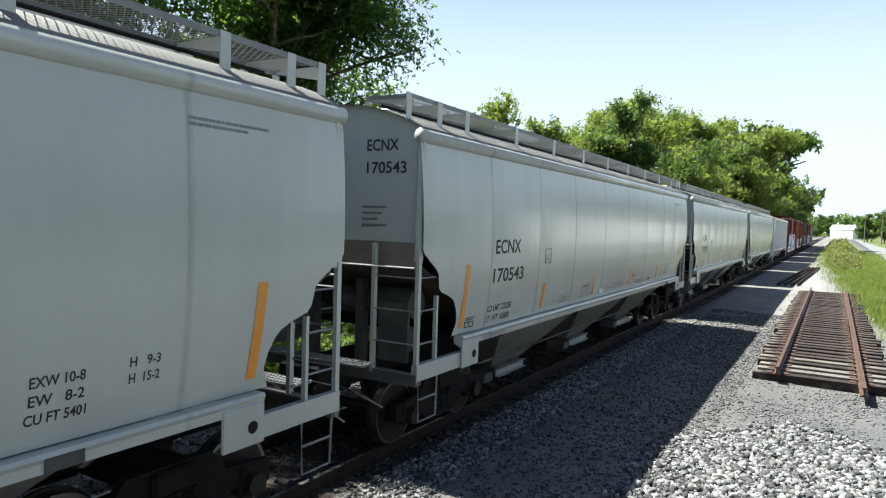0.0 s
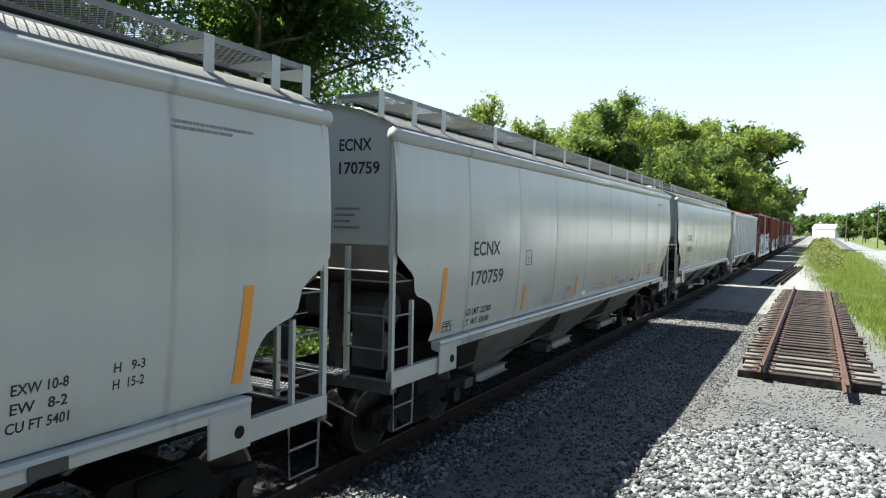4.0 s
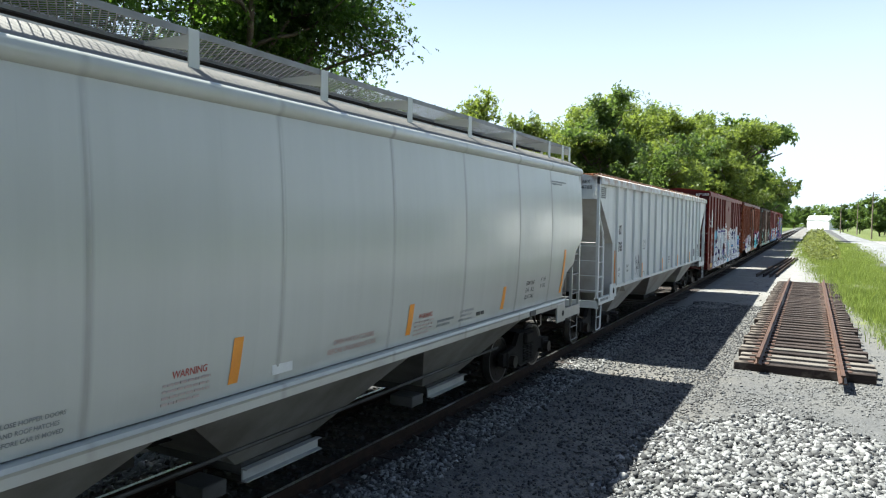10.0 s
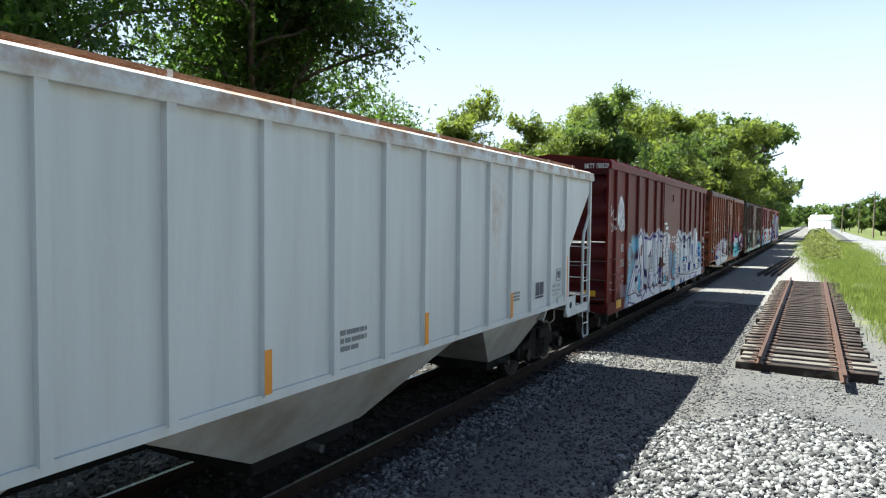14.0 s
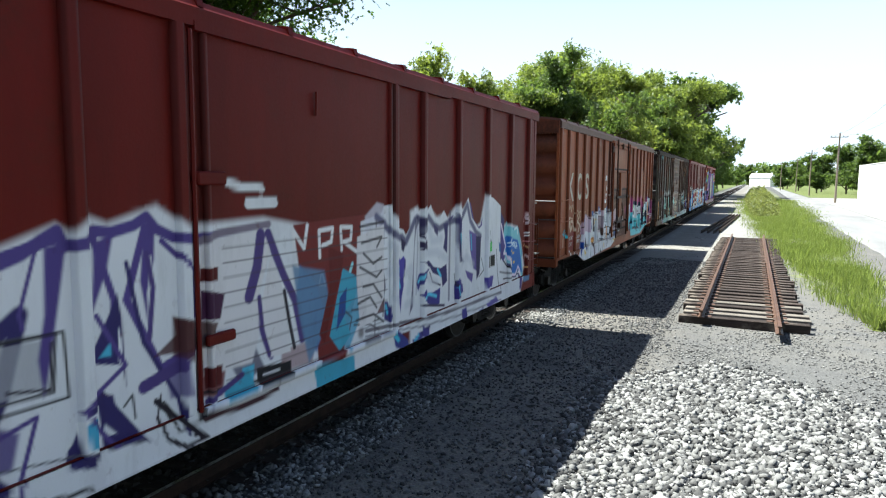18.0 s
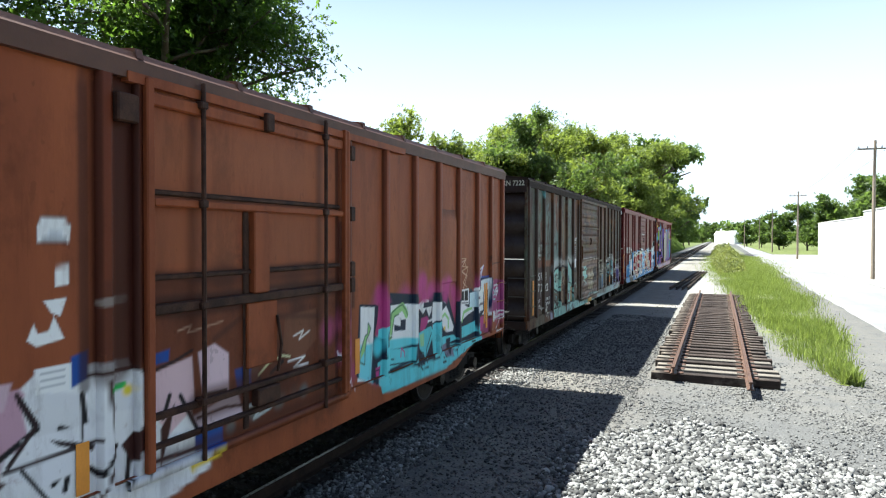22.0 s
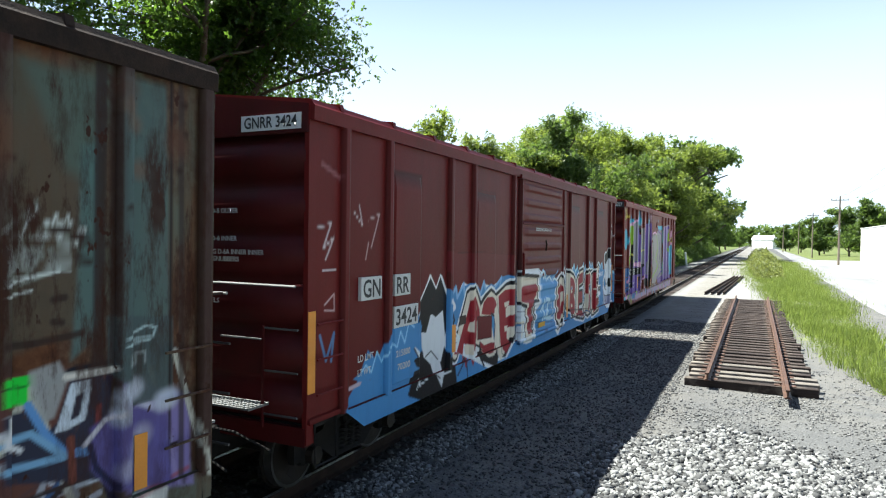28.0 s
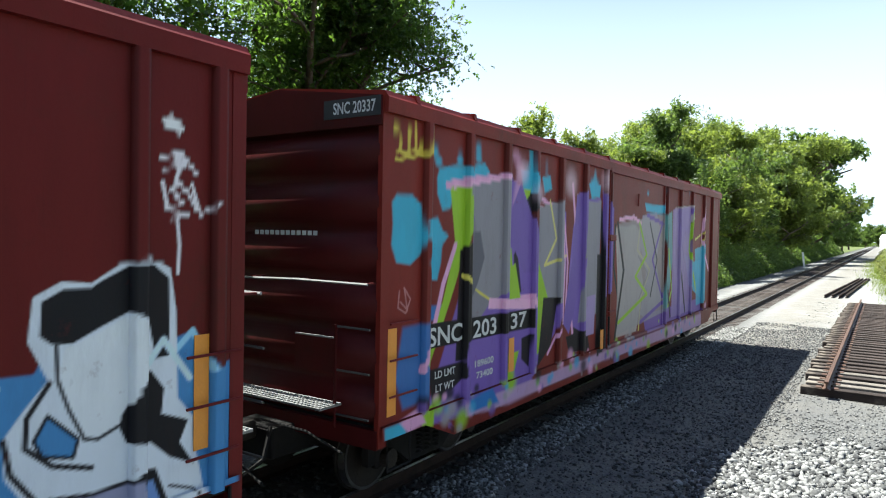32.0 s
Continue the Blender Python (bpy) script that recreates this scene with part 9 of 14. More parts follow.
blob([(6.75, 1.41), (6.91, 1.60), (6.84, 1.34), (6.75, 1.08)], (60, 34, 30))
blob([(6.38, 1.38), (6.62, 1.54), (6.58, 1.32), (6.49, 1.21)], (56, 32, 30))
line([(6.64, 1.90), (6.91, 1.95), (7.11, 2.01)], 0.03, (44, 30, 34))
blob([(5.78, 1.59), (6.15, 1.46), (6.13, 1.41), (5.85, 1.53)], (40, 30, 34))
line([(5.55, 1.95), (5.69, 1.72), (5.49, 1.49)], 0.035, (40, 26, 30))
line([(6.04, 1.85), (6.04, 1.52)], 0.02, (40, 36, 40), 0.012)
line([(6.09, 1.98), (6.50, 1.97), (6.58, 1.93)], 0.03, (50, 36, 36))
line([(7.17, 1.40), (7.54, 1.41), (8.13, 1.33)], 0.03, (44, 30, 30))
line([(6.66, 1.16), (7.24, 1.13)], 0.04, (60, 56, 60))
line([(6.69, 1.05), (7.17, 1.02)], 0.03, (210, 210, 214))
blob([(7.26, 1.27), (7.48, 1.26), (7.46, 1.11), (7.27, 1.11)], (40, 80, 150))
line([(7.86, 1.34), (8.13, 1.36), (7.95, 1.20), (8.22, 1.25)], 0.035, (180, 190, 196), 0.02)
line([(8.52, 1.67), (8.83, 1.68), (8.62, 1.59), (8.89, 1.59)], 0.02, (220, 220, 222), 0.012)
line([(9.62, 1.27), (9.71, 1.12), (9.85, 1.30), (9.93, 1.07)], 0.02, (224, 214, 224), 0.012)
for u, v in ((7.95, 1.65), (8.18, 1.50), (7.78, 1.52), (8.41, 1.33), (8.62, 1.35)):
    cloud(u, v, 0.13, (84, 60, 54), 0.7)
blob([(7.93, 1.49), (8.27, 1.48), (8.22, 1.31), (7.95, 1.35)], (130, 120, 120), 0.03, 0.8)
blob([(15.34, 2.01), (15.49, 2.13), (15.80, 2.15), (16.19, 2.09), (16.19, 1.41), (15.33, 1.51)], (140, 58, 112), 0.05, 0.85)
blob([(14.70, 1.40), (15.06, 1.39), (15.37, 1.37), (15.32, 1.06), (14.70, 1.22)], (140, 58, 112), 0.06, 0.8)
line([(14.72, 2.28), (14.75, 2.16), (14.79, 2.26)], 0.05, (150, 90, 160), 0.03, 0.8)
line([(14.82, 2.30), (14.87, 2.35), (14.99, 2.42)], 0.05, (150, 90, 160), 0.03, 0.8)
line([(14.83, 2.24), (15.25, 2.20)], 0.05, (130, 80, 160), 0.02)
line([(14.84, 2.19), (15.38, 2.14), (15.34, 1.80), (15.24, 1.46), (15.16, 1.42)], 0.13, (22, 36, 74), 0.025)
line([(14.83, 2.15), (14.80, 1.55), (15.02, 1.49)], 0.06, (22, 36, 74), 0.025)
line([(14.87, 2.14), (15.17, 2.16), (15.16, 2.00), (14.87, 1.98)], 0.05, (218, 220, 226))
line([(14.90, 2.13), (14.85, 1.84)], 0.05, (218, 220, 226))
line([(14.71, 1.93), (14.94, 1.93)], 0.05, (218, 220, 226))
line([(14.73, 1.81), (14.93, 1.82)], 0.05, (218, 220, 226))
line([(14.71, 1.72), (14.93, 1.74)], 0.05, (218, 220, 226))
line([(14.70, 1.64), (15.01, 1.62), (15.02, 1.51), (14.70, 1.56)], 0.05, (218, 220, 226))
blob([(14.94, 1.92), (15.07, 1.94), (15.04, 1.59), (14.94, 1.60)], (218, 220, 226), 0.015)
blob([(15.17, 2.12), (15.35, 2.13), (15.25, 1.81), (15.16, 1.79)], (214, 216, 222))
line([(14.71, 1.87), (14.90, 1.88)], 0.03, (60, 36, 34))
blob([(15.48, 1.46), (15.71, 1.47), (15.72, 1.27), (15.48, 1.27)], (190, 196, 190), 0.012)
line([(15.74, 1.42), (15.82, 1.30), (15.84, 1.49)], 0.03, (206, 210, 208), 0.012)
line([(16.11, 1.46), (15.92, 1.46), (15.94, 1.27), (16.08, 1.29), (16.19, 1.34)], 0.03, (206, 210, 208), 0.012)
line([(15.45, 1.14), (15.55, 1.20), (15.52, 1.29)], 0.025, (206, 206, 206), 0.012)
line([(15.56, 1.97), (15.58, 1.87), (15.66, 1.93), (15.72, 1.87), (15.80, 1.95), (15.93, 1.95)], 0.02, (150, 214, 208), 0.012)
line([(15.58, 1.78), (15.66, 1.83), (15.78, 1.83)], 0.02, (150, 214, 208), 0.012)
line([(15.52, 1.64), (15.58, 1.73), (15.75, 1.73)], 0.02, (150, 214, 208), 0.012)
line([(15.35, 2.63), (15.37, 2.46), (15.59, 2.47), (16.04, 2.48)], 0.02, (60, 36, 28))
line([(15.95, 2.59), (15.93, 1.02)], 0.05, (56, 30, 28), 0.03, 0.6)
for u, v in ((10.65, 2.23), (10.74, 2.05), (10.76, 1.87), (10.69, 1.72), (10.86, 2.02)):
    cloud(u, v, 0.26, (160, 56, 116), 0.9)
for u, v in ((11.92, 2.24), (12.11, 2.30), (12.38, 2.13), (12.82, 2.17), (13.12, 2.19), (13.38, 2.07), (13.02, 2.02), (12.14, 2.06)):
    cloud(u, v, 0.24, (172, 64, 126), 0.9)
blob([(10.62, 1.74), (10.99, 1.78), (11.44, 1.44), (13.65, 1.13), (14.69, 1.22), (14.69, 1.04), (13.00, 0.86), (11.63, 0.84), (10.77, 0.92), (10.58, 0.99)], (104, 196, 204))
blob([(10.09, 2.11), (10.51, 2.10), (10.62, 2.07), (10.59, 1.87), (10.51, 1.68), (10.57, 1.65), (10.74, 1.60), (10.78, 1.32), (10.60, 1.29), (10.57, 0.99), (10.03, 1.20), (10.06, 1.73)], (26, 40, 58))
blob([(10.13, 2.10), (10.51, 2.06), (10.47, 1.62), (10.39, 1.06), (10.10, 1.18), (10.11, 1.56)], (218, 222, 226), 0.015)
blob([(10.12, 1.60), (10.46, 1.58), (10.40, 1.06), (10.09, 1.18)], (120, 200, 210), 0.06)
blob([(10.33, 1.87), (10.40, 1.79), (10.35, 1.71), (10.29, 1.66), (10.25, 1.52), (10.13, 1.41), (10.15, 1.55), (10.21, 1.65), (10.25, 1.71), (10.31, 1.72)], (146, 192, 124), 0.012)
line([(10.33, 1.87), (10.40, 1.79), (10.35, 1.71), (10.29, 1.66), (10.25, 1.52), (10.24, 1.33), (10.12, 1.38), (10.11, 1.49), (10.15, 1.55), (10.21, 1.65), (10.25, 1.71), (10.31, 1.72), (10.33, 1.87)], 0.02, (70, 96, 84), 0.012)
for u, v in ((10.60, 1.51), (10.60, 1.52)):
    cloud(u, v, 0.22, (86, 190, 204), 1.0)
blob([(10.54, 1.23), (10.68, 1.24), (10.65, 1.11), (10.56, 1.08)], (172, 64, 126), 0.03)
line([(10.54, 1.19), (10.65, 1.19), (10.65, 1.11)], 0.02, (26, 40, 58), 0.012)
blob([(10.93, 2.08), (11.39, 2.06), (11.88, 2.00), (11.93, 1.94), (11.85, 1.23), (11.77, 1.11), (11.38, 1.11), (10.95, 1.09), (10.90, 1.19), (10.85, 1.47), (10.80, 1.48), (10.83, 1.69), (10.96, 1.79)], (26, 40, 58))
blob([(10.98, 2.04), (11.48, 2.02), (11.83, 1.98), (11.81, 1.40), (11.64, 1.40), (10.83, 1.47), (10.85, 1.66), (11.01, 1.73)], (218, 222, 226), 0.015)
blob([(10.83, 1.57), (11.44, 1.52), (11.81, 1.47), (11.80, 1.38), (11.26, 1.39), (10.84, 1.42)], (110, 200, 208), 0.04)
blob([(11.10, 1.76), (11.30, 1.74), (11.30, 1.82), (11.48, 1.79), (11.47, 1.63), (11.10, 1.66)], (26, 40, 58), 0.015)
blob([(11.15, 1.87), (11.45, 1.85), (11.46, 1.79), (11.30, 1.80), (11.30, 1.71), (11.11, 1.75)], (218, 222, 226), 0.015)
line([(10.99, 1.58), (10.91, 1.60), (10.86, 1.60)], 0.05, (146, 192, 124), 0.012)
line([(10.98, 1.67), (11.02, 1.77), (11.05, 1.90), (11.21, 1.95), (11.36, 1.99), (11.45, 1.92), (11.50, 1.86)], 0.12, (146, 192, 124), 0.012)
line([(10.96, 1.68), (10.98, 1.78), (11.02, 1.93), (11.20, 1.99), (11.36, 2.02), (11.48, 1.93), (11.54, 1.84)], 0.02, (60, 90, 70), 0.012)
line([(10.86, 1.58), (11.02, 1.58), (11.05, 1.72), (11.10, 1.87), (11.24, 1.89)], 0.02, (60, 90, 70), 0.012)
blob([(10.94, 1.42), (11.44, 1.36), (11.74, 1.34), (11.73, 1.14), (11.38, 1.15), (10.94, 1.14)], (104, 196, 204), 0.015)
line([(10.94, 1.20), (11.44, 1.15), (11.73, 1.12)], 0.02, (26, 40, 58), 0.012)
line([(11.32, 1.26), (11.33, 1.38), (11.44, 1.31), (11.44, 1.25)], 0.025, (172, 64, 126), 0.012)
line([(11.01, 1.27), (11.09, 1.26)], 0.02, (26, 40, 58), 0.01)
blob([(11.92, 1.83), (12.11, 1.98), (12.47, 1.96), (12.54, 1.99), (12.88, 1.95), (13.06, 1.87), (13.51, 1.39), (13.48, 1.30), (13.65, 1.13), (12.81, 1.20), (12.72, 1.00), (11.91, 1.07), (11.90, 1.43)], (26, 40, 58))
blob([(11.96, 1.90), (12.13, 1.99), (12.11, 1.89), (12.38, 1.89), (12.45, 1.89), (12.43, 1.81), (12.34, 1.73), (12.22, 1.88), (12.10, 1.80)], (218, 222, 226), 0.012)
blob([(12.03, 1.74), (12.26, 1.75), (12.34, 1.68), (12.14, 1.53), (11.99, 1.55)], (172, 64, 126), 0.03)
blob([(11.93, 1.52), (12.42, 1.58), (12.53, 1.44), (12.21, 1.08), (11.98, 1.28)], (104, 196, 204), 0.015)
blob([(11.97, 1.49), (12.14, 1.50), (12.15, 1.29), (12.02, 1.30)], (150, 200, 150))
blob([(12.49, 1.95), (12.86, 1.93), (12.73, 1.57), (12.50, 1.45), (12.46, 1.74)], (218, 222, 226), 0.012)
blob([(12.51, 1.62), (12.77, 1.62), (12.72, 1.00), (12.54, 0.99), (12.46, 1.40)], (110, 200, 208))
line([(12.30, 1.66), (12.51, 1.68), (12.59, 1.63), (12.77, 1.74), (12.87, 1.66)], 0.035, (218, 222, 226), 0.012)
line([(12.34, 1.58), (12.55, 1.61), (12.73, 1.63)], 0.03, (26, 40, 58), 0.012)
blob([(12.80, 1.74), (13.06, 1.84), (13.21, 1.69), (13.42, 1.44), (13.37, 1.37), (13.06, 1.39), (12.91, 1.51)], (218, 222, 226), 0.012)
line([(12.87, 1.66), (13.01, 1.71), (13.16, 1.61), (13.16, 1.46)], 0.05, (146, 192, 124), 0.012)
cloud(12.99, 1.47, 0.06, (236, 190, 60), 1.0)
blob([(12.63, 1.35), (13.42, 1.30), (13.59, 1.21), (12.72, 1.17)], (104, 196, 204), 0.015)
blob([(12.81, 1.18), (13.21, 1.23), (13.36, 0.94), (13.00, 0.98)], (120, 80, 110), 0.03, 0.8)
blob([(13.06, 1.27), (13.26, 1.28), (13.21, 0.97), (13.10, 1.04)], (26, 40, 58), 0.015)
line([(12.72, 1.17), (12.77, 1.33), (13.01, 1.34)], 0.02, (26, 40, 58), 0.012)
line([(13.26, 1.13), (13.59, 1.11), (13.53, 1.03), (13.31, 1.05)], 0.03, (26, 40, 58), 0.012)
blob([(13.52, 1.86), (13.68, 1.96), (14.21, 2.01), (15.00, 1.96), (15.07, 1.57), (14.62, 1.35), (14.84, 1.23), (14.69, 1.11), (13.65, 1.10), (13.48, 1.30)], (26, 40, 58))
blob([(13.63, 1.88), (14.14, 1.71), (14.44, 1.74), (14.46, 1.62), (14.14, 1.58), (13.71, 1.48), (13.60, 1.53)], (218, 222, 226), 0.012)
line([(13.83, 1.49), (13.91, 1.64), (14.14, 1.67), (14.34, 1.68)], 0.06, (146, 192, 124), 0.012)
blob([(13.71, 1.38), (14.14, 1.40), (14.52, 1.42), (14.55, 1.22), (14.01, 1.19), (13.67, 1.19)], (104, 196, 204), 0.015)
cloud(14.66, 1.25, 0.15, (104, 196, 204), 1.0)
blob([(13.76, 1.11), (14.01, 1.12), (13.94, 0.93), (13.64, 0.90), (13.51, 1.00)], (104, 196, 204), 0.015)
line([(13.51, 1.04), (13.55, 0.88), (13.76, 0.84), (13.88, 1.00)], 0.02, (26, 40, 58), 0.012)
blob([(13.68, 2.06), (14.17, 2.06), (14.17, 1.77), (13.70, 1.79)], (218, 222, 226), 0.01)
blob([(13.74, 2.03), (13.92, 2.03), (13.92, 1.86), (13.73, 1.86)], (24, 24, 28), 0.008)
blob([(13.95, 2.03), (14.13, 2.03), (14.13, 1.84), (13.95, 1.85)], (24, 24, 28), 0.008)
line([(13.75, 1.82), (14.14, 1.80)], 0.02, (60, 60, 64), 0.008)
blob([(14.22, 1.97), (14.55, 1.98), (14.55, 1.68), (14.22, 1.70)], (190, 212, 218), 0.012)
blob([(14.55, 1.98), (14.97, 1.99), (15.00, 1.58), (14.58, 1.56)], (218, 222, 226), 0.01)
line([(14.58, 1.85), (14.78, 1.85)], 0.05, (120, 110, 116), 0.01)
line([(14.61, 1.71), (14.97, 1.71)], 0.05, (120, 110, 116), 0.01)
line([(14.78, 1.94), (14.78, 1.58)], 0.05, (120, 110, 116), 0.01)
blob([(14.88, 2.16), (15.36, 2.19), (15.32, 1.53), (15.12, 1.33), (15.06, 1.88), (14.91, 2.01)], (206, 214, 220), 0.012)
line([(15.06, 2.06), (15.11, 1.79), (15.06, 1.33)], 0.07, (228, 140, 40), 0.012)
blob([(15.16, 1.86), (15.32, 2.00), (15.25, 1.39), (15.15, 1.25)], (26, 40, 58), 0.012)
line([(14.85, 2.23), (15.32, 2.23)], 0.03, (40, 70, 150), 0.012)
line([(13.75, 2.62), (14.02, 2.62), (13.84, 2.48), (14.12, 2.46), (13.78, 2.39), (14.04, 2.30), (13.87, 2.18), (14.08, 2.09)], 0.018, (190, 150, 120), 0.012)
line([(13.96, 2.54), (14.10, 2.40), (13.99, 2.27)], 0.018, (190, 150, 120), 0.012)
line([(14.64, 2.21), (14.70, 2.39), (14.85, 2.31), (14.97, 2.45), (14.85, 2.23)], 0.03, (190, 196, 214))
line([(15.67, 2.01), (15.89, 2.03), (15.78, 1.87), (15.94, 1.90), (15.81, 1.79)], 0.035, (196, 200, 206))
line([(15.49, 1.39), (15.94, 1.46), (16.19, 1.45), (16.07, 1.34), (15.49, 1.35)], 0.02, (190, 190, 190), 0.012)
blob([(15.49, 1.51), (15.75, 1.48), (15.72, 1.30), (15.49, 1.29)], (206, 206, 206), 0.012)
blob([(14.69, 1.44), (15.03, 1.46), (14.96, 1.21), (14.76, 1.17)], (172, 64, 126), 0.03)
line([(11.78, 1.15), (11.92, 1.22), (12.12, 1.19), (12.19, 1.06), (12.02, 1.01), (11.84, 1.09), (11.95, 1.16), (12.13, 1.08), (11.97, 1.05), (11.85, 1.17)], 0.025, (26, 26, 30), 0.012)
line([(11.80, 1.05), (11.92, 1.02), (12.05, 0.93), (12.25, 0.94)], 0.03, (26, 26, 30), 0.012)
line([(12.21, 1.03), (12.25, 1.23), (12.44, 1.46)], 0.02, (26, 26, 30), 0.012)
line([(10.82, 1.13), (10.95, 1.12), (11.44, 1.09), (12.72, 1.03)], 0.035, (26, 40, 58), 0.012)
line([(12.91, 0.99), (12.97, 1.02)], 0.03, (26, 26, 30), 0.012)
line([(12.87, 0.91), (13.00, 0.91)], 0.03, (26, 26, 30), 0.012)
line([(13.00, 0.98), (13.05, 1.01)], 0.03, (26, 26, 30), 0.012)
line([(14.27, 1.06), (14.47, 1.05)], 0.03, (26, 26, 30), 0.012)
line([(14.69, 0.97), (14.91, 0.96)], 0.03, (26, 26, 30), 0.012)

olive_paint = Spray()
blob, line, cloud = olive_paint.blob, olive_paint.line, olive_paint.cloud
line([(1.29, 2.86), (1.54, 2.86)], 0.07, (70, 44, 30), 0.02)
line([(1.77, 2.85), (2.03, 2.85)], 0.05, (90, 44, 34), 0.02)
line([(2.77, 2.83), (3.40, 2.85)], 0.06, (70, 44, 30), 0.02)
line([(1.80, 3.81), (1.95, 3.81)], 0.05, (60, 40, 28), 0.02)
line([(1.09, 4.13), (1.15, 4.22)], 0.06, (70, 44, 30), 0.02)
line([(1.51, 4.23), (1.62, 4.10)], 0.12, (84, 130, 134), 0.05)
for u, v in ((1.87, 3.31), (2.25, 3.47), (2.33, 3.11), (1.95, 3.23), (1.82, 2.97), (2.13, 3.00), (2.42, 3.53), (1.90, 3.99), (2.22, 3.74), (2.30, 3.39), (2.00, 3.41), (2.88, 3.57), (2.99, 4.14), (3.17, 3.34), (2.91, 3.02), (3.41, 3.41), (2.84, 2.97), (3.33, 3.78), (3.80, 3.77), (3.89, 3.67), (4.13, 2.85), (3.93, 2.50), (4.34, 2.60), (4.23, 2.36), (3.84, 2.34), (4.08, 2.20), (3.98, 2.44), (5.02, 3.71), (4.90, 3.37), (5.12, 4.05)):
    cloud(u, v, 0.045, (54, 38, 28), 0.9)
line([(2.66, 2.17), (3.09, 2.35), (3.48, 2.26)], 0.3, (190, 192, 190), 0.2, 0.6)
line([(4.55, 2.37), (5.28, 2.35)], 0.25, (190, 192, 190), 0.15, 0.5)
line([(3.57, 2.25), (4.39, 2.16)], 0.15, (180, 180, 178), 0.1, 0.4)
blob([(2.68, 2.04), (3.09, 2.16), (3.53, 1.97), (3.44, 1.43), (2.90, 1.54), (2.69, 1.75)], (146, 188, 176))
line([(2.70, 2.02), (3.09, 2.14), (3.53, 1.96)], 0.05, (26, 26, 30), 0.02)
line([(3.05, 1.78), (3.12, 1.90), (3.32, 1.92), (3.24, 1.96), (3.05, 1.94), (3.01, 1.79)], 0.04, (26, 26, 30), 0.02)
line([(2.73, 1.64), (3.40, 1.44), (3.52, 1.69)], 0.05, (26, 26, 30), 0.02)
blob([(2.74, 1.14), (3.27, 1.09), (3.39, 0.72), (2.82, 0.77)], (146, 188, 176))
line([(2.79, 1.53), (2.93, 1.19), (3.40, 1.44)], 0.05, (26, 26, 30), 0.02)
line([(2.73, 1.09), (3.23, 1.10), (3.43, 0.69)], 0.045, (26, 26, 30), 0.02)
blob([(2.97, 1.38), (3.27, 1.36), (3.27, 1.09), (3.00, 1.14)], (120, 130, 90), 0.03, 0.8)
blob([(3.59, 1.99), (4.39, 2.03), (4.42, 1.15), (3.65, 0.98)], (158, 140, 104), 0.03, 0.9)
line([(3.59, 2.02), (4.39, 2.04), (4.33, 1.67), (3.74, 1.37)], 0.05, (26, 26, 30), 0.02)
line([(3.65, 1.67), (4.13, 1.83), (4.03, 1.36), (4.33, 1.49)], 0.05, (74, 50, 34), 0.02)
line([(3.65, 0.99), (3.93, 1.27), (4.42, 0.97)], 0.05, (26, 26, 30), 0.02)
blob([(4.51, 2.01), (4.84, 2.26), (5.31, 1.93), (5.56, 0.90), (5.02, 0.69), (4.46, 1.01)], (146, 188, 176))
line([(4.51, 2.01), (4.84, 2.26), (5.31, 1.93), (5.56, 0.90)], 0.06, (40, 40, 44), 0.02)
line([(4.78, 1.73), (4.96, 1.90), (5.09, 1.68)], 0.035, (26, 26, 30), 0.02)
line([(4.55, 1.51), (5.15, 1.47), (4.66, 1.23), (5.02, 1.22), (4.49, 0.98)], 0.045, (26, 26, 30), 0.02)
line([(4.90, 1.38), (4.90, 1.11)], 0.025, (170, 70, 80), 0.02)
line([(5.56, 1.61), (5.85, 1.87), (6.16, 1.52), (5.70, 1.30), (6.32, 0.80)], 0.05, (60, 56, 50), 0.02)
blob([(5.56, 0.95), (6.49, 0.84), (9.35, 0.82), (9.36, 0.54), (6.49, 0.67), (5.56, 0.77)], (160, 196, 184), 0.03)
blob([(6.93, 2.05), (7.67, 2.00), (7.63, 1.39), (7.03, 1.38)], (146, 188, 176), 0.03, 0.9)
blob([(7.85, 1.79), (9.12, 1.78), (9.07, 1.19), (7.68, 1.19)], (190, 180, 150), 0.03, 0.9)
line([(6.94, 1.41), (7.63, 1.83), (9.06, 1.88)], 0.05, (86, 60, 46), 0.02)
line([(7.03, 1.06), (8.08, 1.24), (9.35, 0.95)], 0.04, (86, 60, 46), 0.02)
blob([(5.77, 2.32), (5.97, 2.34), (5.97, 2.04), (5.77, 2.04)], (205, 205, 208), 0.012)
line([(5.72, 2.96), (6.03, 2.99)], 0.05, (205, 205, 208), 0.02)
line([(5.73, 2.83), (5.96, 2.84)], 0.03, (60, 60, 60), 0.02)
line([(5.73, 2.68), (5.96, 2.70)], 0.03, (60, 60, 60), 0.02)
blob([(10.25, 1.35), (10.92, 1.50), (11.30, 0.99), (10.32, 0.90)], (90, 130, 160), 0.03, 0.8)
line([(10.40, 1.99), (10.91, 2.18), (11.11, 1.25), (11.66, 1.90), (12.29, 0.98)], 0.06, (186, 182, 160), 0.02)
line([(12.92, 2.06), (13.19, 1.00), (13.89, 2.15), (14.46, 1.13)], 0.05, (176, 170, 150), 0.02)
line([(15.58, 2.22), (15.94, 0.98)], 0.05, (170, 164, 144), 0.02)
blob([(9.64, 1.00), (15.63, 1.01), (15.64, 0.71), (9.65, 0.69)], (168, 192, 190), 0.04, 0.8)
line([(10.57, 1.75), (11.30, 0.87), (12.48, 1.84), (13.68, 0.94), (15.60, 1.62)], 0.03, (50, 50, 50), 0.02)
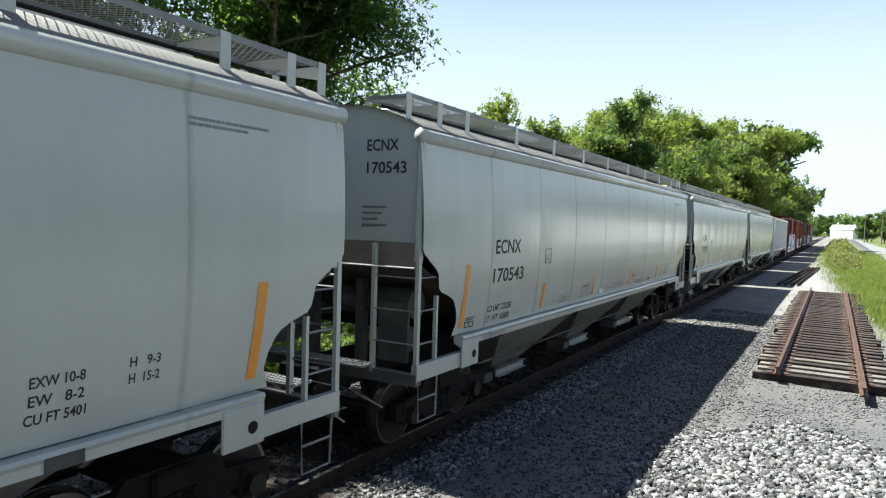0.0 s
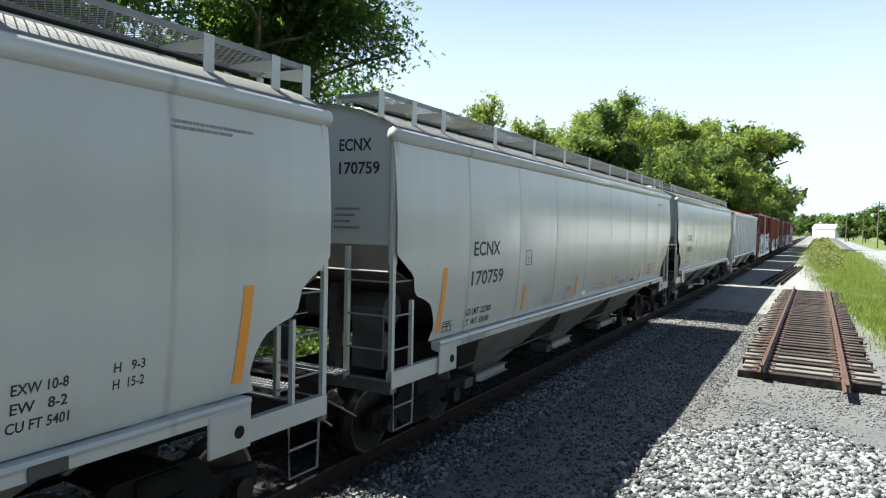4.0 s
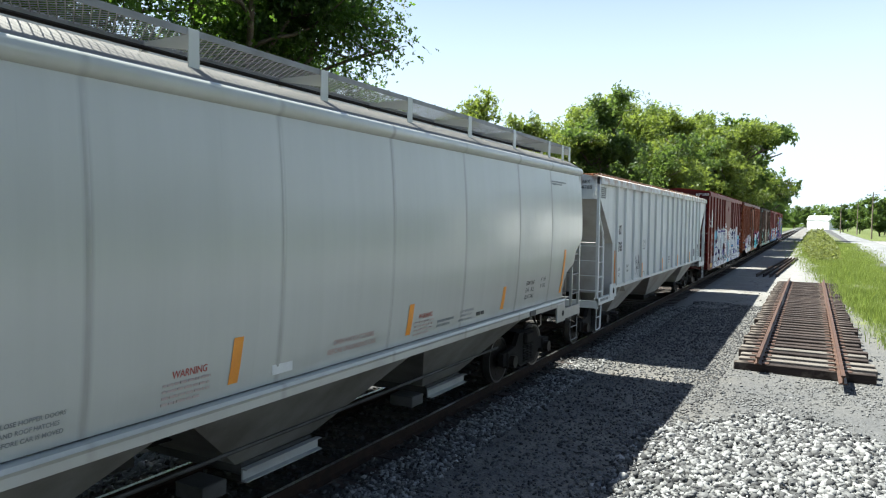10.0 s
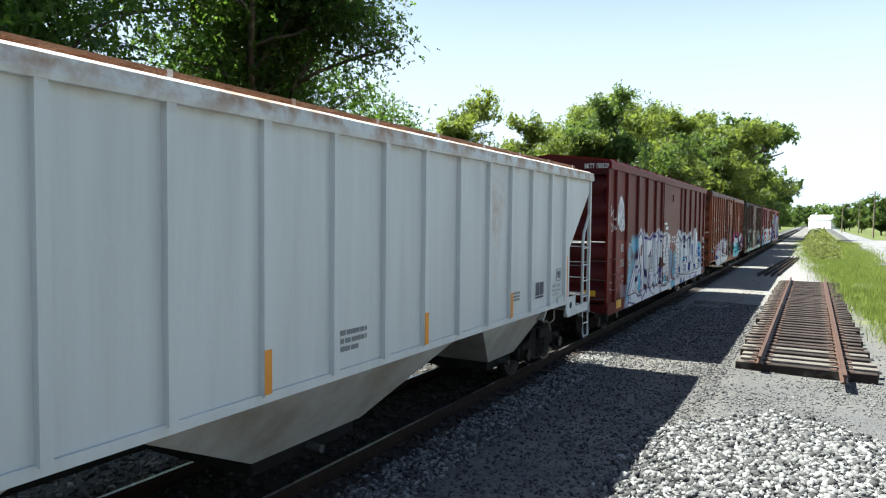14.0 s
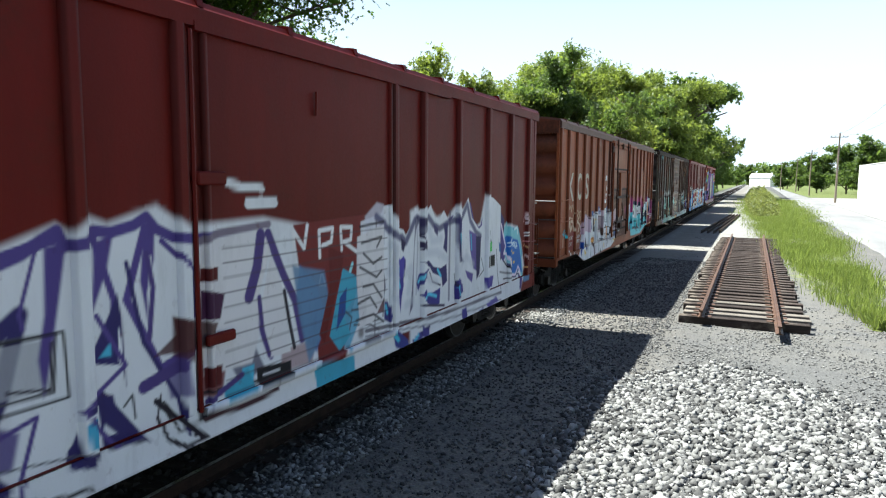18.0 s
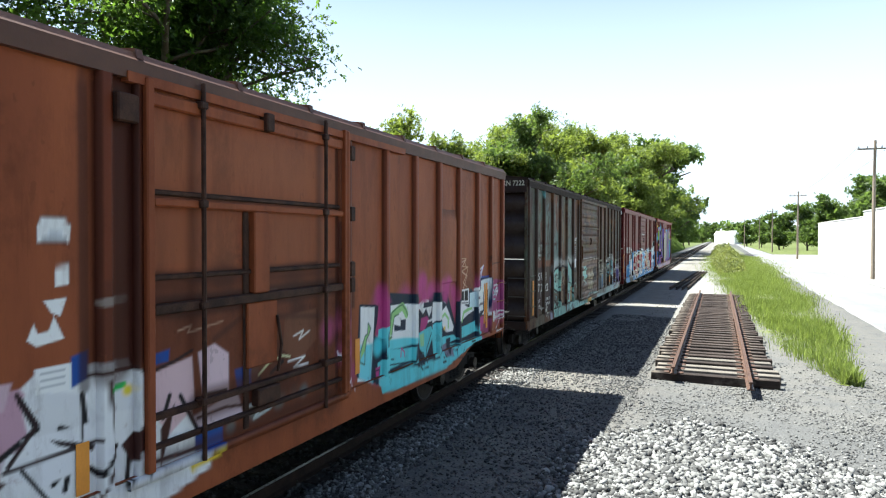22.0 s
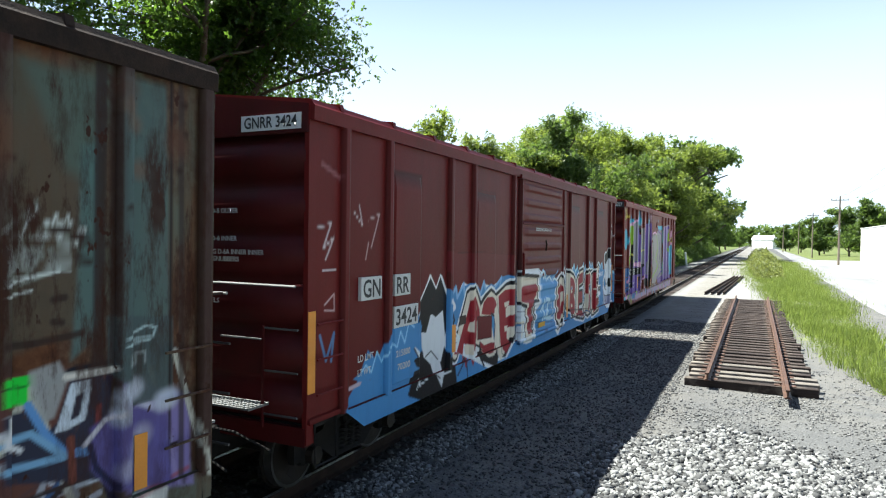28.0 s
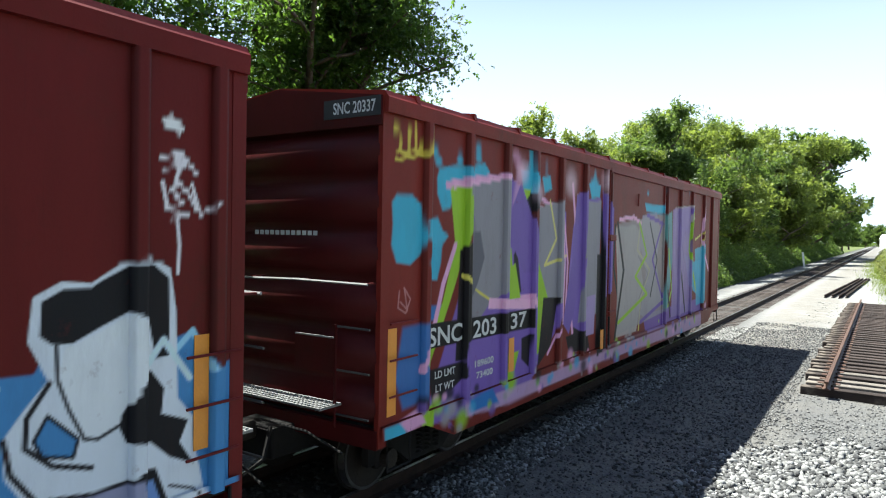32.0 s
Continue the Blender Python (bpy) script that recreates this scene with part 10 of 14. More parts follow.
blob([(1.04, 2.81), (1.54, 2.82), (1.52, 2.38), (1.03, 2.43)], (90, 110, 100), 0.03, 0.3)
line([(1.04, 2.76), (1.13, 2.68), (1.09, 2.77), (1.25, 2.79), (1.20, 2.68), (1.32, 2.73)], 0.02, (190, 200, 190), 0.02)
line([(1.02, 2.58), (1.17, 2.59), (1.09, 2.50), (1.28, 2.56), (1.45, 2.56)], 0.02, (190, 200, 190), 0.02)
line([(1.37, 2.74), (1.47, 2.66), (1.52, 2.80)], 0.02, (190, 200, 190), 0.02)
line([(1.13, 2.48), (1.32, 2.44)], 0.015, (190, 200, 190), 0.02)
line([(2.35, 1.91), (2.46, 1.12)], 0.2, (130, 130, 150), 0.12, 0.7)
line([(1.75, 1.09), (2.05, 1.05), (2.52, 0.81)], 0.1, (170, 170, 176), 0.05, 0.7)
line([(2.22, 1.20), (2.34, 0.93)], 0.12, (150, 150, 170), 0.06, 0.7)
for u, v in ((12.74, 3.70), (12.87, 3.44)):
    cloud(u, v, 0.2, (70, 60, 40), 0.7)
line([(12.84, 3.87), (12.84, 3.32)], 0.06, (148, 112, 50), 0.02, 0.75)
line([(12.93, 3.93), (13.12, 3.82), (13.22, 3.94)], 0.05, (148, 112, 50), 0.02, 0.75)
line([(13.12, 3.59), (13.11, 3.34)], 0.05, (148, 112, 50), 0.02, 0.75)
line([(13.22, 3.52), (13.21, 3.35)], 0.05, (148, 112, 50), 0.02, 0.75)
line([(13.59, 3.96), (13.80, 3.84), (13.99, 3.94)], 0.05, (148, 112, 50), 0.02, 0.75)
line([(14.04, 3.90), (14.05, 3.34)], 0.06, (148, 112, 50), 0.02, 0.75)
line([(13.60, 3.60), (13.57, 3.31)], 0.05, (148, 112, 50), 0.02, 0.75)
line([(13.78, 3.60), (13.80, 3.32)], 0.05, (148, 112, 50), 0.02, 0.75)
line([(12.94, 3.10), (12.93, 2.88)], 0.04, (148, 112, 50), 0.02, 0.75)
line([(13.01, 3.16), (13.08, 2.88)], 0.04, (148, 112, 50), 0.02, 0.75)
line([(13.13, 3.15), (13.17, 2.88)], 0.04, (148, 112, 50), 0.02, 0.75)
line([(13.25, 3.17), (13.31, 2.90)], 0.04, (148, 112, 50), 0.02, 0.75)
line([(13.75, 3.16), (13.79, 2.90)], 0.04, (148, 112, 50), 0.02, 0.75)
line([(13.88, 3.15), (13.91, 2.90)], 0.04, (148, 112, 50), 0.02, 0.75)
line([(12.83, 3.04), (12.82, 2.88)], 0.04, (148, 112, 50), 0.02, 0.75)
line([(14.04, 3.12), (14.02, 2.90)], 0.04, (148, 112, 50), 0.02, 0.75)
line([(13.63, 3.17), (13.65, 2.92)], 0.04, (148, 112, 50), 0.02, 0.75)
line([(14.54, 3.03), (14.70, 3.14), (14.62, 2.92), (14.82, 3.06), (14.75, 2.82), (15.00, 3.01)], 0.02, (180, 190, 180), 0.02)
line([(14.51, 2.71), (14.75, 2.82), (14.63, 2.66), (15.00, 2.78)], 0.02, (180, 190, 180), 0.02)
line([(14.74, 3.20), (14.70, 3.09)], 0.02, (180, 190, 180), 0.02)
line([(15.43, 2.27), (15.63, 2.31), (15.80, 2.21), (15.48, 2.19)], 0.02, (180, 200, 200), 0.02)
line([(15.44, 2.18), (15.49, 2.02)], 0.015, (180, 200, 200), 0.02)
line([(13.59, 2.15), (13.83, 2.21), (14.23, 2.07)], 0.25, (186, 186, 182), 0.15, 0.6)
blob([(13.53, 2.04), (13.83, 2.15), (14.16, 1.87), (14.19, 1.37), (13.78, 1.36), (13.50, 1.70)], (150, 196, 186))
line([(13.51, 1.89), (13.59, 2.06), (13.86, 2.09), (14.13, 1.83), (14.17, 1.42), (13.79, 1.30), (13.55, 1.52)], 0.06, (34, 42, 66), 0.02)
line([(13.71, 1.90), (13.80, 1.95), (13.90, 1.87), (13.78, 1.79)], 0.05, (40, 60, 90), 0.02)
line([(13.60, 1.62), (13.87, 1.61)], 0.02, (40, 44, 60), 0.02)
blob([(12.57, 1.98), (12.78, 1.98), (12.76, 1.59), (12.60, 1.55)], (120, 150, 150), 0.04, 0.6)
line([(12.26, 2.04), (12.44, 2.06), (13.42, 2.21)], 0.05, (220, 220, 220), 0.02)
line([(12.72, 1.60), (12.74, 1.91), (12.89, 1.67), (12.84, 1.92)], 0.05, (26, 26, 30), 0.02)
line([(12.94, 1.58), (12.98, 1.82), (13.22, 1.59)], 0.04, (26, 26, 30), 0.02)
line([(13.17, 1.69), (13.32, 1.79), (13.23, 1.51), (13.43, 1.72)], 0.04, (60, 60, 60), 0.02)
blob([(14.37, 2.10), (15.29, 2.05), (15.26, 1.35), (14.40, 0.90), (14.35, 1.53)], (96, 60, 56), 0.06, 0.6)
line([(14.49, 1.72), (14.62, 1.48), (14.73, 1.73), (14.86, 1.32), (15.03, 1.68), (15.22, 1.41)], 0.06, (190, 190, 196), 0.02)
line([(14.43, 0.99), (14.78, 1.23), (15.22, 1.24)], 0.06, (190, 196, 204), 0.02)
line([(14.47, 1.14), (14.74, 1.12), (15.04, 1.39)], 0.08, (60, 90, 130), 0.02)
line([(14.77, 1.97), (15.02, 2.05), (15.29, 2.05)], 0.06, (24, 26, 36), 0.02)
line([(14.98, 1.69), (15.20, 1.94), (15.22, 1.41)], 0.08, (214, 216, 218), 0.02)
blob([(15.37, 1.92), (16.06, 1.67), (16.08, 0.91), (15.42, 1.06)], (124, 112, 164), 0.06, 0.9)
for u, v in ((15.60, 1.64), (15.77, 1.31), (15.55, 1.81)):
    cloud(u, v, 0.16, (206, 204, 220), 0.9)
line([(15.30, 1.99), (15.22, 1.36), (15.32, 1.04)], 0.06, (30, 30, 50), 0.02)
blob([(14.50, 2.07), (14.74, 2.07), (14.74, 1.90), (14.50, 1.91)], (52, 196, 60), 0.012)
line([(14.56, 2.02), (14.68, 2.02)], 0.03, (20, 90, 30), 0.02)
blob([(13.73, 1.05), (14.39, 1.11), (14.44, 0.83), (13.79, 0.78)], (160, 186, 196), 0.05, 0.8)
line([(13.73, 0.96), (13.88, 1.15), (13.98, 0.93), (14.18, 1.12), (14.33, 0.92)], 0.05, (40, 44, 56), 0.02)
blob([(15.58, 1.01), (15.81, 0.98), (15.79, 0.77), (15.58, 0.78)], (210, 210, 204))
line([(13.49, 1.26), (13.61, 1.41), (13.79, 1.13), (14.04, 1.25), (14.25, 1.05)], 0.05, (60, 50, 46), 0.02)
line([(14.44, 0.83), (15.23, 0.94), (16.05, 1.05)], 0.04, (150, 70, 80), 0.03, 0.7)
blob([(12.26, 2.00), (12.46, 1.96), (12.46, 1.33), (12.27, 1.31)], (138, 176, 184), 0.05, 0.7)
line([(12.26, 1.75), (12.40, 1.79), (12.33, 1.52)], 0.05, (26, 26, 30), 0.02)
line([(12.48, 1.32), (12.72, 1.48)], 0.05, (70, 120, 110), 0.02)
for u, v in ((3.85, 2.04), (4.09, 2.09), (4.04, 1.67), (3.85, 1.39), (4.24, 1.45), (3.72, 1.67), (4.24, 1.10)):
    cloud(u, v, 0.26, (112, 78, 50), 0.75)
for u, v in ((4.09, 2.59), (3.90, 2.73), (4.30, 2.49), (4.14, 2.38), (3.99, 2.35)):
    cloud(u, v, 0.1, (70, 46, 32), 0.8)
line([(3.90, 2.55), (3.92, 2.50)], 0.05, (56, 38, 30), 0.02, 0.9)
line([(3.99, 2.52), (4.09, 2.50)], 0.05, (56, 38, 30), 0.02, 0.9)
line([(4.12, 2.57), (4.14, 2.54)], 0.05, (56, 38, 30), 0.02, 0.9)
line([(4.22, 2.35), (4.25, 2.30)], 0.05, (56, 38, 30), 0.02, 0.9)
line([(4.04, 2.68), (4.07, 2.69)], 0.05, (56, 38, 30), 0.02, 0.9)
line([(3.86, 2.79), (3.95, 2.80)], 0.05, (56, 38, 30), 0.02, 0.9)
line([(3.33, 2.86), (3.44, 2.85)], 0.05, (56, 38, 30), 0.02, 0.9)
line([(4.12, 2.97), (4.14, 2.93)], 0.05, (56, 38, 30), 0.02, 0.9)
line([(3.97, 2.44), (4.02, 2.42)], 0.05, (56, 38, 30), 0.02, 0.9)
line([(3.81, 2.49), (3.86, 2.47)], 0.05, (56, 38, 30), 0.02, 0.9)
line([(4.24, 2.58), (4.25, 2.54)], 0.05, (56, 38, 30), 0.02, 0.9)
line([(3.40, 2.51), (3.46, 2.49)], 0.05, (56, 38, 30), 0.02, 0.9)
blob([(3.26, 2.13), (3.52, 2.04), (3.48, 1.65), (3.32, 1.37), (3.25, 1.39)], (140, 180, 170))
line([(3.26, 2.15), (3.36, 2.11), (3.54, 2.10), (3.77, 2.14), (4.04, 2.07), (4.40, 1.95)], 0.07, (40, 34, 40), 0.03)
line([(3.54, 1.87), (3.51, 1.65), (3.32, 1.40)], 0.05, (30, 34, 44), 0.02)
line([(3.25, 1.97), (3.54, 1.91)], 0.05, (34, 34, 40), 0.02)
line([(3.29, 1.60), (3.51, 1.72)], 0.04, (34, 34, 40), 0.02)
blob([(4.54, 1.65), (4.71, 2.21), (5.27, 1.99), (5.33, 1.05), (4.82, 0.83), (4.57, 0.91)], (142, 186, 178))
line([(4.54, 1.65), (4.69, 2.27), (4.82, 2.33), (5.30, 2.05), (5.94, 1.90)], 0.06, (44, 40, 46), 0.025)
line([(4.57, 1.69), (4.66, 2.03), (5.30, 2.00)], 0.045, (50, 44, 52), 0.02)
blob([(4.91, 1.86), (5.03, 1.58), (4.80, 1.59)], (62, 52, 84))
line([(4.91, 1.86), (5.03, 1.58), (4.80, 1.59), (4.91, 1.86)], 0.025, (26, 26, 30), 0.012)
line([(4.69, 1.34), (5.14, 1.30)], 0.04, (26, 26, 30))
blob([(4.74, 1.30), (5.06, 1.27), (5.01, 0.98), (4.78, 1.03)], (56, 44, 64))
line([(4.85, 1.28), (4.87, 1.03)], 0.025, (190, 200, 196))
line([(4.95, 1.27), (4.96, 1.01)], 0.025, (190, 200, 196))
line([(4.75, 1.03), (4.85, 0.80)], 0.04, (26, 26, 30))
line([(4.51, 1.32), (4.74, 1.21)], 0.05, (26, 26, 30), 0.02)
line([(5.12, 1.87), (5.30, 1.58), (5.37, 1.46)], 0.05, (26, 26, 30), 0.02)
line([(5.30, 1.37), (5.53, 1.10), (5.95, 0.93)], 0.045, (50, 44, 44), 0.02)
blob([(5.37, 1.09), (5.95, 0.99), (6.13, 0.82), (5.45, 0.80)], (140, 176, 160), 0.03, 0.9)
line([(4.82, 1.00), (5.30, 1.01)], 0.05, (50, 40, 50), 0.02)
line([(3.64, 1.85), (3.99, 1.81), (3.81, 1.57), (3.64, 1.57)], 0.05, (46, 36, 34), 0.02)
line([(3.68, 1.44), (3.99, 1.68), (4.04, 1.46), (4.29, 1.35)], 0.05, (46, 36, 34), 0.02)
line([(3.99, 1.77), (4.35, 1.82), (4.46, 1.94)], 0.05, (46, 36, 34), 0.02)
line([(4.09, 1.96), (4.04, 1.76)], 0.04, (46, 36, 34), 0.02)
line([(3.72, 2.07), (3.99, 2.02)], 0.06, (160, 184, 170), 0.03)
blob([(4.04, 1.84), (4.35, 1.87), (4.35, 1.73), (4.09, 1.70)], (150, 150, 120), 0.03, 0.7)
line([(6.73, 2.04), (7.57, 1.95), (7.85, 1.49)], 0.05, (160, 180, 172), 0.03, 0.8)
line([(7.70, 1.93), (9.12, 1.90), (8.61, 1.60), (7.71, 1.51)], 0.1, (150, 182, 172), 0.04, 0.8)
line([(6.73, 1.48), (8.61, 1.44), (9.71, 1.45)], 0.03, (70, 48, 40), 0.02)
line([(6.84, 1.65), (7.19, 1.73), (7.71, 1.37), (8.95, 1.63)], 0.025, (60, 44, 40), 0.02)
line([(6.72, 2.29), (8.59, 2.30), (9.69, 2.18)], 0.03, (180, 176, 168), 0.03, 0.7)
line([(7.19, 1.46), (7.45, 1.07)], 0.03, (70, 50, 44), 0.02)
line([(7.85, 1.42), (8.00, 1.03)], 0.03, (70, 50, 44), 0.02)
line([(8.45, 1.39), (8.62, 1.01)], 0.03, (70, 50, 44), 0.02)
line([(8.95, 1.39), (9.23, 1.02)], 0.03, (70, 50, 44), 0.02)
line([(6.88, 3.05), (9.67, 3.12)], 0.12, (62, 36, 34), 0.06, 0.7)
line([(6.89, 2.41), (9.69, 2.40)], 0.12, (66, 40, 36), 0.06, 0.6)
line([(6.83, 2.79), (6.90, 1.12)], 0.08, (52, 32, 32), 0.05, 0.7)
line([(9.55, 3.84), (9.74, 1.70)], 0.08, (60, 40, 34), 0.05, 0.6)
blob([(2.73, 1.73), (2.85, 1.98), (3.23, 2.10), (3.61, 2.02), (3.59, 1.46), (2.89, 1.43), (2.74, 1.57)], (146, 190, 178))
line([(2.73, 1.73), (2.85, 2.01), (3.23, 2.13), (4.25, 2.07)], 0.06, (40, 38, 44), 0.025)
line([(3.23, 1.70), (3.06, 1.84), (3.19, 1.93), (3.41, 1.84), (3.37, 1.62), (3.14, 1.57)], 0.035, (40, 38, 44))
line([(2.89, 1.43), (3.56, 1.58)], 0.04, (40, 38, 44))
blob([(3.66, 1.93), (4.14, 1.92), (4.31, 1.71), (4.13, 1.35), (3.65, 1.32)], (156, 170, 140), 0.03, 0.8)
line([(3.71, 1.80), (4.25, 1.65), (3.91, 1.45), (4.37, 1.10)], 0.05, (92, 60, 44), 0.03)
line([(3.71, 1.25), (4.02, 1.37), (4.25, 0.93)], 0.05, (92, 60, 44), 0.03)
blob([(2.88, 0.88), (2.89, 1.27), (3.51, 1.23), (4.13, 0.57), (3.22, 0.64)], (138, 172, 158), 0.025, 0.9)
line([(2.89, 1.16), (3.51, 1.11), (4.13, 0.64)], 0.04, (44, 38, 42), 0.02)
line([(3.05, 1.34), (3.32, 1.04), (3.70, 1.19)], 0.035, (60, 44, 44), 0.02)
line([(2.97, 0.97), (3.70, 0.88)], 0.03, (60, 50, 50), 0.02)
line([(1.28, 2.83), (1.98, 2.81), (2.11, 2.79)], 0.07, (50, 36, 32), 0.03)
line([(2.82, 2.78), (3.28, 2.78)], 0.06, (50, 36, 32), 0.03)
line([(0.94, 2.36), (1.53, 2.35), (2.44, 2.35)], 0.3, (96, 58, 40), 0.08, 0.8)
line([(0.96, 2.22), (1.52, 2.17)], 0.2, (52, 36, 32), 0.1, 0.8)
line([(1.81, 1.02), (1.96, 1.00), (1.90, 0.90), (2.15, 0.96), (2.09, 0.83)], 0.04, (190, 190, 180), 0.02)
line([(2.39, 1.03), (2.43, 0.77), (2.57, 0.74)], 0.05, (170, 180, 190), 0.03)
line([(0.88, 2.69), (0.97, 2.72), (0.95, 2.63), (1.05, 2.72), (1.04, 2.62), (1.14, 2.72), (1.14, 2.61), (1.28, 2.71), (1.26, 2.61), (1.43, 2.74), (1.56, 2.69)], 0.02, (170, 180, 172), 0.012)
line([(0.90, 2.55), (1.05, 2.56), (1.19, 2.51), (1.33, 2.55), (1.45, 2.51)], 0.02, (170, 180, 172), 0.012)
for u, v in ((12.84, 2.48), (13.06, 2.51), (13.26, 2.36), (12.97, 2.31), (12.75, 2.41), (13.16, 2.54), (12.88, 2.28)):
    cloud(u, v, 0.3, (36, 26, 22), 0.85)
for u, v in ((13.82, 2.73), (14.08, 2.78), (13.89, 2.59), (13.64, 2.65)):
    cloud(u, v, 0.22, (52, 36, 26), 0.7)
for u, v in ((12.80, 2.09), (12.98, 1.98), (13.17, 2.03), (13.38, 1.91), (12.84, 1.84), (13.08, 1.71), (13.22, 1.81), (13.38, 1.65), (12.72, 1.64), (12.98, 1.49)):
    cloud(u, v, 0.22, (60, 44, 40), 0.75)
line([(12.57, 2.13), (12.84, 2.24), (13.16, 2.29), (13.53, 2.29)], 0.06, (186, 182, 176), 0.05, 0.7)
line([(12.26, 2.11), (12.48, 2.03), (12.63, 2.04)], 0.05, (206, 206, 206), 0.03)
line([(12.26, 1.96), (12.52, 1.95), (12.89, 2.00), (13.37, 2.04)], 0.05, (40, 34, 38), 0.03)
line([(12.61, 2.08), (12.89, 2.08), (13.07, 2.01), (13.32, 2.10)], 0.04, (120, 90, 70), 0.03)
blob([(13.54, 2.02), (13.83, 2.16), (14.18, 1.87), (14.22, 1.33), (13.79, 1.30), (13.53, 1.63)], (140, 184, 180))
blob([(13.66, 2.08), (13.97, 2.10), (14.15, 1.83), (14.14, 1.55), (14.03, 1.70), (13.87, 1.91), (13.73, 1.83)], (70, 92, 150))
line([(13.60, 2.03), (13.89, 2.16), (14.18, 1.87), (14.20, 1.54)], 0.05, (34, 36, 52), 0.02)
line([(13.70, 1.80), (13.77, 1.94), (13.91, 1.95), (14.00, 1.80), (13.92, 1.67)], 0.05, (30, 32, 44), 0.02)
line([(13.63, 1.40), (13.91, 1.41), (14.11, 1.24), (13.85, 1.06)], 0.05, (34, 36, 44), 0.02)
line([(13.55, 1.52), (13.61, 1.27), (13.79, 1.03)], 0.06, (150, 180, 186), 0.03)
line([(13.85, 1.01), (14.25, 1.10), (14.39, 1.21)], 0.05, (96, 140, 180), 0.03)
line([(14.46, 1.51), (14.69, 1.68), (14.53, 1.82)], 0.05, (150, 150, 156), 0.02)
line([(14.70, 1.14), (14.86, 1.43), (15.04, 1.16)], 0.05, (150, 150, 156), 0.02)
line([(14.55, 0.96), (15.22, 1.12)], 0.05, (150, 150, 156), 0.02)
line([(14.87, 0.87), (15.13, 1.08)], 0.05, (150, 150, 156), 0.02)
line([(15.03, 1.62), (15.25, 1.88)], 0.05, (150, 150, 156), 0.02)
line([(14.42, 1.57), (14.77, 1.78), (14.86, 1.49)], 0.035, (30, 30, 40))
line([(14.62, 1.10), (15.22, 1.36)], 0.035, (30, 30, 40))
line([(14.44, 0.89), (15.23, 1.00)], 0.035, (30, 30, 40))
line([(12.61, 1.81), (12.67, 1.92), (12.76, 1.86), (12.72, 1.60), (12.85, 1.68)], 0.07, (120, 170, 178), 0.03)
line([(12.64, 1.58), (12.76, 1.39), (12.85, 1.60)], 0.05, (110, 150, 160), 0.03)
line([(12.89, 1.43), (13.08, 1.54), (13.28, 1.36)], 0.05, (70, 60, 60), 0.03)
blob([(1.80, 3.79), (2.48, 4.01), (2.46, 2.36), (1.79, 2.35)], (88, 112, 110), 0.08, 0.7)
blob([(2.75, 3.93), (3.41, 4.03), (3.40, 2.16), (2.73, 2.19)], (94, 120, 118), 0.08, 0.75)
blob([(4.56, 4.17), (5.28, 4.24), (5.26, 2.28), (4.57, 2.21)], (96, 116, 110), 0.06, 0.7)
blob([(1.03, 3.55), (1.55, 3.73), (1.54, 2.82), (1.02, 2.44)], (92, 106, 98), 0.1, 0.6)
blob([(3.65, 4.04), (4.42, 4.12), (4.39, 2.29), (3.64, 2.24)], (112, 112, 96), 0.08, 0.6)
blob([(3.06, 4.16), (3.29, 4.17), (3.31, 3.56), (3.41, 3.24), (3.29, 3.13), (3.09, 3.39), (3.04, 3.74)], (112, 66, 46), 0.09, 0.8)
blob([(3.75, 3.94), (3.94, 4.02), (3.98, 2.85), (4.33, 2.42), (3.93, 2.21), (3.75, 2.57), (3.84, 3.43)], (104, 70, 48), 0.08, 0.8)
blob([(4.24, 4.06), (4.42, 4.03), (4.40, 2.16), (4.13, 2.19), (4.18, 2.91)], (96, 66, 44), 0.06, 0.85)
blob([(2.21, 3.85), (2.43, 3.93), (2.43, 3.74), (2.24, 3.70)], (100, 70, 46), 0.08, 0.7)
blob([(1.29, 3.39), (1.55, 3.49), (1.55, 2.89), (1.39, 2.86)], (120, 78, 62), 0.12, 0.6)
blob([(5.62, 4.18), (6.08, 4.21), (6.09, 3.05), (5.85, 2.16), (5.62, 2.76)], (98, 58, 44), 0.06, 0.85)
blob([(1.01, 2.39), (1.49, 2.40), (1.49, 2.22), (1.01, 2.21)], (104, 62, 46), 0.03, 0.95)
blob([(1.81, 2.39), (2.41, 2.40), (2.41, 2.21), (1.81, 2.24)], (112, 70, 52), 0.03, 0.95)
blob([(1.01, 2.23), (1.54, 2.23), (1.56, 1.03), (1.00, 1.21)], (54, 40, 40), 0.08, 0.88)
blob([(1.79, 2.24), (2.48, 2.22), (2.59, 0.79), (1.75, 0.96)], (52, 42, 42), 0.08, 0.88)
line([(1.69, 3.87), (1.64, 1.04)], 0.1, (48, 34, 32), 0.05, 0.85)
line([(2.65, 4.03), (2.59, 0.79)], 0.13, (48, 34, 32), 0.05, 0.85)
line([(3.52, 4.13), (3.50, 1.81)], 0.08, (48, 34, 32), 0.04, 0.8)
line([(5.35, 4.42), (5.35, 1.93)], 0.06, (48, 34, 32), 0.04, 0.7)
line([(6.31, 4.43), (6.32, 1.19)], 0.12, (40, 28, 28), 0.05, 0.85)
line([(1.79, 3.36), (1.86, 3.35)], 0.055, (40, 28, 26), 0.025, 0.95)
line([(1.91, 3.34), (1.95, 3.28)], 0.055, (40, 28, 26), 0.025, 0.95)
line([(1.77, 3.08), (1.84, 3.08)], 0.055, (40, 28, 26), 0.025, 0.95)
line([(2.20, 3.76), (2.30, 3.77)], 0.055, (40, 28, 26), 0.025, 0.95)
line([(2.24, 3.58), (2.32, 3.55)], 0.055, (40, 28, 26), 0.025, 0.95)
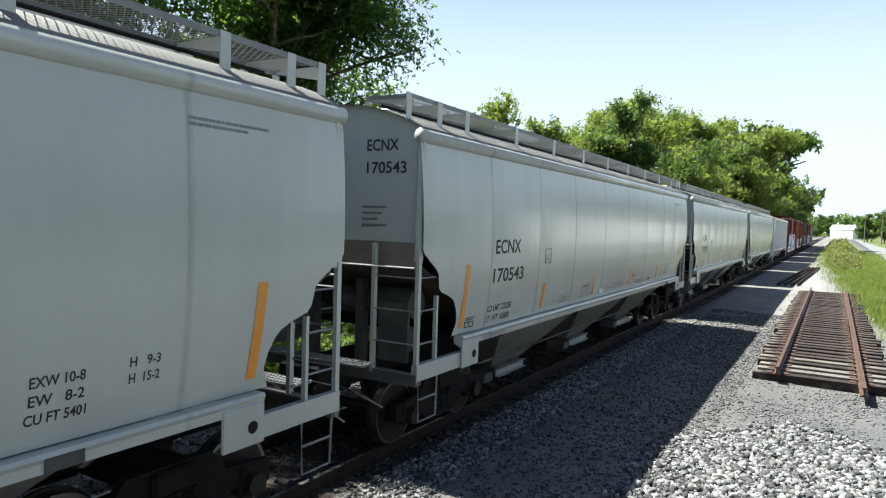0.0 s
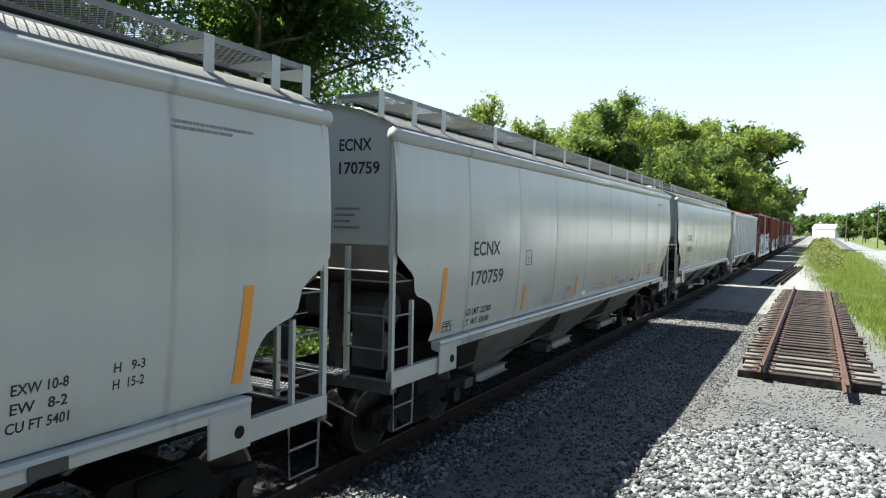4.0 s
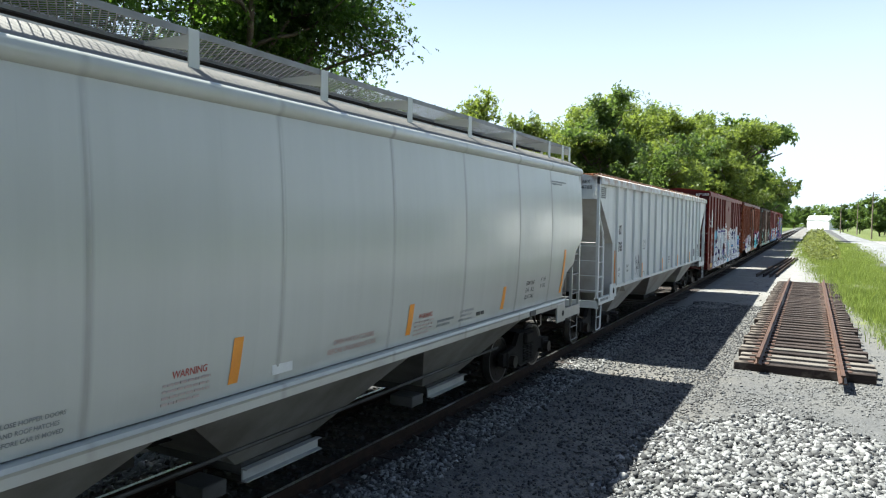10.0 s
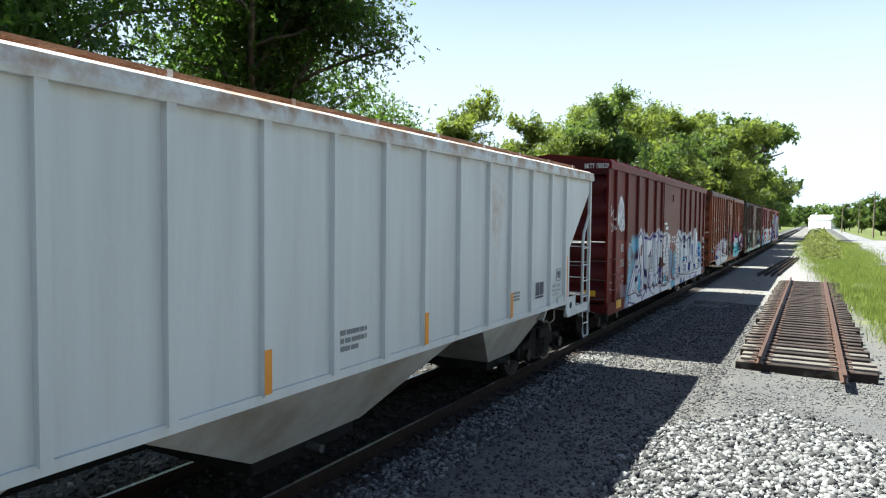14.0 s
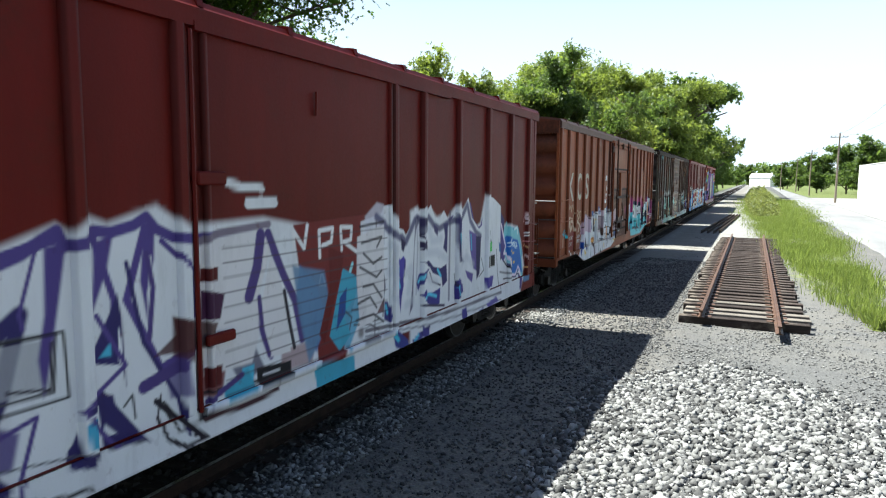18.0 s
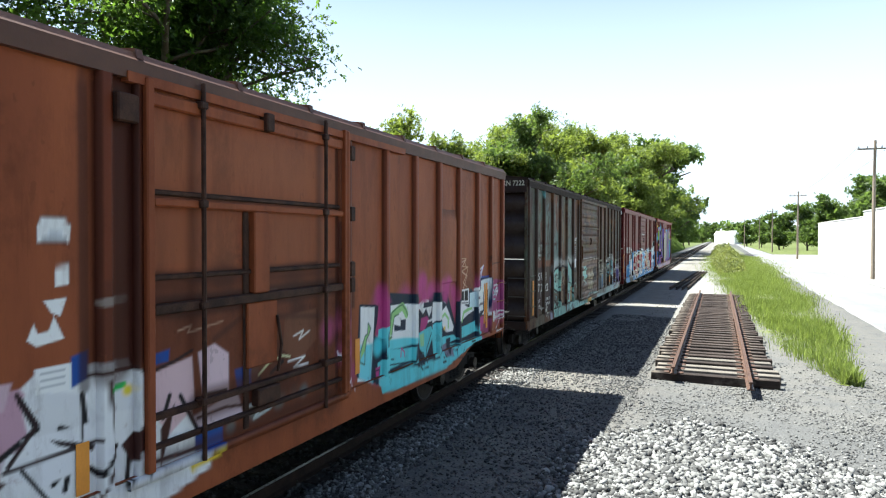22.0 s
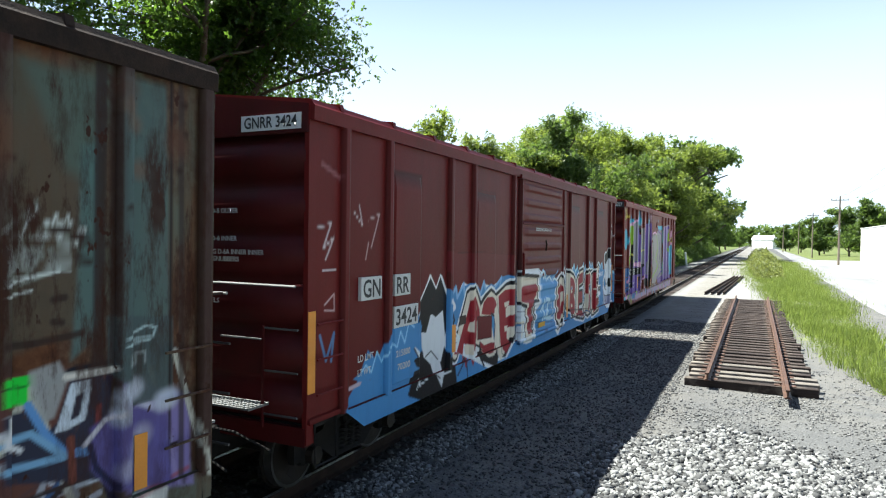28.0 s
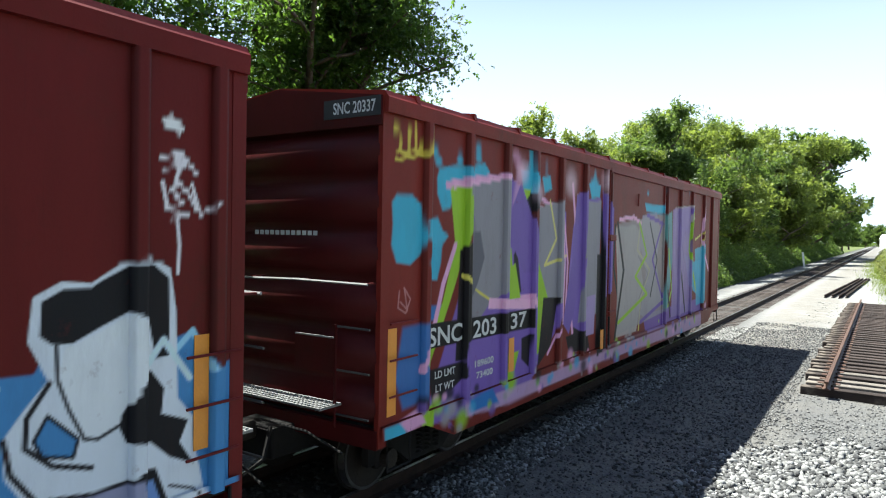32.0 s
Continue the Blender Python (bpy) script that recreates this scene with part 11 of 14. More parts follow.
line([(2.25, 3.40), (2.27, 3.34)], 0.055, (40, 28, 26), 0.025, 0.95)
line([(2.31, 3.16), (2.34, 3.14)], 0.055, (40, 28, 26), 0.025, 0.95)
line([(2.32, 3.09), (2.33, 2.96)], 0.055, (40, 28, 26), 0.025, 0.95)
line([(2.14, 3.32), (2.19, 3.29)], 0.055, (40, 28, 26), 0.025, 0.95)
line([(1.48, 3.27), (1.50, 3.25)], 0.055, (40, 28, 26), 0.025, 0.95)
line([(2.10, 2.55), (2.12, 2.48)], 0.055, (40, 28, 26), 0.025, 0.95)
line([(2.89, 3.12), (2.92, 3.05)], 0.055, (40, 28, 26), 0.025, 0.95)
line([(2.98, 3.73), (3.01, 3.69)], 0.055, (40, 28, 26), 0.025, 0.95)
line([(3.13, 3.78), (3.19, 3.71)], 0.055, (40, 28, 26), 0.025, 0.95)
line([(2.74, 3.10), (2.79, 3.08)], 0.055, (40, 28, 26), 0.025, 0.95)
line([(3.16, 3.39), (3.20, 3.35)], 0.055, (40, 28, 26), 0.025, 0.95)
line([(3.32, 2.82), (3.40, 2.88)], 0.055, (40, 28, 26), 0.025, 0.95)
line([(3.18, 2.87), (3.20, 2.68)], 0.055, (40, 28, 26), 0.025, 0.95)
line([(3.85, 3.86), (3.88, 3.83)], 0.055, (40, 28, 26), 0.025, 0.95)
line([(3.94, 3.79), (3.99, 3.71)], 0.055, (40, 28, 26), 0.025, 0.95)
line([(3.86, 3.61), (3.92, 3.58)], 0.055, (40, 28, 26), 0.025, 0.95)
line([(4.15, 2.84), (4.17, 2.76)], 0.055, (40, 28, 26), 0.025, 0.95)
line([(3.98, 3.03), (4.01, 2.91)], 0.055, (40, 28, 26), 0.025, 0.95)
line([(3.92, 2.56), (3.95, 2.44)], 0.055, (40, 28, 26), 0.025, 0.95)
line([(4.08, 2.38), (4.13, 2.25)], 0.055, (40, 28, 26), 0.025, 0.95)
line([(4.90, 3.70), (4.95, 3.50)], 0.055, (40, 28, 26), 0.025, 0.95)
line([(4.55, 3.32), (4.59, 3.26)], 0.055, (40, 28, 26), 0.025, 0.95)
line([(2.81, 3.16), (2.83, 3.13)], 0.055, (40, 28, 26), 0.025, 0.95)
line([(2.95, 4.14), (3.00, 4.09)], 0.055, (40, 28, 26), 0.025, 0.95)
line([(1.29, 2.86), (1.45, 2.85), (1.55, 2.85)], 0.09, (52, 34, 32), 0.03)
line([(1.77, 2.85), (2.05, 2.85)], 0.06, (82, 46, 42), 0.03)
line([(2.79, 2.82), (3.18, 2.82)], 0.07, (56, 36, 34), 0.03)
line([(1.02, 2.78), (1.09, 2.79), (1.11, 2.66), (1.02, 2.65)], 0.02, (176, 190, 186), 0.012)
line([(1.16, 2.76), (1.16, 2.66), (1.22, 2.64), (1.25, 2.71), (1.17, 2.76)], 0.02, (176, 190, 186), 0.012)
line([(1.29, 2.79), (1.54, 2.80), (1.53, 2.72), (1.38, 2.63), (1.30, 2.71), (1.37, 2.76)], 0.02, (176, 190, 186), 0.012)
line([(1.02, 2.60), (1.07, 2.54), (1.09, 2.61), (1.15, 2.53), (1.20, 2.59), (1.24, 2.53), (1.30, 2.59), (1.36, 2.51), (1.46, 2.56), (1.38, 2.45)], 0.02, (176, 190, 186), 0.012)
line([(1.02, 2.51), (1.13, 2.48), (1.16, 2.51), (1.28, 2.44), (1.34, 2.44), (1.24, 2.43)], 0.018, (176, 190, 186), 0.012)
line([(2.70, 2.04), (2.74, 2.13), (3.01, 2.25), (3.40, 2.32)], 0.22, (186, 190, 188), 0.15, 0.6)
line([(4.51, 2.28), (4.72, 2.36), (5.28, 2.25)], 0.16, (196, 200, 198), 0.1, 0.6)
line([(3.59, 2.30), (4.39, 2.24)], 0.14, (176, 176, 172), 0.1, 0.5)
blob([(2.67, 1.95), (2.80, 2.08), (2.94, 2.13), (3.44, 2.15), (3.46, 1.65), (3.40, 1.44), (2.97, 1.54), (2.73, 1.66)], (146, 190, 180), 0.015)
blob([(3.05, 1.99), (3.32, 2.00), (3.40, 1.72), (3.12, 1.71), (3.05, 1.86)], (150, 120, 100), 0.05, 0.4)
line([(2.94, 2.05), (3.01, 2.11), (3.48, 2.15)], 0.07, (26, 26, 30), 0.02)
line([(2.69, 1.65), (2.74, 1.59), (3.40, 1.43)], 0.06, (26, 26, 30), 0.02)
line([(3.33, 1.92), (3.12, 1.95), (3.01, 1.89), (3.02, 1.79), (3.12, 1.74), (3.17, 1.81), (3.11, 1.86)], 0.04, (26, 26, 30), 0.012)
line([(3.24, 1.61), (3.36, 1.83), (3.47, 1.84)], 0.03, (26, 26, 30), 0.012)
line([(2.73, 1.94), (3.40, 1.94)], 0.015, (96, 90, 80), 0.01)
line([(2.73, 1.84), (3.01, 1.76)], 0.015, (96, 90, 80), 0.01)
blob([(2.69, 1.47), (2.81, 1.60), (2.85, 1.51), (2.84, 1.06), (2.72, 1.14)], (150, 188, 178))
blob([(2.88, 1.46), (3.44, 1.38), (3.46, 1.15), (2.93, 1.25)], (96, 92, 78), 0.04, 0.9)
line([(2.88, 1.40), (3.44, 1.30)], 0.02, (60, 50, 46), 0.01)
line([(2.90, 1.32), (3.44, 1.22)], 0.02, (60, 50, 46), 0.01)
line([(2.86, 1.26), (3.23, 1.15), (3.48, 0.98)], 0.06, (26, 26, 30), 0.02)
blob([(2.87, 1.14), (3.04, 1.15), (3.46, 0.99), (3.52, 0.80), (3.39, 0.75), (2.91, 0.79)], (146, 190, 180), 0.015)
line([(2.86, 0.85), (3.04, 1.00), (3.23, 1.08)], 0.04, (26, 26, 30))
line([(3.12, 1.35), (3.17, 1.25), (3.23, 1.32)], 0.03, (120, 200, 210), 0.012)
blob([(3.55, 2.14), (3.93, 2.12), (4.38, 2.13), (4.42, 1.15), (3.93, 1.03), (3.55, 1.18)], (128, 106, 84), 0.03, 0.9)
blob([(3.59, 2.02), (3.84, 2.07), (3.98, 1.85), (3.74, 1.65), (3.58, 1.68)], (150, 176, 158), 0.03, 0.9)
blob([(3.93, 2.09), (4.33, 2.07), (4.33, 1.86), (4.03, 1.93)], (134, 150, 132), 0.03, 0.8)
line([(3.53, 2.11), (3.66, 2.18), (4.03, 2.17), (4.39, 2.11)], 0.06, (26, 26, 30), 0.02)
line([(3.65, 1.56), (4.13, 1.83), (4.33, 1.67), (3.98, 1.55), (4.33, 1.30)], 0.06, (86, 50, 40), 0.02)
line([(3.74, 1.37), (3.93, 1.47), (4.42, 1.34)], 0.05, (70, 44, 38), 0.02)
blob([(4.13, 1.59), (4.39, 1.60), (4.42, 1.03), (4.21, 1.02), (4.13, 1.28)], (44, 30, 28), 0.03)
blob([(3.52, 1.16), (3.93, 1.00), (4.38, 0.94), (4.42, 0.71), (3.65, 0.67), (3.52, 0.80)], (132, 168, 158), 0.025, 0.95)
line([(3.52, 1.19), (3.93, 1.06), (4.38, 1.01)], 0.05, (26, 26, 30), 0.02)
line([(3.98, 1.85), (4.08, 1.76)], 0.05, (60, 40, 34), 0.02)
line([(3.93, 1.68), (4.03, 1.63)], 0.05, (60, 40, 34), 0.02)
line([(4.08, 2.02), (4.18, 1.94)], 0.05, (60, 40, 34), 0.02)
line([(3.74, 1.60), (3.82, 1.55)], 0.05, (60, 40, 34), 0.02)
line([(3.83, 1.20), (3.91, 1.14)], 0.05, (60, 40, 34), 0.02)
line([(4.23, 2.06), (4.28, 1.99)], 0.05, (60, 40, 34), 0.02)
blob([(4.53, 2.12), (4.72, 2.29), (5.09, 2.09), (5.31, 2.03), (5.28, 1.03), (4.55, 1.00)], (146, 190, 180), 0.015)
line([(4.51, 2.03), (4.66, 2.26), (4.78, 2.35), (5.09, 2.13), (5.35, 2.00)], 0.06, (26, 26, 30), 0.02)
line([(4.69, 1.65), (4.88, 1.85), (4.97, 1.62)], 0.03, (26, 26, 30), 0.012)
blob([(4.76, 1.68), (4.88, 1.80), (4.93, 1.64)], (80, 64, 110), 0.012)
line([(4.55, 1.67), (5.18, 1.59)], 0.03, (26, 26, 30), 0.012)
line([(4.51, 1.39), (4.90, 1.35), (5.18, 1.34)], 0.03, (26, 26, 30), 0.012)
blob([(4.72, 1.31), (5.02, 1.30), (5.00, 1.09), (4.76, 1.08)], (90, 66, 66))
line([(4.83, 1.30), (4.83, 1.09)], 0.02, (180, 190, 186), 0.01)
line([(4.55, 1.00), (5.02, 0.98), (5.35, 1.01)], 0.06, (40, 34, 44), 0.02)
blob([(4.55, 1.19), (4.84, 1.06), (4.78, 0.81), (4.55, 0.77)], (150, 186, 180))
blob([(5.02, 1.02), (5.56, 0.97), (5.70, 0.83), (5.02, 0.74)], (156, 190, 186))
line([(4.90, 0.74), (5.28, 0.92)], 0.04, (26, 26, 30))
blob([(5.56, 1.04), (6.32, 0.94), (6.49, 0.76), (5.70, 0.77)], (146, 190, 180))
blob([(5.53, 1.90), (6.22, 1.90), (6.26, 1.12), (5.56, 0.97)], (104, 88, 76), 0.05, 0.85)
line([(5.56, 1.83), (5.77, 1.58), (6.16, 1.68), (5.85, 1.27), (6.22, 1.13)], 0.03, (56, 42, 40))
line([(5.56, 1.47), (6.00, 1.55), (6.16, 1.37)], 0.04, (150, 180, 166), 0.02)
blob([(5.77, 2.33), (6.03, 2.34), (6.00, 2.04), (5.77, 2.04)], (226, 226, 226), 0.012)
line([(5.78, 2.93), (6.06, 2.97)], 0.06, (220, 220, 222))
line([(5.78, 2.84), (6.03, 2.85)], 0.025, (170, 172, 176), 0.012)
line([(5.78, 2.77), (6.02, 2.78)], 0.025, (170, 172, 176), 0.012)
line([(5.78, 2.71), (6.02, 2.72)], 0.025, (170, 172, 176), 0.012)
line([(5.77, 2.64), (6.01, 2.65)], 0.025, (170, 172, 176), 0.012)
line([(5.77, 2.58), (6.01, 2.58)], 0.025, (170, 172, 176), 0.012)
line([(5.76, 2.51), (6.00, 2.52)], 0.025, (170, 172, 176), 0.012)
line([(5.76, 2.45), (6.00, 2.45)], 0.025, (170, 172, 176), 0.012)
line([(5.75, 2.38), (6.00, 2.38)], 0.025, (170, 172, 176), 0.012)
line([(6.80, 3.07), (6.76, 2.99)], 0.09, (222, 226, 226), 0.02)
line([(6.92, 3.93), (9.83, 4.09)], 0.05, (64, 44, 40), 0.03, 0.65)
line([(6.92, 3.79), (9.83, 3.94)], 0.05, (64, 44, 40), 0.03, 0.65)
line([(6.92, 3.66), (9.83, 3.78)], 0.05, (64, 44, 40), 0.03, 0.65)
line([(6.92, 3.52), (9.83, 3.62)], 0.05, (64, 44, 40), 0.03, 0.65)
line([(6.92, 3.38), (9.84, 3.47)], 0.05, (64, 44, 40), 0.03, 0.65)
line([(6.92, 3.24), (9.84, 3.31)], 0.05, (64, 44, 40), 0.03, 0.65)
line([(6.92, 3.10), (9.84, 3.16)], 0.05, (64, 44, 40), 0.03, 0.65)
line([(6.86, 4.17), (9.88, 4.30)], 0.14, (58, 38, 36), 0.05, 0.8)
line([(6.87, 3.05), (9.90, 3.13)], 0.18, (56, 32, 36), 0.05, 0.85)
line([(6.87, 2.40), (9.92, 2.36)], 0.08, (66, 36, 38), 0.04, 0.8)
line([(9.88, 4.27), (9.98, 2.23)], 0.1, (48, 32, 32), 0.04, 0.8)
line([(6.75, 4.25), (6.70, 1.12)], 0.1, (48, 34, 32), 0.05, 0.8)
line([(8.23, 3.98), (8.33, 3.75)], 0.1, (40, 26, 26), 0.04)
blob([(6.88, 2.24), (9.92, 2.23), (9.95, 0.75), (8.56, 0.74), (6.89, 0.82)], (122, 96, 82), 0.05, 0.85)
blob([(6.99, 2.02), (7.52, 2.03), (7.63, 1.66), (7.13, 1.55), (6.99, 1.73)], (146, 192, 182), 0.025)
blob([(7.85, 1.77), (8.93, 1.80), (8.86, 1.12), (7.96, 1.16)], (168, 156, 128), 0.03, 0.9)
blob([(8.93, 1.97), (9.68, 1.93), (9.69, 1.43), (8.94, 1.45)], (58, 52, 56))
line([(6.99, 1.90), (7.63, 2.01), (8.54, 2.07), (9.92, 2.02)], 0.05, (70, 44, 38), 0.02)
line([(6.94, 1.41), (7.85, 1.54), (9.34, 1.45)], 0.04, (60, 42, 38))
line([(6.94, 1.08), (7.64, 1.22), (9.07, 1.09), (9.88, 1.18)], 0.04, (60, 42, 38))
line([(7.23, 0.85), (8.08, 1.05), (9.64, 1.00)], 0.05, (150, 180, 170), 0.02, 0.9)
line([(7.85, 1.27), (8.08, 0.96), (8.56, 1.17), (8.94, 0.81)], 0.03, (60, 42, 38))
line([(7.03, 1.60), (7.63, 1.44)], 0.04, (166, 190, 180), 0.02)
line([(8.30, 1.95), (8.67, 1.68), (8.31, 1.39)], 0.03, (90, 60, 50))
line([(6.93, 2.19), (7.84, 2.21), (9.92, 2.23)], 0.05, (186, 180, 172), 0.04, 0.7)
blob([(6.49, 0.88), (7.64, 0.86), (9.95, 0.75), (11.69, 0.70), (11.89, 0.45), (8.56, 0.52), (6.49, 0.64)], (150, 192, 186))
line([(7.13, 0.62), (7.33, 0.84), (7.64, 0.69)], 0.04, (26, 26, 30))
line([(8.56, 0.54), (8.94, 0.81), (9.79, 0.72)], 0.03, (26, 26, 30))
blob([(10.24, 2.00), (11.85, 2.00), (11.88, 0.79), (10.26, 0.86)], (124, 116, 104), 0.05, 0.7)
line([(10.31, 1.78), (10.64, 1.97), (10.93, 1.04), (11.28, 1.92), (11.68, 1.06)], 0.06, (186, 184, 170), 0.02, 0.9)
line([(11.86, 1.88), (12.29, 0.98), (12.70, 1.95), (13.19, 1.00)], 0.06, (186, 184, 170), 0.02, 0.9)
line([(13.65, 1.89), (13.93, 0.91), (14.71, 1.97), (15.02, 1.08)], 0.06, (186, 184, 170), 0.02, 0.9)
line([(15.90, 2.05), (16.27, 0.95)], 0.06, (186, 184, 170), 0.02, 0.9)
line([(10.51, 1.54), (10.92, 1.72), (11.49, 0.85)], 0.035, (48, 40, 40))
line([(12.15, 1.62), (12.73, 1.06), (13.41, 1.77)], 0.035, (48, 40, 40))
line([(14.17, 1.72), (14.57, 0.98), (15.60, 1.77)], 0.035, (48, 40, 40))
line([(10.42, 1.00), (11.88, 1.16), (15.93, 1.29)], 0.035, (48, 40, 40))
blob([(10.92, 1.50), (11.47, 1.56), (11.49, 1.02), (11.01, 1.03)], (96, 136, 170), 0.03, 0.8)
line([(10.20, 4.25), (10.30, 2.10)], 0.12, (86, 70, 60), 0.1, 0.6)
line([(11.79, 4.40), (11.86, 1.88)], 0.1, (78, 54, 44), 0.08, 0.7)
line([(12.86, 4.37), (12.92, 2.06)], 0.1, (98, 66, 48), 0.08, 0.6)
line([(14.90, 4.40), (15.10, 2.24)], 0.1, (92, 60, 46), 0.08, 0.6)
line([(1.77, 1.12), (1.87, 1.15), (1.97, 1.05), (1.85, 1.04), (2.00, 0.98)], 0.04, (206, 206, 190))
line([(2.03, 1.19), (2.05, 0.98)], 0.04, (206, 206, 190))
line([(2.14, 1.13), (2.03, 1.03), (2.18, 0.98)], 0.03, (206, 206, 190))
blob([(2.31, 0.98), (2.59, 0.91), (2.68, 0.71), (2.34, 0.79)], (150, 150, 178), 0.06, 0.8)
line([(2.41, 1.90), (2.44, 1.77), (2.47, 1.93), (2.50, 1.64)], 0.06, (150, 140, 170), 0.05, 0.7)
line([(1.31, 1.52), (1.37, 1.58), (1.39, 1.45)], 0.015, (180, 180, 180), 0.01)
olive_paint.box(0.0, 0.86, 0.98, 4.2, (52, 44, 42), 0.06, 0.55)
line([(1.22, 1.25), (1.30, 1.24), (1.28, 1.18)], 0.03, (196, 196, 190), 0.012)
line([(1.35, 1.22), (1.39, 1.14), (1.45, 1.19), (1.49, 1.10), (1.56, 1.15)], 0.03, (196, 196, 190), 0.012)
blob([(14.49, 4.12), (15.22, 4.15), (15.20, 2.41), (14.49, 2.19)], (76, 72, 60), 0.1, 0.7)
blob([(14.63, 4.12), (15.19, 4.12), (15.19, 3.34), (14.94, 3.43)], (76, 98, 90), 0.15, 0.6)
blob([(15.37, 4.18), (15.80, 4.19), (15.85, 1.98), (15.37, 1.97)], (78, 98, 96), 0.06, 0.8)
blob([(15.27, 2.40), (15.88, 2.34), (15.88, 1.69), (15.50, 1.69), (15.28, 2.03)], (72, 84, 84), 0.03, 0.95)
blob([(15.06, 3.60), (15.19, 3.66), (15.18, 2.25), (14.99, 2.12), (15.03, 2.66)], (80, 108, 106), 0.06, 0.7)
for u, v in ((15.48, 3.83), (15.54, 3.49), (15.43, 3.95)):
    cloud(u, v, 0.14, (110, 84, 66), 0.6)
line([(15.22, 4.23), (15.20, 2.00)], 0.1, (44, 34, 34), 0.04, 0.85)
line([(15.31, 4.21), (15.32, 2.06)], 0.06, (52, 38, 36), 0.04, 0.7)
line([(15.85, 4.25), (15.85, 1.06)], 0.03, (36, 28, 28))
line([(15.95, 4.22), (15.98, 0.97)], 0.06, (52, 42, 40), 0.03, 0.8)
line([(14.86, 3.01), (14.96, 3.03)], 0.05, (46, 34, 30), 0.025, 0.9)
line([(15.00, 2.97), (15.13, 2.95)], 0.05, (46, 34, 30), 0.025, 0.9)
line([(15.03, 2.82), (15.13, 2.81)], 0.05, (46, 34, 30), 0.025, 0.9)
line([(14.86, 2.55), (14.94, 2.56)], 0.05, (46, 34, 30), 0.025, 0.9)
line([(14.86, 2.40), (14.92, 2.39)], 0.05, (46, 34, 30), 0.025, 0.9)
line([(14.71, 2.27), (15.07, 2.30)], 0.05, (46, 34, 30), 0.025, 0.9)
line([(14.53, 2.28), (14.71, 2.27)], 0.05, (46, 34, 30), 0.025, 0.9)
line([(15.41, 3.19), (15.46, 3.18)], 0.05, (46, 34, 30), 0.025, 0.9)
line([(15.39, 2.87), (15.40, 2.85)], 0.05, (46, 34, 30), 0.025, 0.9)
line([(14.49, 3.46), (14.59, 3.46)], 0.05, (46, 34, 30), 0.025, 0.9)
line([(14.49, 3.00), (14.56, 3.06), (14.69, 3.10), (14.70, 3.17), (14.73, 3.19), (14.75, 3.14), (14.71, 3.11), (14.85, 3.05), (14.86, 3.10), (14.88, 3.12), (14.88, 3.05), (14.95, 3.08), (14.96, 3.13), (14.97, 3.07), (15.07, 3.01), (15.12, 3.05)], 0.016, (190, 194, 188), 0.01)
line([(14.49, 2.95), (14.65, 2.99), (14.69, 3.10), (14.64, 2.95), (14.86, 2.99), (15.03, 2.93)], 0.014, (190, 194, 188), 0.01)
line([(14.50, 2.88), (14.60, 2.90), (14.71, 2.88), (14.84, 2.91), (14.97, 2.93)], 0.02, (150, 154, 148), 0.015, 0.8)
line([(14.51, 2.83), (14.60, 2.85), (14.71, 2.84), (14.84, 2.87), (14.97, 2.88)], 0.02, (150, 154, 148), 0.015, 0.8)
line([(14.51, 2.79), (14.60, 2.80), (14.71, 2.80), (14.84, 2.83), (14.98, 2.83)], 0.02, (150, 154, 148), 0.015, 0.8)
line([(14.52, 2.74), (14.60, 2.76), (14.71, 2.76), (14.84, 2.79), (14.98, 2.79)], 0.02, (150, 154, 148), 0.015, 0.8)
line([(14.52, 2.69), (14.60, 2.71), (14.71, 2.72), (14.84, 2.75), (14.98, 2.74)], 0.02, (150, 154, 148), 0.015, 0.8)
line([(14.49, 2.65), (14.67, 2.70), (14.90, 2.74)], 0.02, (196, 200, 194), 0.012)
line([(14.53, 2.59), (14.71, 2.62)], 0.018, (196, 200, 194), 0.012)
line([(15.41, 2.21), (15.50, 2.25), (15.61, 2.29), (15.71, 2.27), (15.68, 2.20), (15.52, 2.20), (15.42, 2.16), (15.65, 2.18)], 0.018, (170, 190, 190), 0.01)
line([(15.44, 2.09), (15.45, 2.01), (15.52, 2.01), (15.52, 2.09), (15.61, 2.09), (15.61, 2.01)], 0.018, (150, 160, 160), 0.01)
blob([(14.49, 2.08), (14.69, 2.06), (14.69, 1.88), (14.49, 1.90)], (60, 200, 60), 0.01)
line([(14.49, 2.02), (14.67, 2.00)], 0.015, (30, 110, 36), 0.008)
blob([(14.69, 2.09), (14.90, 2.13), (14.97, 2.00), (14.87, 1.75), (14.79, 1.73), (14.71, 1.94)], (150, 150, 148), 0.04, 0.9)
blob([(14.89, 1.71), (14.99, 2.01), (15.23, 1.99), (15.30, 1.86), (15.31, 1.19), (14.57, 1.39), (14.50, 1.42), (14.49, 1.84), (14.67, 1.84), (14.83, 1.67)], (44, 46, 62), 0.03)
blob([(14.91, 1.74), (14.99, 1.96), (15.14, 1.96), (15.14, 1.89), (15.03, 1.87), (14.97, 1.64), (14.87, 1.64)], (196, 204, 212), 0.015)
line([(15.12, 1.89), (15.08, 1.70), (14.97, 1.67)], 0.05, (196, 204, 212))
line([(14.69, 1.87), (14.81, 1.65), (14.95, 1.48), (15.12, 1.45)], 0.06, (96, 140, 190), 0.02)
line([(14.49, 1.66), (14.71, 1.68), (14.95, 1.46), (14.64, 1.48), (14.50, 1.49)], 0.05, (120, 160, 190), 0.02)
line([(14.56, 1.82), (14.53, 1.65), (14.64, 1.59)], 0.04, (206, 206, 206))
line([(14.95, 2.01), (15.32, 2.00)], 0.05, (206, 200, 190), 0.02)
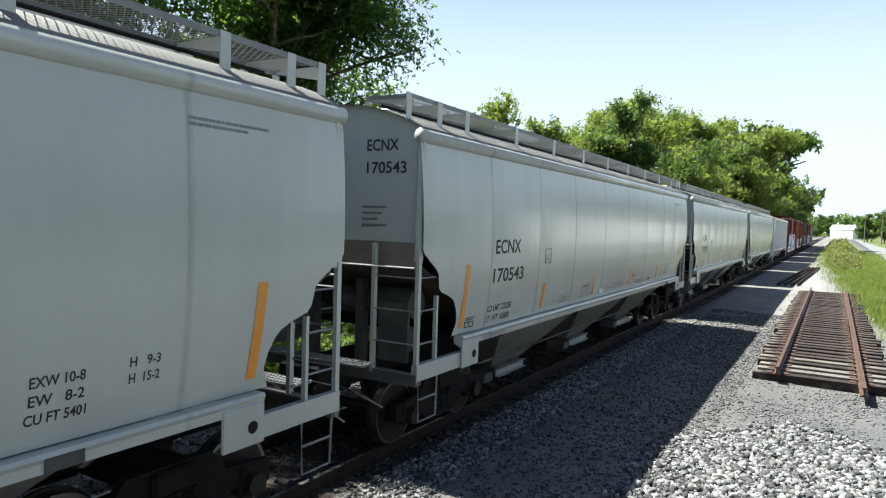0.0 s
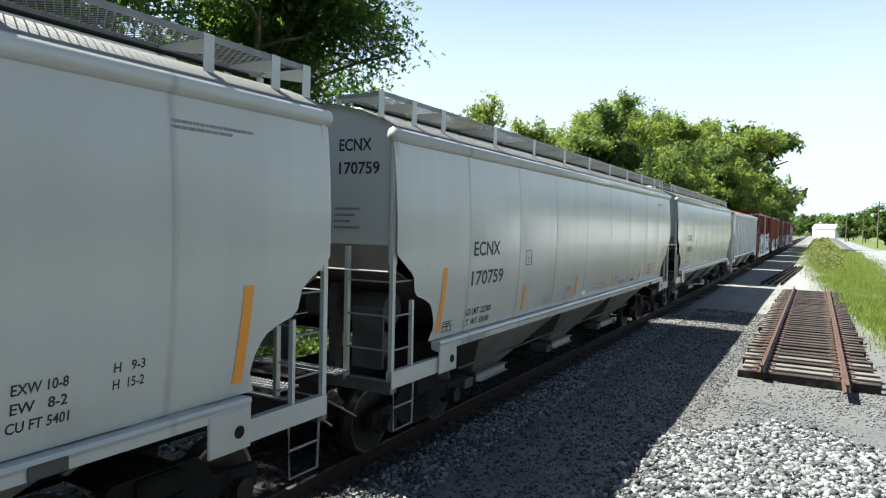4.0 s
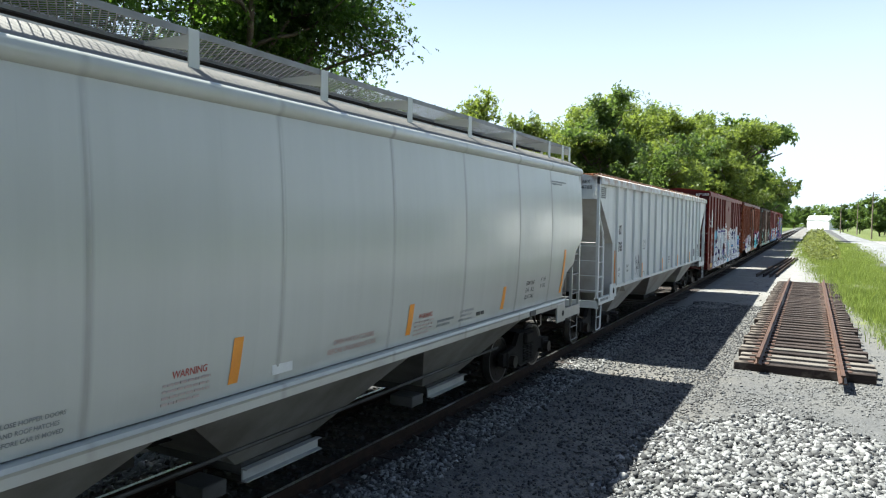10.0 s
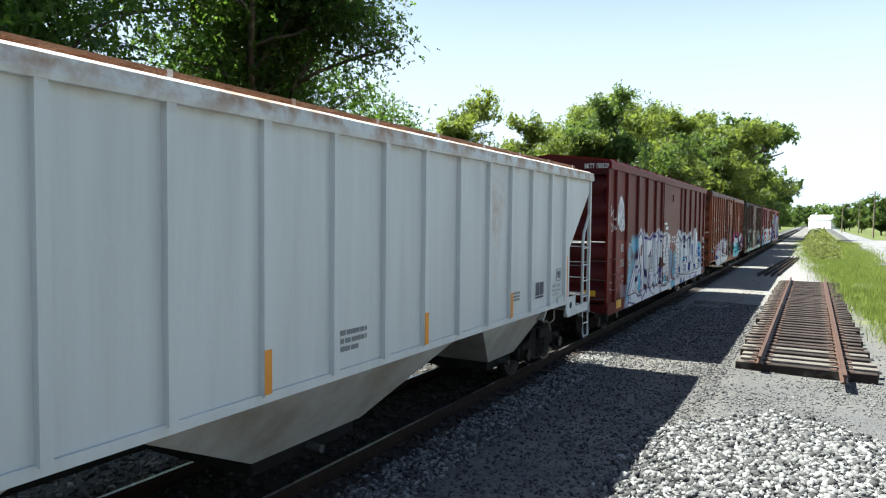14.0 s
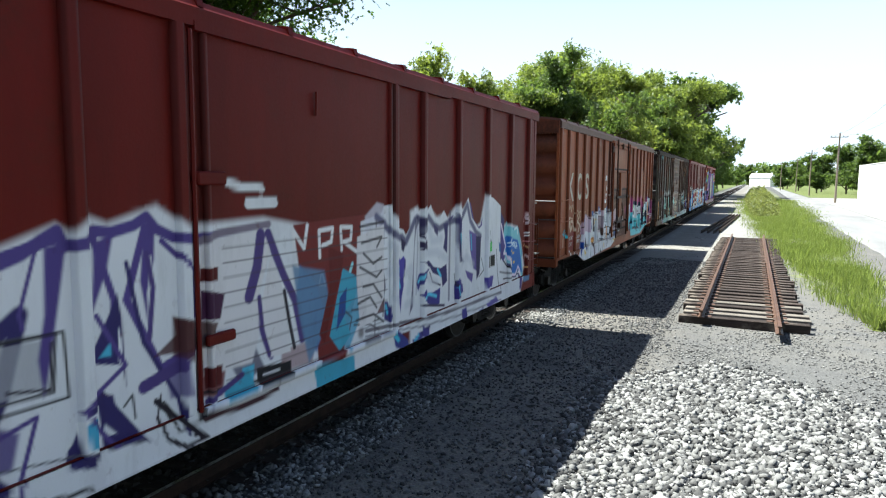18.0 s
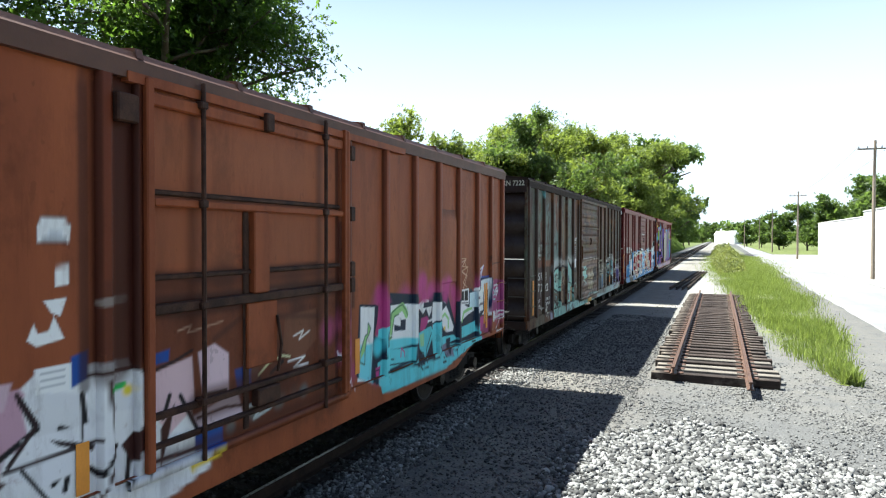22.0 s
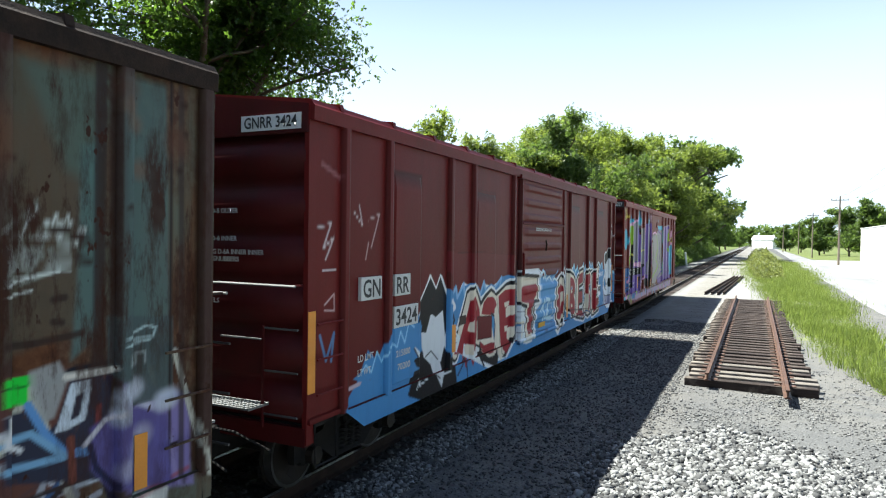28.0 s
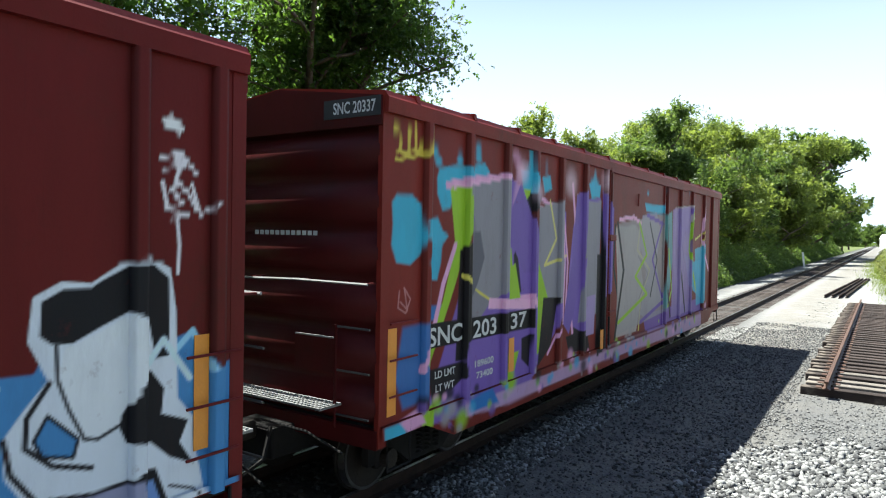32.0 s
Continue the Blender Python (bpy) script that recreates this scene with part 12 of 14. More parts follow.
line([(14.99, 1.57), (15.01, 1.28)], 0.06, (110, 60, 50), 0.02)
line([(15.21, 1.75), (15.19, 1.43)], 0.05, (110, 50, 50), 0.02)
blob([(15.14, 1.61), (15.30, 1.67), (15.55, 1.68), (15.83, 1.55), (15.88, 0.98), (15.31, 1.11), (15.14, 1.32)], (92, 84, 140), 0.05)
for u, v in ((15.42, 1.79), (15.50, 1.82), (15.38, 1.65), (15.77, 1.67), (15.85, 1.68)):
    cloud(u, v, 0.15, (190, 194, 206), 0.9)
for u, v in ((15.53, 1.38), (15.43, 1.23), (15.58, 1.45)):
    cloud(u, v, 0.16, (180, 176, 196), 0.7)
line([(15.14, 1.48), (15.19, 1.31), (15.35, 1.12)], 0.05, (34, 38, 70), 0.02)
line([(15.10, 1.50), (15.26, 1.64), (15.38, 1.65)], 0.04, (206, 200, 206), 0.02)

spots = random.Random(12)
for k in range(34):
    cloud(16.3 * spots.random(), 2.75 + 1.5 * spots.random(), 0.15 + 0.3 * spots.random(), spots.choice(((104, 64, 40), (88, 52, 36), (124, 84, 54))), 0.5)
for k in range(70):
    cloud(16.3 * spots.random(), 2.5 + 1.7 * spots.random(), 0.03 + 0.06 * spots.random() ** 2, (44, 28, 22), 0.9)

maroon_paint = Spray()
blob, line, cloud = maroon_paint.blob, maroon_paint.line, maroon_paint.cloud
blob([(0.62, 0.6), (0.66, 1.0), (1.0, 1.28), (1.22, 1.62), (1.45, 1.45), (1.7, 1.75), (2.05, 1.98), (2.3, 1.8), (2.7, 2.05), (2.9, 1.85), (3.6, 2.05), (4.6, 2.15), (6.0, 2.2), (7.0, 2.25), (8.6, 2.0), (9.4, 2.1), (10.5, 2.15), (12, 2.2), (14, 2.15), (15.2, 2.1), (15.9, 1.75), (16.7, 1.7), (16.7, 0.5), (8, 0.5)], (74, 128, 178), 0.03)
line([(0.80, 1.22), (1.04, 1.24), (1.17, 1.35)], 0.05, (180, 160, 170), 0.02)
line([(0.15, 3.09), (0.41, 3.15), (0.26, 2.87), (0.47, 3.00), (0.31, 2.75)], 0.025, (196, 180, 180), 0.02)
line([(0.26, 2.63), (0.51, 2.63)], 0.025, (196, 180, 180), 0.02)
line([(0.87, 3.30), (1.06, 3.14), (0.99, 3.37)], 0.025, (190, 170, 170), 0.02)
line([(1.19, 3.21), (1.46, 3.29), (1.26, 2.86)], 0.025, (180, 150, 150), 0.02)
line([(1.14, 2.73), (1.20, 2.93)], 0.02, (180, 150, 150), 0.02)
line([(0.22, 1.92), (0.34, 1.63), (0.49, 1.92), (0.44, 1.61)], 0.04, (90, 120, 160), 0.02)
line([(0.30, 2.25), (0.48, 2.36), (0.49, 2.17), (0.30, 2.19)], 0.02, (190, 160, 160), 0.02)
line([(0.24, 3.79), (0.57, 3.67)], 0.06, (150, 100, 104), 0.04, 0.6)
line([(2.55, 1.91), (2.92, 2.44), (3.11, 2.20), (3.30, 2.41), (3.54, 2.12), (3.80, 1.95), (3.60, 1.89), (3.86, 2.22), (4.16, 2.25), (4.51, 2.16), (4.91, 2.20), (5.36, 2.12), (5.98, 2.21), (6.64, 2.22)], 0.07, (214, 220, 226), 0.03)
blob([(2.62, 1.91), (2.92, 2.36), (3.11, 2.17), (3.32, 2.32), (3.55, 1.96), (3.52, 1.64), (3.28, 1.90), (3.04, 1.87), (2.81, 1.81), (2.65, 1.76)], (26, 26, 30))
blob([(2.65, 1.68), (2.81, 1.85), (3.08, 1.89), (3.41, 1.89), (3.56, 1.54), (3.44, 1.17), (3.23, 0.93), (2.94, 1.03), (2.68, 1.43)], (200, 202, 204))
blob([(2.35, 1.25), (2.69, 1.40), (2.99, 1.02)], (26, 26, 30), 0.03)
blob([(3.25, 0.92), (3.72, 1.26), (3.87, 0.70)], (26, 26, 30), 0.03)
line([(2.73, 1.81), (2.90, 1.86), (2.86, 1.63), (2.73, 1.54)], 0.05, (26, 26, 30), 0.02)
line([(2.99, 1.88), (3.13, 1.76), (3.28, 1.82)], 0.07, (26, 26, 30), 0.02)
line([(2.81, 1.48), (2.99, 1.35), (3.38, 1.45)], 0.045, (26, 26, 30), 0.02)
line([(3.04, 1.08), (3.11, 1.23), (3.28, 1.13)], 0.045, (26, 26, 30), 0.02)
line([(2.31, 1.52), (2.57, 1.36), (2.35, 1.36)], 0.06, (214, 220, 226), 0.02)
line([(3.60, 1.80), (3.87, 1.94), (3.78, 1.58), (4.03, 1.42)], 0.05, (26, 26, 30), 0.02)
line([(3.84, 1.18), (4.37, 2.01), (4.75, 1.87), (4.85, 1.06)], 0.36, (222, 226, 230), 0.02)
line([(4.84, 1.06), (4.82, 1.72), (5.56, 1.96), (5.82, 1.49)], 0.36, (222, 226, 230), 0.02)
line([(5.89, 0.97), (5.82, 1.86), (6.65, 1.99)], 0.36, (222, 226, 230), 0.02)
line([(3.84, 1.18), (4.37, 2.00), (4.75, 1.85), (4.85, 1.06)], 0.28, (26, 26, 30), 0.02)
line([(5.01, 1.07), (4.92, 1.68), (5.56, 1.95), (5.79, 1.52)], 0.28, (26, 26, 30), 0.02)
line([(6.00, 0.94), (5.90, 1.82), (6.65, 1.96)], 0.28, (26, 26, 30), 0.02)
line([(3.85, 1.19), (4.37, 1.97), (4.73, 1.84), (4.82, 1.06)], 0.2, (214, 204, 186), 0.02)
line([(5.03, 1.08), (4.97, 1.65), (5.56, 1.90), (5.77, 1.53)], 0.2, (214, 204, 186), 0.02)
line([(6.02, 0.95), (5.95, 1.78), (6.65, 1.92)], 0.2, (214, 204, 186), 0.02)
blob([(3.81, 1.17), (4.26, 1.87), (4.52, 1.83), (4.41, 1.12), (4.20, 0.88), (4.09, 1.26), (3.96, 1.15)], (140, 34, 44), 0.03)
blob([(4.46, 1.84), (4.69, 1.80), (4.76, 1.14), (4.52, 0.87), (4.41, 1.02)], (140, 34, 44), 0.03)
blob([(4.88, 1.10), (4.92, 1.61), (5.56, 1.85), (5.75, 1.56), (5.57, 1.46), (5.18, 1.55), (5.14, 1.15), (5.62, 1.25), (5.67, 0.96), (5.19, 0.88)], (140, 34, 44), 0.03)
blob([(5.95, 0.99), (5.90, 1.73), (6.65, 1.86), (6.65, 1.65), (6.22, 1.55), (6.24, 1.41), (6.65, 1.44), (6.66, 1.25), (6.25, 1.21), (6.25, 1.08), (6.66, 1.06), (6.66, 0.96)], (140, 34, 44), 0.03)
line([(3.96, 1.34), (4.44, 1.27)], 0.06, (200, 196, 190), 0.02)
line([(4.44, 1.58), (4.60, 1.39), (4.48, 1.42)], 0.05, (214, 204, 186), 0.02)
blob([(4.75, 1.62), (5.42, 1.59), (5.42, 1.19), (4.77, 1.25)], (98, 30, 36))
line([(3.90, 0.83), (4.23, 1.07), (4.30, 0.69)], 0.04, (28, 32, 60), 0.02)
line([(5.56, 1.66), (5.73, 0.76)], 0.03, (26, 26, 30), 0.02)
blob([(0.89, 1.32), (1.10, 1.38), (1.18, 1.44), (1.31, 1.33), (1.44, 1.57), (1.56, 1.42), (1.74, 1.65), (1.90, 1.56), (1.99, 1.76), (2.11, 1.59), (2.22, 1.86), (2.52, 1.74), (2.61, 1.61), (2.39, 1.48), (2.52, 1.33), (2.39, 1.29), (2.50, 1.17), (2.21, 0.85)], (74, 128, 178))
line([(1.10, 1.38), (1.18, 1.44), (1.31, 1.33), (1.44, 1.57), (1.56, 1.42), (1.74, 1.65), (1.90, 1.56), (1.99, 1.76), (2.11, 1.59), (2.22, 1.86), (2.38, 1.77)], 0.025, (150, 196, 228))
blob([(3.61, 2.15), (3.83, 2.21), (3.88, 2.09), (4.16, 2.27), (4.22, 2.05), (3.97, 1.82), (3.61, 1.65)], (74, 128, 178))
blob([(2.21, 0.85), (2.39, 1.15), (2.78, 1.19), (2.84, 1.43), (3.44, 1.35), (3.81, 0.90), (3.87, 0.59), (3.45, 0.41)], (20, 20, 24))
blob([(2.67, 1.66), (2.78, 1.89), (2.98, 1.88), (3.37, 1.92), (3.48, 1.45), (3.33, 1.14), (2.98, 1.15), (2.74, 1.30)], (206, 208, 210), 0.015)
blob([(2.49, 1.81), (2.62, 2.11), (2.93, 2.44), (3.12, 2.25), (3.27, 2.44), (3.52, 2.10), (3.68, 2.00), (3.58, 1.75), (3.46, 1.51), (3.37, 1.91), (3.12, 1.83), (2.96, 1.90), (2.81, 1.64), (2.65, 1.66), (2.70, 1.85)], (20, 20, 24), 0.015)
line([(2.61, 2.12), (2.93, 2.45), (3.12, 2.26), (3.27, 2.45), (3.54, 2.10), (3.79, 1.97)], 0.03, (220, 224, 228))
blob([(2.92, 1.24), (3.20, 1.30), (3.38, 0.98), (3.30, 0.76), (3.06, 1.01)], (200, 202, 206), 0.015)
line([(2.39, 1.47), (2.52, 1.33), (2.40, 1.30), (2.61, 1.29)], 0.03, (20, 20, 24))
line([(2.48, 0.89), (2.59, 1.01), (2.56, 0.92), (2.81, 0.98)], 0.022, (206, 210, 214), 0.012)
line([(3.33, 0.94), (3.64, 0.95)], 0.022, (206, 210, 214), 0.012)
line([(2.80, 1.29), (2.98, 1.35), (3.21, 1.19)], 0.022, (20, 20, 24), 0.012)
line([(2.98, 1.04), (3.25, 0.90)], 0.022, (20, 20, 24), 0.012)
blob([(3.50, 2.23), (3.69, 2.16), (3.83, 2.28), (3.89, 2.09), (4.14, 2.27), (4.19, 2.23), (4.50, 2.27), (4.80, 2.14), (4.96, 2.26), (5.07, 2.15), (5.31, 2.21), (5.54, 2.14), (5.93, 2.30), (6.33, 2.32), (6.65, 2.26), (6.72, 0.17), (3.50, 1.34)], (74, 128, 178))
blob([(3.50, 2.50), (3.69, 2.19), (3.85, 2.30), (3.90, 2.10), (4.12, 2.31), (4.45, 2.30), (4.69, 2.20), (4.81, 2.10), (4.96, 2.30), (5.07, 2.20), (5.28, 2.27), (5.51, 2.19), (5.90, 2.35), (6.33, 2.37), (6.69, 2.28), (6.69, 2.69), (3.50, 2.80)], (96, 28, 32), 0.012)
line([(3.69, 2.12), (3.85, 2.22), (3.90, 2.06), (4.15, 2.27), (4.19, 2.07)], 0.06, (132, 172, 208), 0.03)
line([(4.80, 2.06), (4.96, 2.26), (5.06, 2.10)], 0.06, (132, 172, 208), 0.03)
line([(5.51, 2.09), (5.93, 2.30), (5.84, 2.15)], 0.05, (132, 172, 208), 0.03)
blob([(3.85, 1.55), (4.19, 2.07), (4.25, 2.18), (4.52, 2.26), (4.64, 2.23), (4.82, 2.01), (4.96, 2.05), (5.16, 2.14), (5.31, 2.18), (5.54, 2.11), (5.64, 2.07), (6.17, 2.23), (6.60, 2.26), (6.74, 2.16), (6.75, 1.10), (6.44, 0.89), (6.19, 0.75), (5.66, 0.76), (5.59, 0.58), (3.80, 1.23)], (216, 222, 228), 0.012)
blob([(3.89, 1.52), (4.23, 2.05), (4.27, 2.14), (4.52, 2.22), (4.62, 2.19), (4.84, 1.94), (5.02, 2.04), (5.31, 2.13), (5.51, 2.06), (5.63, 2.02), (6.21, 2.18), (6.65, 2.22), (6.69, 2.14), (6.66, 1.12), (6.39, 0.96), (6.10, 0.77), (5.73, 0.84), (5.66, 0.66), (4.83, 0.92), (4.83, 1.12), (3.87, 1.47)], (26, 26, 30), 0.012)
blob([(3.94, 1.50), (4.27, 2.02), (4.31, 2.09), (4.52, 2.17), (4.60, 2.15), (4.82, 1.85), (5.05, 1.97), (5.31, 2.07), (5.51, 2.00), (5.68, 1.96), (6.17, 2.11), (6.60, 2.13), (6.61, 1.19), (6.35, 1.06), (6.06, 0.86), (5.95, 0.82), (5.87, 0.74), (5.69, 0.89), (5.67, 1.06), (5.59, 0.93), (5.42, 0.89), (5.20, 0.92), (4.88, 1.11), (4.87, 1.16), (3.98, 1.43)], (214, 204, 186), 0.012)
blob([(4.50, 2.06), (4.62, 1.96), (4.65, 1.78), (4.65, 1.35), (4.60, 1.03), (4.48, 1.19), (4.41, 1.22), (4.19, 1.29), (4.15, 1.11), (3.91, 1.19), (4.14, 1.54), (4.32, 1.77), (4.45, 1.99)], (140, 34, 44))
blob([(4.37, 1.55), (4.52, 1.68), (4.52, 1.43), (4.34, 1.48)], (214, 204, 186), 0.012)
blob([(4.19, 1.24), (4.32, 1.27), (4.48, 1.23), (4.50, 1.06), (4.27, 1.10)], (214, 204, 186), 0.012)
blob([(4.63, 2.00), (4.77, 1.80), (4.81, 1.61), (4.66, 1.61)], (140, 34, 44))
blob([(4.86, 1.71), (4.96, 1.90), (5.13, 1.98), (5.38, 1.97), (5.63, 1.88), (5.68, 1.79), (5.48, 1.66), (5.29, 1.65), (5.02, 1.68)], (140, 34, 44))
blob([(4.81, 1.25), (5.02, 1.15), (5.32, 1.16), (5.62, 1.12), (5.62, 1.00), (5.35, 0.95), (5.08, 1.00), (4.84, 1.14)], (140, 34, 44))
blob([(5.33, 1.66), (5.45, 1.66), (5.59, 1.48), (5.58, 1.13), (5.48, 1.19), (5.38, 1.43)], (74, 128, 178), 0.012)
line([(5.35, 1.67), (5.55, 1.59), (5.62, 1.43), (5.58, 1.16)], 0.04, (26, 26, 30), 0.012)
line([(4.81, 1.22), (4.81, 1.00), (5.02, 0.79)], 0.05, (26, 26, 30), 0.012)
blob([(5.77, 1.95), (6.13, 2.04), (6.56, 2.04), (6.56, 1.72), (6.26, 1.72), (6.18, 1.68), (6.19, 1.51), (6.56, 1.55), (6.57, 1.32), (6.26, 1.30), (6.26, 1.11), (6.44, 1.01), (6.14, 0.84), (5.95, 0.95), (5.87, 1.32), (5.83, 1.58)], (140, 34, 44))
blob([(6.09, 1.80), (6.38, 1.82), (6.34, 1.73), (6.13, 1.71)], (214, 204, 186), 0.012)
blob([(6.12, 1.36), (6.30, 1.35), (6.26, 1.25), (6.14, 1.25)], (214, 204, 186), 0.012)
line([(5.68, 1.92), (5.83, 1.58), (5.91, 0.88), (6.02, 0.82)], 0.02, (130, 124, 104), 0.012)
blob([(4.69, 1.68), (5.36, 1.63), (5.36, 1.25), (4.70, 1.29)], (96, 28, 32), 0.008)
line([(4.69, 1.68), (5.36, 1.63), (5.36, 1.25), (4.70, 1.29), (4.69, 1.68)], 0.02, (60, 18, 22), 0.01)
blob([(4.00, 1.75), (4.26, 1.74), (4.26, 1.62), (4.01, 1.61)], (62, 50, 44), 0.012)
line([(4.00, 1.75), (4.26, 1.74), (4.26, 1.62), (4.01, 1.61), (4.00, 1.75)], 0.018, (40, 26, 26), 0.01)
blob([(3.62, 1.65), (3.83, 1.62), (3.91, 1.57), (3.76, 1.54), (3.95, 1.46), (3.76, 1.41), (3.91, 1.34), (3.62, 1.33)], (26, 26, 30))
line([(3.62, 1.66), (3.95, 1.57), (3.80, 1.52), (4.00, 1.43), (3.83, 1.40), (3.98, 1.34)], 0.04, (216, 222, 228), 0.02)
line([(3.63, 2.03), (3.73, 1.99), (3.80, 1.92), (3.69, 1.88)], 0.1, (216, 222, 228), 0.03)
line([(3.66, 1.78), (3.76, 1.79), (3.80, 1.71), (3.73, 1.62)], 0.05, (26, 26, 30), 0.02)
blob([(6.75, 2.25), (6.83, 2.39), (8.14, 2.38), (8.30, 2.29), (8.32, 1.58), (8.00, 1.49), (7.90, 1.16), (7.76, 0.86), (7.43, 0.84), (7.00, 0.92), (6.80, 0.97), (6.71, 1.11), (6.88, 1.31), (6.72, 1.58), (6.79, 1.74), (6.99, 1.65), (6.84, 1.97)], (216, 222, 228), 0.012)
blob([(6.81, 2.27), (6.86, 2.36), (8.14, 2.34), (8.17, 2.12), (6.84, 2.20)], (26, 26, 30), 0.012)
blob([(6.84, 2.18), (8.12, 2.16), (8.15, 1.74), (7.89, 1.61), (7.80, 1.18), (7.66, 0.92), (7.43, 0.93), (7.16, 0.93), (7.21, 1.24), (7.25, 1.61), (6.99, 1.71), (6.89, 1.97)], (26, 26, 30), 0.012)
blob([(6.89, 2.14), (8.01, 2.13), (8.04, 1.79), (7.82, 1.66), (7.73, 1.20), (7.57, 0.97), (7.19, 0.97), (7.25, 1.30), (7.31, 1.65), (6.94, 1.79)], (214, 204, 186), 0.012)
blob([(7.07, 2.02), (7.95, 2.04), (7.95, 1.83), (7.62, 1.75), (7.56, 1.30), (7.50, 1.05), (7.34, 1.06), (7.37, 1.59), (7.31, 1.79), (7.09, 1.82)], (140, 34, 44), 0.015)
for u, v in ((6.84, 1.92), (6.91, 1.67), (6.80, 1.45), (6.96, 1.17), (6.87, 2.03)):
    cloud(u, v, 0.07, (26, 26, 30), 0.8)
line([(6.75, 1.34), (7.10, 1.33), (7.00, 1.04)], 0.05, (214, 204, 186), 0.02)
line([(6.69, 2.11), (6.98, 2.14), (6.84, 1.92), (7.09, 1.64)], 0.03, (90, 70, 60), 0.02)
blob([(8.30, 2.21), (9.43, 2.20), (9.40, 1.18), (7.90, 1.10), (7.96, 1.49), (8.32, 1.58)], (88, 142, 190), 0.03, 0.9)
line([(8.17, 2.23), (8.48, 2.34), (8.56, 2.12), (8.78, 2.14), (9.02, 2.04), (9.26, 2.14), (9.55, 2.28)], 0.045, (132, 172, 208), 0.02)
line([(8.72, 1.52), (8.58, 1.25), (8.96, 1.25)], 0.05, (190, 206, 220), 0.02)
line([(8.95, 1.56), (9.19, 1.56), (9.17, 1.30), (8.80, 1.21), (9.28, 1.20)], 0.05, (190, 206, 220), 0.02)
line([(8.32, 1.51), (8.57, 1.50)], 0.03, (26, 26, 30), 0.012)
line([(6.85, 1.32), (9.46, 1.09)], 0.018, (56, 30, 40), 0.012, 0.7)
line([(6.80, 1.15), (9.46, 0.93)], 0.018, (56, 30, 40), 0.012, 0.7)
line([(6.84, 1.56), (9.45, 1.41)], 0.018, (56, 30, 40), 0.012, 0.7)
line([(7.01, 2.32), (8.04, 2.30), (8.14, 1.74), (7.69, 1.64), (7.64, 1.03)], 0.16, (222, 226, 230), 0.02)
blob([(6.82, 2.34), (8.06, 2.25), (8.11, 1.66), (7.75, 1.66), (7.68, 1.02), (7.19, 1.19), (7.20, 1.60), (6.82, 1.70)], (26, 26, 30))
blob([(6.82, 2.26), (8.02, 2.18), (8.05, 1.72), (7.68, 1.74), (7.61, 1.04), (7.25, 1.17), (7.26, 1.67), (6.82, 1.77)], (214, 204, 186))
blob([(6.88, 2.03), (7.12, 2.06), (7.96, 2.06), (7.99, 1.82), (7.65, 1.66), (7.61, 1.04), (7.37, 1.13), (7.37, 1.69), (7.13, 1.72), (6.89, 1.77)], (140, 34, 44), 0.03)
line([(8.15, 2.24), (8.43, 2.32), (8.49, 2.13), (8.61, 2.21), (8.71, 2.08), (8.94, 2.18), (9.20, 2.02), (9.35, 2.11), (9.59, 2.05)], 0.045, (206, 222, 236), 0.03)
blob([(8.20, 2.17), (9.39, 2.04), (9.36, 1.49), (8.54, 1.37), (8.19, 1.55)], (92, 148, 196), 0.05, 0.6)
line([(8.30, 1.43), (8.62, 1.64)], 0.05, (176, 206, 226), 0.02)
line([(8.47, 1.25), (8.50, 1.66)], 0.09, (178, 206, 226), 0.02)
line([(8.65, 1.68), (8.89, 1.64), (8.82, 1.45), (8.63, 1.28), (9.07, 1.21)], 0.09, (178, 206, 226), 0.02)
line([(10.03, 2.17), (10.27, 2.36), (10.43, 2.20), (10.75, 2.20)], 0.05, (206, 222, 236), 0.02)
line([(10.93, 2.09), (11.10, 2.30), (11.29, 2.16), (11.49, 2.24), (11.77, 2.01)], 0.05, (206, 222, 236), 0.02)
line([(12.06, 2.13), (12.28, 2.30), (12.54, 2.09), (12.79, 2.15)], 0.05, (206, 222, 236), 0.02)
line([(12.97, 2.10), (13.14, 2.31), (13.40, 2.11), (13.85, 2.16), (14.33, 2.22)], 0.05, (206, 222, 236), 0.02)
line([(9.94, 2.10), (9.68, 1.98), (9.48, 1.57), (9.53, 1.07), (9.79, 0.89), (10.20, 1.20), (10.34, 1.66), (10.18, 2.01), (9.94, 2.10)], 0.3, (222, 226, 230), 0.02)
line([(9.94, 2.07), (9.69, 1.95), (9.54, 1.56), (9.57, 1.11), (9.79, 0.96), (10.15, 1.24), (10.27, 1.67), (10.13, 1.99), (9.94, 2.07)], 0.22, (26, 26, 30), 0.02)
line([(9.94, 2.04), (9.72, 1.92), (9.60, 1.55), (9.63, 1.16), (9.79, 1.03), (10.10, 1.27), (10.20, 1.68), (10.07, 1.96), (9.94, 2.04)], 0.16, (214, 204, 186), 0.02)
blob([(9.90, 1.96), (10.19, 1.80), (10.20, 1.44), (9.92, 1.09), (9.66, 1.12), (9.60, 1.55), (9.70, 1.84)], (140, 34, 44), 0.03)
blob([(9.88, 1.73), (10.04, 1.76), (10.03, 1.53), (9.89, 1.38)], (214, 204, 186))
blob([(11.08, 2.17), (11.24, 2.39), (11.44, 2.13), (11.58, 2.33), (11.78, 2.11)], (74, 128, 178))
line([(11.08, 2.17), (11.24, 2.39), (11.44, 2.13), (11.58, 2.33), (11.78, 2.11)], 0.045, (160, 204, 232), 0.02)
blob([(12.26, 2.23), (12.44, 2.38), (12.55, 2.17), (12.65, 2.31), (12.80, 2.09)], (74, 128, 178))
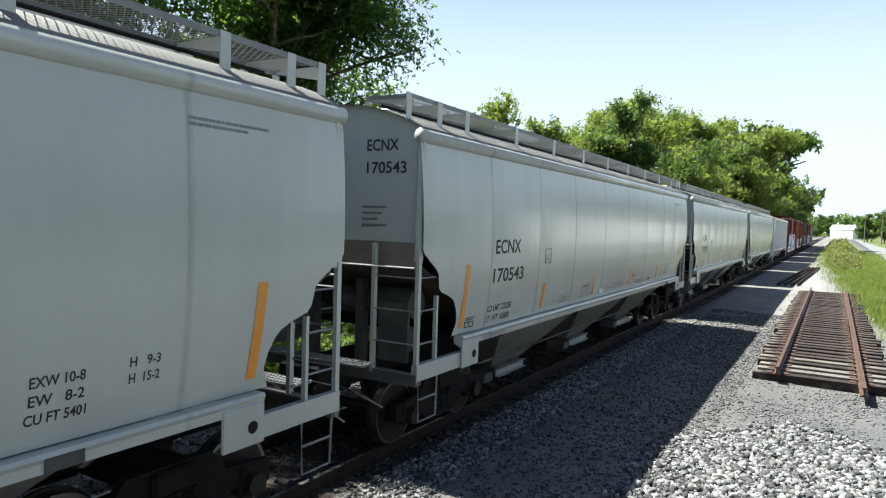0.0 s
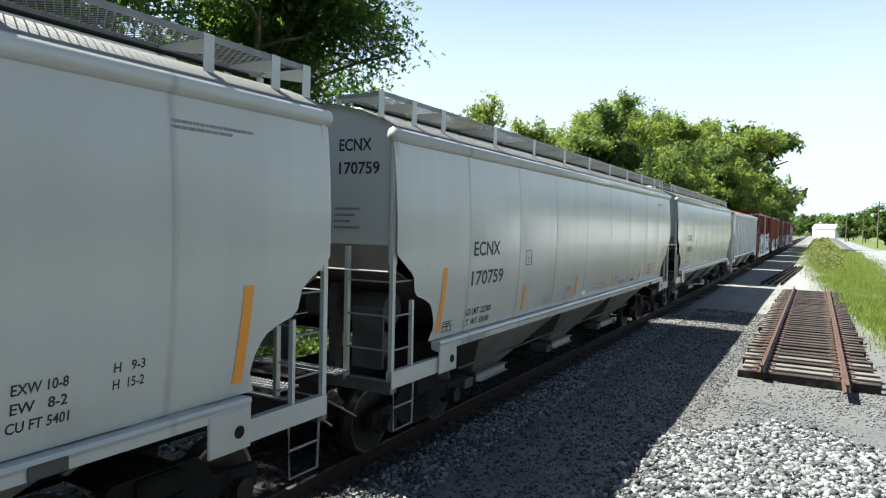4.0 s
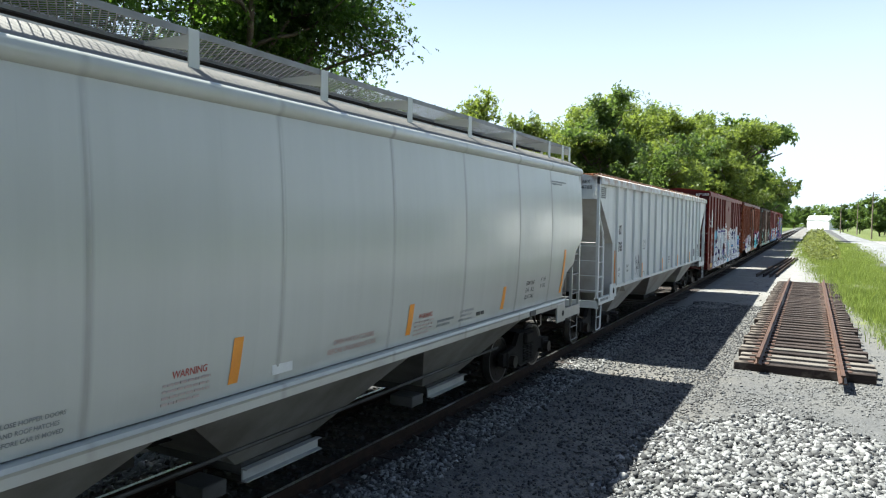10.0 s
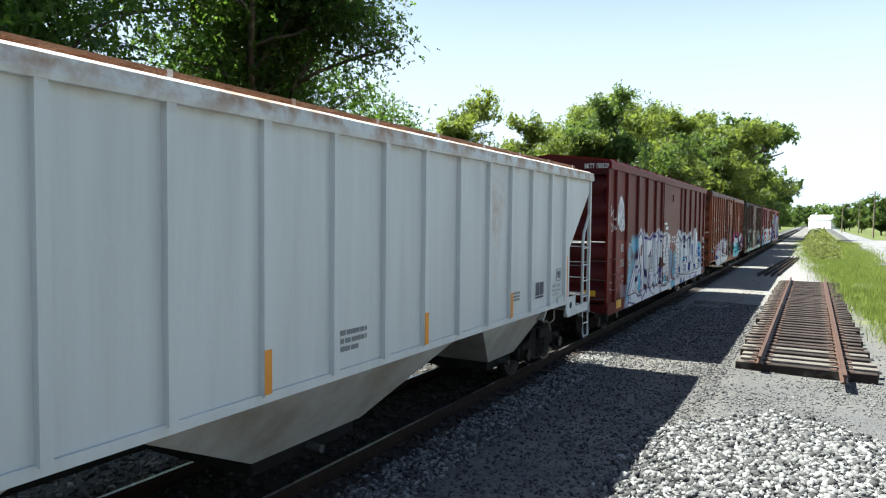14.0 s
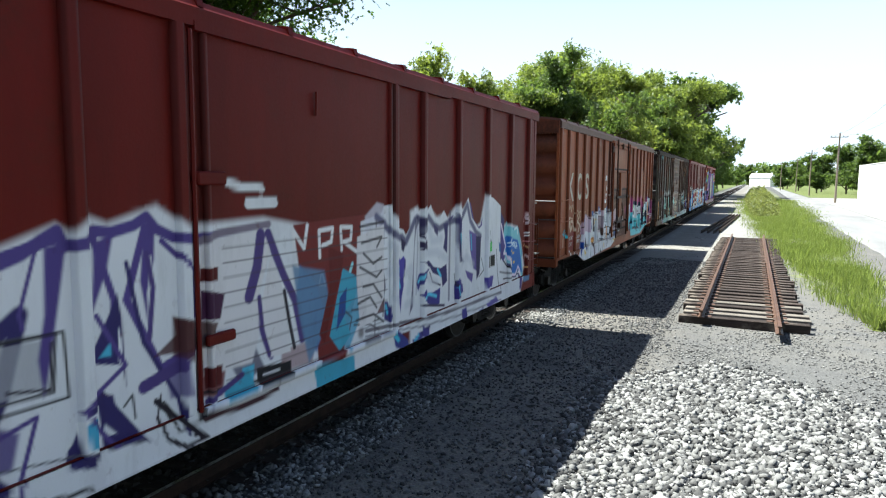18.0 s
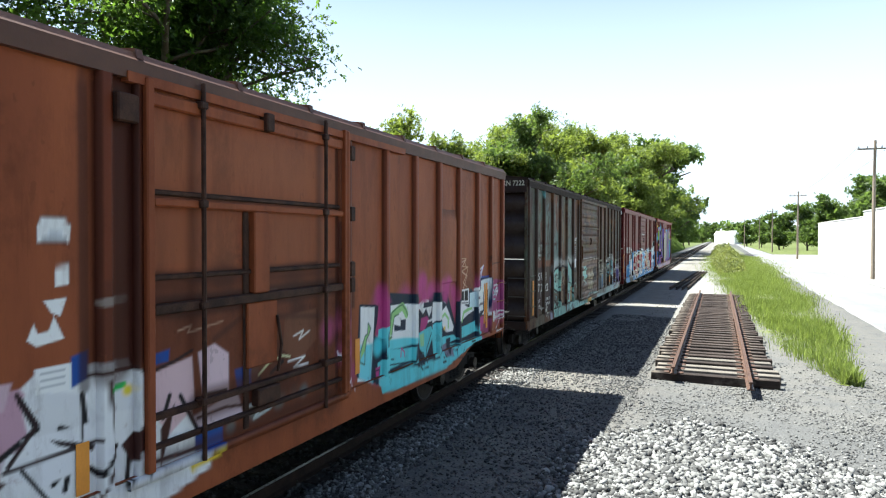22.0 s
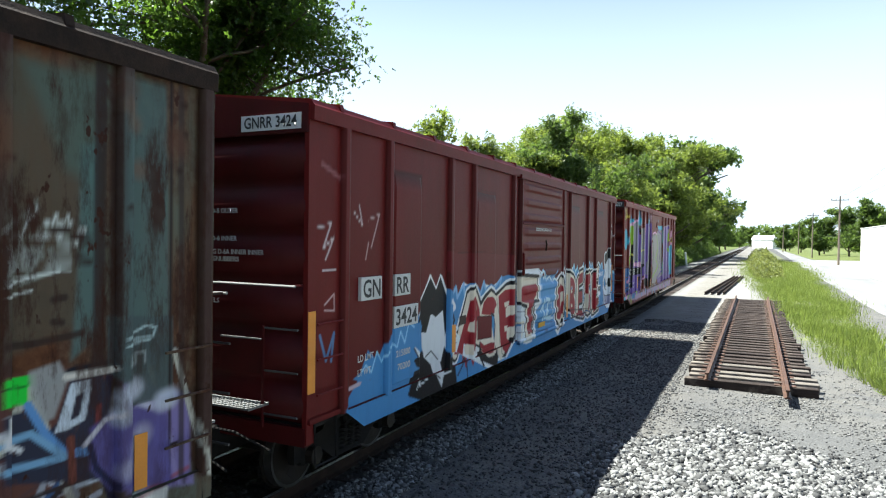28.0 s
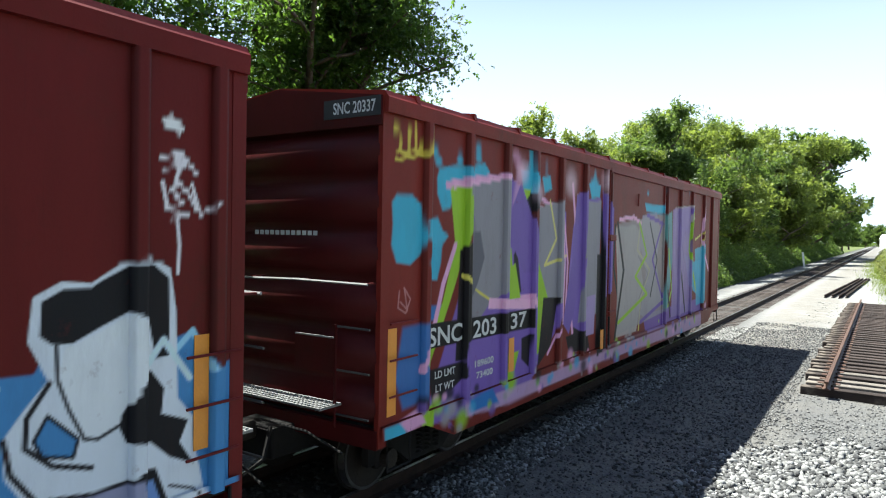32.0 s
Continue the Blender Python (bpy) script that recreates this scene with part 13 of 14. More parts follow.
line([(12.26, 2.23), (12.44, 2.38), (12.55, 2.17), (12.65, 2.31), (12.80, 2.09)], 0.045, (160, 204, 232), 0.02)
blob([(12.94, 2.20), (13.17, 2.40), (13.34, 2.23), (13.46, 2.37), (13.67, 2.15)], (74, 128, 178))
line([(12.94, 2.20), (13.17, 2.40), (13.34, 2.23), (13.46, 2.37), (13.67, 2.15)], 0.045, (160, 204, 232), 0.02)
blob([(14.12, 1.99), (14.36, 2.33), (14.71, 1.98)], (74, 128, 178))
line([(14.12, 1.99), (14.36, 2.33), (14.71, 1.98)], 0.045, (160, 204, 232), 0.02)
blob([(15.82, 1.91), (15.94, 2.20), (16.19, 1.90)], (74, 128, 178))
line([(15.82, 1.91), (15.94, 2.20), (16.19, 1.90)], 0.045, (160, 204, 232), 0.02)
line([(10.57, 2.22), (10.91, 2.18), (11.22, 2.11), (11.38, 2.00), (11.48, 1.84), (11.45, 1.72), (11.36, 1.63), (11.48, 1.49), (11.53, 1.25), (11.48, 0.98), (10.58, 1.30), (10.57, 2.22)], 0.16, (220, 226, 230), 0.02)
blob([(10.57, 2.22), (10.91, 2.18), (11.22, 2.11), (11.38, 2.00), (11.48, 1.84), (11.45, 1.72), (11.36, 1.63), (11.48, 1.49), (11.53, 1.25), (11.48, 0.98), (10.58, 1.30)], (214, 204, 186))
line([(10.57, 2.22), (10.91, 2.18), (11.22, 2.11), (11.38, 2.00), (11.48, 1.84), (11.45, 1.72), (11.36, 1.63), (11.48, 1.49), (11.53, 1.25), (11.48, 0.98), (10.58, 1.30), (10.57, 2.22)], 0.07, (26, 26, 30))
blob([(10.78, 2.06), (10.91, 2.08), (11.26, 1.98), (11.40, 1.82), (11.38, 1.72), (11.26, 1.57), (11.38, 1.42), (11.41, 1.17), (11.28, 1.05), (10.77, 1.24)], (140, 34, 44))
blob([(10.96, 1.75), (11.06, 1.84), (11.16, 1.75), (11.05, 1.71), (11.15, 1.67), (10.98, 1.64)], (214, 204, 186), 0.015)
blob([(11.00, 1.79), (11.10, 1.80), (11.10, 1.74), (11.02, 1.73)], (60, 110, 160), 0.015)
blob([(10.98, 1.35), (11.11, 1.38), (11.15, 1.29), (11.01, 1.28)], (214, 204, 186), 0.015)
line([(11.52, 1.94), (11.65, 2.05), (11.93, 2.11), (11.98, 2.18), (12.41, 2.23), (12.44, 1.82), (12.34, 1.79), (11.93, 1.74), (11.93, 1.64), (12.35, 1.64), (12.37, 1.28), (11.94, 1.28), (11.96, 1.13), (12.49, 1.11), (12.52, 0.90), (12.35, 0.85), (11.50, 0.98), (11.50, 1.63), (11.52, 1.94)], 0.16, (220, 226, 230), 0.02)
blob([(11.52, 1.94), (11.65, 2.05), (11.93, 2.11), (11.98, 2.18), (12.41, 2.23), (12.44, 1.82), (12.34, 1.79), (11.93, 1.74), (11.93, 1.64), (12.35, 1.64), (12.37, 1.28), (11.94, 1.28), (11.96, 1.13), (12.49, 1.11), (12.52, 0.90), (12.35, 0.85), (11.50, 0.98), (11.50, 1.63)], (214, 204, 186))
line([(11.52, 1.94), (11.65, 2.05), (11.93, 2.11), (11.98, 2.18), (12.41, 2.23), (12.44, 1.82), (12.34, 1.79), (11.93, 1.74), (11.93, 1.64), (12.35, 1.64), (12.37, 1.28), (11.94, 1.28), (11.96, 1.13), (12.49, 1.11), (12.52, 0.90), (12.35, 0.85), (11.50, 0.98), (11.50, 1.63), (11.52, 1.94)], 0.07, (26, 26, 30))
blob([(11.70, 1.99), (11.92, 2.06), (11.92, 0.99), (11.72, 1.02), (11.74, 1.58)], (140, 34, 44))
blob([(11.92, 2.07), (12.36, 2.14), (12.37, 1.85), (11.92, 1.80)], (140, 34, 44))
blob([(11.92, 1.61), (12.31, 1.62), (12.32, 1.31), (11.93, 1.31)], (140, 34, 44))
blob([(11.93, 1.12), (12.51, 1.06), (12.42, 0.91), (11.93, 0.97)], (140, 34, 44))
line([(13.50, 2.13), (13.25, 2.12), (12.97, 2.22), (12.71, 2.11), (12.54, 1.88), (12.52, 1.59), (12.65, 1.45), (12.54, 1.24), (12.42, 1.17), (12.59, 0.95), (12.88, 0.88), (13.28, 0.94), (13.44, 1.02), (13.38, 1.47), (13.33, 1.63), (13.12, 1.65), (13.34, 1.75), (13.37, 1.98), (13.50, 2.13)], 0.16, (220, 226, 230), 0.02)
blob([(13.50, 2.13), (13.25, 2.12), (12.97, 2.22), (12.71, 2.11), (12.54, 1.88), (12.52, 1.59), (12.65, 1.45), (12.54, 1.24), (12.42, 1.17), (12.59, 0.95), (12.88, 0.88), (13.28, 0.94), (13.44, 1.02), (13.38, 1.47), (13.33, 1.63), (13.12, 1.65), (13.34, 1.75), (13.37, 1.98)], (214, 204, 186))
line([(13.50, 2.13), (13.25, 2.12), (12.97, 2.22), (12.71, 2.11), (12.54, 1.88), (12.52, 1.59), (12.65, 1.45), (12.54, 1.24), (12.42, 1.17), (12.59, 0.95), (12.88, 0.88), (13.28, 0.94), (13.44, 1.02), (13.38, 1.47), (13.33, 1.63), (13.12, 1.65), (13.34, 1.75), (13.37, 1.98), (13.50, 2.13)], 0.07, (26, 26, 30))
blob([(12.74, 2.05), (13.08, 2.12), (13.29, 1.98), (13.26, 1.76), (13.07, 1.74), (12.93, 1.82), (12.89, 1.66), (13.18, 1.51), (13.33, 1.36), (13.31, 1.10), (13.10, 0.98), (12.77, 1.02), (12.92, 1.32), (12.68, 1.55), (12.64, 1.81)], (140, 34, 44))
blob([(12.89, 1.80), (13.02, 1.80), (13.18, 1.63), (12.95, 1.64)], (214, 204, 186), 0.015)
blob([(12.59, 1.47), (12.81, 1.53), (13.02, 1.29), (12.87, 1.20), (12.73, 1.34)], (214, 204, 186), 0.015)
blob([(13.34, 1.75), (13.40, 1.46), (13.15, 1.63)], (74, 128, 178), 0.015)
line([(13.38, 2.03), (13.84, 2.11), (14.19, 2.30), (14.25, 2.19), (14.19, 1.76), (13.99, 1.76), (14.19, 1.70), (14.18, 1.30), (14.29, 1.26), (14.30, 0.93), (13.53, 0.84), (13.37, 0.85), (13.36, 1.47), (13.38, 2.03)], 0.16, (220, 226, 230), 0.02)
blob([(13.38, 2.03), (13.84, 2.11), (14.19, 2.30), (14.25, 2.19), (14.19, 1.76), (13.99, 1.76), (14.19, 1.70), (14.18, 1.30), (14.29, 1.26), (14.30, 0.93), (13.53, 0.84), (13.37, 0.85), (13.36, 1.47)], (214, 204, 186))
line([(13.38, 2.03), (13.84, 2.11), (14.19, 2.30), (14.25, 2.19), (14.19, 1.76), (13.99, 1.76), (14.19, 1.70), (14.18, 1.30), (14.29, 1.26), (14.30, 0.93), (13.53, 0.84), (13.37, 0.85), (13.36, 1.47), (13.38, 2.03)], 0.07, (26, 26, 30))
blob([(13.54, 2.05), (13.84, 2.07), (13.86, 1.58), (14.13, 1.69), (14.11, 1.49), (13.83, 1.31), (14.23, 1.29), (14.19, 1.03), (13.62, 0.89), (13.49, 1.28)], (140, 34, 44))
line([(13.85, 1.85), (14.18, 1.86)], 0.05, (26, 26, 30))
line([(13.83, 1.38), (14.18, 1.40)], 0.05, (26, 26, 30))
line([(13.72, 1.58), (13.86, 1.58)], 0.05, (214, 204, 186))
line([(13.97, 1.96), (14.08, 2.02), (14.00, 1.91)], 0.02, (214, 220, 224), 0.012)
line([(14.16, 1.96), (14.18, 1.85)], 0.02, (214, 220, 224), 0.012)
line([(14.31, 1.97), (14.48, 1.96)], 0.02, (214, 220, 224), 0.012)
line([(10.71, 1.24), (11.49, 1.18), (12.74, 1.09), (14.17, 0.94)], 0.03, (40, 30, 34), 0.015, 0.7)
blob([(14.08, 1.62), (14.60, 1.65), (14.59, 1.35), (14.11, 1.36)], (222, 222, 222), 0.015)
blob([(14.13, 1.58), (14.32, 1.58), (14.32, 1.41), (14.14, 1.40)], (40, 34, 36), 0.012)
blob([(14.35, 1.59), (14.56, 1.60), (14.55, 1.42), (14.36, 1.41)], (40, 34, 36), 0.012)
line([(12.00, 0.89), (12.74, 1.04), (13.18, 0.97)], 0.03, (50, 90, 140), 0.02)
blob([(14.15, 1.68), (14.62, 1.66), (14.62, 1.38), (14.17, 1.34)], (226, 226, 226), 0.015)
blob([(14.20, 1.63), (14.36, 1.62), (14.37, 1.47), (14.21, 1.49)], (40, 34, 36), 0.012)
blob([(14.39, 1.63), (14.59, 1.62), (14.59, 1.45), (14.40, 1.47)], (40, 34, 36), 0.012)
line([(14.05, 2.01), (14.63, 1.98)], 0.03, (196, 206, 216), 0.02)
line([(15.94, 2.06), (16.05, 2.21), (16.27, 1.90)], 0.03, (196, 216, 236), 0.02)
blob([(14.52, 2.19), (14.69, 2.33), (14.89, 2.04), (15.00, 1.95), (15.11, 1.98), (15.28, 2.28), (16.10, 2.20), (16.29, 2.25), (16.42, 2.06), (16.51, 1.94), (16.63, 1.98), (16.70, 0.88), (16.44, 0.83), (15.42, 0.88), (15.14, 0.92), (14.51, 1.04)], (74, 128, 178), 0.03)
line([(14.52, 2.24), (14.69, 2.33), (14.84, 2.07), (14.95, 1.96)], 0.05, (150, 196, 226), 0.02)
line([(16.06, 2.05), (16.17, 2.14), (16.29, 2.25), (16.46, 1.94)], 0.05, (150, 196, 226), 0.02)
blob([(15.14, 2.30), (15.17, 2.57), (15.34, 2.66), (15.53, 2.64), (15.73, 2.76), (15.94, 2.80), (16.10, 2.72), (16.15, 2.41), (16.17, 1.77), (16.30, 1.61), (16.31, 1.42), (16.37, 1.18), (16.44, 0.83), (15.75, 0.85), (15.42, 0.88), (15.21, 1.01), (15.15, 1.29), (15.02, 1.50), (15.00, 1.73), (15.12, 1.89), (15.26, 2.05)], (206, 212, 220))
blob([(15.21, 2.33), (15.22, 2.54), (15.35, 2.61), (15.53, 2.61), (15.59, 2.65), (15.80, 2.75), (15.97, 2.75), (16.09, 2.65), (16.10, 2.09), (15.99, 2.08), (15.93, 2.37), (15.79, 2.43), (15.60, 2.35), (15.41, 2.26), (15.28, 2.27)], (26, 26, 30), 0.012)
blob([(15.36, 2.23), (15.60, 2.32), (15.80, 2.41), (15.93, 2.35), (15.95, 2.01), (15.88, 1.81), (15.74, 1.67), (15.57, 1.62), (15.49, 1.63), (15.38, 1.84), (15.32, 2.04)], (212, 216, 222), 0.012)
line([(15.31, 2.26), (15.32, 2.04), (15.39, 1.84), (15.49, 1.63), (15.58, 1.61), (15.74, 1.67), (15.88, 1.81)], 0.025, (26, 26, 30), 0.01)
blob([(15.74, 1.73), (15.95, 2.01), (16.06, 1.86), (16.04, 1.68), (16.26, 1.59), (16.19, 1.44), (16.31, 1.25), (16.11, 1.35), (15.96, 1.49), (15.78, 1.53), (15.73, 1.64)], (26, 26, 30), 0.015)
line([(15.27, 2.03), (15.14, 1.84), (15.13, 1.66), (15.29, 1.51), (15.54, 1.43)], 0.035, (26, 26, 30), 0.012)
blob([(15.26, 1.82), (15.45, 1.64), (15.42, 1.53), (15.23, 1.58), (15.18, 1.69)], (74, 128, 178), 0.015)
line([(15.26, 1.83), (15.45, 1.64), (15.42, 1.53), (15.23, 1.58), (15.18, 1.69), (15.26, 1.83)], 0.025, (26, 26, 30), 0.01)
line([(15.01, 1.73), (15.05, 1.52), (15.21, 1.29), (15.30, 1.20)], 0.035, (26, 26, 30), 0.012)
blob([(15.27, 1.30), (15.55, 1.25), (15.89, 1.27), (15.97, 0.97), (15.36, 0.99), (15.27, 1.16)], (142, 144, 170), 0.015)
line([(15.27, 1.30), (15.55, 1.25), (15.89, 1.27)], 0.03, (26, 26, 30), 0.012)
blob([(15.85, 1.31), (16.00, 1.30), (16.12, 0.98), (16.24, 0.67), (16.16, 0.67), (16.00, 0.95)], (26, 26, 30), 0.012)
blob([(15.89, 1.22), (15.98, 1.22), (16.06, 0.99), (15.97, 1.02)], (110, 140, 190), 0.012)
line([(16.11, 1.14), (16.31, 1.06), (16.44, 0.89)], 0.02, (26, 26, 30), 0.01)
line([(15.36, 1.06), (15.45, 1.13), (15.62, 1.04)], 0.02, (26, 26, 30), 0.01)
line([(15.13, 1.29), (15.16, 1.01), (15.36, 0.90)], 0.04, (26, 26, 30), 0.012)
line([(14.36, 2.02), (14.42, 2.03), (14.34, 1.92), (14.42, 1.93)], 0.022, (196, 206, 216), 0.012)
line([(14.49, 2.03), (14.45, 1.96), (14.54, 1.95)], 0.022, (196, 206, 216), 0.012)
line([(14.53, 2.04), (14.54, 1.91)], 0.022, (196, 206, 216), 0.012)
line([(14.58, 2.04), (14.59, 1.93), (14.66, 1.94), (14.64, 2.04)], 0.022, (196, 206, 216), 0.012)
line([(14.69, 2.04), (14.74, 2.03), (14.70, 1.95), (14.76, 1.95)], 0.022, (196, 206, 216), 0.012)
line([(14.79, 1.94), (14.78, 2.05), (14.85, 1.96), (14.84, 2.07)], 0.022, (196, 206, 216), 0.012)
line([(14.90, 2.02), (14.98, 2.04)], 0.022, (196, 206, 216), 0.012)
line([(14.85, 1.12), (14.98, 1.17), (15.01, 1.03)], 0.03, (170, 196, 220))
line([(14.90, 1.17), (15.12, 1.13), (15.21, 1.04)], 0.03, (40, 80, 140), 0.02)
blob([(16.02, 3.79), (16.10, 3.82), (16.16, 3.78), (16.22, 3.75), (16.17, 3.68), (16.10, 3.70), (16.04, 3.73)], (228, 226, 230), 0.008)
line([(16.02, 3.51), (16.18, 3.55), (16.24, 3.49), (16.31, 3.41)], 0.033, (222, 214, 218), 0.012)
line([(16.04, 3.43), (16.21, 3.46), (16.13, 3.54), (16.16, 3.41)], 0.032, (222, 214, 218), 0.012)
line([(16.03, 3.34), (16.07, 3.16), (16.20, 3.18), (16.10, 3.29), (16.18, 3.32)], 0.033, (222, 214, 218), 0.012)
line([(16.20, 3.50), (16.13, 3.34), (16.24, 3.27), (16.32, 3.13)], 0.031, (222, 214, 218), 0.012)
line([(16.06, 3.14), (16.24, 3.10), (16.10, 3.08)], 0.032, (222, 214, 218), 0.012)
line([(16.15, 3.08), (16.17, 2.89), (16.16, 2.68)], 0.028, (222, 214, 218), 0.012)
line([(16.27, 3.33), (16.35, 3.11), (16.48, 3.19)], 0.029, (222, 214, 218), 0.012)
line([(15.94, 2.06), (16.05, 2.21), (16.27, 1.90)], 0.05, (196, 216, 236), 0.02)

brick_paint = Spray()
blob, line, cloud = brick_paint.blob, brick_paint.line, brick_paint.cloud
blob([(0.16, 3.32), (0.24, 3.41), (0.51, 3.42), (0.69, 3.32), (0.72, 3.11), (0.76, 2.97), (0.69, 2.77), (0.49, 2.66), (0.25, 2.69), (0.16, 2.87), (0.18, 3.10)], (72, 160, 186), 0.05)
blob([(0.76, 3.16), (1.01, 3.19), (1.12, 3.04), (1.25, 2.99), (1.11, 2.87), (1.09, 2.67), (1.02, 2.47), (0.86, 2.48), (0.81, 2.68), (0.87, 2.87), (0.77, 2.97)], (72, 160, 186), 0.05)
blob([(1.04, 3.76), (1.36, 3.82), (1.70, 3.83), (1.76, 3.71), (1.65, 3.60), (1.37, 3.53), (1.27, 3.30), (1.11, 3.27), (1.00, 3.46), (0.99, 3.65)], (72, 160, 186), 0.05)
blob([(1.76, 3.84), (2.06, 3.92), (2.19, 3.82), (2.15, 3.71), (1.82, 3.66)], (72, 160, 186), 0.05)
blob([(3.07, 3.92), (3.45, 3.98), (3.62, 3.84), (3.55, 3.62), (3.16, 3.63)], (72, 160, 186), 0.05)
blob([(3.78, 3.88), (4.06, 3.92), (4.13, 3.72), (3.87, 3.64)], (72, 160, 186), 0.05)
blob([(5.66, 3.92), (5.88, 4.00), (6.23, 3.92), (6.19, 3.70), (5.79, 3.67)], (72, 160, 186), 0.05)
blob([(8.82, 3.74), (9.47, 3.73), (10.36, 3.76), (10.46, 3.56), (9.66, 3.54), (8.93, 3.57)], (72, 160, 186), 0.05)
for u, v in ((0.93, 3.92), (1.01, 3.83), (1.90, 4.06), (1.91, 3.96), (3.39, 4.22), (3.40, 4.10), (5.94, 4.14), (1.47, 3.89), (9.02, 3.97), (10.41, 4.05), (12.74, 4.18), (3.92, 4.02)):
    cloud(u, v, 0.12, (72, 160, 186), 0.9)
blob([(0.38, 1.99), (0.83, 2.00), (0.84, 1.12), (0.41, 1.10), (0.26, 1.45)], (50, 108, 168), 0.08, 0.85)
blob([(0.85, 2.19), (1.13, 2.17), (1.01, 2.01), (0.83, 2.02)], (50, 108, 168), 0.05, 0.9)
blob([(1.71, 3.63), (2.72, 3.81), (3.08, 3.69), (3.02, 3.45), (2.97, 3.15), (3.13, 2.86), (3.44, 2.80), (3.67, 2.92), (3.80, 3.42), (4.40, 3.51), (4.69, 3.39), (4.74, 2.52), (4.68, 1.98), (4.35, 1.48), (3.24, 0.75), (2.69, 0.73), (1.65, 0.79), (0.80, 0.83), (0.98, 1.24), (1.48, 2.20), (1.69, 2.66), (1.73, 3.02)], (112, 86, 158), 0.04)
blob([(1.78, 3.18), (2.34, 3.36), (2.30, 2.81), (2.45, 2.24), (2.02, 1.94), (1.72, 1.97), (1.75, 2.65)], (122, 118, 124), 0.03)
blob([(3.80, 3.42), (4.50, 3.41), (4.67, 2.72), (4.68, 1.98), (4.23, 2.01), (3.85, 2.61)], (122, 118, 124), 0.03)
blob([(1.26, 3.57), (1.71, 3.63), (1.78, 3.18), (1.42, 2.41), (0.87, 1.45), (0.77, 1.57), (1.15, 2.22), (1.40, 2.87), (1.33, 3.22)], (142, 178, 44), 0.03)
blob([(3.09, 3.63), (3.42, 3.68), (3.25, 3.34), (3.07, 2.92), (3.07, 3.33)], (142, 178, 44), 0.03)
blob([(3.59, 2.80), (3.85, 2.54), (4.24, 1.82), (3.76, 1.23), (3.65, 1.80)], (142, 178, 44), 0.03)
blob([(2.70, 2.86), (2.84, 2.80), (2.94, 2.22), (2.80, 2.11)], (142, 178, 44), 0.03)
blob([(2.70, 1.37), (3.13, 1.37), (2.87, 0.82), (2.69, 0.73)], (142, 178, 44), 0.03)
blob([(0.65, 1.01), (0.99, 1.04), (0.95, 0.80), (0.75, 0.82)], (142, 178, 44), 0.03)
blob([(3.10, 3.36), (3.39, 3.61), (3.79, 3.64), (3.72, 3.48), (3.26, 3.22)], (24, 22, 26), 0.03)
blob([(2.91, 2.74), (3.01, 2.80), (3.16, 2.20), (2.94, 2.19)], (24, 22, 26), 0.03)
blob([(1.51, 2.81), (1.74, 2.92), (1.82, 2.39), (1.62, 1.45), (1.45, 1.47), (1.48, 2.20)], (24, 22, 26), 0.03)
blob([(0.87, 1.45), (1.62, 1.45), (1.69, 1.26), (0.99, 0.99)], (24, 22, 26), 0.03)
blob([(3.20, 1.54), (3.50, 1.57), (3.45, 1.09), (3.21, 1.24)], (24, 22, 26), 0.03)
blob([(5.00, 1.52), (5.73, 1.34), (5.86, 1.03), (5.54, 1.00), (5.01, 1.28)], (24, 22, 26), 0.03)
line([(1.58, 2.50), (2.01, 2.27), (2.53, 2.07)], 0.06, (196, 184, 84), 0.02)
line([(4.02, 2.57), (4.73, 2.69)], 0.05, (196, 184, 84), 0.02)
line([(1.21, 3.58), (1.94, 3.70), (2.79, 3.81)], 0.09, (206, 152, 186), 0.02)
line([(1.40, 2.87), (1.15, 2.42), (0.98, 1.93), (0.73, 1.48)], 0.08, (206, 152, 186), 0.02)
line([(3.80, 3.54), (4.59, 3.42), (4.80, 2.58), (4.74, 1.71), (4.10, 1.19)], 0.06, (206, 152, 186), 0.02)
line([(2.76, 2.11), (3.50, 2.11), (3.57, 2.00)], 0.1, (206, 152, 186), 0.02)
line([(2.92, 4.11), (3.07, 3.92), (2.95, 3.44)], 0.2, (206, 152, 186), 0.12, 0.5)
blob([(5.16, 3.61), (6.24, 3.70), (6.26, 3.48), (5.66, 2.35), (5.52, 1.36), (4.90, 1.56), (4.85, 2.38), (4.99, 3.12)], (112, 86, 158), 0.03)
blob([(5.27, 3.54), (6.13, 3.62), (5.61, 3.13), (5.64, 2.71), (5.33, 2.57)], (122, 118, 124), 0.03)
blob([(6.20, 3.58), (6.50, 3.37), (6.59, 2.16), (6.17, 1.44), (6.01, 2.04), (6.31, 2.77)], (24, 22, 26), 0.03)
line([(4.95, 3.84), (5.12, 3.06), (4.86, 2.11), (5.06, 1.41)], 0.08, (206, 152, 186), 0.03)
line([(5.70, 1.84), (6.15, 2.33)], 0.07, (142, 178, 44), 0.02)
blob([(7.01, 3.19), (8.25, 3.26), (8.56, 3.09), (8.61, 2.49), (8.81, 2.06), (8.43, 1.06), (7.17, 1.07), (7.25, 1.81)], (168, 156, 150), 0.03, 0.9)
blob([(8.68, 3.48), (9.73, 3.56), (10.06, 3.11), (9.76, 2.47), (10.27, 1.61), (9.37, 1.23), (8.65, 1.38), (9.02, 2.22), (8.58, 2.84)], (140, 132, 150), 0.03, 0.95)
line([(8.55, 3.26), (8.38, 2.75), (9.27, 2.30), (8.68, 1.72), (8.58, 1.08)], 0.07, (196, 184, 84), 0.02)
line([(7.01, 3.23), (6.94, 2.46), (7.25, 1.81), (7.12, 1.07)], 0.08, (24, 22, 26), 0.02)
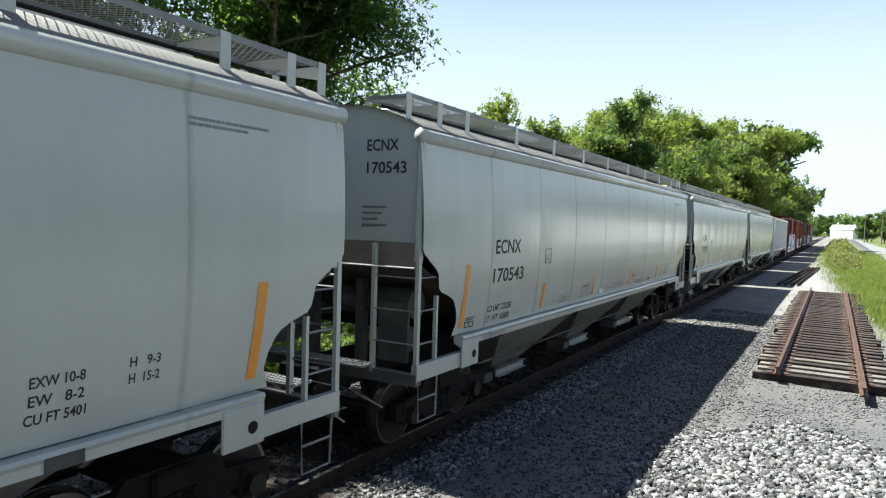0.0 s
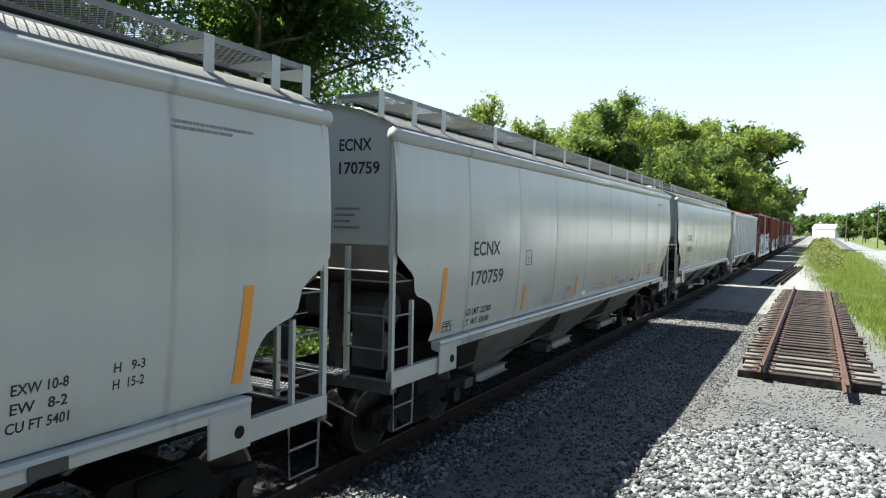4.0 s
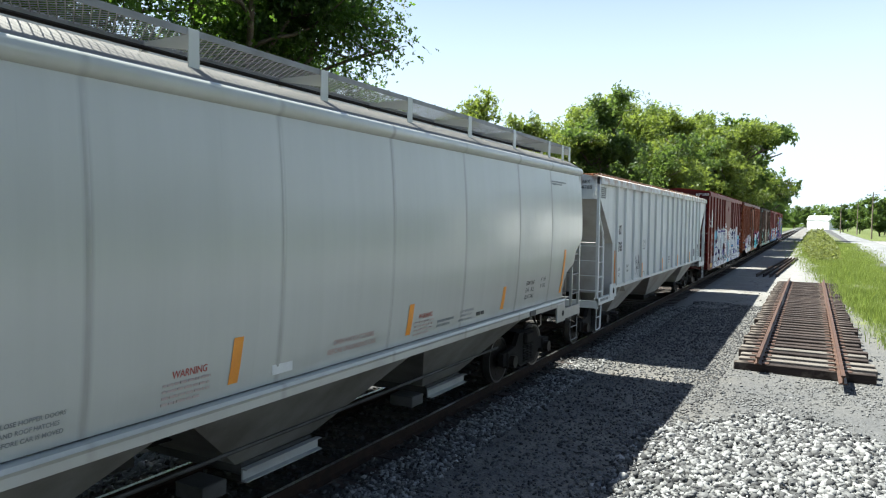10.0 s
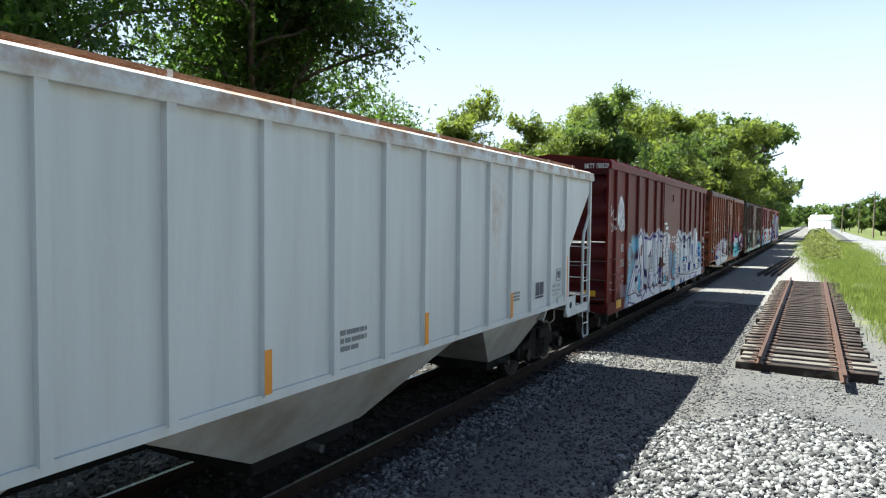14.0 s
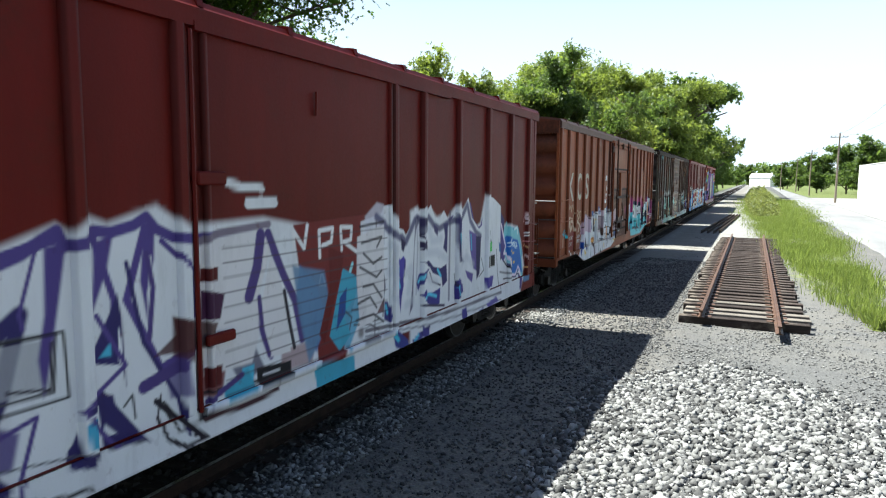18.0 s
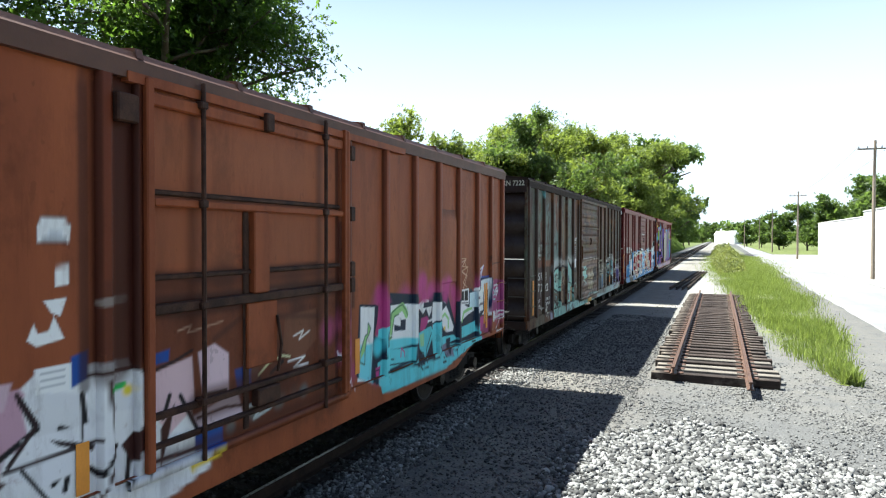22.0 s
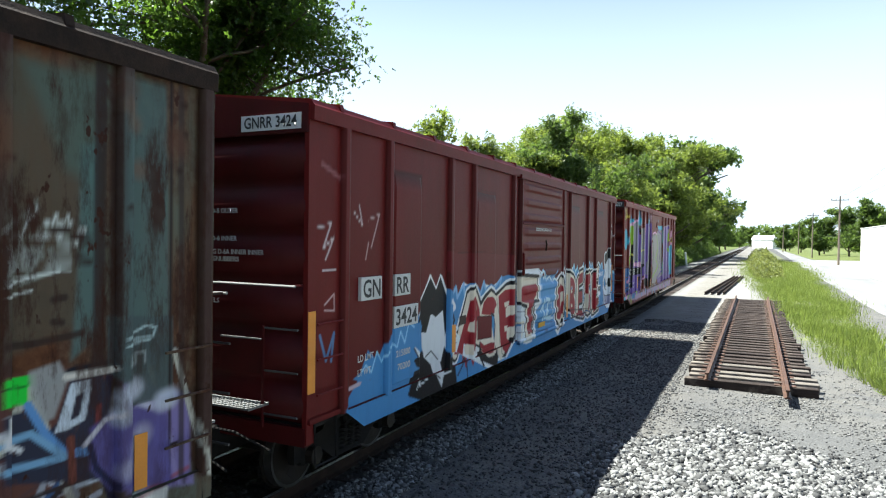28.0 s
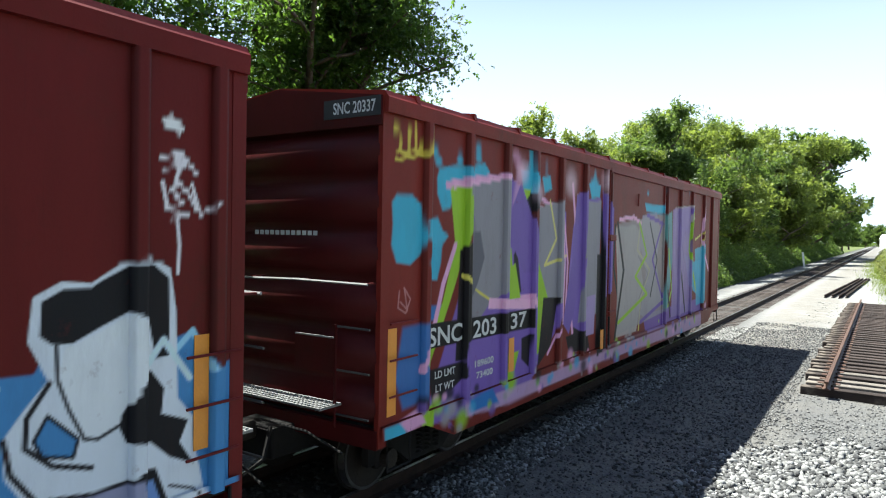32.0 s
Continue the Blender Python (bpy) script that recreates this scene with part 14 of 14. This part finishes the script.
line([(8.45, 2.62), (9.15, 2.22), (8.56, 1.73)], 0.05, (24, 22, 26), 0.02)
line([(10.22, 3.34), (10.33, 1.80), (10.69, 1.20)], 0.09, (24, 22, 26), 0.02)
blob([(10.38, 3.53), (11.07, 3.65), (11.19, 2.43), (10.80, 1.19), (10.45, 1.32), (10.55, 2.64)], (96, 150, 150), 0.03, 0.85)
line([(10.85, 2.73), (11.18, 1.75), (10.77, 1.20)], 0.08, (142, 178, 44), 0.02)
blob([(11.34, 3.76), (13.16, 3.89), (13.40, 3.52), (12.47, 3.34), (12.38, 2.10), (12.26, 1.17), (11.61, 1.17), (11.28, 2.33)], (168, 156, 150), 0.03)
blob([(11.55, 3.72), (13.12, 3.83), (12.09, 2.72), (11.65, 2.82)], (112, 86, 158), 0.03)
line([(11.55, 3.74), (12.34, 2.41), (11.82, 1.19)], 0.08, (24, 22, 26), 0.02)
blob([(12.32, 2.61), (13.28, 2.38), (14.04, 2.42), (14.17, 1.35), (12.88, 1.76)], (72, 160, 186), 0.04, 0.9)
line([(13.46, 2.98), (14.53, 3.21), (14.06, 2.70)], 0.06, (196, 184, 84), 0.02)
blob([(8.87, 1.36), (14.17, 1.35), (14.31, 1.01), (9.06, 0.99)], (112, 86, 158), 0.04, 0.85)
blob([(1.65, 0.92), (2.79, 0.89), (6.44, 0.92), (14.22, 0.92), (14.26, 0.56), (6.45, 0.73), (2.80, 0.68), (1.65, 0.75)], (176, 146, 176), 0.03, 0.85)
blob([(0.06, 0.98), (0.43, 0.98), (0.44, 0.82), (0.07, 0.85)], (72, 160, 186), 0.05)
blob([(1.76, 0.95), (2.32, 1.00), (2.52, 0.76), (1.83, 0.78)], (50, 108, 168), 0.05)
blob([(0.32, 0.98), (0.69, 1.06), (0.80, 0.88), (0.47, 0.84)], (206, 152, 186), 0.05)
for u, v in ((3.70, 0.83), (4.94, 0.86), (6.69, 0.85), (8.91, 0.85), (11.86, 0.85)):
    cloud(u, v, 0.12, (120, 160, 90), 0.9)
for u, v in ((4.21, 0.84), (5.76, 0.86), (7.73, 0.84), (10.27, 0.86)):
    cloud(u, v, 0.1, (90, 150, 190), 0.9)
blob([(1.64, 3.60), (2.72, 3.77), (2.77, 3.40), (2.76, 2.26), (2.38, 2.13), (1.86, 2.34), (1.89, 3.09)], (132, 128, 134), 0.02)
blob([(1.83, 3.02), (1.98, 3.06), (2.10, 2.71), (1.95, 2.40), (1.81, 2.21)], (92, 90, 98), 0.02)
blob([(3.70, 3.43), (4.54, 3.57), (4.68, 1.94), (4.08, 1.96), (3.66, 2.64)], (132, 128, 134), 0.02)
blob([(2.85, 3.40), (3.09, 3.74), (3.55, 3.19), (3.75, 2.48), (3.23, 2.47), (2.80, 2.94)], (108, 84, 152), 0.02)
blob([(3.66, 2.68), (4.33, 1.63), (3.58, 1.13), (3.92, 1.83)], (142, 178, 44), 0.02)
blob([(3.90, 2.07), (4.44, 2.04), (4.21, 1.31), (3.75, 1.04)], (24, 22, 26), 0.02)
blob([(2.25, 2.18), (3.53, 2.07), (3.50, 1.93), (2.22, 2.04)], (214, 164, 192), 0.02)
blob([(2.75, 2.51), (2.96, 2.62), (3.14, 2.12), (2.73, 2.12)], (142, 178, 44), 0.02)
blob([(5.14, 3.71), (5.59, 3.80), (5.37, 2.25), (4.91, 1.40), (4.66, 1.60), (4.96, 2.62)], (108, 84, 152), 0.02)
blob([(5.60, 3.60), (6.28, 3.65), (6.19, 1.64), (5.28, 1.54), (5.51, 2.60)], (132, 128, 134), 0.02)
blob([(6.12, 2.69), (6.54, 2.68), (6.79, 1.00), (6.13, 0.86)], (24, 22, 26), 0.02)
blob([(6.33, 3.84), (6.91, 3.56), (6.90, 1.98), (6.47, 1.91)], (108, 84, 152), 0.02)
blob([(4.79, 1.37), (5.69, 1.41), (5.61, 1.05), (4.93, 1.09)], (24, 22, 26), 0.02)
blob([(5.66, 1.96), (6.08, 1.98), (6.04, 1.28), (5.59, 1.28)], (150, 130, 170), 0.02)
blob([(7.20, 3.27), (10.28, 3.55), (10.50, 1.29), (7.17, 1.11)], (150, 144, 142), 0.04, 0.75)
line([(7.26, 3.35), (8.11, 3.42), (8.58, 3.30)], 0.09, (214, 164, 192), 0.015)
line([(8.50, 3.30), (9.04, 2.64), (8.28, 2.20), (9.11, 1.79), (7.28, 1.35)], 0.08, (142, 178, 44), 0.015)
line([(7.13, 3.27), (7.54, 2.36), (7.10, 1.07)], 0.1, (24, 22, 26), 0.015)
line([(9.04, 3.48), (10.20, 3.34), (9.47, 2.52), (10.38, 1.54), (8.68, 1.22)], 0.09, (108, 84, 152), 0.015)
line([(9.23, 3.32), (9.82, 2.51), (9.37, 1.73)], 0.06, (24, 22, 26), 0.015)
line([(10.65, 3.71), (10.57, 2.50), (11.11, 1.12)], 0.1, (24, 22, 26), 0.015)
blob([(11.15, 3.71), (12.92, 3.85), (13.00, 1.09), (11.21, 1.08)], (140, 120, 166), 0.03, 0.9)
line([(12.00, 3.76), (11.92, 2.47), (12.52, 1.13)], 0.1, (24, 22, 26), 0.015)
line([(13.11, 3.81), (12.81, 2.72), (13.69, 1.59)], 0.12, (142, 178, 44), 0.015)
blob([(13.43, 2.72), (14.75, 2.85), (14.81, 1.23), (13.74, 1.17)], (72, 160, 186), 0.04, 0.85)
line([(14.42, 3.86), (14.18, 2.99), (15.14, 2.11)], 0.1, (214, 164, 192), 0.015)
line([(1.36, 3.57), (2.18, 3.70), (2.76, 3.80)], 0.05, (214, 164, 192), 0.015)
line([(4.53, 3.59), (4.69, 2.62), (4.66, 1.60)], 0.04, (214, 164, 192), 0.015)
line([(4.08, 3.53), (4.34, 2.96), (3.92, 2.56), (4.41, 2.63)], 0.05, (200, 190, 110), 0.015)
cloud(3.14, 3.90, 0.30, (226, 190, 206), 0.5)
cloud(4.88, 3.87, 0.40, (222, 190, 200), 0.5)
cloud(6.44, 4.02, 0.35, (216, 186, 196), 0.5)
cloud(3.65, 3.63, 0.30, (220, 190, 206), 0.5)
spill = random.Random(8)
for k in range(90):
    u = 0.5 + 14.5 * spill.random() ** 1.2
    cloud(u, 0.62 + 0.5 * spill.random(), 0.07 + 0.17 * spill.random() ** 2, spill.choice(((142, 178, 44), (206, 152, 186), (108, 84, 152), (72, 150, 186), (30, 28, 32), (150, 144, 142))), 0.85)
blob([(0.82, 1.98), (3.53, 1.94), (3.54, 1.66), (0.91, 1.69)], (18, 18, 20), 0.012)
line([(0.19, 4.08), (0.31, 4.06), (0.28, 3.85), (0.44, 3.85), (0.44, 4.11), (0.61, 4.16)], 0.05, (196, 176, 70), 0.02)
line([(0.36, 4.13), (0.56, 4.22), (0.57, 3.88), (0.83, 4.07), (0.84, 3.90), (0.22, 3.77)], 0.045, (196, 176, 70), 0.02)
line([(0.22, 3.84), (0.89, 3.95)], 0.04, (196, 176, 70), 0.02)
line([(0.31, 2.39), (0.29, 2.21), (0.43, 2.14), (0.51, 2.29), (0.39, 2.42), (0.46, 2.17), (0.33, 2.27)], 0.018, (176, 120, 120), 0.012)

# rust and soot that run down round the doors
for u, w, c in ((6.3, 0.4, 0.7), (6.55, 0.12, 0.8), (9.6, 0.14, 0.75), (9.75, 0.2, 0.5), (7.1, 0.1, 0.5), (9.1, 0.1, 0.5)):
    brown_paint.line([(u, 2.05), (u + 0.02, 4.2)], w, (56, 24, 17), 0.12, c)
for v, a, b, w in ((2.63, 6.6, 9.5, 0.16), (2.42, 6.6, 9.5, 0.1), (3.32, 6.6, 9.5, 0.08), (3.84, 6.6, 9.5, 0.07), (1.5, 7.2, 8.6, 0.3), (1.15, 6.6, 9.6, 0.1)):
    brown_paint.line([(a, v), (b, v)], w, (60, 27, 19), 0.1, 0.6)
for u, v0, v1, w, c in ((6.72, 1.1, 2.5, 0.22, 0.75), (6.82, 2.3, 2.75, 0.12, 0.6), (6.6, 1.0, 4.2, 0.06, 0.5)):
    maroon_paint.line([(u, v0), (u - 0.03, v1)], w, (40, 18, 18), 0.12, c)

OXIDE = boxcar_material("dark red oxide car paint", lin(103, 18, 11), lin(87, 15, 10), lin(62, 28, 16), 0.2)
RUST_BROWN = boxcar_material("faded rust-brown car paint", lin(158, 88, 54), lin(130, 69, 43), lin(82, 41, 26), 0.45, 0.5, 0.25)
OLIVE = boxcar_material("weathered grey-green car paint", lin(92, 106, 94), lin(104, 66, 40), lin(66, 32, 18), 1.0, 0.55, 0.95)
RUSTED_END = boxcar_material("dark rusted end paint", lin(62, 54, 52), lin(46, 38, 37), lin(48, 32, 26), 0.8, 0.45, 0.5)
DOOR_RUST = rust_material("sooty rusted door steel", (0.028, 0.014, 0.011), (0.085, 0.04, 0.026), 0.6, 0.0)
# Darker copies of the side paints: shade between the cars put into colour.
SHADED_BROWN = boxcar_material("shaded brown end paint", lin(122, 64, 42), lin(92, 50, 34), lin(58, 36, 28), 0.6)
SHADED_RED = boxcar_material("shaded dark red end paint", lin(80, 20, 22), lin(62, 17, 18), lin(44, 24, 21), 0.4)
MAROON = boxcar_material("maroon car paint", lin(104, 28, 27), lin(90, 24, 23), lin(70, 36, 26), 0.2)
BRICK = boxcar_material("brick-red car paint", lin(122, 40, 32), lin(104, 34, 28), lin(76, 42, 26), 0.3)


def strip(car, x, u0, u1, v0, v1, material=ORANGE):
    return part("reflector_strip", Shape().box(x, x + 0.004, u0, u1, v0, v1), material, car, "orange reflector strip")


red_car, X = boxcar("dark red boxcar with silver and violet graffiti", 16.15, 78.23, OXIDE, red_paint, [0.61, 1.74, 2.98, 4.14, 5.36, 6.3, 9.9, 10.75, 12.0, 13.3, 14.5, 15.6], [(6.55, 9.8, "plain", 0.02)], sill=lambda u: 0.70, band=3.75, end_paint=SHADED_RED)
x = X + 0.012
for text, size, u, v, w in (("BK", 0.29, 1.26, 2.19, 0.29), ("150", 0.27, 1.25, 1.81, 0.33), ("LD LMT", 0.09, 1.36, 1.53, 0.24), ("LT WT", 0.09, 1.36, 1.39, 0.2), ("TY", 0.28, 2.08, 2.19, 0.28), ("529", 0.27, 2.07, 1.79, 0.30), ("15920", 0.09, 2.1, 1.50, 0.22), ("6060", 0.09, 2.12, 1.36, 0.2)):
    letters("car_mark", text, WHITE_INK, red_car, size, u, v, x, w)
letters("plate_mark", "PLATE C", WHITE_INK, red_car, 0.05, 3.33, 2.17, x + 0.002, 0.18)
letters("end_mark", "BKTY 150529", WHITE_INK, red_car, 0.16, 0.93, 4.24, -0.036, 0.58, end=True)
strip(red_car, X + 0.038, 0.8, 1.27, 0.79, 1.0, YELLOW)
part("end_reflector", Shape().box(0.95, 1.3, -0.205, -0.2, 1.18, 1.32), YELLOW, red_car)
for k, (v, a, b) in enumerate(((2.98, -0.2, 0.7), (2.3, 0.0, 0.55), (1.98, 0.15, 0.4))):
    s = Shape()
    for q in range(9):
        s.box(a + (b - a) * q / 9, a + (b - a) * (q + 0.7) / 9, -0.036, -0.032, v, v + 0.05)
    part("end_notice", s, WHITE_INK, red_car)

brown_car, X = boxcar("faded rust-brown boxcar with white and turquoise graffiti", 16.25, 96.25, RUST_BROWN, brown_paint, [0.12, 0.9, 1.76, 2.65, 3.5, 4.38, 5.27, 6.22, 9.75, 10.8, 11.76, 12.7, 13.6, 14.6, 15.4, 16.15], [(6.5, 9.6, "rods", 0.03)],
                      sill=lambda u: 1.02 - 0.30 * min(1, max(0, (min(u, 16.25 - u) - 1.9) / 0.9)), low=1.08, band=3.3, panels=[(12.76, 13.5, 2.2, 3.5)], grime=(0.8, (62, 30, 20)), post_tint=(126, 64, 40), rail=BROWN_ROOF, end_paint=SHADED_BROWN)
x = X + 0.012
for text, size, u, v, w in (("K", 1.02, 1.03, 2.44, 0.54), ("C", 0.98, 1.95, 2.45, 0.46), ("S", 0.98, 2.84, 2.45, 0.44)):
    letters("car_mark", text, CREAM_INK, brown_car, size, u, v, x, w, bold=0.02)
for text, size, u, v, w in (("193100", 0.13, 1.95, 1.42, 0.38), ("69900", 0.13, 1.99, 1.29, 0.33), ("LD LMT", 0.13, 1.17, 1.43, 0.38), ("LT WT", 0.13, 1.18, 1.27, 0.32)):
    letters("car_mark", text, WHITE_INK, brown_car, size, u, v, x, w)
for u, v0, v1 in ((0.97, 1.2, 2.1), (5.98, 1.12, 1.5), (9.98, 1.25, 1.7), (15.12, 1.2, 2.1)):
    strip(brown_car, X + 0.008, u, u + 0.11, v0, v1)
for v in (1.95, 2.48):
    part("grab_iron", Shape().tube([(X + 0.09, 0.1, v), (X + 0.09, 0.95, v + 0.02)], 0.012, 6), RUST_BROWN, brown_car)

olive_car, X = boxcar("weathered grey-green boxcar streaked with rust and graffiti", 16.3, 114.45, OLIVE, olive_paint, [0.1, 0.85, 1.63, 2.61, 3.59, 4.47, 5.44, 6.3, 10.05, 10.8, 11.8, 12.7, 13.6, 14.5, 15.4, 16.2], [(6.55, 9.95, "ribbed", 0.05)], sill=lambda u: 0.74, band=4.15, grime=(0.8, (44, 30, 22)), post_tint=(58, 40, 38), rail=OLD_RAIL, end_paint=RUSTED_END)
x = X + 0.012
for text, size, u, v, w in (("S", 0.29, 1.09, 1.89, 0.16), ("R", 0.29, 1.35, 1.89, 0.17), ("N", 0.29, 1.79, 1.87, 0.16), ("7", 0.29, 1.08, 1.60, 0.15), ("2", 0.28, 1.34, 1.60, 0.17), ("22", 0.28, 1.76, 1.57, 0.41), ("157400 LB", 0.11, 1.81, 1.32, 0.54), ("63000 LB", 0.11, 1.86, 1.19, 0.49), ("LD LMT", 0.11, 0.9, 1.33, 0.40), ("LT WT", 0.11, 0.9, 1.17, 0.3)):
    letters("car_mark", text, WHITE_INK, olive_car, size, u, v, x, w)
letters("end_mark", "SRN 7222", CREAM_INK, olive_car, 0.17, 0.84, 4.26, -0.036, 0.62, end=True)
for u, v0, v1 in ((0.38, 1.08, 1.94), (2.69, 1.04, 1.5), (5.15, 1.03, 1.47), (13.18, 1.12, 1.41), (15.51, 1.03, 1.46)):
    strip(olive_car, X + 0.05 if u < 1 else X + 0.008, u, u + 0.12, v0, v1)
strip(olive_car, X + 0.105, 7.7, 8.3, 0.78, 0.9, YELLOW)

maroon_car, X = boxcar("maroon boxcar with blue, red and white graffiti", 16.75, 132.13, MAROON, maroon_paint, [0.66, 1.67, 3.57, 4.5, 6.5, 10.2, 10.82, 12.8, 13.8, 15.85, 16.5], [(6.85, 10.08, "ribbed", 0.05)], sill=lambda u: 1.05 - 0.33 * min(1, max(0, (min(u, 16.75 - u) - 0.6) / 0.5)), band=3.95, end_paint=SHADED_RED,
                       panels=[(1.78, 2.6, 1.05, 3.86), (4.6, 5.54, 1.05, 3.80), (10.9, 11.86, 1.05, 3.87), (13.9, 14.86, 1.05, 3.86)])
x = X + 0.05
for text, u0, u1, v0, v1 in (("GN", 0.98, 1.46, 2.24, 2.52), ("RR", 1.80, 2.22, 2.24, 2.52), ("3424", 1.79, 2.46, 1.82, 2.10)):
    part("number_board", Shape().box(X, x, u0, u1, v0, v1), WHITE_INK, maroon_car)
    letters("car_mark", text, BLACK_INK, maroon_car, 0.3, u0 + 0.04, v0 + 0.03, x + 0.004, u1 - u0 - 0.08)
for text, size, u, v, w in (("LD LMT", 0.12, 0.98, 1.50, 0.36), ("LT WT", 0.12, 0.98, 1.33, 0.3)):
    letters("car_mark", text, WHITE_INK, maroon_car, size, u, v, X + 0.012, w)
for text, size, u, v, w in (("215800", 0.12, 1.86, 1.43, 0.39), ("70200", 0.12, 1.9, 1.25, 0.35)):
    letters("car_mark", text, WHITE_INK, maroon_car, size, u, v, X + 0.045, w)
letters("door_notice", "DOOR OPENING W-10-0 H 10-3", WHITE_INK, maroon_car, 0.10, 7.77, 3.18, X + 0.088, 1.14)
part("number_board", Shape().box(0.62, 1.43, -0.04, -0.03, 4.14, 4.31), WHITE_INK, maroon_car)
letters("end_mark", "GNRR 3424", BLACK_INK, maroon_car, 0.17, 0.67, 4.165, -0.048, 0.71, end=True)
for text, u, v, w in (("24 SPRG D-5 OUTER", -0.1, 3.25, 0.68), ("28 SPRG D-6 INNER", -0.1, 2.94, 0.67), ("20 SPRG D-6A INNER INNER", 0.0, 2.79, 0.95), ("HS-10-SNUBBERS", 0.0, 2.71, 0.6), ("36 WHEELS", -0.1, 2.24, 0.42)):
    letters("end_notice", text, WHITE_INK, maroon_car, 0.075, u, v, -0.036, w, end=True)
for u, v0, v1 in ((0.0, 1.32, 2.2), (3.58, 1.24, 1.66), (10.42, 1.08, 1.65), (16.3, 1.34, 2.21)):
    strip(maroon_car, X + 0.066 if 1 < u < 16 else X + 0.01, u, u + 0.13, v0, v1)
strip(maroon_car, X + 0.09, 8.02, 8.5, 1.11, 1.21, YELLOW)

brick_car, X = boxcar("brick-red boxcar covered in purple, green and blue graffiti", 16.5, 150.64, BRICK, brick_paint, [0.78, 1.67, 2.65, 3.54, 4.46, 5.46, 6.45, 10.55, 11.8, 13.0, 14.35, 15.4], [(6.7, 10.3, "plain", 0.02)], sill=lambda u: 0.85 - 0.25 * min(1, max(0, (min(u, 16.5 - u) - 0.8) / 0.6)), band=3.95, end_paint=SHADED_RED)
x = X + 0.012
for text, size, u, v, w in (("SNC", 0.30, 0.86, 1.71, 0.72), ("203", 0.30, 1.84, 1.70, 0.60), ("37", 0.30, 2.85, 1.70, 0.48), ("LD LMT", 0.12, 1.0, 1.33, 0.44), ("LT WT", 0.12, 1.02, 1.17, 0.40), ("189600", 0.12, 1.90, 1.32, 0.48), ("73400", 0.12, 1.94, 1.17, 0.42)):
    letters("car_mark", text, WHITE_INK, brick_car, size, u, v, x, w)
part("number_board", Shape().box(0.72, 1.5, -0.04, -0.03, 4.20, 4.40), BLACK_INK, brick_car)
letters("end_mark", "SNC 20337", WHITE_INK, brick_car, 0.17, 0.86, 4.24, -0.044, 0.58, end=True)
s = Shape()
for q in range(12):
    s.box(-0.35 + q * 0.085, -0.29 + q * 0.085, -0.036, -0.032, 2.96, 3.01)
part("end_notice", s, WHITE_INK, brick_car)
for u, v0, v1 in ((0.12, 1.08, 2.0), (2.70, 1.14, 1.6), (6.2, 0.98, 1.33)):
    strip(brick_car, X + 0.066 if u > 1 else X + 0.008, u, u + 0.15, v0, v1)


# ---- the train rolls past ----
SPEEDS = [(0, 4.477), (4, 4.395), (8, 4.499), (12, 4.469), (16, 4.497), (20, 4.602), (24, 4.636), (28, 4.508), (32, 4.969)]


def travelled(t):
    """How far the train has rolled by t seconds."""
    total = 0.0
    for (a, va), (b, vb) in zip(SPEEDS, SPEEDS[1:]):
        if t <= a:
            break
        e = min(t, b)
        ve = va + (vb - va) * (e - a) / (b - a)
        total += (va + ve) / 2 * (e - a)
    return total


def motions():
    marks = [k * 0.5 for k in range(65)]
    turns = [min(k * 0.1, 32.0) for k in range(321)]
    for car, start in TRAIN:
        walk(car, [(t, pose(0, start - travelled(t), 0)) for t in marks])
    for car, start in TRAIN:
        for wheels in [o for o in car.children if o.name.startswith("wheelset")]:
            x, y, z = wheels.location
            walk(wheels, [(t, pose(x, y, z, math.degrees(travelled(t) / 0.42), 0, 0)) for t in turns])


motions()
